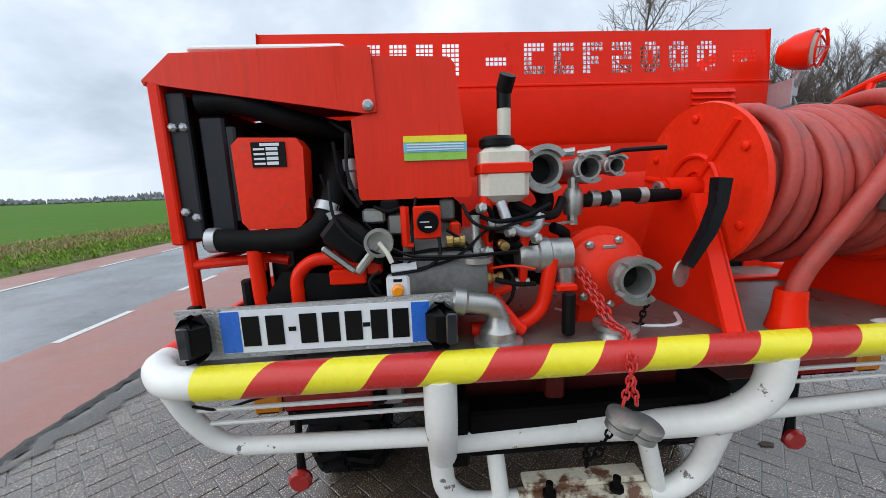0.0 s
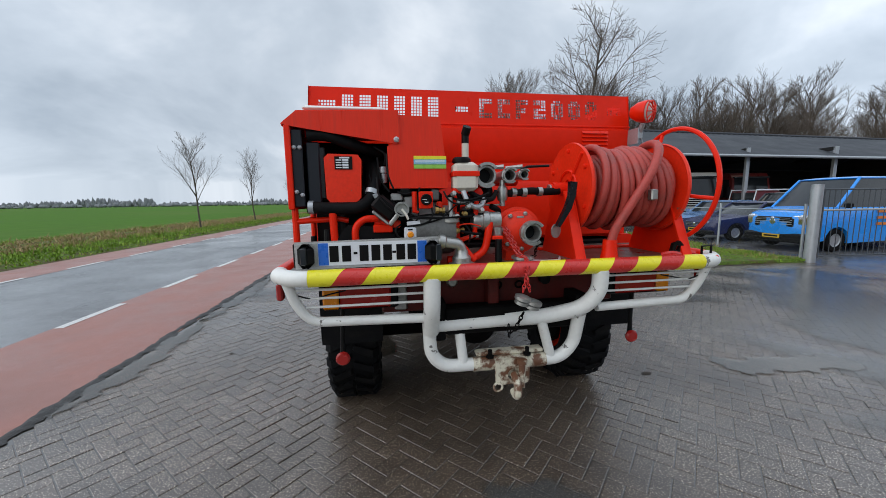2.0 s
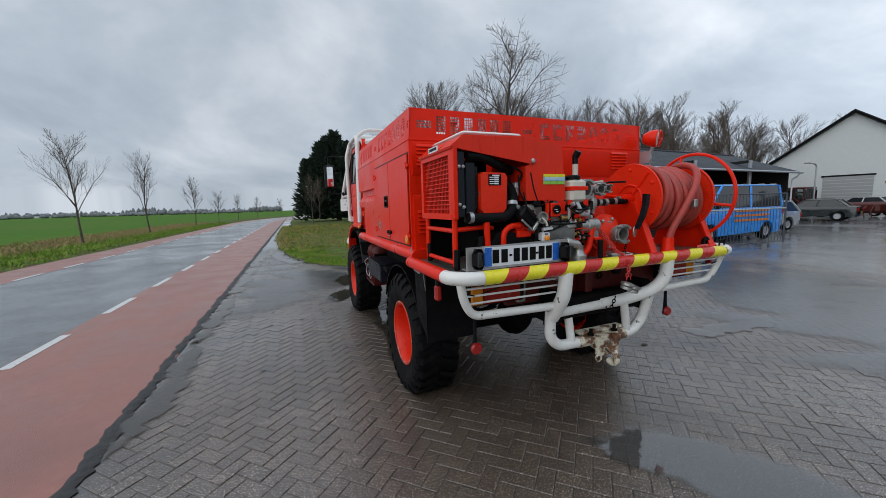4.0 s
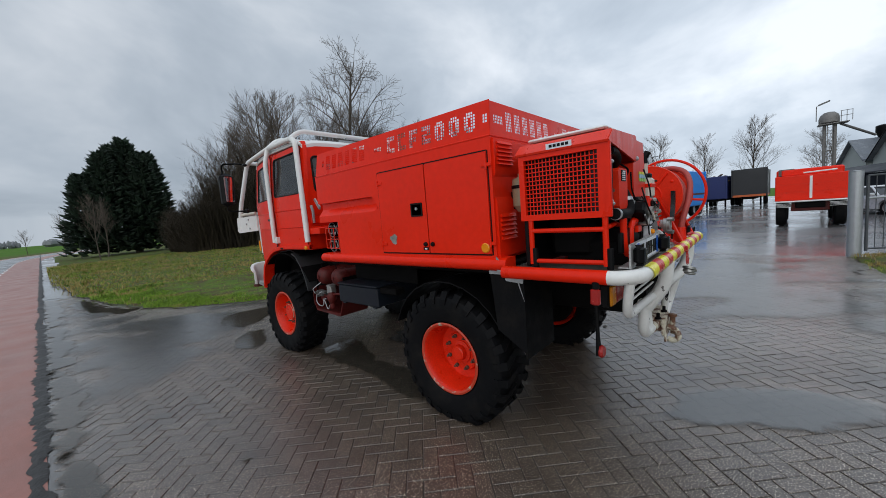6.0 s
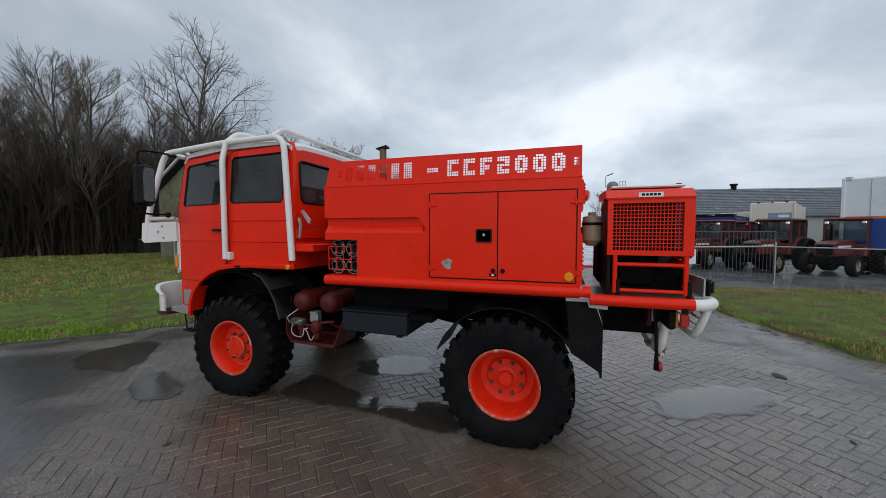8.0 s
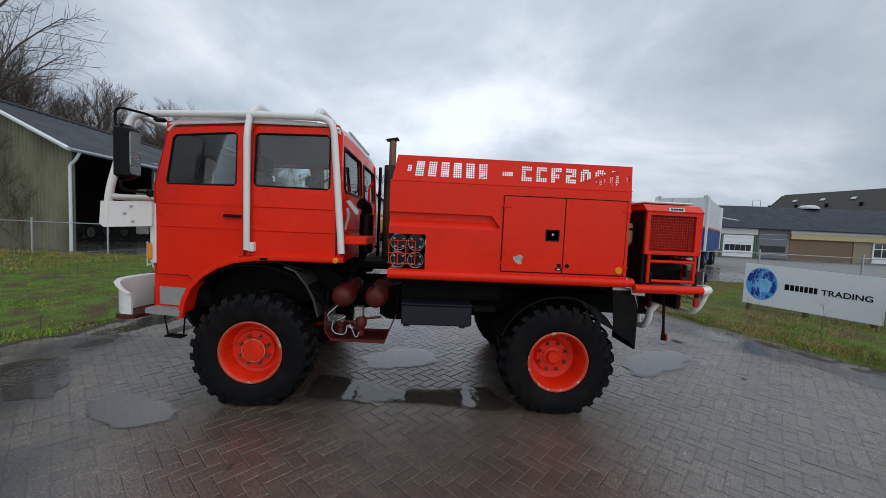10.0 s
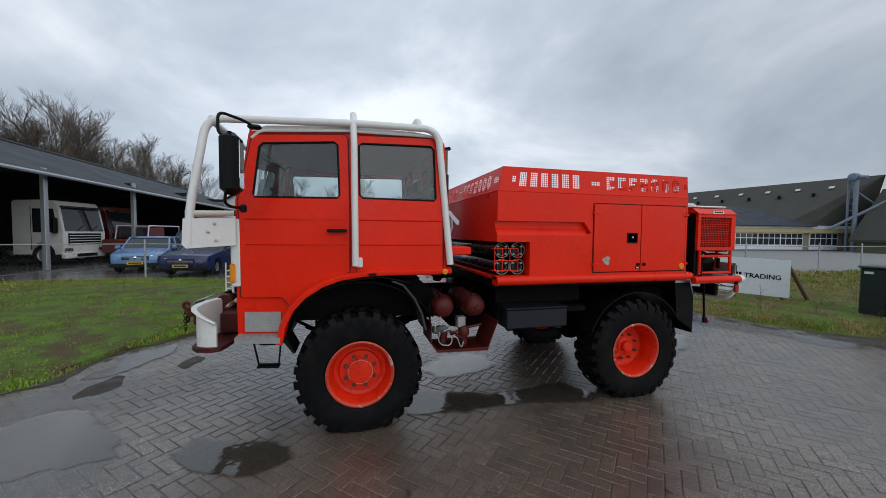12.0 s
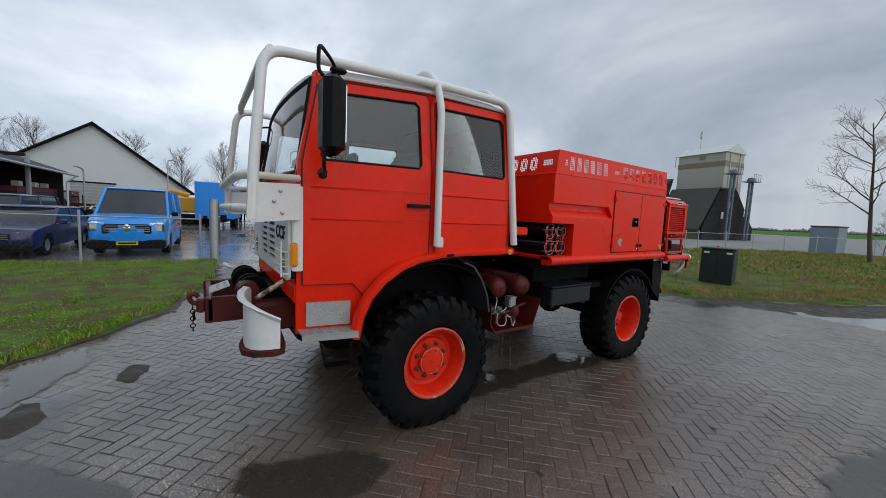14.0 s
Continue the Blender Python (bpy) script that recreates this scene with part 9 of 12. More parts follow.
pumpb = part("pump_body", pb, RED_WORN, pump, "chipped red centrifugal pump body")
for k in range(7):
    a = 2 * math.pi * (k + 0.4) / 7
    part("bolt", Mesh().lathe([(0.013, 0), (0.013, 0.012), (0.007, 0.018)], (0.705 + 0.098 * math.cos(a), 1.083, 1.385 + 0.098 * math.sin(a)), (0, -1, 0), 6), ALU, pumpb)
part("nameplate", Mesh().box(0.685, 0.725, 1.064, 1.072, 1.455, 1.466, 0.002), ALU, pumpb)
# pipework between the engine and the pump
part("corrugated_hose", Mesh().tube([(0.385, 1.04, 1.60), (0.40, 1.02, 1.545), (0.44, 1.02, 1.515), (0.485, 1.04, 1.525), (0.50, 1.06, 1.56)], 0.014, 12, bend=0.04), STEEL, pump, "grey corrugated metal hose")
for pts, r in (([(0.42, 1.08, 1.60), (0.48, 1.06, 1.565), (0.55, 1.08, 1.55), (0.585, 1.12, 1.60)], 0.013), ([(0.31, 1.04, 1.575), (0.36, 1.0, 1.55), (0.44, 1.0, 1.56), (0.52, 1.04, 1.59)], 0.006), ([(0.33, 1.10, 1.50), (0.42, 1.06, 1.475), (0.50, 1.06, 1.48)], 0.012),
               ([(0.36, 1.0, 1.40), (0.42, 0.99, 1.385), (0.47, 1.01, 1.38)], 0.007), ([(0.55, 1.10, 1.52), (0.60, 1.12, 1.50), (0.62, 1.2, 1.46)], 0.016)):
    part("rubber_pipe", Mesh().tube(pts, r, 8, bend=0.05), RUBBER, pump)
part("black_pump_casing", Mesh().lathe([(0.0, 0), (0.07, 0.0), (0.075, 0.03), (0.06, 0.10), (0.0, 0.11)], (0.545, 1.22, 1.40), (0, -1, 0), 24), BLACK, pump)
for x, z in ((0.325, 1.585), (0.40, 1.52), (0.47, 1.50), (0.34, 1.47)):
    part("union_nut", Mesh().lathe([(0.014, 0), (0.014, 0.02), (0.009, 0.024)], (x, 1.02, z), (0.4, -1, 0.3), 6), ALU, pump)
part("regulator", Mesh().box(0.355, 0.42, 1.06, 1.12, 1.54, 1.59, 0.008), GREASE, pump)
coupling(0.742, 1.38, 0.05, 0.985, 1.09, "suction_coupling")
pipe = Mesh().lathe([(0.04, 0), (0.046, 0.01), (0.046, 0.05), (0.052, 0.055), (0.052, 0.085), (0.046, 0.09), (0.046, 0.15)], (0.44, 1.08, 1.445), (1, 0, 0), 22)
pipe.tube([(0.555, 1.08, 1.445), (0.575, 1.08, 1.40), (0.58, 1.08, 1.36)], 0.03, 12)
part("delivery_pipe", pipe, ALU, pump, "aluminium pipe with a clamp ring")
dr = Mesh().lathe([(0.062, 0), (0.066, 0.012), (0.066, 0.03), (0.048, 0.036), (0.048, 0.06), (0.034, 0.075), (0.030, 0.10)], (0.365, 0.995, 1.205), UP, 26)
dr.tube([(0.365, 0.995, 1.30), (0.35, 0.99, 1.335), (0.29, 0.985, 1.345), (0.24, 0.98, 1.355)], 0.028, 12, bend=0.03)
dr.lathe([(0.03, 0), (0.036, 0.006), (0.036, 0.035), (0.030, 0.04)], (0.28, 0.983, 1.347), (-1, 0, 0.2), 16)
part("drain_coupling", dr, ALU, pump, "dull aluminium elbow coupling standing on the deck")
dv = Mesh().lathe([(0.016, 0), (0.02, 0.06), (0.046, 0.075), (0.046, 0.09), (0.02, 0.10), (0.012, 0.15), (0.014, 0.20)], (0.315, 1.03, 1.37), UP, 18)
part("diaphragm_valve", dv, ALU, pump)
ec = Mesh().lathe([(0.05, 0), (0.058, 0.006), (0.045, 0.03), (0.06, 0.036), (0.06, 0.05), (0.03, 0.056)], (0.70, 1.01, 1.207), UP, 22)
part("blank_cap", ec, ALU, pump, "aluminium blank cap lying on the deck")
ps = Mesh().box(0.40, 0.50, 1.16, 1.30, 1.33, 1.52, 0.02)
part("ignition_coil", ps, BLACK, pump)
wl = Mesh().tube([(0.62, 1.25, 1.215), (0.80, 1.06, 1.215), (0.93, 1.05, 1.215), (0.98, 1.15, 1.215)], 0.008, 8, bend=0.08)
part("drain_tube", wl, SIGN_WHITE, pump)


for dx in (0.0, 0.018):
    chain([(0.61 + dx, 1.06, 1.40), (0.655 + dx, 0.97, 1.27), (0.69 + dx * 0.5, 0.945, 1.25), (0.675 - dx, 0.872, 1.215), (0.645 + dx * 2.2, 0.868, 1.09)], 0.011, 0.0028, RED_FILM, "cap_chain", pump, "red link chain")
chain([(0.77, 0.98, 1.33), (0.75, 0.98, 1.26), (0.71, 1.0, 1.25)], 0.009, 0.0025, GREASE, "cap_chain", pump)
for x, z in ((0.635, 1.07), (0.69, 1.045)):
    m = Mesh().lathe([(0.020, 0.0), (0.036, 0.006), (0.036, 0.022), (0.028, 0.026), (0.042, 0.03), (0.042, 0.045), (0.02, 0.05)], (x, 0.862, z - 0.035), (0.25, -0.15, 1), 20)
    part("hanging_cap", m, ALU, pump, "aluminium blank cap hanging on a red chain")

# ---- hose reel ----
RY, RZ, RXL, RXR = 1.20, 1.615, 1.055, 1.615
rs = Mesh().box(0.99, 1.80, RY - 0.29, RY - 0.25, 1.205, 1.235, 0.004)
reel = part("hose_reel", rs, RED, truck, "red hose reel with a hand wheel, full of faded red hose")
part("base_bar", Mesh().box(0.99, 1.80, RY + 0.25, RY + 0.29, 1.205, 1.235, 0.004), RED, reel)
for x in (1.02, 1.655):
    rs = Mesh()
    rs.plate([(RY - 0.27, 1.205), (RY + 0.27, 1.205), (RY + 0.12, 1.60), (RY - 0.10, 1.60)], [], lambda u, v, w: (x - 0.006 + w, u, v), 0.012)
    rs.plate([(RY - 0.27, 1.205), (RY - 0.255, 1.205), (RY - 0.085, 1.60), (RY - 0.10, 1.60)], [], lambda u, v, w: (x - 0.05 + w, u, v), 0.05)
    part("side_stand", rs, RED, reel)
for x, s in ((RXL, -1), (RXR, 1)):
    d = Mesh().lathe([(0.05, 0.0), (0.244, 0.0), (0.252, -0.010), (0.258, 0.0), (0.254, 0.012), (0.244, 0.010), (0.05, 0.010)], (x, RY, RZ), (s, 0, 0), 56, closed=True)
    dd = part("reel_disc", d, RED_WORN, reel, "large red flanged disc")
    sp = Mesh()
    for k in range(3):
        a = 2 * math.pi * k / 3 + 0.15
        sp.tube([(x + s * 0.012, RY + 0.05 * math.cos(a), RZ + 0.05 * math.sin(a)), (x + s * 0.012, RY + 0.238 * math.cos(a), RZ + 0.238 * math.sin(a))], 0.011, 8)
    sp.ring((x + s * 0.012, RY, RZ), (1, 0, 0), 0.10, 0.009, 30, 6)
    part("rib", sp, RED, dd)
    for k in range(6):
        a = 2 * math.pi * k / 6 + 0.5
        part("boss", Mesh().lathe([(0.013, 0), (0.013, 0.01), (0.006, 0.014)], (x + s * 0.008, RY + 0.212 * math.cos(a), RZ + 0.212 * math.sin(a)), (s, 0, 0), 10), RED, dd)
hubm = Mesh().cyl((0.945, RY, RZ), (RXL, RY, RZ), 0.035, 18)
hubm.lathe([(0.026, 0), (0.026, 0.02), (0.012, 0.022)], (0.955, RY, RZ), (-1, 0, 0), 16)
part("swivel", hubm, RED, reel)
part("swivel_cap", Mesh().lathe([(0.024, 0), (0.024, 0.012), (0.010, 0.012), (0.010, 0.004), (0, 0.004)], (0.935, RY - 0.0, RZ), (-1, 0, 0), 18), ALU, reel)
part("drum", Mesh().cyl((RXL, RY, RZ), (RXR, RY, RZ), 0.11, 24), RED, reel)
# the wound hose: two visible layers, the turns lying unevenly
hr = 0.0205
pts = []
turns = 13
for i in range(turns * 28 + 1):
    t = i / (turns * 28)
    a = -2 * math.pi * turns * t
    x = RXL + 0.035 + (RXR - RXL - 0.07) * t + 0.012 * math.sin(a * 0.5 + 3 * t)
    rr = 0.172 + 0.012 * math.sin(7.3 * t * 6.28) + 0.008 * math.sin(a + 23 * t)
    pts.append((x, RY + rr * math.cos(a), RZ + rr * math.sin(a)))
part("hose", Mesh().tube(pts, hr, 12), HOSE, reel, "faded red rubber hose wound on the reel")
pts = []
turns = 11
for i in range(turns * 28 + 1):
    t = i / (turns * 28)
    a = 2 * math.pi * turns * t + 1.2
    sw_ = 0.5 + 0.5 * math.sin(1.7 + 6.0 * t) * 0.25
    x = RXL + 0.055 + (RXR - RXL - 0.11) * (t * 0.92 + 0.08 * sw_) + 0.030 * math.sin(a + 4 * t)
    rr = 0.212 + 0.010 * math.sin(5.1 * t * 6.28 + 1) + 0.010 * math.sin(a * 1.0 + 9 * t)
    pts.append((min(max(x, RXL + 0.03), RXR - 0.03), RY + rr * math.cos(a), RZ + rr * math.sin(a)))
part("hose", Mesh().tube(pts, hr, 12), HOSE, reel)
pts = [(1.185, 0.985, 1.22), (1.19, 0.98, 1.36), (1.27, 0.945, 1.52), (1.38, 0.93, 1.70), (1.45, 0.98, 1.82), (1.50, 1.10, 1.865), (1.53, 1.25, 1.85), (1.55, 1.38, 1.76), (1.56, 1.42, 1.60)]
part("hose", Mesh().tube(pts, 0.0235, 12, bend=0.09, bend_seg=5), HOSE, reel, "loose end of the hose led down into a holder")
fp_ = Mesh().box(1.385, 1.425, RY - 0.262, RY - 0.225, 1.54, 1.60, 0.006)
part("hose_joint", fp_, ALU, reel)
cone = Mesh().lathe([(0.052, 0.0), (0.040, 0.06), (0.036, 0.125), (0.032, 0.125), (0.034, 0.05)], (1.185, 0.985, 1.207), UP, 22)
cone.box(1.10, 1.27, 0.935, 1.035, 1.203, 1.212, 0.002)
part("hose_holder", cone, RED, reel, "red tapered holder for the hose end")
hw = Mesh().ring((1.70, RY - 0.02, RZ + 0.012), (1, 0, 0), 0.328, 0.0125, 64, 8)
for k in range(3):
    a = 2 * math.pi * k / 3 + 1.30
    hw.tube([(1.68, RY + 0.03 * math.cos(a), RZ + 0.03 * math.sin(a)), (1.66, RY + 0.22 * math.cos(a), RZ + 0.22 * math.sin(a)), (1.70, RY - 0.02 + 0.325 * math.cos(a), RZ + 0.012 + 0.325 * math.sin(a))], 0.011, 8, bend=0.05)
hw.cyl((RXR, RY, RZ), (1.70, RY, RZ), 0.03, 14)
part("hand_wheel", hw, RED, reel, "large red tubular hand wheel")
blv = Mesh()
blv.plate([(0.945, 1.645), (0.985, 1.642), (0.978, 1.57), (0.955, 1.50), (0.895, 1.405), (0.878, 1.415), (0.925, 1.51), (0.945, 1.575)], [], lambda u, v, w: (u, 0.985 + w, v), 0.030)
part("brake_lever", blv, BLACK_GLOSS, reel, "black bent brake lever with worn edges")
part("brake_disc", Mesh().lathe([(0.038, 0), (0.038, 0.006)], (0.885, 1.02, 1.385), (0.5, -1, 0), 22), ALU, reel)
stp = Mesh()
stp.tube([(1.50, 0.98, 1.235), (1.54, 0.95, 1.25), (1.60, 0.96, 1.235), (1.63, 1.0, 1.26), (1.70, 0.97, 1.24)], 0.016, 6, bend=0.03)
strap = part("ratchet_strap", stp, RED_FILM, truck, "red lashing strap with a black ratchet")
rt = Mesh().plate([(1.54, 1.225), (1.60, 1.225), (1.625, 1.29), (1.60, 1.315), (1.56, 1.30)], [[(1.572, 1.262), (1.592, 1.262), (1.603, 1.285), (1.583, 1.29)]], lambda u, v, w: (u, 0.965 + w, v), 0.02)
part("ratchet", rt, BLACK, strap)
part("strap_roll", Mesh().box(1.46, 1.56, 0.945, 1.005, 1.207, 1.225, 0.006), SIGN_WHITE, strap)
part("loop", Mesh().tube([(1.735, 0.96, 1.21), (1.735, 0.96, 1.28), (1.795, 0.96, 1.285), (1.795, 0.96, 1.21)], 0.007, 6), BLACK, strap)

# work lamp on the right corner of the tank
wl = Mesh()
d = V((0.55, -0.95, -0.12)).normalized()
wl.lathe([(0.0, -0.10), (0.04, -0.095), (0.068, -0.05), (0.078, 0.0), (0.078, 0.02), (0.070, 0.022), (0.066, 0.005), (0.0, -0.03)], (1.85, 1.63, 2.168), d, 26)
lamp = part("work_lamp", wl, RED, truck, "round red work lamp with a wire guard")
part("lens", Mesh().lathe([(0.070, 0.0), (0.06, 0.014), (0.0, 0.022)], V((1.85, 1.63, 2.168)) + d * 0.008, d, 24), CREAM, lamp)
wg = Mesh().ring(V((1.85, 1.63, 2.168)) + d * 0.04, d, 0.072, 0.004, 24, 6)
u = d.orthogonal().normalized()
for k in range(5):
    a = math.pi * k / 5
    q = (u * math.cos(a) + d.cross(u) * math.sin(a)) * 0.072
    c0 = V((1.85, 1.63, 2.168)) + d * 0.045
    wg.tube([c0 - q, c0 + d * 0.018, c0 + q], 0.0035, 6)
part("wire_guard", wg, RED, lamp)
bk = Mesh().box(1.81, 1.865, 1.66, 1.72, 1.985, 2.04, 0.006)
bk.box(1.808, 1.815, 1.64, 1.78, 1.95, 2.06)
bk.cyl((1.85, 1.68, 2.02), (1.85, 1.65, 2.09), 0.018, 10)
bk.tube([(1.86, 1.70, 2.03), (1.88, 1.68, 1.96), (1.85, 1.72, 1.88)], 0.006, 6)
part("bracket", bk, STEEL, lamp)

# loose wiring and small fittings round the pump engine
BRASS = mat("dull_brass", (0.40, 0.27, 0.09), rough=0.4, metal=0.8, var=0.25, scale=30)
for pts, r, mt in (
        ([(0.02, 1.06, 1.56), (0.10, 1.02, 1.47), (0.22, 1.01, 1.49), (0.36, 1.03, 1.47), (0.44, 1.08, 1.50)], 0.0045, BLACK),
        ([(0.04, 1.05, 1.53), (0.12, 1.0, 1.43), (0.26, 0.995, 1.46), (0.34, 1.02, 1.53), (0.40, 1.09, 1.56)], 0.004, BLACK),
        ([(0.16, 1.05, 1.62), (0.145, 1.01, 1.55), (0.15, 1.0, 1.47), (0.12, 1.0, 1.44)], 0.004, BLACK),
        ([(0.24, 1.05, 1.53), (0.29, 1.01, 1.50), (0.33, 1.02, 1.44), (0.31, 1.05, 1.36)], 0.0045, BLACK),
        ([(-0.06, 1.08, 1.60), (-0.03, 1.05, 1.52), (0.0, 1.05, 1.45), (-0.02, 1.08, 1.38)], 0.006, BLACK),
        ([(-0.08, 1.09, 1.46), (0.01, 1.04, 1.42), (0.06, 1.03, 1.37), (0.04, 1.06, 1.31)], 0.005, BLACK),
        ([(0.30, 1.04, 1.57), (0.345, 1.0, 1.60), (0.365, 1.03, 1.54), (0.35, 1.06, 1.47)], 0.007, GREASE),
        ([(0.37, 1.06, 1.45), (0.42, 1.02, 1.40), (0.41, 1.02, 1.33), (0.37, 1.06, 1.29)], 0.005, BLACK),
        ([(0.33, 1.03, 1.42), (0.40, 0.99, 1.44), (0.47, 1.01, 1.42)], 0.0035, RED_WORN)):
    part("cable", Mesh().tube(pts, r, 6, bend=0.05), mt, pump)
rf_ = random.Random(31)
for x, z, mt in ((0.235, 1.505, BRASS), (0.305, 1.475, ALU), (0.335, 1.40, BRASS), (0.28, 1.375, ALU), (0.345, 1.545, ALU), (0.06, 1.47, GREASE), (0.01, 1.40, GREASE), (0.39, 1.485, BRASS), (0.245, 1.345, GREASE), (0.42, 1.37, ALU)):
    y = 1.03 + rf_.uniform(-0.015, 0.03)
    a = rf_.choice(((1, 0, 0), (0, -1, 0), (0, 0, 1)))
    s_ = rf_.uniform(0.8, 1.3)
    part("fitting", Mesh().lathe([(0.0, 0), (0.014 * s_, 0), (0.014 * s_, 0.016), (0.009 * s_, 0.02), (0.009 * s_, 0.034), (0.013 * s_, 0.036), (0.013 * s_, 0.048), (0.0, 0.05)], (x, y, z), a, 10), mt, pump)

truck.location.z += LIFT

# ---- vehicles in the yard ----
def wheel_simple(name, r, w, rimmat):
    m = Mesh().lathe([(r * 0.6, -w / 2), (r * 0.93, -w / 2), (r, -w / 3), (r, w / 3), (r * 0.93, w / 2), (r * 0.6, w / 2)], (0, 0, 0), (0, 1, 0), 22, closed=True)
    t = m.made("tyre", 30)
    t.materials.append(RUBBER)
    h = Mesh().lathe([(r * 0.62, w * 0.30), (r * 0.58, w * 0.40), (r * 0.45, w * 0.25), (r * 0.2, w * 0.32), (0, w * 0.34)], (0, 0, 0), (0, 1, 0), 18)
    h.lathe([(r * 0.62, -w * 0.30), (r * 0.58, -w * 0.40), (r * 0.45, -w * 0.25), (r * 0.2, -w * 0.32), (0, -w * 0.34)], (0, 0, 0), (0, 1, 0), 18)
    hm = h.made("rim", 30)
    hm.materials.append(rimmat)
    return t, hm


def loc(root, name, mesh, material, parent=None, label="", smooth=35.0):
    """A part given in the thing's own space: x forward, y to its left."""
    me = mesh.made(name, smooth) if isinstance(mesh, Mesh) else mesh
    if material is not None and not me.materials:
        me.materials.append(material)
    ob = new(name, me)
    ob.parent = parent or root
    return tagged(ob, label) if label else ob


def put_wheels(root, xs, y, r, w, rimmat):
    t, h = wheel_simple("wheel", r, w, rimmat)
    for x in xs:
        for s in (-1, 1):
            o = new("wheel", h)
            o.parent = root
            o.location = (x, s * y, r)
            q = new("tyre", t)
            q.parent = o


def car(name, label, at, turn, paint, L, W, belt, roof_z, hood_x, screen_x, back_x, tail_x, nose_z, wheel_r=0.31, plate=YELLOW_PLATE, group=""):
    """x forward from the middle. hood_x: where the bonnet meets the screen; screen_x, back_x: roof ends; tail_x: where the rear glass ends."""
    root = thing(name, label, "car" if "van" not in name else "van", (*at, 0), group, "", turn)
    h = L / 2
    fa, ra = h * 0.62, -h * 0.60
    a = wheel_r + 0.06
    lower = [(-h + 0.05, 0.28), (ra - a, 0.24)] + arc(ra, wheel_r, a, 180, 0, 8) + [(fa - a, 0.24)] + arc(fa, wheel_r, a, 180, 0, 8) + [(h - 0.08, 0.24), (h, 0.42), (h, nose_z - 0.14), (h - 0.12, nose_z), (hood_x, belt), (tail_x, belt), (-h, belt - 0.02), (-h - 0.02, 0.5)]
    body = Mesh()
    vs, n = [], len(lower)
    rows_ = [(-1.0, 0.11, 0.035), (-0.985, 0.05, 0.008), (-0.93, 0.0, 0.0), (-0.75, -0.06, -0.01), (-0.4, -0.105, -0.028), (0, -0.12, -0.034), (0.4, -0.105, -0.028), (0.75, -0.06, -0.01), (0.93, 0.0, 0.0), (0.985, 0.05, 0.008), (1.0, 0.11, 0.035)]
    for q, ins, dz in rows_:
        for x, z in lower:
            end = max(0.0, (abs(x) - h * 0.72) / (h * 0.28)) ** 1.5
            wide = 1.0 - 0.05 * end - 0.03 * max(0.0, (0.55 - z) / 0.4)
            vs.append((x - (ins + 0.10) * end * (1 if x > 0 else -0.6), q * W / 2 * wide, z - dz * (1 if z > nose_z - 0.05 else 0)))
    fs = [tuple(range(n)), tuple(range(len(rows_) * n - 1, (len(rows_) - 1) * n - 1, -1))]
    for k in range(len(rows_) - 1):
        for i in range(n):
            j = (i + 1) % n
            fs.append((k * n + i, k * n + j, (k + 1) * n + j, (k + 1) * n + i))
    body.add(vs, fs)
    loc(root, "body", body, paint)
    gh = Mesh()
    wb, wt_ = W / 2 - 0.06, W / 2 - 0.19
    ring_b = [(hood_x - 0.16, -wb), (hood_x - 0.03, -wb * 0.6), (hood_x, 0), (hood_x - 0.03, wb * 0.6), (hood_x - 0.16, wb), (tail_x + 0.10, wb), (tail_x, 0), (tail_x + 0.10, -wb)]
    ring_t = [(screen_x - 0.14, -wt_), (screen_x - 0.03, -wt_ * 0.6), (screen_x, 0), (screen_x - 0.03, wt_ * 0.6), (screen_x - 0.14, wt_), (back_x + 0.08, wt_), (back_x, 0), (back_x + 0.08, -wt_)]
    gh.add([(x, y, belt - 0.02) for x, y in ring_b] + [(x, y, roof_z - 0.06) for x, y in ring_t], [(k, (k + 1) % 8, 8 + (k + 1) % 8, 8 + k) for k in range(8)] + [tuple(range(8, 16))])
    loc(root, "glazing", gh, DARK_GLASS)
    rf = Mesh()
    for q, zz, gr in ((1.0, roof_z - 0.075, 0.03), (1.0, roof_z - 0.05, 0.04), (0.86, roof_z - 0.012, -0.03), (0.45, roof_z, -0.25)):
        rf.v += [(x + (gr if x > (screen_x + back_x) / 2 else -gr), y * q * (1.03 if q == 1 else 1), zz) for x, y in ring_t]
    for k in range(3):
        rf.f += [(k * 8 + i, k * 8 + (i + 1) % 8, k * 8 + 8 + (i + 1) % 8, k * 8 + 8 + i) for i in range(8)]
    rf.f += [tuple(range(24, 32)), tuple(range(7, -1, -1))]
    loc(root, "roof", rf, paint, smooth=70)
    for s in (-1, 1):
        mid = (screen_x + back_x) / 2
        for (x0, x1) in (((hood_x), (screen_x)), ((mid + (hood_x - screen_x) * 0.12), mid), ((tail_x), (back_x))):
            p = Mesh().tube([(x0 - (0.15 if x0 == hood_x else 0), s * (wb + 0.002), belt - 0.02), (x1 - (0.13 if x1 == screen_x else 0), s * (wt_ + 0.005), roof_z - 0.05)], 0.04, 8)
            loc(root, "pillar", p, paint)
        mir_ = Mesh().box(hood_x - 0.35, hood_x - 0.22, s * (W / 2 + 0.02), s * (W / 2 + 0.20), belt - 0.02, belt + 0.13, 0.03)
        loc(root, "door_mirror", mir_, BLACK if "van" in name else paint)
        hl = Mesh()
        for k in range(5):
            hy, hx = W / 2 - 0.44 + 0.09 * k, h - 0.05 - 0.012 * k * k
            hl.v += [(hx + 0.0, s * hy, nose_z - 0.25 + 0.01 * k), (hx + 0.025, s * hy, nose_z - 0.16), (hx - 0.01, s * hy, nose_z - 0.075 + 0.008 * k)]
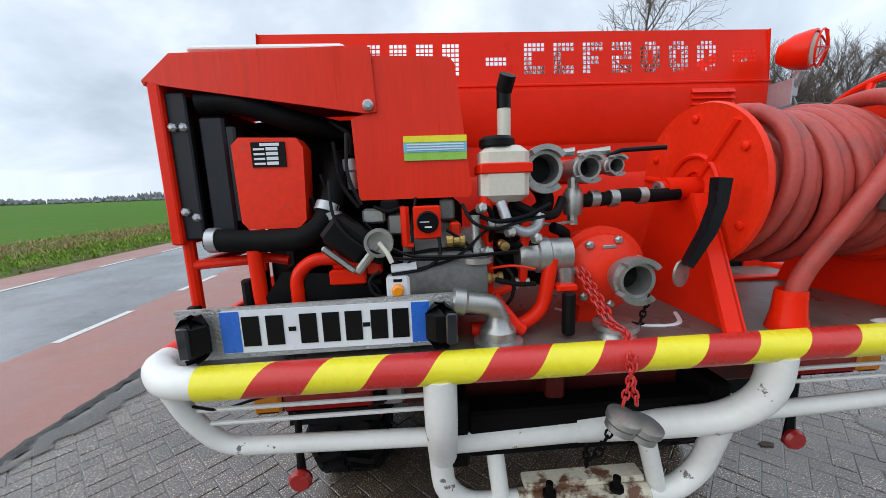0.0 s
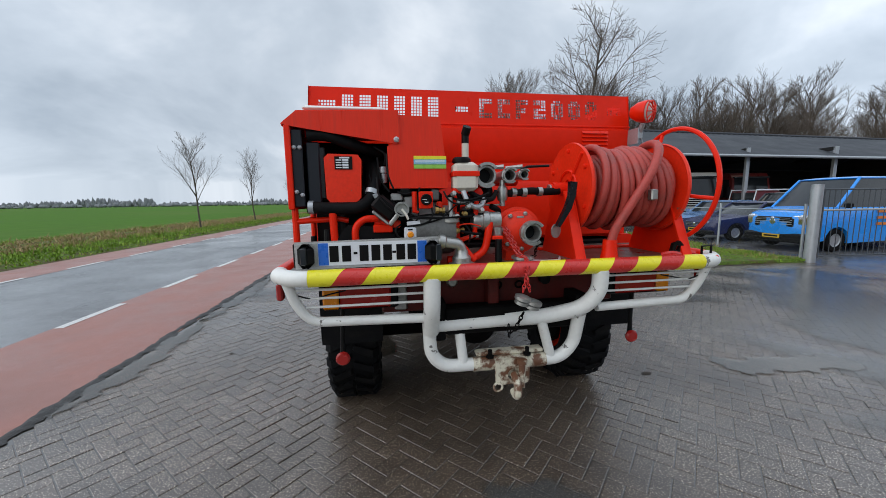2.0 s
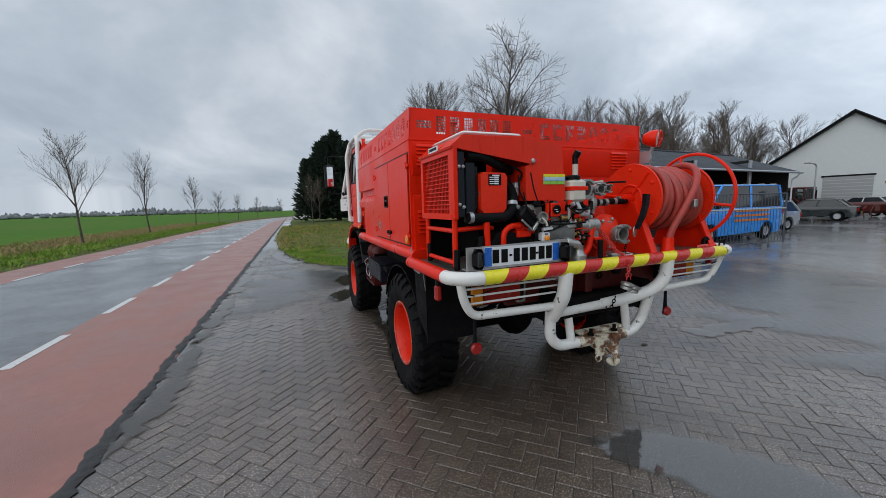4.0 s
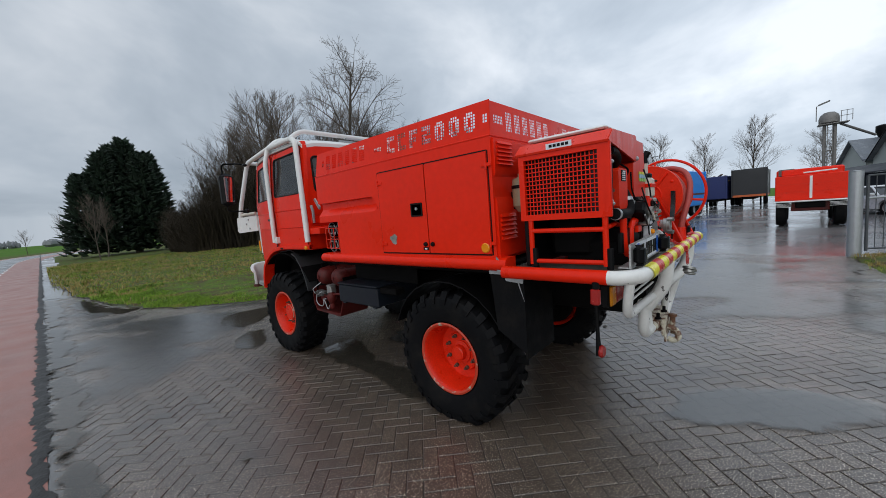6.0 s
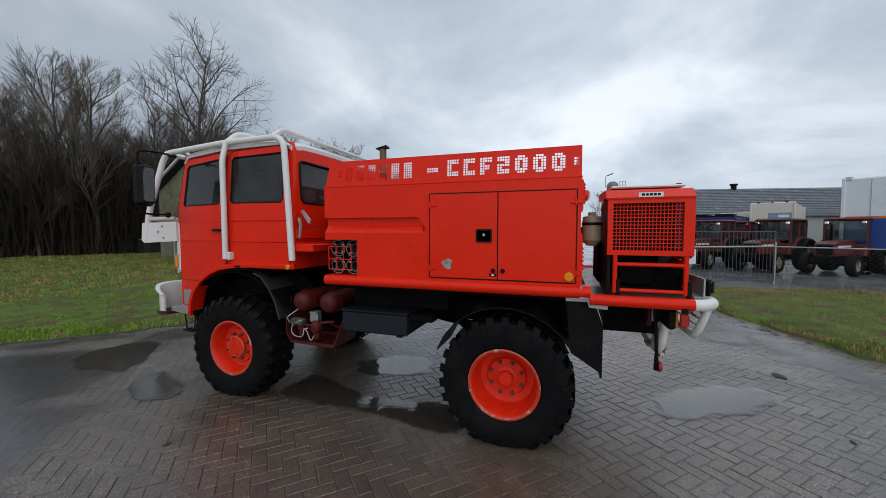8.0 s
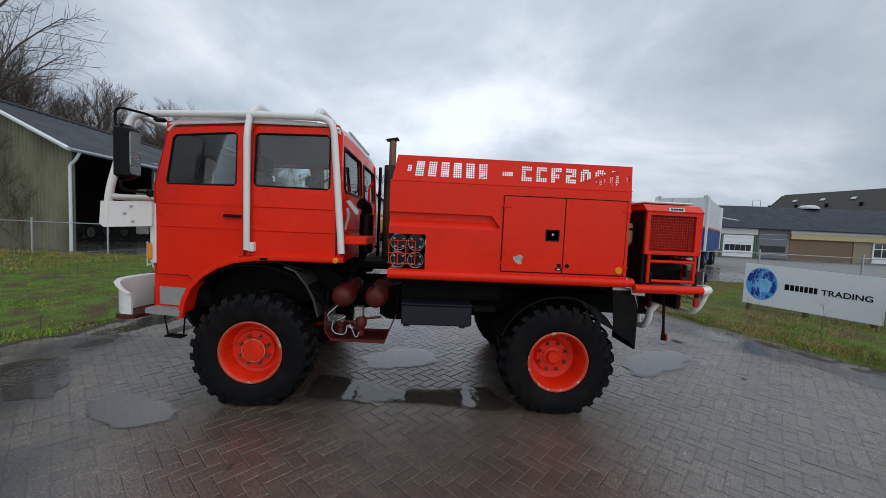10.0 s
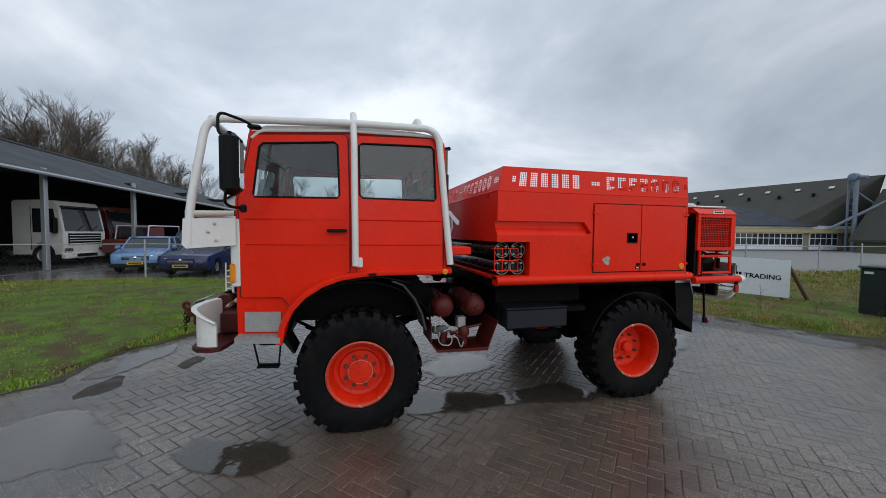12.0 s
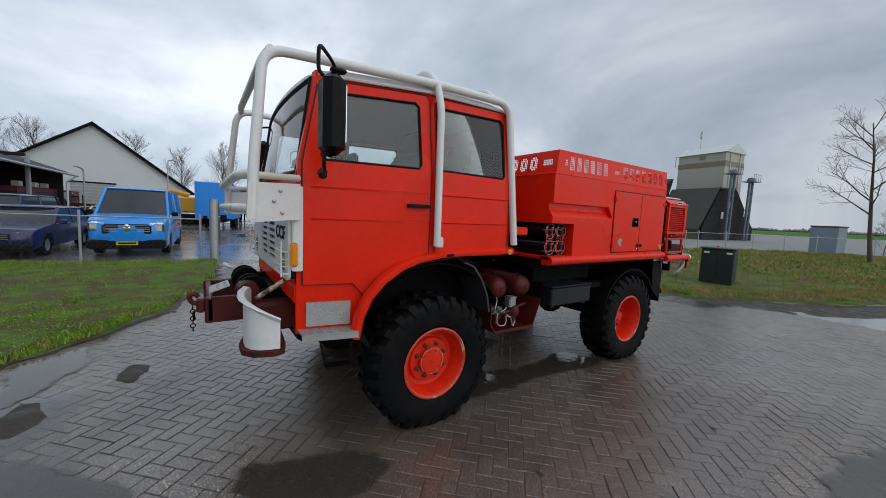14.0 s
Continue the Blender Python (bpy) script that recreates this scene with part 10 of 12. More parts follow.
        hl.f = [(3 * k + q, 3 * k + q + 1, 3 * k + q + 4, 3 * k + q + 3) for k in range(4) for q in range(2)]
        loc(root, "headlamp", hl, CHROME)
        tl = Mesh().box(-h - 0.025, -h + 0.06, s * (W / 2 - 0.22), s * (W / 2 - 0.04), belt - 0.30, belt - 0.08, 0.02)
        loc(root, "tail_lamp", tl, RED_LENS)
    g = Mesh().box(h - 0.06, h + 0.012, -W / 2 + 0.45, W / 2 - 0.45, nose_z - 0.26, nose_z - 0.10, 0.02)
    gr_ = loc(root, "grille", g, BLACK)
    for k in range(3):
        loc(root, "slat", Mesh().box(h + 0.01, h + 0.02, -W / 2 + 0.48, W / 2 - 0.48, nose_z - 0.245 + 0.05 * k, nose_z - 0.235 + 0.05 * k), STEEL, gr_)
    loc(root, "badge", Mesh().lathe([(0.06, 0), (0.06, 0.02), (0, 0.025)], (h + 0.01, 0, nose_z - 0.16), (1, 0, 0), 16), CHROME, gr_)
    bu = Mesh().box(h - 0.12, h + 0.03, -W / 2 + 0.05, W / 2 - 0.05, 0.24, 0.40, 0.04)
    loc(root, "bumper", bu, BLACK)
    pl = loc(root, "number_plate", Mesh().box(h + 0.03, h + 0.04, -0.26, 0.26, 0.36, 0.47), plate)
    loc(root, "plate_bar", Mesh().box(h + 0.04, h + 0.043, -0.21, 0.21, 0.39, 0.44), BLACK, pl)
    pl = loc(root, "number_plate", Mesh().box(-h - 0.035, -h - 0.02, -0.26, 0.26, 0.50, 0.61), plate)
    loc(root, "plate_bar", Mesh().box(-h - 0.04, -h - 0.035, -0.21, 0.21, 0.53, 0.58), BLACK, pl)
    put_wheels(root, (fa, ra), W / 2 - 0.13, wheel_r, 0.21, STEEL)
    return root


van = car("blue_van", "bright blue delivery van parked nose towards the fence", (14.35, 8.42), 177, BLUE_PAINT, 5.2, 1.95, 1.27, 2.16, 1.80, 1.0, -2.45, -2.52, 1.10, 0.33)
ob_ = Mesh()
for k in range(3):
    ob_.box(-1.6, 0.4, -0.988, -0.976, 0.75 + 0.18 * k, 0.83 + 0.18 * k)
    ob_.box(-1.6, 0.4, 0.976, 0.988, 0.75 + 0.18 * k, 0.83 + 0.18 * k)
loc(van, "side_lettering", ob_, mat("orange_film", (0.7, 0.2, 0.03), rough=0.4), None, "orange bars of lettering on the van side")
for s_ in (-1, 1):
    loc(van, "tall_headlamp", Mesh().box(2.38, 2.56, s_ * 0.62, s_ * 0.90, 0.74, 1.06, 0.05), CHROME)
loc(van, "black_grille", Mesh().box(2.44, 2.60, -0.60, 0.60, 0.68, 0.98, 0.04), BLACK)
loc(van, "badge", Mesh().lathe([(0.09, 0), (0.09, 0.02), (0.06, 0.025)], (2.60, 0, 0.86), (1, 0, 0), 20), CHROME)
for k in range(3):
    loc(van, "grille_slat", Mesh().box(2.60, 2.61, -0.55, 0.55, 0.77 + 0.06 * k, 0.785 + 0.06 * k), STEEL)
vm = Mesh().box(2.20, 2.62, -0.93, 0.93, 0.24, 0.52, 0.05)
loc(van, "lower_bumper", vm, BLACK)
car("estate_car", "dark blue estate car behind the fence", (14.1, 11.2), 175, NAVY_PAINT, 4.7, 1.83, 0.92, 1.44, 1.05, 0.35, -1.75, -2.2, 0.78, group="cars by the fence")
car("hatchback_car", "light blue hatchback behind the fence", (15.6, 14.05), 190, SKY_PAINT, 4.3, 1.77, 0.95, 1.47, 1.0, 0.35, -1.3, -1.85, 0.78, group="cars by the fence")
car("off_road_car", "dark off-road car in the yard", (18.2, 13.0), 172, mat("dark_teal_paint", (0.02, 0.03, 0.035), rough=0.25, coat=0.5), 4.7, 1.9, 1.12, 1.80, 1.15, 0.6, -2.1, -2.25, 1.0, 0.37, group="cars by the fence")
car("estate_car", "white estate car in the yard", (19.5, 9.9), 173, SILVER_PAINT, 4.6, 1.8, 0.93, 1.46, 1.05, 0.35, -1.75, -2.2, 0.78, group="cars by the fence")
car("hatchback_car", "silver hatchback beside the grey barn", (39.3, 12.6), 80, SILVER_PAINT, 3.9, 1.7, 0.95, 1.47, 1.0, 0.35, -1.3, -1.85, 0.78)
car("saloon_car", "dark saloon car by the barn door", (40.0, 15.9), 80, mat("black_car_paint", (0.012, 0.014, 0.016), rough=0.2, coat=0.6), 4.5, 1.75, 0.92, 1.42, 1.0, 0.35, -1.2, -1.75, 0.78)
car("saloon_car", "dark car behind the gate", (31.2, 12.2), 100, mat("black_green_paint", (0.012, 0.02, 0.02), rough=0.2, coat=0.6), 4.4, 1.75, 0.92, 1.42, 1.0, 0.35, -1.2, -1.75, 0.78)
car("hatchback_car", "small white hatchback beyond the gate", (25.0, -4.0), 205, mat("white_car_paint", (0.60, 0.63, 0.65), rough=0.28, coat=0.4), 3.9, 1.68, 0.90, 1.36, 0.95, 0.35, -1.3, -1.75, 0.76)


def lorry(label, at, turn, paint, cab_h=3.15):
    """A forward-control lorry: x forward from the back of its cab."""
    root = thing("lorry", label, "lorry", (*at, 0), "", "", turn)
    pr = [(0.0, 0.55), (0.72, 0.55)] + arc(1.2, 0.55, 0.58, 180, 0, 8)[1:-1] + [(1.78, 0.55), (2.05, 0.55), (2.14, 1.0), (2.14, 1.62), (1.92, cab_h - 0.30), (1.72, cab_h - 0.04), (1.40, cab_h), (0.10, cab_h - 0.04), (0, cab_h - 0.14)]
    cabm = Mesh().plate(pr, [], lambda u, v, w: (u, -1.2 + w, v), 2.4)
    loc(root, "cab", cabm, paint)
    loc(root, "windscreen", Mesh().add([(2.145, -1.10, 1.66), (2.145, 1.10, 1.66), (1.945, 1.05, cab_h - 0.36), (1.945, -1.05, cab_h - 0.36)], [(0, 1, 2, 3)]), DARK_GLASS)
    loc(root, "sun_visor", Mesh().box(1.90, 2.12, -1.1, 1.1, cab_h - 0.36, cab_h - 0.26, 0.02), DARK_GLASS)
    for q in (-0.5, 0.35):
        loc(root, "wiper", Mesh().tube([(2.16, q, 1.66), (2.11, q + 0.45, 1.95)], 0.012, 5), BLACK)
    for s in (-1, 1):
        w = Mesh().plate([(0.85, 1.60), (1.92, 1.60), (1.74, cab_h - 0.42), (0.85, cab_h - 0.42)], [], lambda u, v, q: (u, s * 1.205 - 0.005 + q, v), 0.01)
        loc(root, "side_window", w, DARK_GLASS)
        loc(root, "door_gap", Mesh().box(0.76, 0.785, s * 1.2 - 0.006, s * 1.2 + 0.006, 0.75, cab_h - 0.3), BLACK)
        mr = loc(root, "wing_mirror", Mesh().box(1.86, 2.02, s * 1.28, s * 1.50, 1.55, 2.30, 0.04), BLACK)
        loc(root, "mirror_arm", Mesh().tube([(1.85, s * 1.2, 2.2), (1.95, s * 1.36, 2.25)], 0.02, 6), BLACK, mr)
        loc(root, "headlamp", Mesh().box(2.10, 2.20, s * 0.74, s * 1.14, 0.66, 0.86, 0.03), CHROME)
        loc(root, "corner_vane", Mesh().box(2.02, 2.15, s * 1.08, s * 1.205, 1.0, 1.62, 0.03), paint)
        loc(root, "step", Mesh().box(0.2, 0.7, s * 1.1 - 0.1, s * 1.1 + 0.1, 0.40, 0.50, 0.02), BLACK)
    gr_ = loc(root, "grille", Mesh().box(2.12, 2.16, -0.95, 0.95, 0.98, 1.56, 0.03), BLACK)
    for k in range(4):
        loc(root, "grille_slat", Mesh().box(2.155, 2.18, -0.9, 0.9, 1.04 + 0.13 * k, 1.08 + 0.13 * k, 0.008), paint, gr_)
    loc(root, "bumper", Mesh().box(2.0, 2.22, -1.2, 1.2, 0.34, 0.62, 0.04), paint)
    loc(root, "lower_grille", Mesh().box(2.19, 2.235, -0.6, 0.6, 0.40, 0.56, 0.02), BLACK)
    loc(root, "chassis", Mesh().box(-5.5, 0.1, -0.45, 0.45, 0.7, 0.95, 0.02), GREASE)
    put_wheels(root, (1.2, -3.0, -4.3), 1.0, 0.5, 0.3, STEEL)
    return root


lorry("white lorry parked in the shed", (*at_shed(6.6, 3.2, 0)[:2],), 262, WHITE)
lorry("dark red lorry with roof lamps in the shed", (*at_shed(10.6, 4.4, 0)[:2],), 262, mat("dark_red_lorry", (0.16, 0.02, 0.02), rough=0.35, coat=0.3))
jeep = thing("pickup_truck", "red and white canvas-top pickup in the shed", "pickup", (*at_shed(9.4, 0.2, 0)[:2], 0), "", "", 175)
loc(jeep, "body", Mesh().box(-2.2, 2.0, -0.85, 0.85, 0.5, 1.25, 0.06), TRACTOR_RED)
loc(jeep, "cab", Mesh().box(-0.6, 0.9, -0.8, 0.8, 1.25, 1.95, 0.08), mat("burgundy_cab", (0.12, 0.02, 0.025), rough=0.4))
loc(jeep, "window", Mesh().box(0.86, 0.92, -0.7, 0.7, 1.35, 1.85), DARK_GLASS)
fr_ = Mesh()
for s in (-1, 1):
    fr_.tube([(-2.1, s * 0.8, 1.25), (-2.1, s * 0.8, 2.0), (0.9, s * 0.8, 2.0), (1.05, s * 0.8, 1.25)], 0.035, 6)
loc(jeep, "hood_frame", fr_, SIGN_WHITE)
put_wheels(jeep, (1.3, -1.4), 0.8, 0.38, 0.24, STEEL)


def box_trailer(name, label, at, turn, paint, L, W, z0, z1, stripe=None, axle=(-0.6, -0.85)):
    """at: the middle of its front face; the body runs back from there."""
    root = thing(name, label, "trailer", (*at, 0), "", "", turn)
    loc(root, "box_body", Mesh().box(-L, 0, -W / 2, W / 2, z0, z1, 0.05), paint)
    for x in (0.0, -L):
        for s in (-1, 1):
            loc(root, "corner_post", Mesh().box(x - 0.06, x + 0.06, s * (W / 2) - 0.06, s * (W / 2) + 0.06, z0, z1 + 0.02, 0.02), paint)
    ch = Mesh().box(-L + 0.2, -0.2, -0.5, 0.5, z0 - 0.25, z0, 0.02)
    loc(root, "chassis", ch, GREASE)
    for s in (-1, 1):
        loc(root, "landing_leg", Mesh().box(-2.0, -1.85, s * 0.8 - 0.07, s * 0.8 + 0.07, 0.0, z0, 0.01), GREASE)
    if stripe:
        loc(root, "stripe", Mesh().box(-L - 0.004, 0.004, -W / 2 - 0.004, W / 2 + 0.004, stripe[0], stripe[1]), stripe[2])
    put_wheels(root, [L * a for a in axle], W / 2 - 0.25, 0.48, 0.3, STEEL)
    return root


tr1 = box_trailer("box_trailer", "bright blue box trailer standing on its legs", (27.0, 5.78), 171, mat("blue_trailer_panel", (0.014, 0.24, 0.74), rough=0.45, var=0.08, scale=0.8), 5.6, 2.2, 0.75, 3.28, None)
loc(tr1, "stripe", Mesh().box(-5.6, -0.1, 1.102, 1.108, 1.55, 1.68), TRACTOR_RED)
loc(tr1, "valve_panel", Mesh().box(0.0, 0.06, 0.2, 0.7, 0.55, 1.05, 0.02), BLACK)
loc(tr1, "socket", Mesh().box(0.0, 0.05, -0.7, -0.45, 0.7, 0.95, 0.02), BLACK)
tr2 = box_trailer("tipper_trailer", "dark blue tipper trailer loaded with scrap timber", (44.0, 4.4), 174, mat("dark_blue_trailer", (0.012, 0.025, 0.12), rough=0.5, var=0.1, scale=1), 8, 2.45, 0.9, 3.2, None)
for k in range(9):
    loc(tr2, "plank", Mesh().box(-0.08, 0.08, -1.6, 1.6, -0.05, 0.05, m=Matrix.Translation((-0.8 - 0.7 * k, 0.2 * (k % 3) - 0.2, 3.0 + 0.09 * (k % 2))) @ pose(0, 0, 0, 12 * (k % 3 - 1), 0, 40 * (k % 4))), WOOD_POST)
box_trailer("box_trailer", "black box lorry seen from behind with an orange band", (44.0, 1.48), 178, mat("black_trailer", (0.012, 0.013, 0.015), rough=0.45, var=0.1, scale=1), 8, 2.6, 0.95, 3.66, (0.95, 1.15, mat("orange_band", (0.5, 0.1, 0.02), rough=0.4)))
cont = box_trailer("container_trailer", "white and dark blue container trailer with an orange stripe", (15.87, -10.34), 136.5, SIGN_WHITE, 9.0, 2.45, 1.05, 4.0, (2.30, 2.40, mat("orange_stripe", (0.65, 0.16, 0.02), rough=0.4)), (-0.18, -0.72, -0.85))
loc(cont, "lower_panel", Mesh().box(-9.01, 0.01, -1.235, 1.235, 1.04, 2.30), mat("container_blue", (0.012, 0.05, 0.23), rough=0.45, var=0.06, scale=1))
for q in (-0.45, 0.35):
    loc(cont, "panel_joint", Mesh().box(0.0, 0.016, q - 0.012, q + 0.012, 2.42, 3.9), STEEL)
for q in (-1.1, 1.1):
    loc(cont, "corner_casting", Mesh().box(-0.16, 0.03, q - 0.1, q + 0.1, 3.92, 4.07, 0.01), GREY_CLAD)
loc(cont, "underrun", Mesh().box(-8.6, -0.6, -0.9, 0.9, 0.62, 0.9, 0.03), GREASE)
loc(cont, "tool_box", Mesh().box(-3.6, -2.4, 0.55, 1.15, 0.45, 0.98, 0.03), mat("container_blue_box", (0.012, 0.05, 0.23), rough=0.45))
wc = box_trailer("white_container", "tall white shipping container with a grey-blue sign behind the tractors", (30.4, -13.1), 150, CREAM, 9, 2.45, 0.9, 4.0)
loc(wc, "sign", Mesh().box(0.0, 0.03, -0.2, 1.1, 2.4, 3.2), mat("grey_blue_sign", (0.20, 0.27, 0.36), rough=0.4, var=0.05, scale=2), None, "grey-blue printed panel")
loc(wc, "text_bar", Mesh().box(0.03, 0.036, 0.35, 0.95, 2.85, 3.05), SIGN_WHITE)
for q in (-0.8, 0.0, 0.8):
    loc(wc, "roof_hook", Mesh().box(-0.2, 0.02, q - 0.06, q + 0.06, 3.98, 4.06, 0.01), BLACK)
box_trailer("white_container", "low cream box body behind the blue container", (35.4, -13.3), 150, CREAM, 6, 3.2, 0.9, 3.5)
bc = box_trailer("blue_container", "dark blue container with black lids behind the tractors", (27.8, -8.45), 150, mat("royal_blue_steel", (0.010, 0.026, 0.15), rough=0.5, var=0.1, scale=1), 5, 2.6, 0.9, 2.9)
loc(bc, "edge_post", Mesh().box(-0.02, 0.05, -1.32, -1.16, 0.9, 2.9, 0.01), SIGN_WHITE)
for a, b in ((-1.1, -0.3), (0.15, 1.2)):
    loc(bc, "lid", Mesh().box(-1.2, 0.05, a, b, 2.9, 3.05, 0.02), BLACK)
loc(bc, "lid_rim", Mesh().box(-4.9, 0.06, -1.32, 1.32, 2.86, 2.93, 0.01), BLACK)

# a second fire truck, seen from behind
ft2 = thing("fire_truck", "second red fire truck seen from behind in the yard", "fire truck", (18.0, -0.95, 0), "", "", -3)
loc(ft2, "body", Mesh().box(0.0, 3.2, -1.03, 1.03, 1.05, 2.06, 0.02), RED)
loc(ft2, "cab", Mesh().box(3.3, 5.2, -1.1, 1.1, 1.1, 2.42, 0.06), RED)
loc(ft2, "top_locker", Mesh().box(0.5, 2.6, -0.55, 0.85, 2.06, 2.32, 0.03), RED)
for z in (1.36, 1.40, 1.70):
    loc(ft2, "panel_seam", Mesh().box(-0.006, 0.01, -1.0, 1.0, z, z + 0.012, 0.002), RED_STREAK)
loc(ft2, "lower_panel", Mesh().box(-0.01, 0.12, -0.55, 0.55, 0.62, 0.98, 0.03), DARK_RED)
loc(ft2, "centre_post", Mesh().box(-0.015, 0.01, -0.06, 0.02, 1.12, 2.0, 0.004), WHITE)
bmp = Mesh().box(-0.25, 0.0, -1.05, 1.05, 0.99, 1.05, 0.02)
loc(ft2, "bumper", bmp, WHITE)
for s in (-1, 1):
    gl_ = loc(ft2, "lamp_guard", Mesh().box(-0.27, -0.2, s * 0.55, s * 1.0, 0.80, 0.96, 0.02), BLACK)
    for k in range(4):
        loc(ft2, "bar", Mesh().box(-0.285, -0.268, s * 0.53, s * 1.02, 0.80 + 0.045 * k, 0.812 + 0.045 * k), WHITE, gl_)
loc(ft2, "chassis", Mesh().box(-0.1, 5.0, -0.42, 0.42, 0.75, 1.0, 0.02), GREASE)
put_wheels(ft2, (0.7, 4.1), 0.84, 0.52, 0.34, RED_RIM)
loc(ft2, "grey_locker", Mesh().box(0.6, 1.6, 0.45, 0.95, 2.06, 2.36, 0.03), GREY_BLOCK)
loc(ft2, "roof_rail", Mesh().tube([(0.1, 0.2, 2.14), (0.1, -0.7, 2.18), (2.0, -0.7, 2.18)], 0.03, 6), WHITE)


def tractor(label, at, turn, s=0.92):
    root = thing("tractor", label, "tractor", (*at, 0), "tractors by the gate", "", turn)
    root.scale = (s, s, s)
    loc(root, "bonnet", Mesh().prism([(0.3, 0.85), (2.1, 0.85), (2.16, 1.0), (2.12, 1.38), (1.9, 1.46), (0.3, 1.56)], "y", -0.34, 0.34), TRACTOR_RED)
    loc(root, "front_grille", Mesh().box(2.11, 2.17, -0.27, 0.27, 0.92, 1.34, 0.02), BLACK)
    loc(root, "cab_roof", Mesh().box(-1.2, 0.35, -0.75, 0.75, 2.42, 2.56, 0.06), TRACTOR_RED)
    loc(root, "cab_back", Mesh().box(-1.16, -1.10, -0.66, 0.66, 1.45, 2.42, 0.01), DARK_GLASS)
    loc(root, "windscreen", Mesh().box(0.24, 0.27, -0.66, 0.66, 1.5, 2.40, 0.005), CAR_GLASS)
    loc(root, "cab_base", Mesh().box(-1.15, 0.32, -0.70, 0.70, 0.8, 1.36, 0.05), TRACTOR_RED)
    loc(root, "driver_seat", Mesh().box(-0.85, -0.35, -0.25, 0.25, 1.36, 1.9, 0.08), SEAT)
    loc(root, "chassis", Mesh().box(-1.2, 2.0, -0.25, 0.25, 0.5, 0.95, 0.04), GREASE)
    loc(root, "front_axle", Mesh().box(1.5, 1.7, -0.7, 0.7, 0.42, 0.56, 0.03), GREASE)
    loc(root, "exhaust", Mesh().tube([(0.9, -0.24, 1.5), (0.9, -0.24, 2.25)], 0.045, 8), GREASE)
    loc(root, "front_weight", Mesh().box(2.15, 2.4, -0.3, 0.3, 0.6, 0.86, 0.03), GREASE)
    for q in (-1, 1):
        for x in (-1.15, -0.45, 0.28):
            loc(root, "cab_post", Mesh().box(x - 0.035, x + 0.035, q * 0.70 - 0.035, q * 0.70 + 0.035, 1.3, 2.45), TRACTOR_RED)
        loc(root, "side_glass", Mesh().box(-1.1, 0.25, q * 0.695 - 0.006, q * 0.695 + 0.006, 1.42, 2.40), CAR_GLASS)
        loc(root, "side_stripe", Mesh().box(0.7, 1.9, q * 0.345 - 0.006, q * 0.345 + 0.006, 1.22, 1.30), SIGN_WHITE)
        loc(root, "work_lamp", Mesh().box(0.30, 0.40, q * 0.6 - 0.08, q * 0.6 + 0.08, 2.28, 2.40, 0.02), CHROME)
        loc(root, "fender", Mesh().plate(arc(-0.75, 0.8, 0.88, 20, 160, 8) + arc(-0.75, 0.8, 0.82, 160, 20, 8), [], lambda u, v, w: (u, q * 0.62 - 0.18 + w, v), 0.36), TRACTOR_RED)
    for r, x, w, y in ((0.80, -0.75, 0.45, 0.85), (0.48, 1.6, 0.3, 0.75)):
        t, h = wheel_simple("wheel", r, w, RUSTY_CREAM)
        for q in (-1, 1):
            o = new("wheel", h)
            o.parent = root
            o.location = (x, q * y, r)
            k = new("tyre", t)
            k.parent = o
    return root


RUSTY_CREAM = mat("rusty_cream_rim", (0.34, 0.31, 0.22), rough=0.6, var=0.2, scale=6, second=(0.06, 0.04, 0.03), second_at=(0.42, 0.55), second_scale=5)
for k, (x, y, a) in enumerate(((18.4, -5.2, 136), (17.2, -7.4, 132), (21.2, -7.6, 125), (16.6, -9.6, 132))):
    tractor("old red tractor with cream wheel rims behind the gate", (x, y), a)
tractor("red tractor standing by the site office", (37.0, 15.0), 260)
dg = thing("excavator", "yellow excavator behind the blue trailer", "excavator", (35.0, 8.0, 0), "", "", 100)
loc(dg, "house", Mesh().box(-1.4, 1.2, -1.1, 1.1, 1.0, 2.3, 0.1), ORANGE_MACHINE)
loc(dg, "track", Mesh().box(-1.8, 1.8, -1.2, 1.2, 0.0, 0.85, 0.2), GREASE)
loc(dg, "boom", Mesh().tube([(-0.6, 0.3, 2.45), (0.6, 0.3, 2.75), (2.0, 0.3, 2.5)], 0.2, 8, bend=0.4), ORANGE_MACHINE)
loc(dg, "stick", Mesh().tube([(2.0, 0.3, 2.5), (1.5, 0.3, 1.3)], 0.15, 8), ORANGE_MACHINE)
hv = thing("farm_implement", "red folded farm implement with striped warning boards", "implement", (36.0, 10.9, 0), "", "", 60)
loc(hv, "hopper", Mesh().box(-1.2, 1.2, -0.9, 0.9, 0.35, 1.1, 0.15), TRACTOR_RED)
for k in range(5):
    loc(hv, "tine", Mesh().tube([(-1.0 + 0.5 * k, 0.9, 0.9), (-1.0 + 0.5 * k, 1.1, 0.5), (-1.0 + 0.5 * k, 1.0, 0.05)], 0.04, 6), TRACTOR_RED)
loc(hv, "warning_board", Mesh().box(0.6, 1.2, 0.92, 0.95, 0.1, 0.5), SIGN_WHITE)

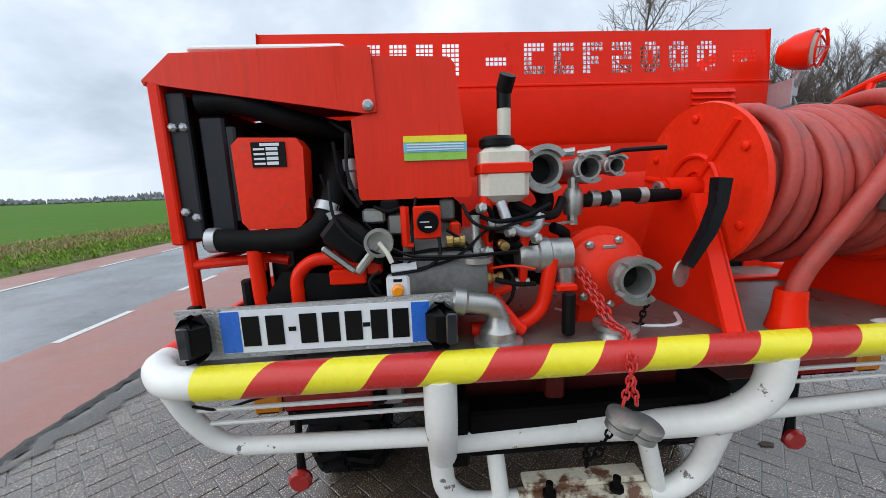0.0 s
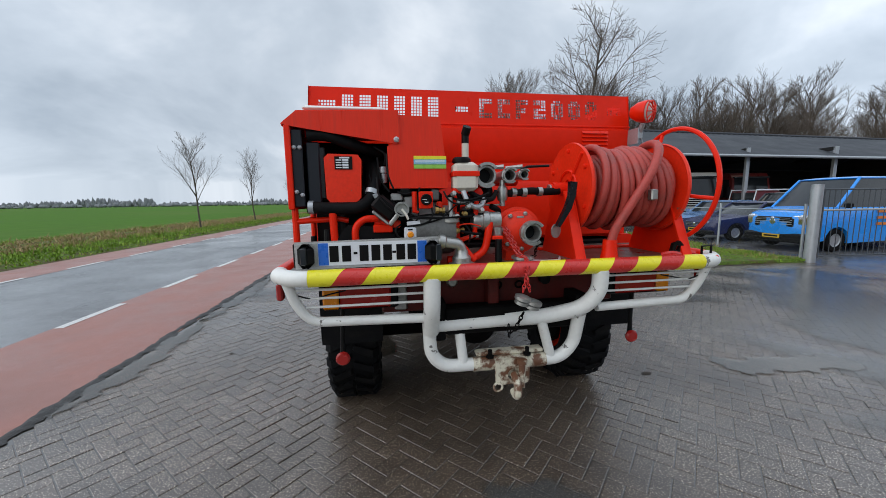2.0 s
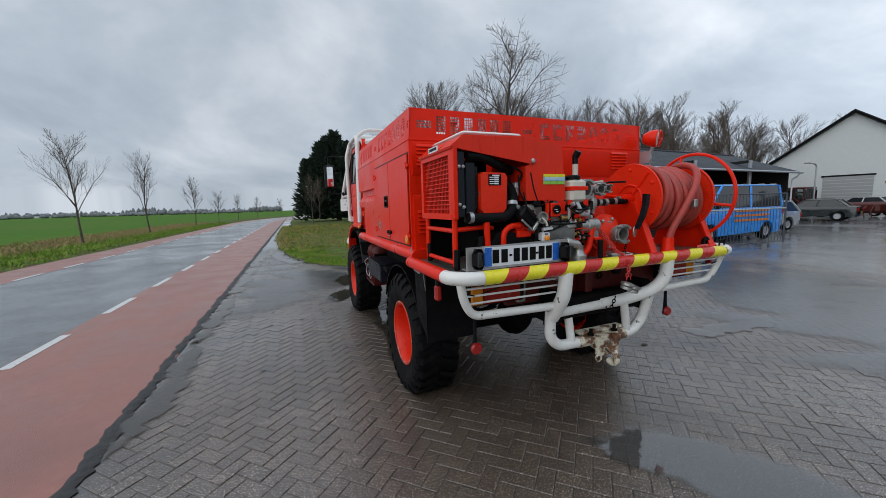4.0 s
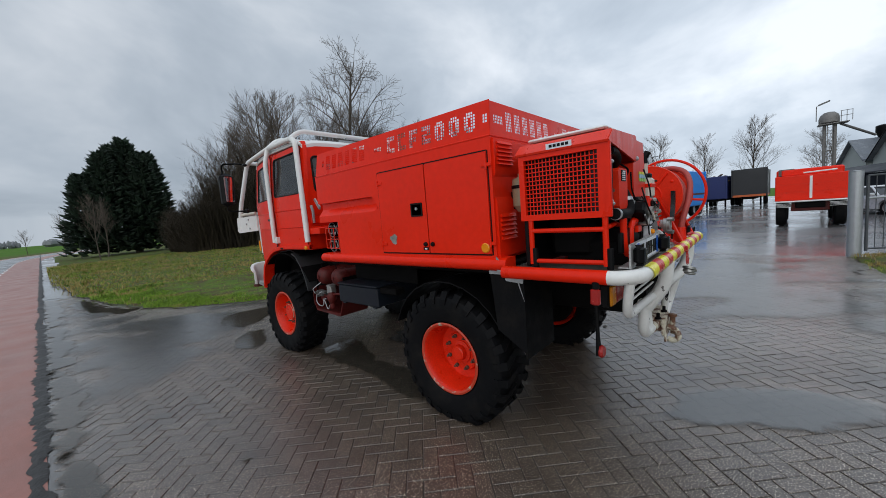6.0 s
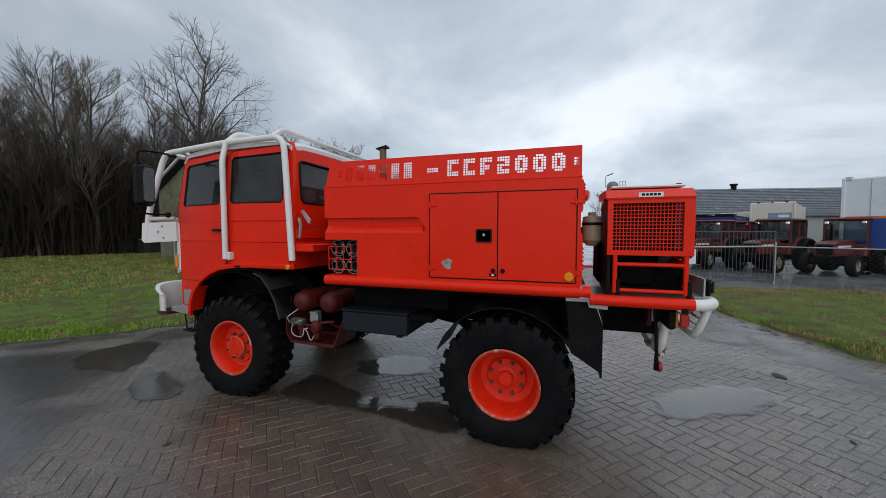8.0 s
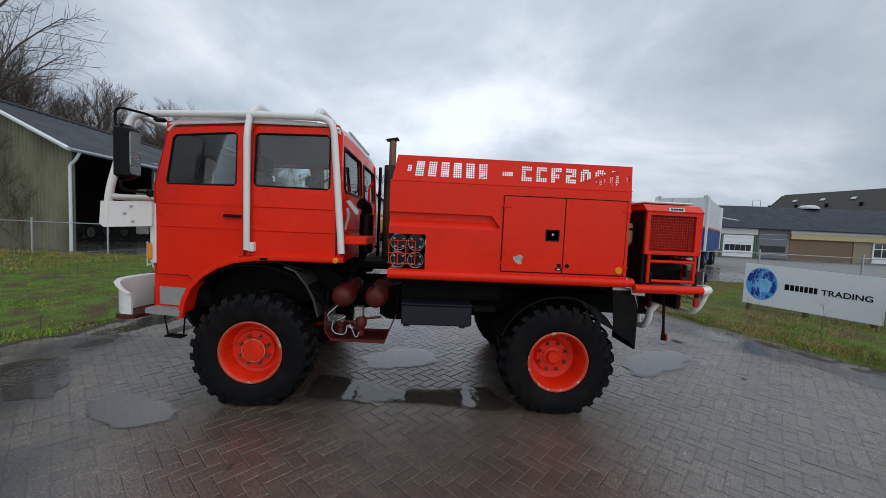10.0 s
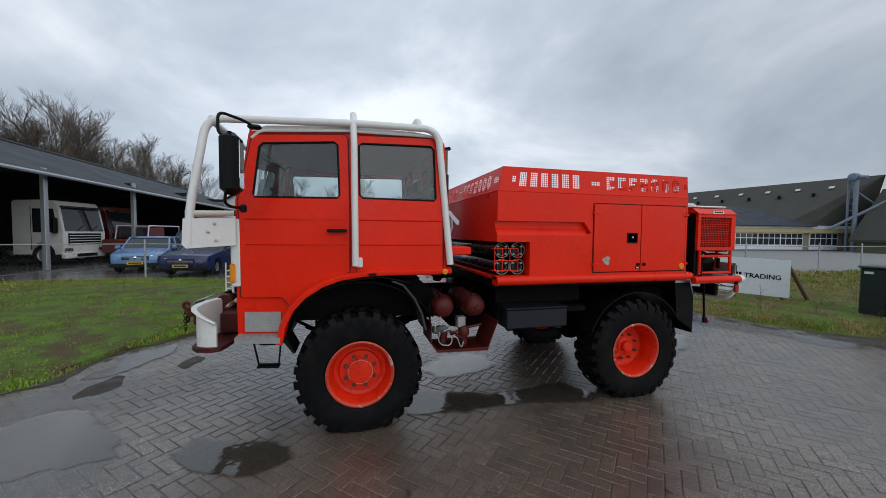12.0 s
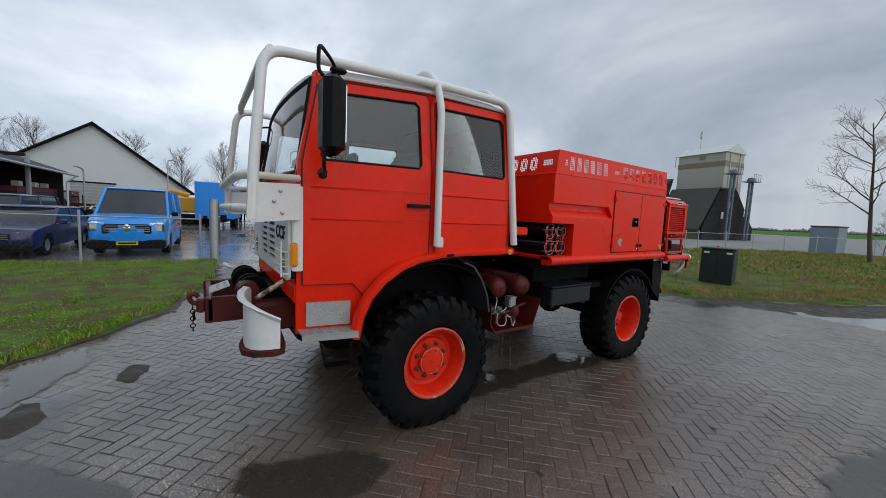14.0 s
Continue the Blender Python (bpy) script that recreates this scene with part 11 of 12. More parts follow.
# conveyor mast
ms = thing("elevator_mast", "steel grain elevator mast with a round head", "mast", (48.0, -4.2, 0))
RUST_GREY = mat("weathered_galvanised_steel", (0.20, 0.19, 0.18), rough=0.6, metal=0.3, var=0.3, scale=2.5)
for a in (-0.34, 0.34):
    part("leg", Mesh().cyl((48, -4.2 + a, 0), (48, -4.2 + a, 7.5), 0.13, 10), RUST_GREY, ms)
for a in (-0.17, 0.17):
    part("ladder_rail", Mesh().cyl((47.75, -4.2 + a, 0), (47.75, -4.2 + a, 7.5), 0.03, 6), RUST_GREY, ms)
for k in range(24):
    part("ladder_rung", Mesh().cyl((47.75, -4.37, 0.3 + 0.3 * k), (47.75, -4.03, 0.3 + 0.3 * k), 0.02, 5), RUST_GREY, ms)
for z in (2.5, 5.0):
    part("tie", Mesh().box(47.9, 48.1, -4.7, -3.7, z, z + 0.1), RUST_GREY, ms)
part("platform", Mesh().box(47.4, 48.6, -5.4, -3.4, 7.45, 7.55, 0.02), RUST_GREY, ms)
part("head", Mesh().lathe([(0.0, -0.35), (0.66, -0.35), (0.7, -0.3), (0.7, 0.1), (0.6, 0.4), (0.36, 0.62), (0.0, 0.7)], (48, -4.15, 7.95), (0, 0, 1), 18), RUST_GREY, ms)
for y in (-5.55, -5.2, -4.85):
    part("rail_post", Mesh().cyl((47.35, y, 7.55), (47.35, y, 8.5), 0.025, 6), RUST_GREY, ms)
for z in (8.05, 8.48):
    part("handrail", Mesh().cyl((47.35, -5.58, z), (47.35, -4.8, z), 0.025, 6), RUST_GREY, ms)
part("chute", Mesh().tube([(48, -4.9, 7.4), (52.0, -7.6, 6.3)], 0.11, 8), RUST_GREY, ms)
part("lamp_arm", Mesh().tube([(48, -3.3, 7.9), (48, -3.3, 9.3), (48, -3.5, 9.4)], 0.035, 6), RUST_GREY, ms)
part("lamp_head", Mesh().box(-0.15, 0.15, -0.4, 0.4, -0.06, 0.06, 0.02, m=Matrix.Translation((48, -3.8, 9.52)) @ pose(0, 0, 0, -20)), RUST_GREY, ms)
ms.location.z -= 0.35
for x, y, h, dxy in ((35.5, 13.9, 4.0, (-0.9, 0.2)), (36.0, -7.6, 4.2, (-0.3, 1.0)), (39.0, 9.0, 5.6, (0.9, -0.5))):
    sl_ = thing("street_lamp", "slim grey yard lamp post", "lamp post", (x, y, 0))
    part("post", Mesh().tube([(x, y, 0), (x, y, h), (x + dxy[0], y + dxy[1], h + 0.12)], 0.05, 8, bend=0.3), STEEL, sl_)
    part("lamp_head", Mesh().box(-0.25, 0.25, -0.1, 0.1, -0.05, 0.05, 0.02, m=Matrix.Translation((x + dxy[0], y + dxy[1], h + 0.1))), STEEL, sl_)

# ---- sign board ----
sg = thing("sign_board", "white company sign board with a blue globe, on timber posts", "sign", (3.7, -4.6, 0))
A0, A1 = V((4.66, -4.10, 0)), V((2.97, -5.50, 0))
dirn = (A1 - A0).normalized()
nrm = V((-dirn.y, dirn.x, 0))
if nrm.dot(V((-3.7, 4.0, 0)) - A0) < 0:
    nrm = -nrm


def on_sign(u, v, w):
    p = A0 + dirn * u + nrm * w
    return (p.x, p.y, 0.24 + v - 0.04 * u)


SLEN = (A1 - A0).length
part("board", Mesh().plate([(0, 0), (SLEN, 0), (SLEN, 0.96), (0, 0.96)], [], lambda u, v, w: on_sign(u, v, -0.02 + w), 0.02), SIGN_WHITE, sg)
GLX, GLY, GLR = 0.32, 0.50, 0.28
globe = part("globe", Mesh().plate([(GLX + GLR * math.cos(a), GLY + GLR * 1.36 * math.sin(a)) for a in [2 * math.pi * k / 48 for k in range(48)]], [], lambda u, v, w: on_sign(u, v, 0.001 + w), 0.003),
             mat("sky_blue_print", (0.075, 0.33, 0.72), rough=0.35, var=0.25, scale=5), sg, "printed blue globe")
part("glow", Mesh().plate([(GLX + 0.03 + 0.16 * math.cos(a), GLY - 0.02 + 0.17 * math.sin(a)) for a in [2 * math.pi * k / 36 for k in range(36)]], [], lambda u, v, w: on_sign(u, v, 0.0045 + w), 0.001),
     mat("pale_blue_print", (0.19, 0.50, 0.82), rough=0.35, var=0.2, scale=6), globe)
DEEP_PRINT = mat("deep_blue_print", (0.012, 0.045, 0.33), rough=0.35, var=0.3, scale=7)
for k, (a, d, rx_, ry_) in enumerate(((140, 0.22, 0.09, 0.06), (115, 0.26, 0.07, 0.04), (160, 0.27, 0.05, 0.08), (170, 0.17, 0.03, 0.05), (150, 0.10, 0.02, 0.03), (60, 0.25, 0.09, 0.05), (35, 0.22, 0.06, 0.06), (75, 0.14, 0.04, 0.025), (-5, 0.26, 0.05, 0.09), (-25, 0.25, 0.04, 0.06), (95, 0.28, 0.06, 0.02), (225, 0.24, 0.05, 0.07), (250, 0.22, 0.05, 0.05), (240, 0.13, 0.025, 0.04), (300, 0.27, 0.05, 0.03))):
    cx, cy = GLX + 0.85 * d * math.cos(radians(a)), GLY + 1.15 * d * math.sin(radians(a))
    pts = []
    for q in range(26):
        b = 2 * math.pi * q / 26
        f_ = 1 + 0.75 * noise.noise(V((math.cos(b) * 2.4, math.sin(b) * 2.4, k * 3.1)))
        u, v = cx + 0.85 * rx_ * f_ * math.cos(b) - GLX, cy + 1.2 * ry_ * f_ * math.sin(b) - GLY
        n_ = max(1.0, math.hypot(u, v / 1.36) / (GLR - 0.006))
        pts.append((GLX + u / n_, GLY + v / n_))
    part("continent", Mesh().plate(pts, [], lambda u, v, w: on_sign(u, v, 0.0060 + w), 0.001), DEEP_PRINT, globe)
for k in range(3):
    x0 = -0.14 + 0.14 * k
    part("meridian", Mesh().tube([on_sign(GLX + x0 * math.cos(b), GLY + GLR * 1.32 * math.sin(b), 0.0072) for b in [math.pi * (q / 16 - 0.5) for q in range(17)]], 0.0022, 4), SIGN_WHITE, globe)
ux = 0.72
for wd in (0.075, 0.065, 0.06, 0.055, 0.055, 0.06, 0.055):
    part("text_bar", Mesh().plate([(ux, 0.44), (ux + wd, 0.44), (ux + wd, 0.57), (ux, 0.57)], [], lambda u, v, w: on_sign(u, v, 0.001 + w), 0.003), BLACK, sg)
    ux += wd + 0.016
zax = V((0, 0, 1))
sl_dir = (dirn - zax * 0.04).normalized()
Mt = Matrix(((sl_dir.x, zax.x, nrm.x, 0), (sl_dir.y, zax.y, nrm.y, 0), (sl_dir.z, zax.z, nrm.z, 0), (0, 0, 0, 1)))
lettering("TRADING", 0.168, Matrix.Translation(on_sign(ux + 0.04, 0.44, 0.004)) @ Mt, BLACK, sg, "lettering")
for u in (0.12, SLEN / 2, SLEN - 0.12):
    p = on_sign(u, 0, -0.06)
    part("post", Mesh().box(p[0] - 0.04, p[0] + 0.04, p[1] - 0.04, p[1] + 0.04, -0.1, 0.95, 0.008), WOOD_POST, sg, "short timber post")
p, q = on_sign(SLEN - 0.02, 0.80, -0.08), on_sign(SLEN + 0.48, 0, -0.55)
part("brace", Mesh().cyl(p, (q[0], q[1], -0.05), 0.045, 8), WOOD_POST, sg, "slanting timber prop")

# dark green service cabinet
cb = thing("service_cabinet", "dark green service cabinet standing in the grass", "cabinet", (1.24, -5.6, 0.12), "", "", 190)
loc(cb, "body", Mesh().box(-0.38, 0.38, -0.32, 0.32, -0.2, 0.95, 0.02), GREEN_BOX)
loc(cb, "lid", Mesh().box(-0.41, 0.41, -0.36, 0.36, 0.95, 1.0, 0.015), mat("dull_green_lid", (0.05, 0.07, 0.065), rough=0.5), None, "weathered paler lid")
for x in (-0.32, 0.20):
    loc(cb, "label", Mesh().box(x, x + 0.13, -0.326, -0.321, 0.83, 0.88), SIGN_WHITE)
loc(cb, "door_gap", Mesh().box(-0.003, 0.003, -0.3215, -0.319, 0.0, 0.92), BLACK)
loc(cb, "ornament", Mesh().lathe([(0.03, 0), (0.035, 0.02), (0.015, 0.04)], (-0.05, 0, 1.0), UP, 10), RED_FILM)

# small steel shed at the far corner of the grass
msh = thing("steel_shed", "small grey-blue sheet steel shed by the fence", "shed", (3.9, -36.4, 0), "", "", 168)
PALE_BLUE = mat("grey_blue_shed_sheet", (0.20, 0.25, 0.30), rough=0.5, var=0.12, scale=2)
loc(msh, "body", Mesh().box(-0.85, 0.85, -0.7, 0.7, 0, 2.1, 0.02), PALE_BLUE)
loc(msh, "roof", Mesh().box(-0.91, 0.91, -0.76, 0.76, 2.1, 2.2, 0.02), ROOF_DARK)
loc(msh, "door", Mesh().box(0.0, 0.75, 0.7, 0.73, 0.05, 1.95, 0.01), DOOR_GREY, None, "blue-grey steel door")
for k in range(5):
    loc(msh, "rib", Mesh().box(-0.80 + 0.155 * k, -0.76 + 0.155 * k, 0.7, 0.72, 0.05, 2.05, 0.004), PALE_BLUE)

# ---- fences and gate ----
WIRE = mat("thin_fence_wire", (0.12, 0.125, 0.12), rough=0.6, metal=0.2, var=0.1, scale=4)


def fence(points, h, spacing, label, mesh_wire=True):
    root = thing("fence", label, "fence", (points[0][0], points[0][1], 0))
    rail = Mesh().tube([(x, y, h) for x, y in points], 0.018, 6)
    part("top_rail", rail, STEEL, root)
    for (a, b), (c, d) in zip(points, points[1:]):
        L = math.hypot(c - a, d - b)
        n = max(1, round(L / spacing))
        for i in range(n):
            x, y = a + (c - a) * i / n, b + (d - b) * i / n
            part("post", Mesh().cyl((x, y, -0.1), (x, y, h + 0.16), 0.032, 8), STEEL, root)
        if mesh_wire:
            w = Mesh()
            ux_, uy_ = (c - a) / L, (d - b) / L
            k = 0.14
            for i in range(int((L + h) / k)):
                for sgn in (1, -1):
                    t0 = i * k - h
                    p0, p1 = (t0, 0.0), (t0 + h, h)
                    ca, cb_ = max(p0[0], 0), min(p1[0], L)
                    if cb_ - ca < 0.05:
                        continue
                    za, zb = ca - t0, cb_ - t0
                    if sgn < 0:
                        za, zb = h - za, h - zb
                    w.tube([(a + ux_ * ca, b + uy_ * ca, za), (a + ux_ * cb_, b + uy_ * cb_, zb)], 0.0014, 3, caps=False)
            tagged(part("wire_mesh", w, WIRE, root), kind="stuff")
    return root


fence([(10.35, 6.7), (10.75, 9.4), (11.3, 12.3), (10.6, 16.0), (10.3, 18.5), (11.4, 26)], 1.25, 3.1, "grey wire mesh fence on steel posts along the grass")
fence([(11.6, -4.87), (9.9, -7.0), (10.5, -10.0), (8.5, -16.4), (8.4, -19.2), (8.7, -24.2), (6.7, -28.8), (3.8, -32.3), (1.2, -35.3), (-2.4, -40.3)], 1.25, 3.0, "grey wire mesh fence on steel posts behind the sign")


GATE_DARK = mat("dull_dark_steel_bars", (0.075, 0.082, 0.09), rough=0.55, metal=0.2, var=0.2, scale=8)


def bar_gate(p, q, label, h=1.75):
    root = thing("bar_gate", label, "gate", (p[0], p[1], 0))
    P, Q = V((*p, 0)), V((*q, 0))
    d = (Q - P).normalized()
    L = (Q - P).length
    fr_ = Mesh()
    for z in (0.15, h):
        fr_.tube([P + UP * z, Q + UP * z], 0.02, 6)
    fr_.tube([P + UP * 0.1, P + UP * h], 0.03, 6)
    fr_.tube([Q + UP * 0.1, Q + UP * h], 0.03, 6)
    part("gate_frame", fr_, GATE_DARK, root)
    part("gate_rail", Mesh().tube([P + UP * h * 0.72, Q + UP * h * 0.72], 0.026, 8), STEEL, root, "bright galvanised rail")
    n = int(L / 0.15)
    for k in range(1, n):
        b = P + d * (L * k / n)
        part("gate_bar", Mesh().cyl(b + UP * 0.15, b + UP * h, 0.009, 6), GATE_DARK, root)
    return root


for x, y in ((10.15, 6.36), (9.42, -1.06)):
    gp = thing("gate_post", "thick round galvanised gate post", "gate post", (x, y, 0), "gate posts")
    part("post", Mesh().cyl((x, y, -0.1), (x, y, 1.86), 0.115, 20, b=0.01), STEEL, gp)
    part("cap", Mesh().lathe([(0.117, 0), (0.117, 0.01), (0.0, 0.02)], (x, y, 1.86), UP, 20), STEEL, gp)
bar_gate((10.33, 6.34), (14.1, 6.05), "galvanised bar gate swung open into the yard")
bar_gate((9.55, -1.25), (11.6, -4.85), "galvanised bar fence panel beside the gateway")
ns = thing("notice_board", "white notice board on the gate", "notice", (9.9, -2.2, 0))
part("panel", Mesh().box(-0.02, 0.02, -0.22, 0.22, 0.74, 1.2, m=Matrix.Translation((9.80, -1.88, 0)) @ pose(0, 0, 0, 0, 0, 24)), SIGN_WHITE, ns)

# ---- trees ----
def bare_tree(seed, h, spread=0.5, levels=4, trunk=0.02, start=0.25, many=(14, 9, 6)):
    """A leafless tree: a tapered trunk, limbs that fork, and fine twigs. Returns trunk-and-limb and twig meshes."""
    rn = random.Random(seed)
    wood, fine = Mesh(), Mesh()

    def grow(p, d, length, r, level):
        pts, rad = [p], [r]
        n = 4 if level < 2 else (2 if level < 3 else 1)
        q, dd = p.copy(), d.copy()
        for i in range(n):
            dd = (dd + V((rn.uniform(-1, 1), rn.uniform(-1, 1), rn.uniform(-0.3, 0.7))) * (0.10 if level == 0 else 0.20)).normalized()
            q = q + dd * (length / n)
            pts.append(q.copy())
            rad.append(r * (1 - 0.75 * (i + 1) / n) if level else r * (1 - 0.8 * (i + 1) / n))
        (wood if level < 2 else fine).tube(pts, [max(x, 0.0055 * h / 10) for x in rad], 7 if level == 0 else (5 if level == 1 else 3), caps=False)
        if level >= levels:
            return
        kids = many[level] + rn.randint(0, 2)
        for k in range(kids):
            t = (start + (1 - start) * (k + rn.random()) / kids) if level == 0 else 0.25 + 0.75 * (k + rn.random()) / kids
            i = min(int(t * n), n - 1)
            b = pts[i].lerp(pts[i + 1], t * n - i)
            a = dd.orthogonal().normalized()
            a.rotate(Matrix.Rotation(rn.uniform(0, 2 * math.pi), 3, d))
            out = (d * (1.0 - spread * (0.5 + 0.5 * rn.random())) + a * spread * (1.1 if level == 0 else 1.0) + UP * 0.18).normalized()
            ll = length * (0.56 - 0.34 * t * (1 if level == 0 else 0.6)) * rn.uniform(0.75, 1.15)
            grow(b, out, ll, max(r * (0.45 - 0.2 * t), 0.004), level + 1)

    grow(V((0, 0, -0.1)), V((0, 0, 1)), h * 0.92, h * trunk, 0)
    return wood, fine


def tree_thing(seed, h, label, **kw):
    t = thing("bare_tree", label, "tree", (0, 0, 0), "bare trees")
    w, f = bare_tree(seed, h, **kw)
    loc(t, "trunk", w.made("trunk", 60), BARK)
    tagged(loc(t, "crown", f.made("crown", 0), TWIG), kind="stuff")
    return t


row = [tree_thing(s, 7.8, "slender leafless roadside tree with upright twigs", spread=0.40, levels=3, trunk=0.011, start=0.28, many=(13, 8, 5)) for s in (3, 8, 15)]
wood_trees = [tree_thing(s, 17.0, "leafless woodland tree with a wide twiggy crown", spread=0.46, levels=3, trunk=0.013, start=0.16, many=(17, 11, 8)) for s in (21, 22, 23, 24)]
rt = random.Random(77)


planted = set()


def plant(src, x, y, s, a, lab=""):
    at_ = pose(x, y, -0.05, 0, 0, a) @ Matrix.Diagonal((s, s, s, 1))
    if src.name in planted:
        o = copy_thing(src, at_)
    else:
        planted.add(src.name)
        o = src
        o.matrix_basis = at_
    if lab:
        tagged(o, lab)
    return o


for k, (x, y, s) in enumerate(((-12.2, 25.3, 1.0), (-12.0, 35.0, 1.02), (-12.3, 51, 0.95), (-11.8, 62, 1.0), (-11.5, 74, 1.0), (-11, 87, 1.05), (-9.5, 101, 1.0), (-7, 116, 1.0), (-12.3, 13.5, 0.0))):
    if s:
        plant(row[k % 3], x + (0 if y < 60 else road_x(y) * 0.6), y, 0.75 * s, 57 * k)
for k, (x, y, s) in enumerate(((0.75, 42, 0.85), (1.7, 47, 0.95), (0.2, 53, 0.8), (-0.6, 63, 0.85))):
    plant(row[(k + 1) % 3], x, y, s, 83 * k, "slender pale-barked leafless tree beside the conifer")
lone = tree_thing(54, 8.6, "leafless tree with a stout trunk by the southern fence", spread=0.66, levels=3, trunk=0.0135, start=0.34, many=(12, 8, 6))
plant(lone, 0.24, -24.1, 1.0, 20)
spots = []
for k in range(16):
    spots.append((9.5 + 1.3 * k + rt.uniform(-0.8, 0.8), 37 - 0.35 * k + rt.uniform(-2, 5), rt.uniform(0.55, 0.85)))
for k in range(26):
    spots.append((14 + 1.0 * k + rt.uniform(-0.8, 0.8), 33.5 - 0.33 * k + rt.uniform(-1.5, 5), rt.uniform(0.72, 0.98)))
spots += [(16.4, 31, 1.12), (13.0, 33, 0.9), (19.5, 33, 0.92), (10.5, 34, 0.72), (22.5, 31.5, 0.85)]
for k in range(15):
    spots.append((27 + 3.0 * k + rt.uniform(-1, 1), 41 - 0.75 * k + rt.uniform(-3, 4), rt.uniform(0.9, 1.2)))
spots += [(40.2, 39.0, 1.22), (62, 34, 1.1), (75, 26, 1.15), (82, 18, 1.1), (90, 10, 1.2), (96, 2, 1.1), (100, -8, 1.1), (70, 30, 1.1), (86, 24, 1.1), (60, 43, 1.1), (52, 44, 1.1), (66, 47, 1.2)]
for k, (x, y, s) in enumerate(spots):
    plant(wood_trees[k % 4], x, y, s, rt.uniform(0, 360))

big = tree_thing(91, 16.8, "tall spreading leafless tree behind the green shed", spread=0.62, levels=3, trunk=0.014, start=0.30, many=(15, 10, 7))
plant(big, 17.3, 30.2, 1.0, 130)
for v_, h_, sd in ((3.1, 4.3, 61), (4.3, 3.6, 62), (5.6, 4.0, 63), (1.7, 2.6, 64)):
    bush = thing("bare_shrub", "leafless brown shrub growing against the green shed end", "shrub", at_shed(-0.55, v_, 0), "shrubs by the shed")
    w_, f_ = bare_tree(sd, h_, spread=0.5, levels=3, trunk=0.010, start=0.06, many=(13, 7, 4))
    loc(bush, "stem", w_.made("stem", 60), BARK)
    tagged(loc(bush, "crown", f_.made("crown", 0), SCRUB), kind="stuff")

for x_, y_, h_, sd in ((1.3, -41.5, 3.4, 66), (-0.3, -42.5, 3.9, 67), (-2.0, -41.0, 3.2, 68), (-1.2, -45.0, 4.2, 69)):
    bush = thing("bare_shrub", "leafless brown shrub beyond the southern fence", "shrub", (x_, y_, 0), "shrubs by the southern fence")
    w_, f_ = bare_tree(sd, h_, spread=0.62, levels=3, trunk=0.010, start=0.05, many=(15, 9, 6))
    loc(bush, "stem", w_.made("stem", 60), BARK)
    tagged(loc(bush, "crown", f_.made("crown", 0), SCRUB), kind="stuff")

# scrub at the wood's edge: tall bushes of fine twigs
rs_ = random.Random(9)
sv, sf = [], []


def sprig(p, q, r0):
    """One thin three-sided twig from p to q."""
    k = len(sv)
    sv.extend(((p.x - r0, p.y - r0 * 0.5, p.z), (p.x + r0, p.y - r0 * 0.5, p.z), (p.x, p.y + r0, p.z), (q.x, q.y, q.z)))
    sf.extend(((k, k + 1, k + 3), (k + 1, k + 2, k + 3), (k + 2, k, k + 3)))


for k in range(3600):
    x = 5.6 + 25.2 * (k + rs_.random()) / 3600
    y = 35.5 - 0.45 * (x - 8) + rs_.uniform(-0.5, 6) + (3 if x > 18 else 0)
    edge = min(1.0, 0.42 + 0.13 * (x - 5.6))
    h = edge * rs_.uniform(6.4, 9.6) * (0.92 + 0.30 * noise.noise(V((x * 0.35, y * 0.2, 3))))
    lean = V((rs_.uniform(-0.3, 0.3), rs_.uniform(-0.3, 0.3), 0))
    p = V((x, y, -0.05))
    sprig(p, p + lean * h + UP * h, 0.05)
    for j in range(44):
        t = rs_.random() ** 0.8
        b = p + lean * h * t + UP * h * t * 0.97
        out = V((rs_.uniform(-1, 1), rs_.uniform(-1, 1), rs_.uniform(0.0, 1.1))) * (0.55 + 0.75 * (1 - t))
        sprig(b, b + out, 0.016)
me = bpy.data.meshes.new("scrub")
me.from_pydata(sv, [], sf)
tagged(part("scrub", me, SCRUB, None), "dense brown leafless scrub at the edge of the wood", "scrub", kind="stuff")

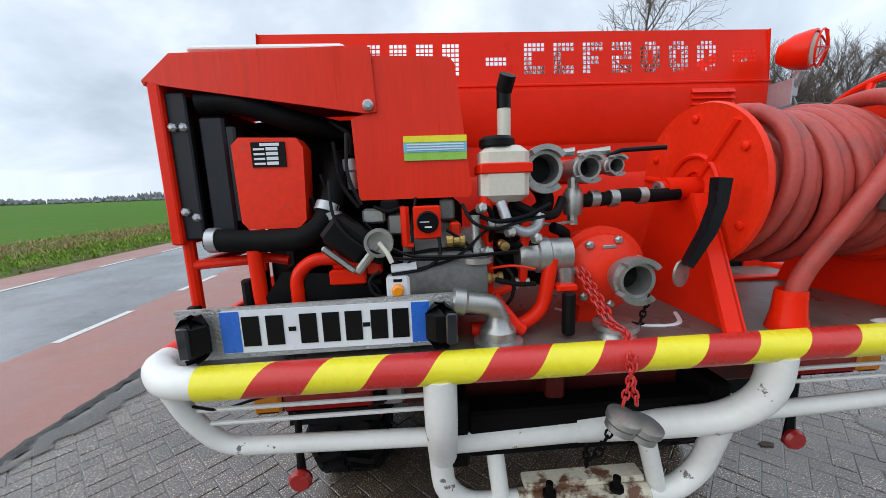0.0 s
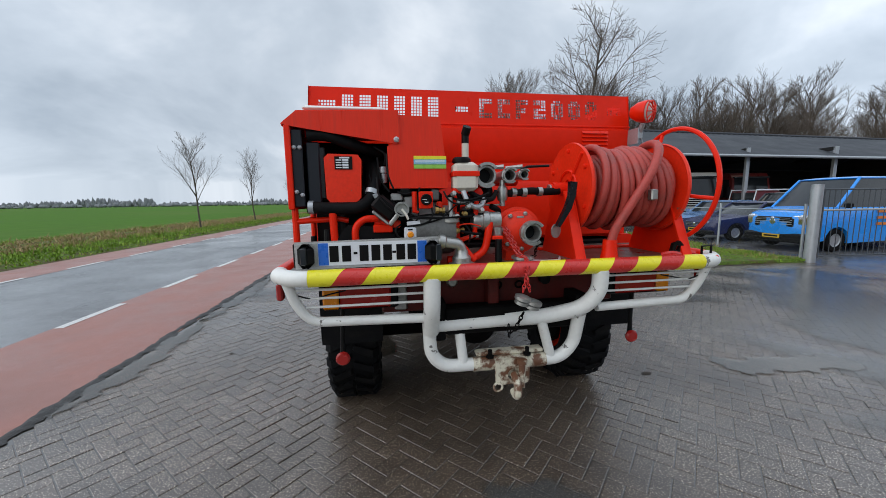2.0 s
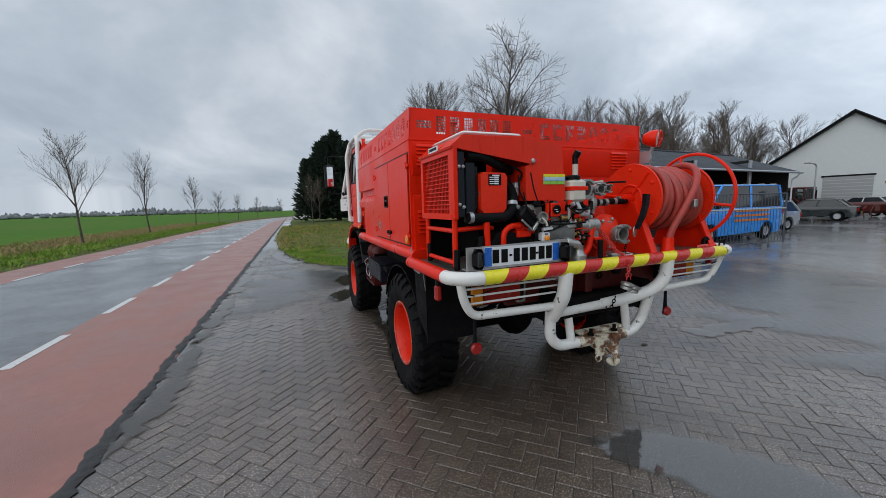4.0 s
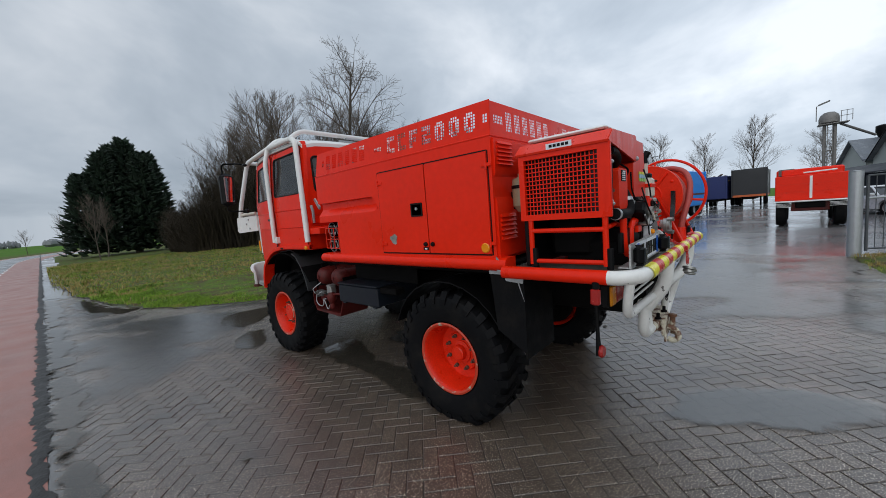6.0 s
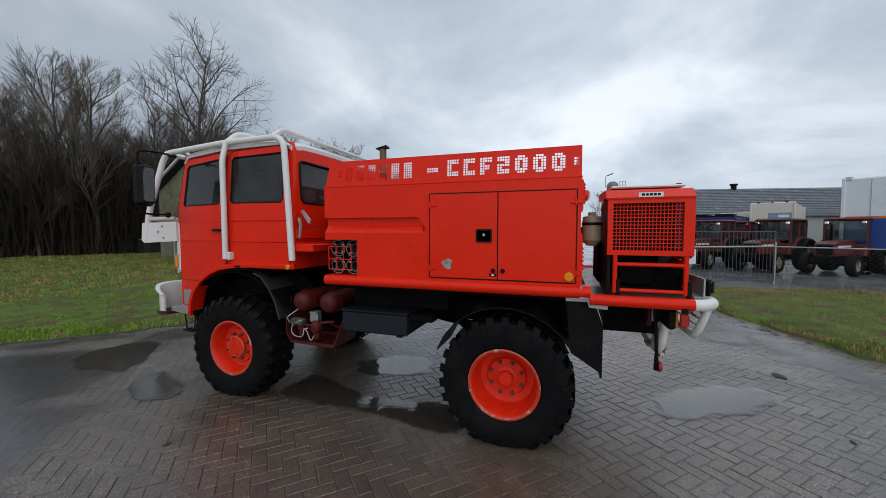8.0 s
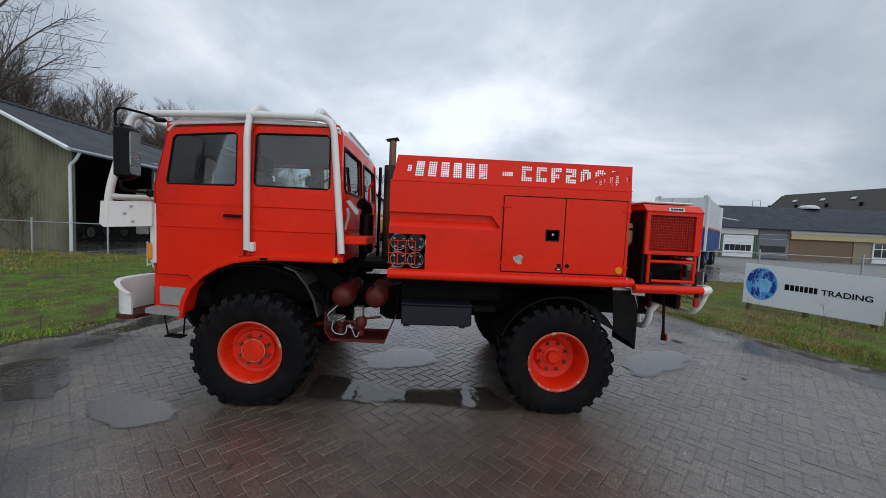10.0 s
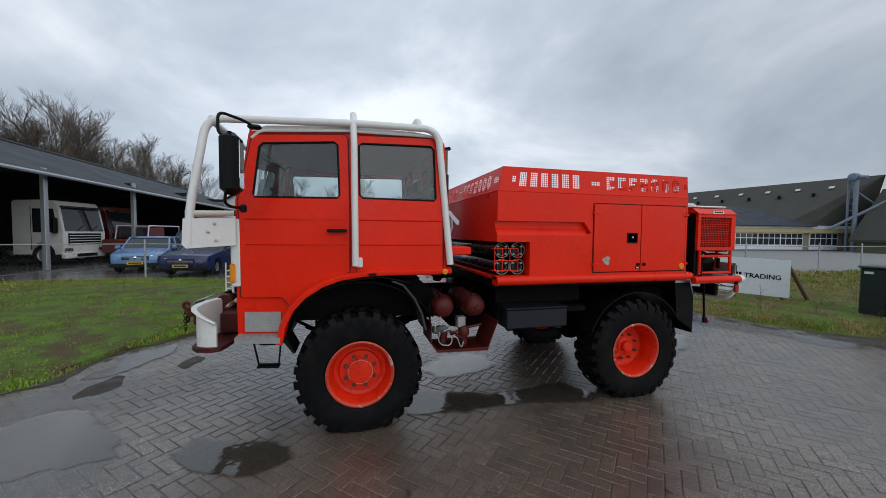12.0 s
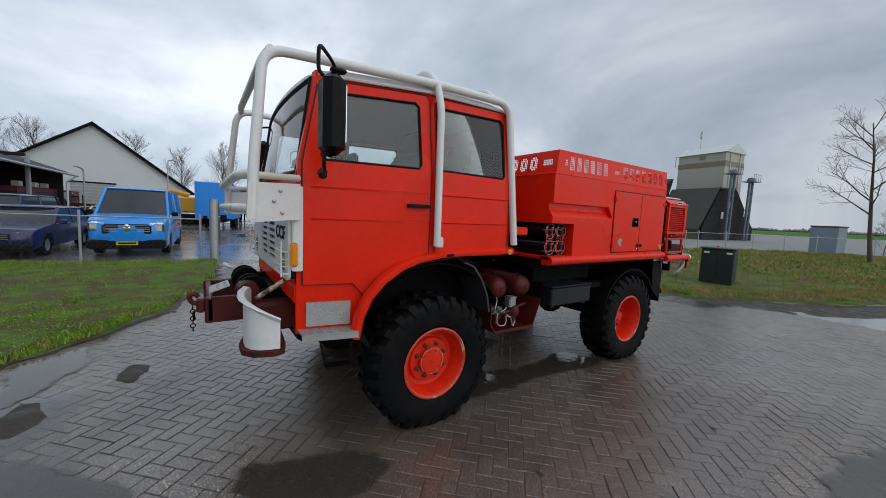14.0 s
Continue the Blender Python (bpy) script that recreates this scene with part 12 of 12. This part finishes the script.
# the dark conifer
cf = thing("conifer", "large dark green conifer beside the road", "tree", (4.6, 51, 0))
part("trunk", Mesh().tube([(4.6, 51, -0.1), (4.6, 51, 6), (4.6, 51, 11)], [0.35, 0.25, 0.05], 8), BARK, cf)
cm_ = Mesh()
rc = random.Random(4)
stems = ((4.5, 51, 12.0, 4.2), (2.6, 50.4, 10.4, 3.2), (6.4, 51.5, 10.8, 3.3), (3.6, 52, 11.4, 3.6), (5.6, 50, 10.2, 3.4), (0.9, 50.5, 8.2, 2.6))
for k in range(8200):
    sx, sy, sh, sr = stems[rc.randrange(6)]
    t = rc.random() ** 0.8
    rr = sr * (1 - t) ** 0.62 * (0.75 + 0.35 * noise.noise(V((sx + t * 3, k * 0.003, 1))))
    a = rc.uniform(0, 2 * math.pi)
    rad = rr * rc.uniform(0.55, 1.05)
    p = V((sx + rad * math.cos(a), sy + rad * math.sin(a), 0.4 + (sh - 0.4) * t))
    d = V((math.cos(a), math.sin(a), rc.uniform(-0.1, 0.8))).normalized()
    L = rc.uniform(0.5, 1.0)
    s1 = d.cross(UP).normalized() * L * 0.33
    up = d.cross(s1).normalized() * L * 0.18
    cm_.add([p - d * L * 0.4, p + s1 + up * 0.4, p + d * L * 0.8, p - s1 + up * 0.4, p + up * 1.6 + d * 0.1, p + s1 * 0.6 + d * L * 0.45 - UP * 0.12, p - s1 * 0.6 + d * L * 0.45 - UP * 0.12],
            [(0, 1, 4), (1, 2, 4), (2, 3, 4), (3, 0, 4), (1, 5, 2), (2, 6, 3)])
tagged(part("crown", cm_, CONIFER, cf, smooth=0), kind="stuff")

# far tree belts on the horizon, distance haze put into their pale grey
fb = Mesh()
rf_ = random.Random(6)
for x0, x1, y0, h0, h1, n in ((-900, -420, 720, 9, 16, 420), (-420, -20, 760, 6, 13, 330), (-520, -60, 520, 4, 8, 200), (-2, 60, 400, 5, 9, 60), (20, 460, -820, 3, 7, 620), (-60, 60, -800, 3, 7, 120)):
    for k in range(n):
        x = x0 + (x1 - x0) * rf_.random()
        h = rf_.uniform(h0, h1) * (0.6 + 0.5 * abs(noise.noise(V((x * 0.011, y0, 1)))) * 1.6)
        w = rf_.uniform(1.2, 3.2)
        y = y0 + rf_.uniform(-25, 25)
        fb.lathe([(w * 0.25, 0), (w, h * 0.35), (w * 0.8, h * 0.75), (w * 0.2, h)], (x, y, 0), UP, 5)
tagged(part("far_trees", fb, FAR_TREES, None, smooth=0), "tree belts on the horizon with haze painted into their grey", "trees", kind="stuff")
for k, (x, y, w_, h_) in enumerate(((-330, 690, 14, 5), (-250, 700, 10, 4), (160, -480, 20, 6), (200, -470, 14, 5))):
    hs_ = thing("farmhouse", "small pale farmhouse on the far horizon", "house", (x, y, 0))
    part("wall", Mesh().box(x - w_ / 2, x + w_ / 2, y - 4, y + 4, 0, h_ * 0.6), GREY_CLAD, hs_)
    part("roof", Mesh().prism([(y - 4.3, h_ * 0.6), (y + 4.3, h_ * 0.6), (y, h_)], "x", x - w_ / 2, x + w_ / 2), SLATE, hs_)

# ---- grass: blades too many to count ----
def inside(poly, x, y):
    c = False
    n = len(poly)
    j = n - 1
    for i in range(n):
        xi, yi = poly[i]
        xj, yj = poly[j]
        if (yi > y) != (yj > y) and x < (xj - xi) * (y - yi) / (yj - yi) + xi:
            c = not c
        j = i
    return c


def blades(name, poly, n, box, seed, material, hmin, hmax, label, density=None, zf=None, wide=0.006):
    rn = random.Random(seed)
    vs, fs = [], []
    made = 0
    while made < n:
        x, y = rn.uniform(box[0], box[1]), rn.uniform(box[2], box[3])
        made += 1
        if not inside(poly, x, y) or (density and rn.random() > density(x, y)):
            continue
        tuft = 0.5 + 0.5 * noise.noise(V((x * 1.6, y * 1.6, seed)))
        h = (hmin + (hmax - hmin) * rn.random()) * (0.35 + 1.5 * tuft * tuft)
        a = rn.uniform(0, 6.283)
        w = wide * rn.uniform(0.7, 1.6)
        lx, ly = rn.uniform(-1.1, 1.1) * h, rn.uniform(-1.1, 1.1) * h
        z = (zf(x, y) if zf else 0.0)
        ca, sa = math.cos(a) * w, math.sin(a) * w
        k = len(vs)
        vs += [(x - ca, y - sa, z - 0.02), (x + ca, y + sa, z - 0.02), (x + lx * 0.4 + ca * 0.7, y + ly * 0.4 + sa * 0.7, z + h * 0.65), (x + lx * 0.4 - ca * 0.7, y + ly * 0.4 - sa * 0.7, z + h * 0.65), (x + lx, y + ly, z + h)]
        fs += [(k, k + 1, k + 2, k + 3), (k + 3, k + 2, k + 4)]
    me = bpy.data.meshes.new(name)
    me.from_pydata(vs, [], fs)
    return tagged(part(name, me, material, None), label, "grass", kind="stuff")


NP = north_edge + [(10.3, 6.4), (10.6, 9.5), (11.4, 13), (10.7, 17.8), (11.6, 23.5), (30, 32), (30, 60), (6, 90), (-2.2, 70), (-2.5, 40)]
SP = south_edge + [(-2.6, -40), (1.0, -35), (3.6, -32), (6.5, -28.5), (8.5, -24), (8.2, -19), (8.2, -16.5), (9.5, -10), (9.9, -7), (9.6, -2)]
south_line = lambda x: float(np.interp(x, [p[0] for p in SOUTH[::-1]], [p[1] for p in SOUTH[::-1]]))
zn = lambda x, y: 0.05 + 0.05 * noise.noise(V((x * 0.35, y * 0.35, 3)))
zs = lambda x, y: 0.07 + 0.07 * noise.noise(V((x * 0.35, y * 0.35, 8)))
thick_n = lambda x, y: 0.62 + 0.9 * noise.noise(V((x * 0.8, y * 0.8, 41.0))) + 0.5 * noise.noise(V((x * 3.1, y * 3.1, 5.0)))
thick_s = lambda x, y: (0.55 + 0.9 * noise.noise(V((x * 0.8, y * 0.8, 43.0))) + 0.5 * noise.noise(V((x * 3.1, y * 3.1, 6.0)))) * min(1.0, 0.5 + 1.2 * max(0.0, south_line(x) - y))
blades("grass", NP, 230000, (-2.4, 11.5, 6.3, 16), 31, GRASS, 0.012, 0.055, "short wet green grass", density=thick_n, zf=zn, wide=0.0075)
blades("grass", NP, 40000, (-2.4, 20, 14, 38), 32, ROUGH_GRASS, 0.05, 0.16, "wet green grass further off", zf=zn, wide=0.016)
blades("grass", SP, 190000, (-2.6, 10, -12, -0.9), 33, ROUGH_GRASS, 0.012, 0.06, "short wet green grass", density=thick_s, zf=zs, wide=0.006)
blades("grass", SP, 36000, (-2.6, 10, -40, -10), 34, ROUGH_GRASS, 0.06, 0.20, "wet green grass further off", zf=zs, wide=0.016)
dry_n = lambda x, y: max(0.0, noise.noise(V((x * 0.5, y * 0.5, 12.0))) + 0.12) + (0.9 if x > 9.0 and y > 6 else 0)
dry_s = lambda x, y: max(0.0, noise.noise(V((x * 0.45, y * 0.45, 17.0))) + 0.45) + (0.3 if x > 8.5 else 0)
blades("dry_grass", NP, 26000, (-2.2, 11.5, 6.4, 22), 35, DRY_GRASS, 0.03, 0.12, "straw-coloured dead grass tufts", density=dry_n, zf=zn, wide=0.004)
blades("dry_grass", SP, 90000, (-2.4, 10, -16, -1.2), 36, DRY_GRASS, 0.03, 0.12, "straw-coloured dead grass tufts", density=dry_s, zf=zs, wide=0.004)
BK = [(-9.7, -20), (-9.7, 60), (-16.5, 60), (-16.5, -20)]
zb = lambda x, y: 0.08 if x < -10 else 0.0
blades("grass", BK, 42000, (-16.5, -9.7, 2, 60), 37, GRASS, 0.05, 0.16, "green grass on the bank by the road", zf=zb, wide=0.018)
blades("dry_grass", BK, 34000, (-16.5, -11.6, 2, 60), 38, DRY_GRASS, 0.08, 0.30, "brown dead grass on the bank by the road", density=lambda x, y: 0.9 if -15.2 < x < -12.4 else 0.25, zf=zb, wide=0.014)
wd = Mesh()
rw = random.Random(12)
for k in range(90):
    if k < 45:
        x, y = rw.uniform(0, 10), rw.uniform(8.5, 14)
    else:
        x, y = rw.uniform(-1.5, 9), rw.uniform(-8, -2.6)
    if not inside(NP if k < 45 else SP, x, y):
        continue
    h = rw.uniform(0.25, 0.8)
    p = V((x, y, 0))
    q = p + V((rw.uniform(-0.1, 0.1), rw.uniform(-0.1, 0.1), h))
    wd.tube([p, q], [0.004, 0.002], 3, caps=False)
    for j in range(6):
        b = p.lerp(q, 0.3 + 0.11 * j)
        wd.tube([b, b + V((rw.uniform(-0.12, 0.12), rw.uniform(-0.12, 0.12), rw.uniform(0.03, 0.15)))], [0.0025, 0.001], 3, caps=False)
tagged(part("weed_stems", wd, TWIG, None, smooth=0), "thin dead weed stems in the grass", "weeds", kind="stuff")

# ---- parts made in pairs, parted into one mesh each ----
def apart(ob):
    """Give each loose piece of a part an object of its own."""
    bm = bmesh.new()
    bm.from_mesh(ob.data)
    bm.verts.ensure_lookup_table()
    seen, groups = set(), []
    for v in bm.verts:
        if v.index in seen:
            continue
        stack_, own = [v], set()
        while stack_:
            q = stack_.pop()
            if q.index in own:
                continue
            own.add(q.index)
            stack_ += [e.other_vert(q) for e in q.link_edges]
        seen |= own
        groups.append(own)
    bm.free()
    if not 1 < len(groups) <= 12:
        return
    source = ob.data
    for n, own in enumerate(groups):
        b2 = bmesh.new()
        b2.from_mesh(source)
        bmesh.ops.delete(b2, geom=[v for v in b2.verts if v.index not in own], context="VERTS")
        me = source.copy()
        b2.to_mesh(me)
        b2.free()
        if n == 0:
            ob.data = me
        else:
            o = ob.copy()
            o.data = me
            bpy.context.scene.collection.objects.link(o)


for ob in list(bpy.data.objects):
    if ob.type == "MESH" and ob.name.split(".")[0] in ("rain_gutter", "windscreen_post", "strap", "hook", "hinge", "claw", "tubular_frame", "side_lettering"):
        apart(ob)

# ---- pavers in a herringbone bond, turned by 45 degrees ----
PL, PW, JO = 0.208, 0.104, 0.0065
ang = radians(45)
ca_, sa_ = math.cos(ang), math.sin(ang)


def paver_mesh(lx, ly):
    m = Mesh()
    b = 0.0035
    x1, y1 = lx - JO, ly - JO
    vs = [(JO / 2, JO / 2, -0.01), (x1 + JO / 2, JO / 2, -0.01), (x1 + JO / 2, y1 + JO / 2, -0.01), (JO / 2, y1 + JO / 2, -0.01)]
    vs += [(x, y, -b * 0.7) for x, y, _ in vs]
    vs += [(JO / 2 + b, JO / 2 + b, 0), (x1 + JO / 2 - b, JO / 2 + b, 0), (x1 + JO / 2 - b, y1 + JO / 2 - b, 0), (JO / 2 + b, y1 + JO / 2 - b, 0)]
    fs = [(8, 9, 10, 11)]
    for k in range(4):
        j = (k + 1) % 4
        fs += [(k, j, 4 + j, 4 + k), (4 + k, 4 + j, 8 + j, 8 + k)]
    return vs, fs


PH, PV = paver_mesh(PL, PW), paver_mesh(PW, PL)
me_h, me_v = bpy.data.meshes.new("paver"), bpy.data.meshes.new("paver")
for me, (vs, fs) in ((me_h, PH), (me_v, PV)):
    me.from_pydata(vs, [], fs)
    me.materials.append(PAVER)
paving = thing("block_paving", "wet brown-grey concrete block paving laid in herringbone bond", "paving", (0, 0, 0), kind="structure")
rest_v, rest_f = [], []
rp_ = random.Random(2)
single = 0
reach = 150
for r in range(-reach, reach):
    for c in range(-reach, reach):
        d = (c - r) % 4
        if d not in (0, 3):
            continue
        u, v = c * PW, r * PW
        x, y = ca_ * u - sa_ * v + 2.0, sa_ * u + ca_ * v + 3.5
        mx, my = x + (0.037 if d == 0 else -0.037), y + 0.11       # the paver's middle
        if not (-2.9 < x < 10.2 and -3.4 < y < 16) or not inside(PAVED, mx, my):
            continue
        z = max(-0.001, 0.0012 * rp_.gauss(0, 1) + 0.003 * noise.noise(V((x * 0.8, y * 0.8, 5))))
        tx, ty = rp_.gauss(0, 0.004), rp_.gauss(0, 0.004)
        if -1.55 < x < -0.75 and 2.6 < y < 8.2 and single < 300:
            o = new("paver", me_h if d == 0 else me_v)
            o.parent = paving
            o.matrix_basis = pose(x, y, z, math.degrees(tx), math.degrees(ty), 45 + rp_.gauss(0, 0.4))
            single += 1
            continue
        vs, fs = PH if d == 0 else PV
        k = len(rest_v)
        for px, py, pz in vs:
            rest_v.append((x + ca_ * px - sa_ * py, y + sa_ * px + ca_ * py, z + pz + px * ty - py * tx))
        rest_f += [tuple(i + k for i in f) for f in fs]
me = bpy.data.meshes.new("pavers")
me.from_pydata(rest_v, [], rest_f)
me.materials.append(PAVER)
o = new("pavers", me)
o.parent = paving
tagged(o, kind="stuff")
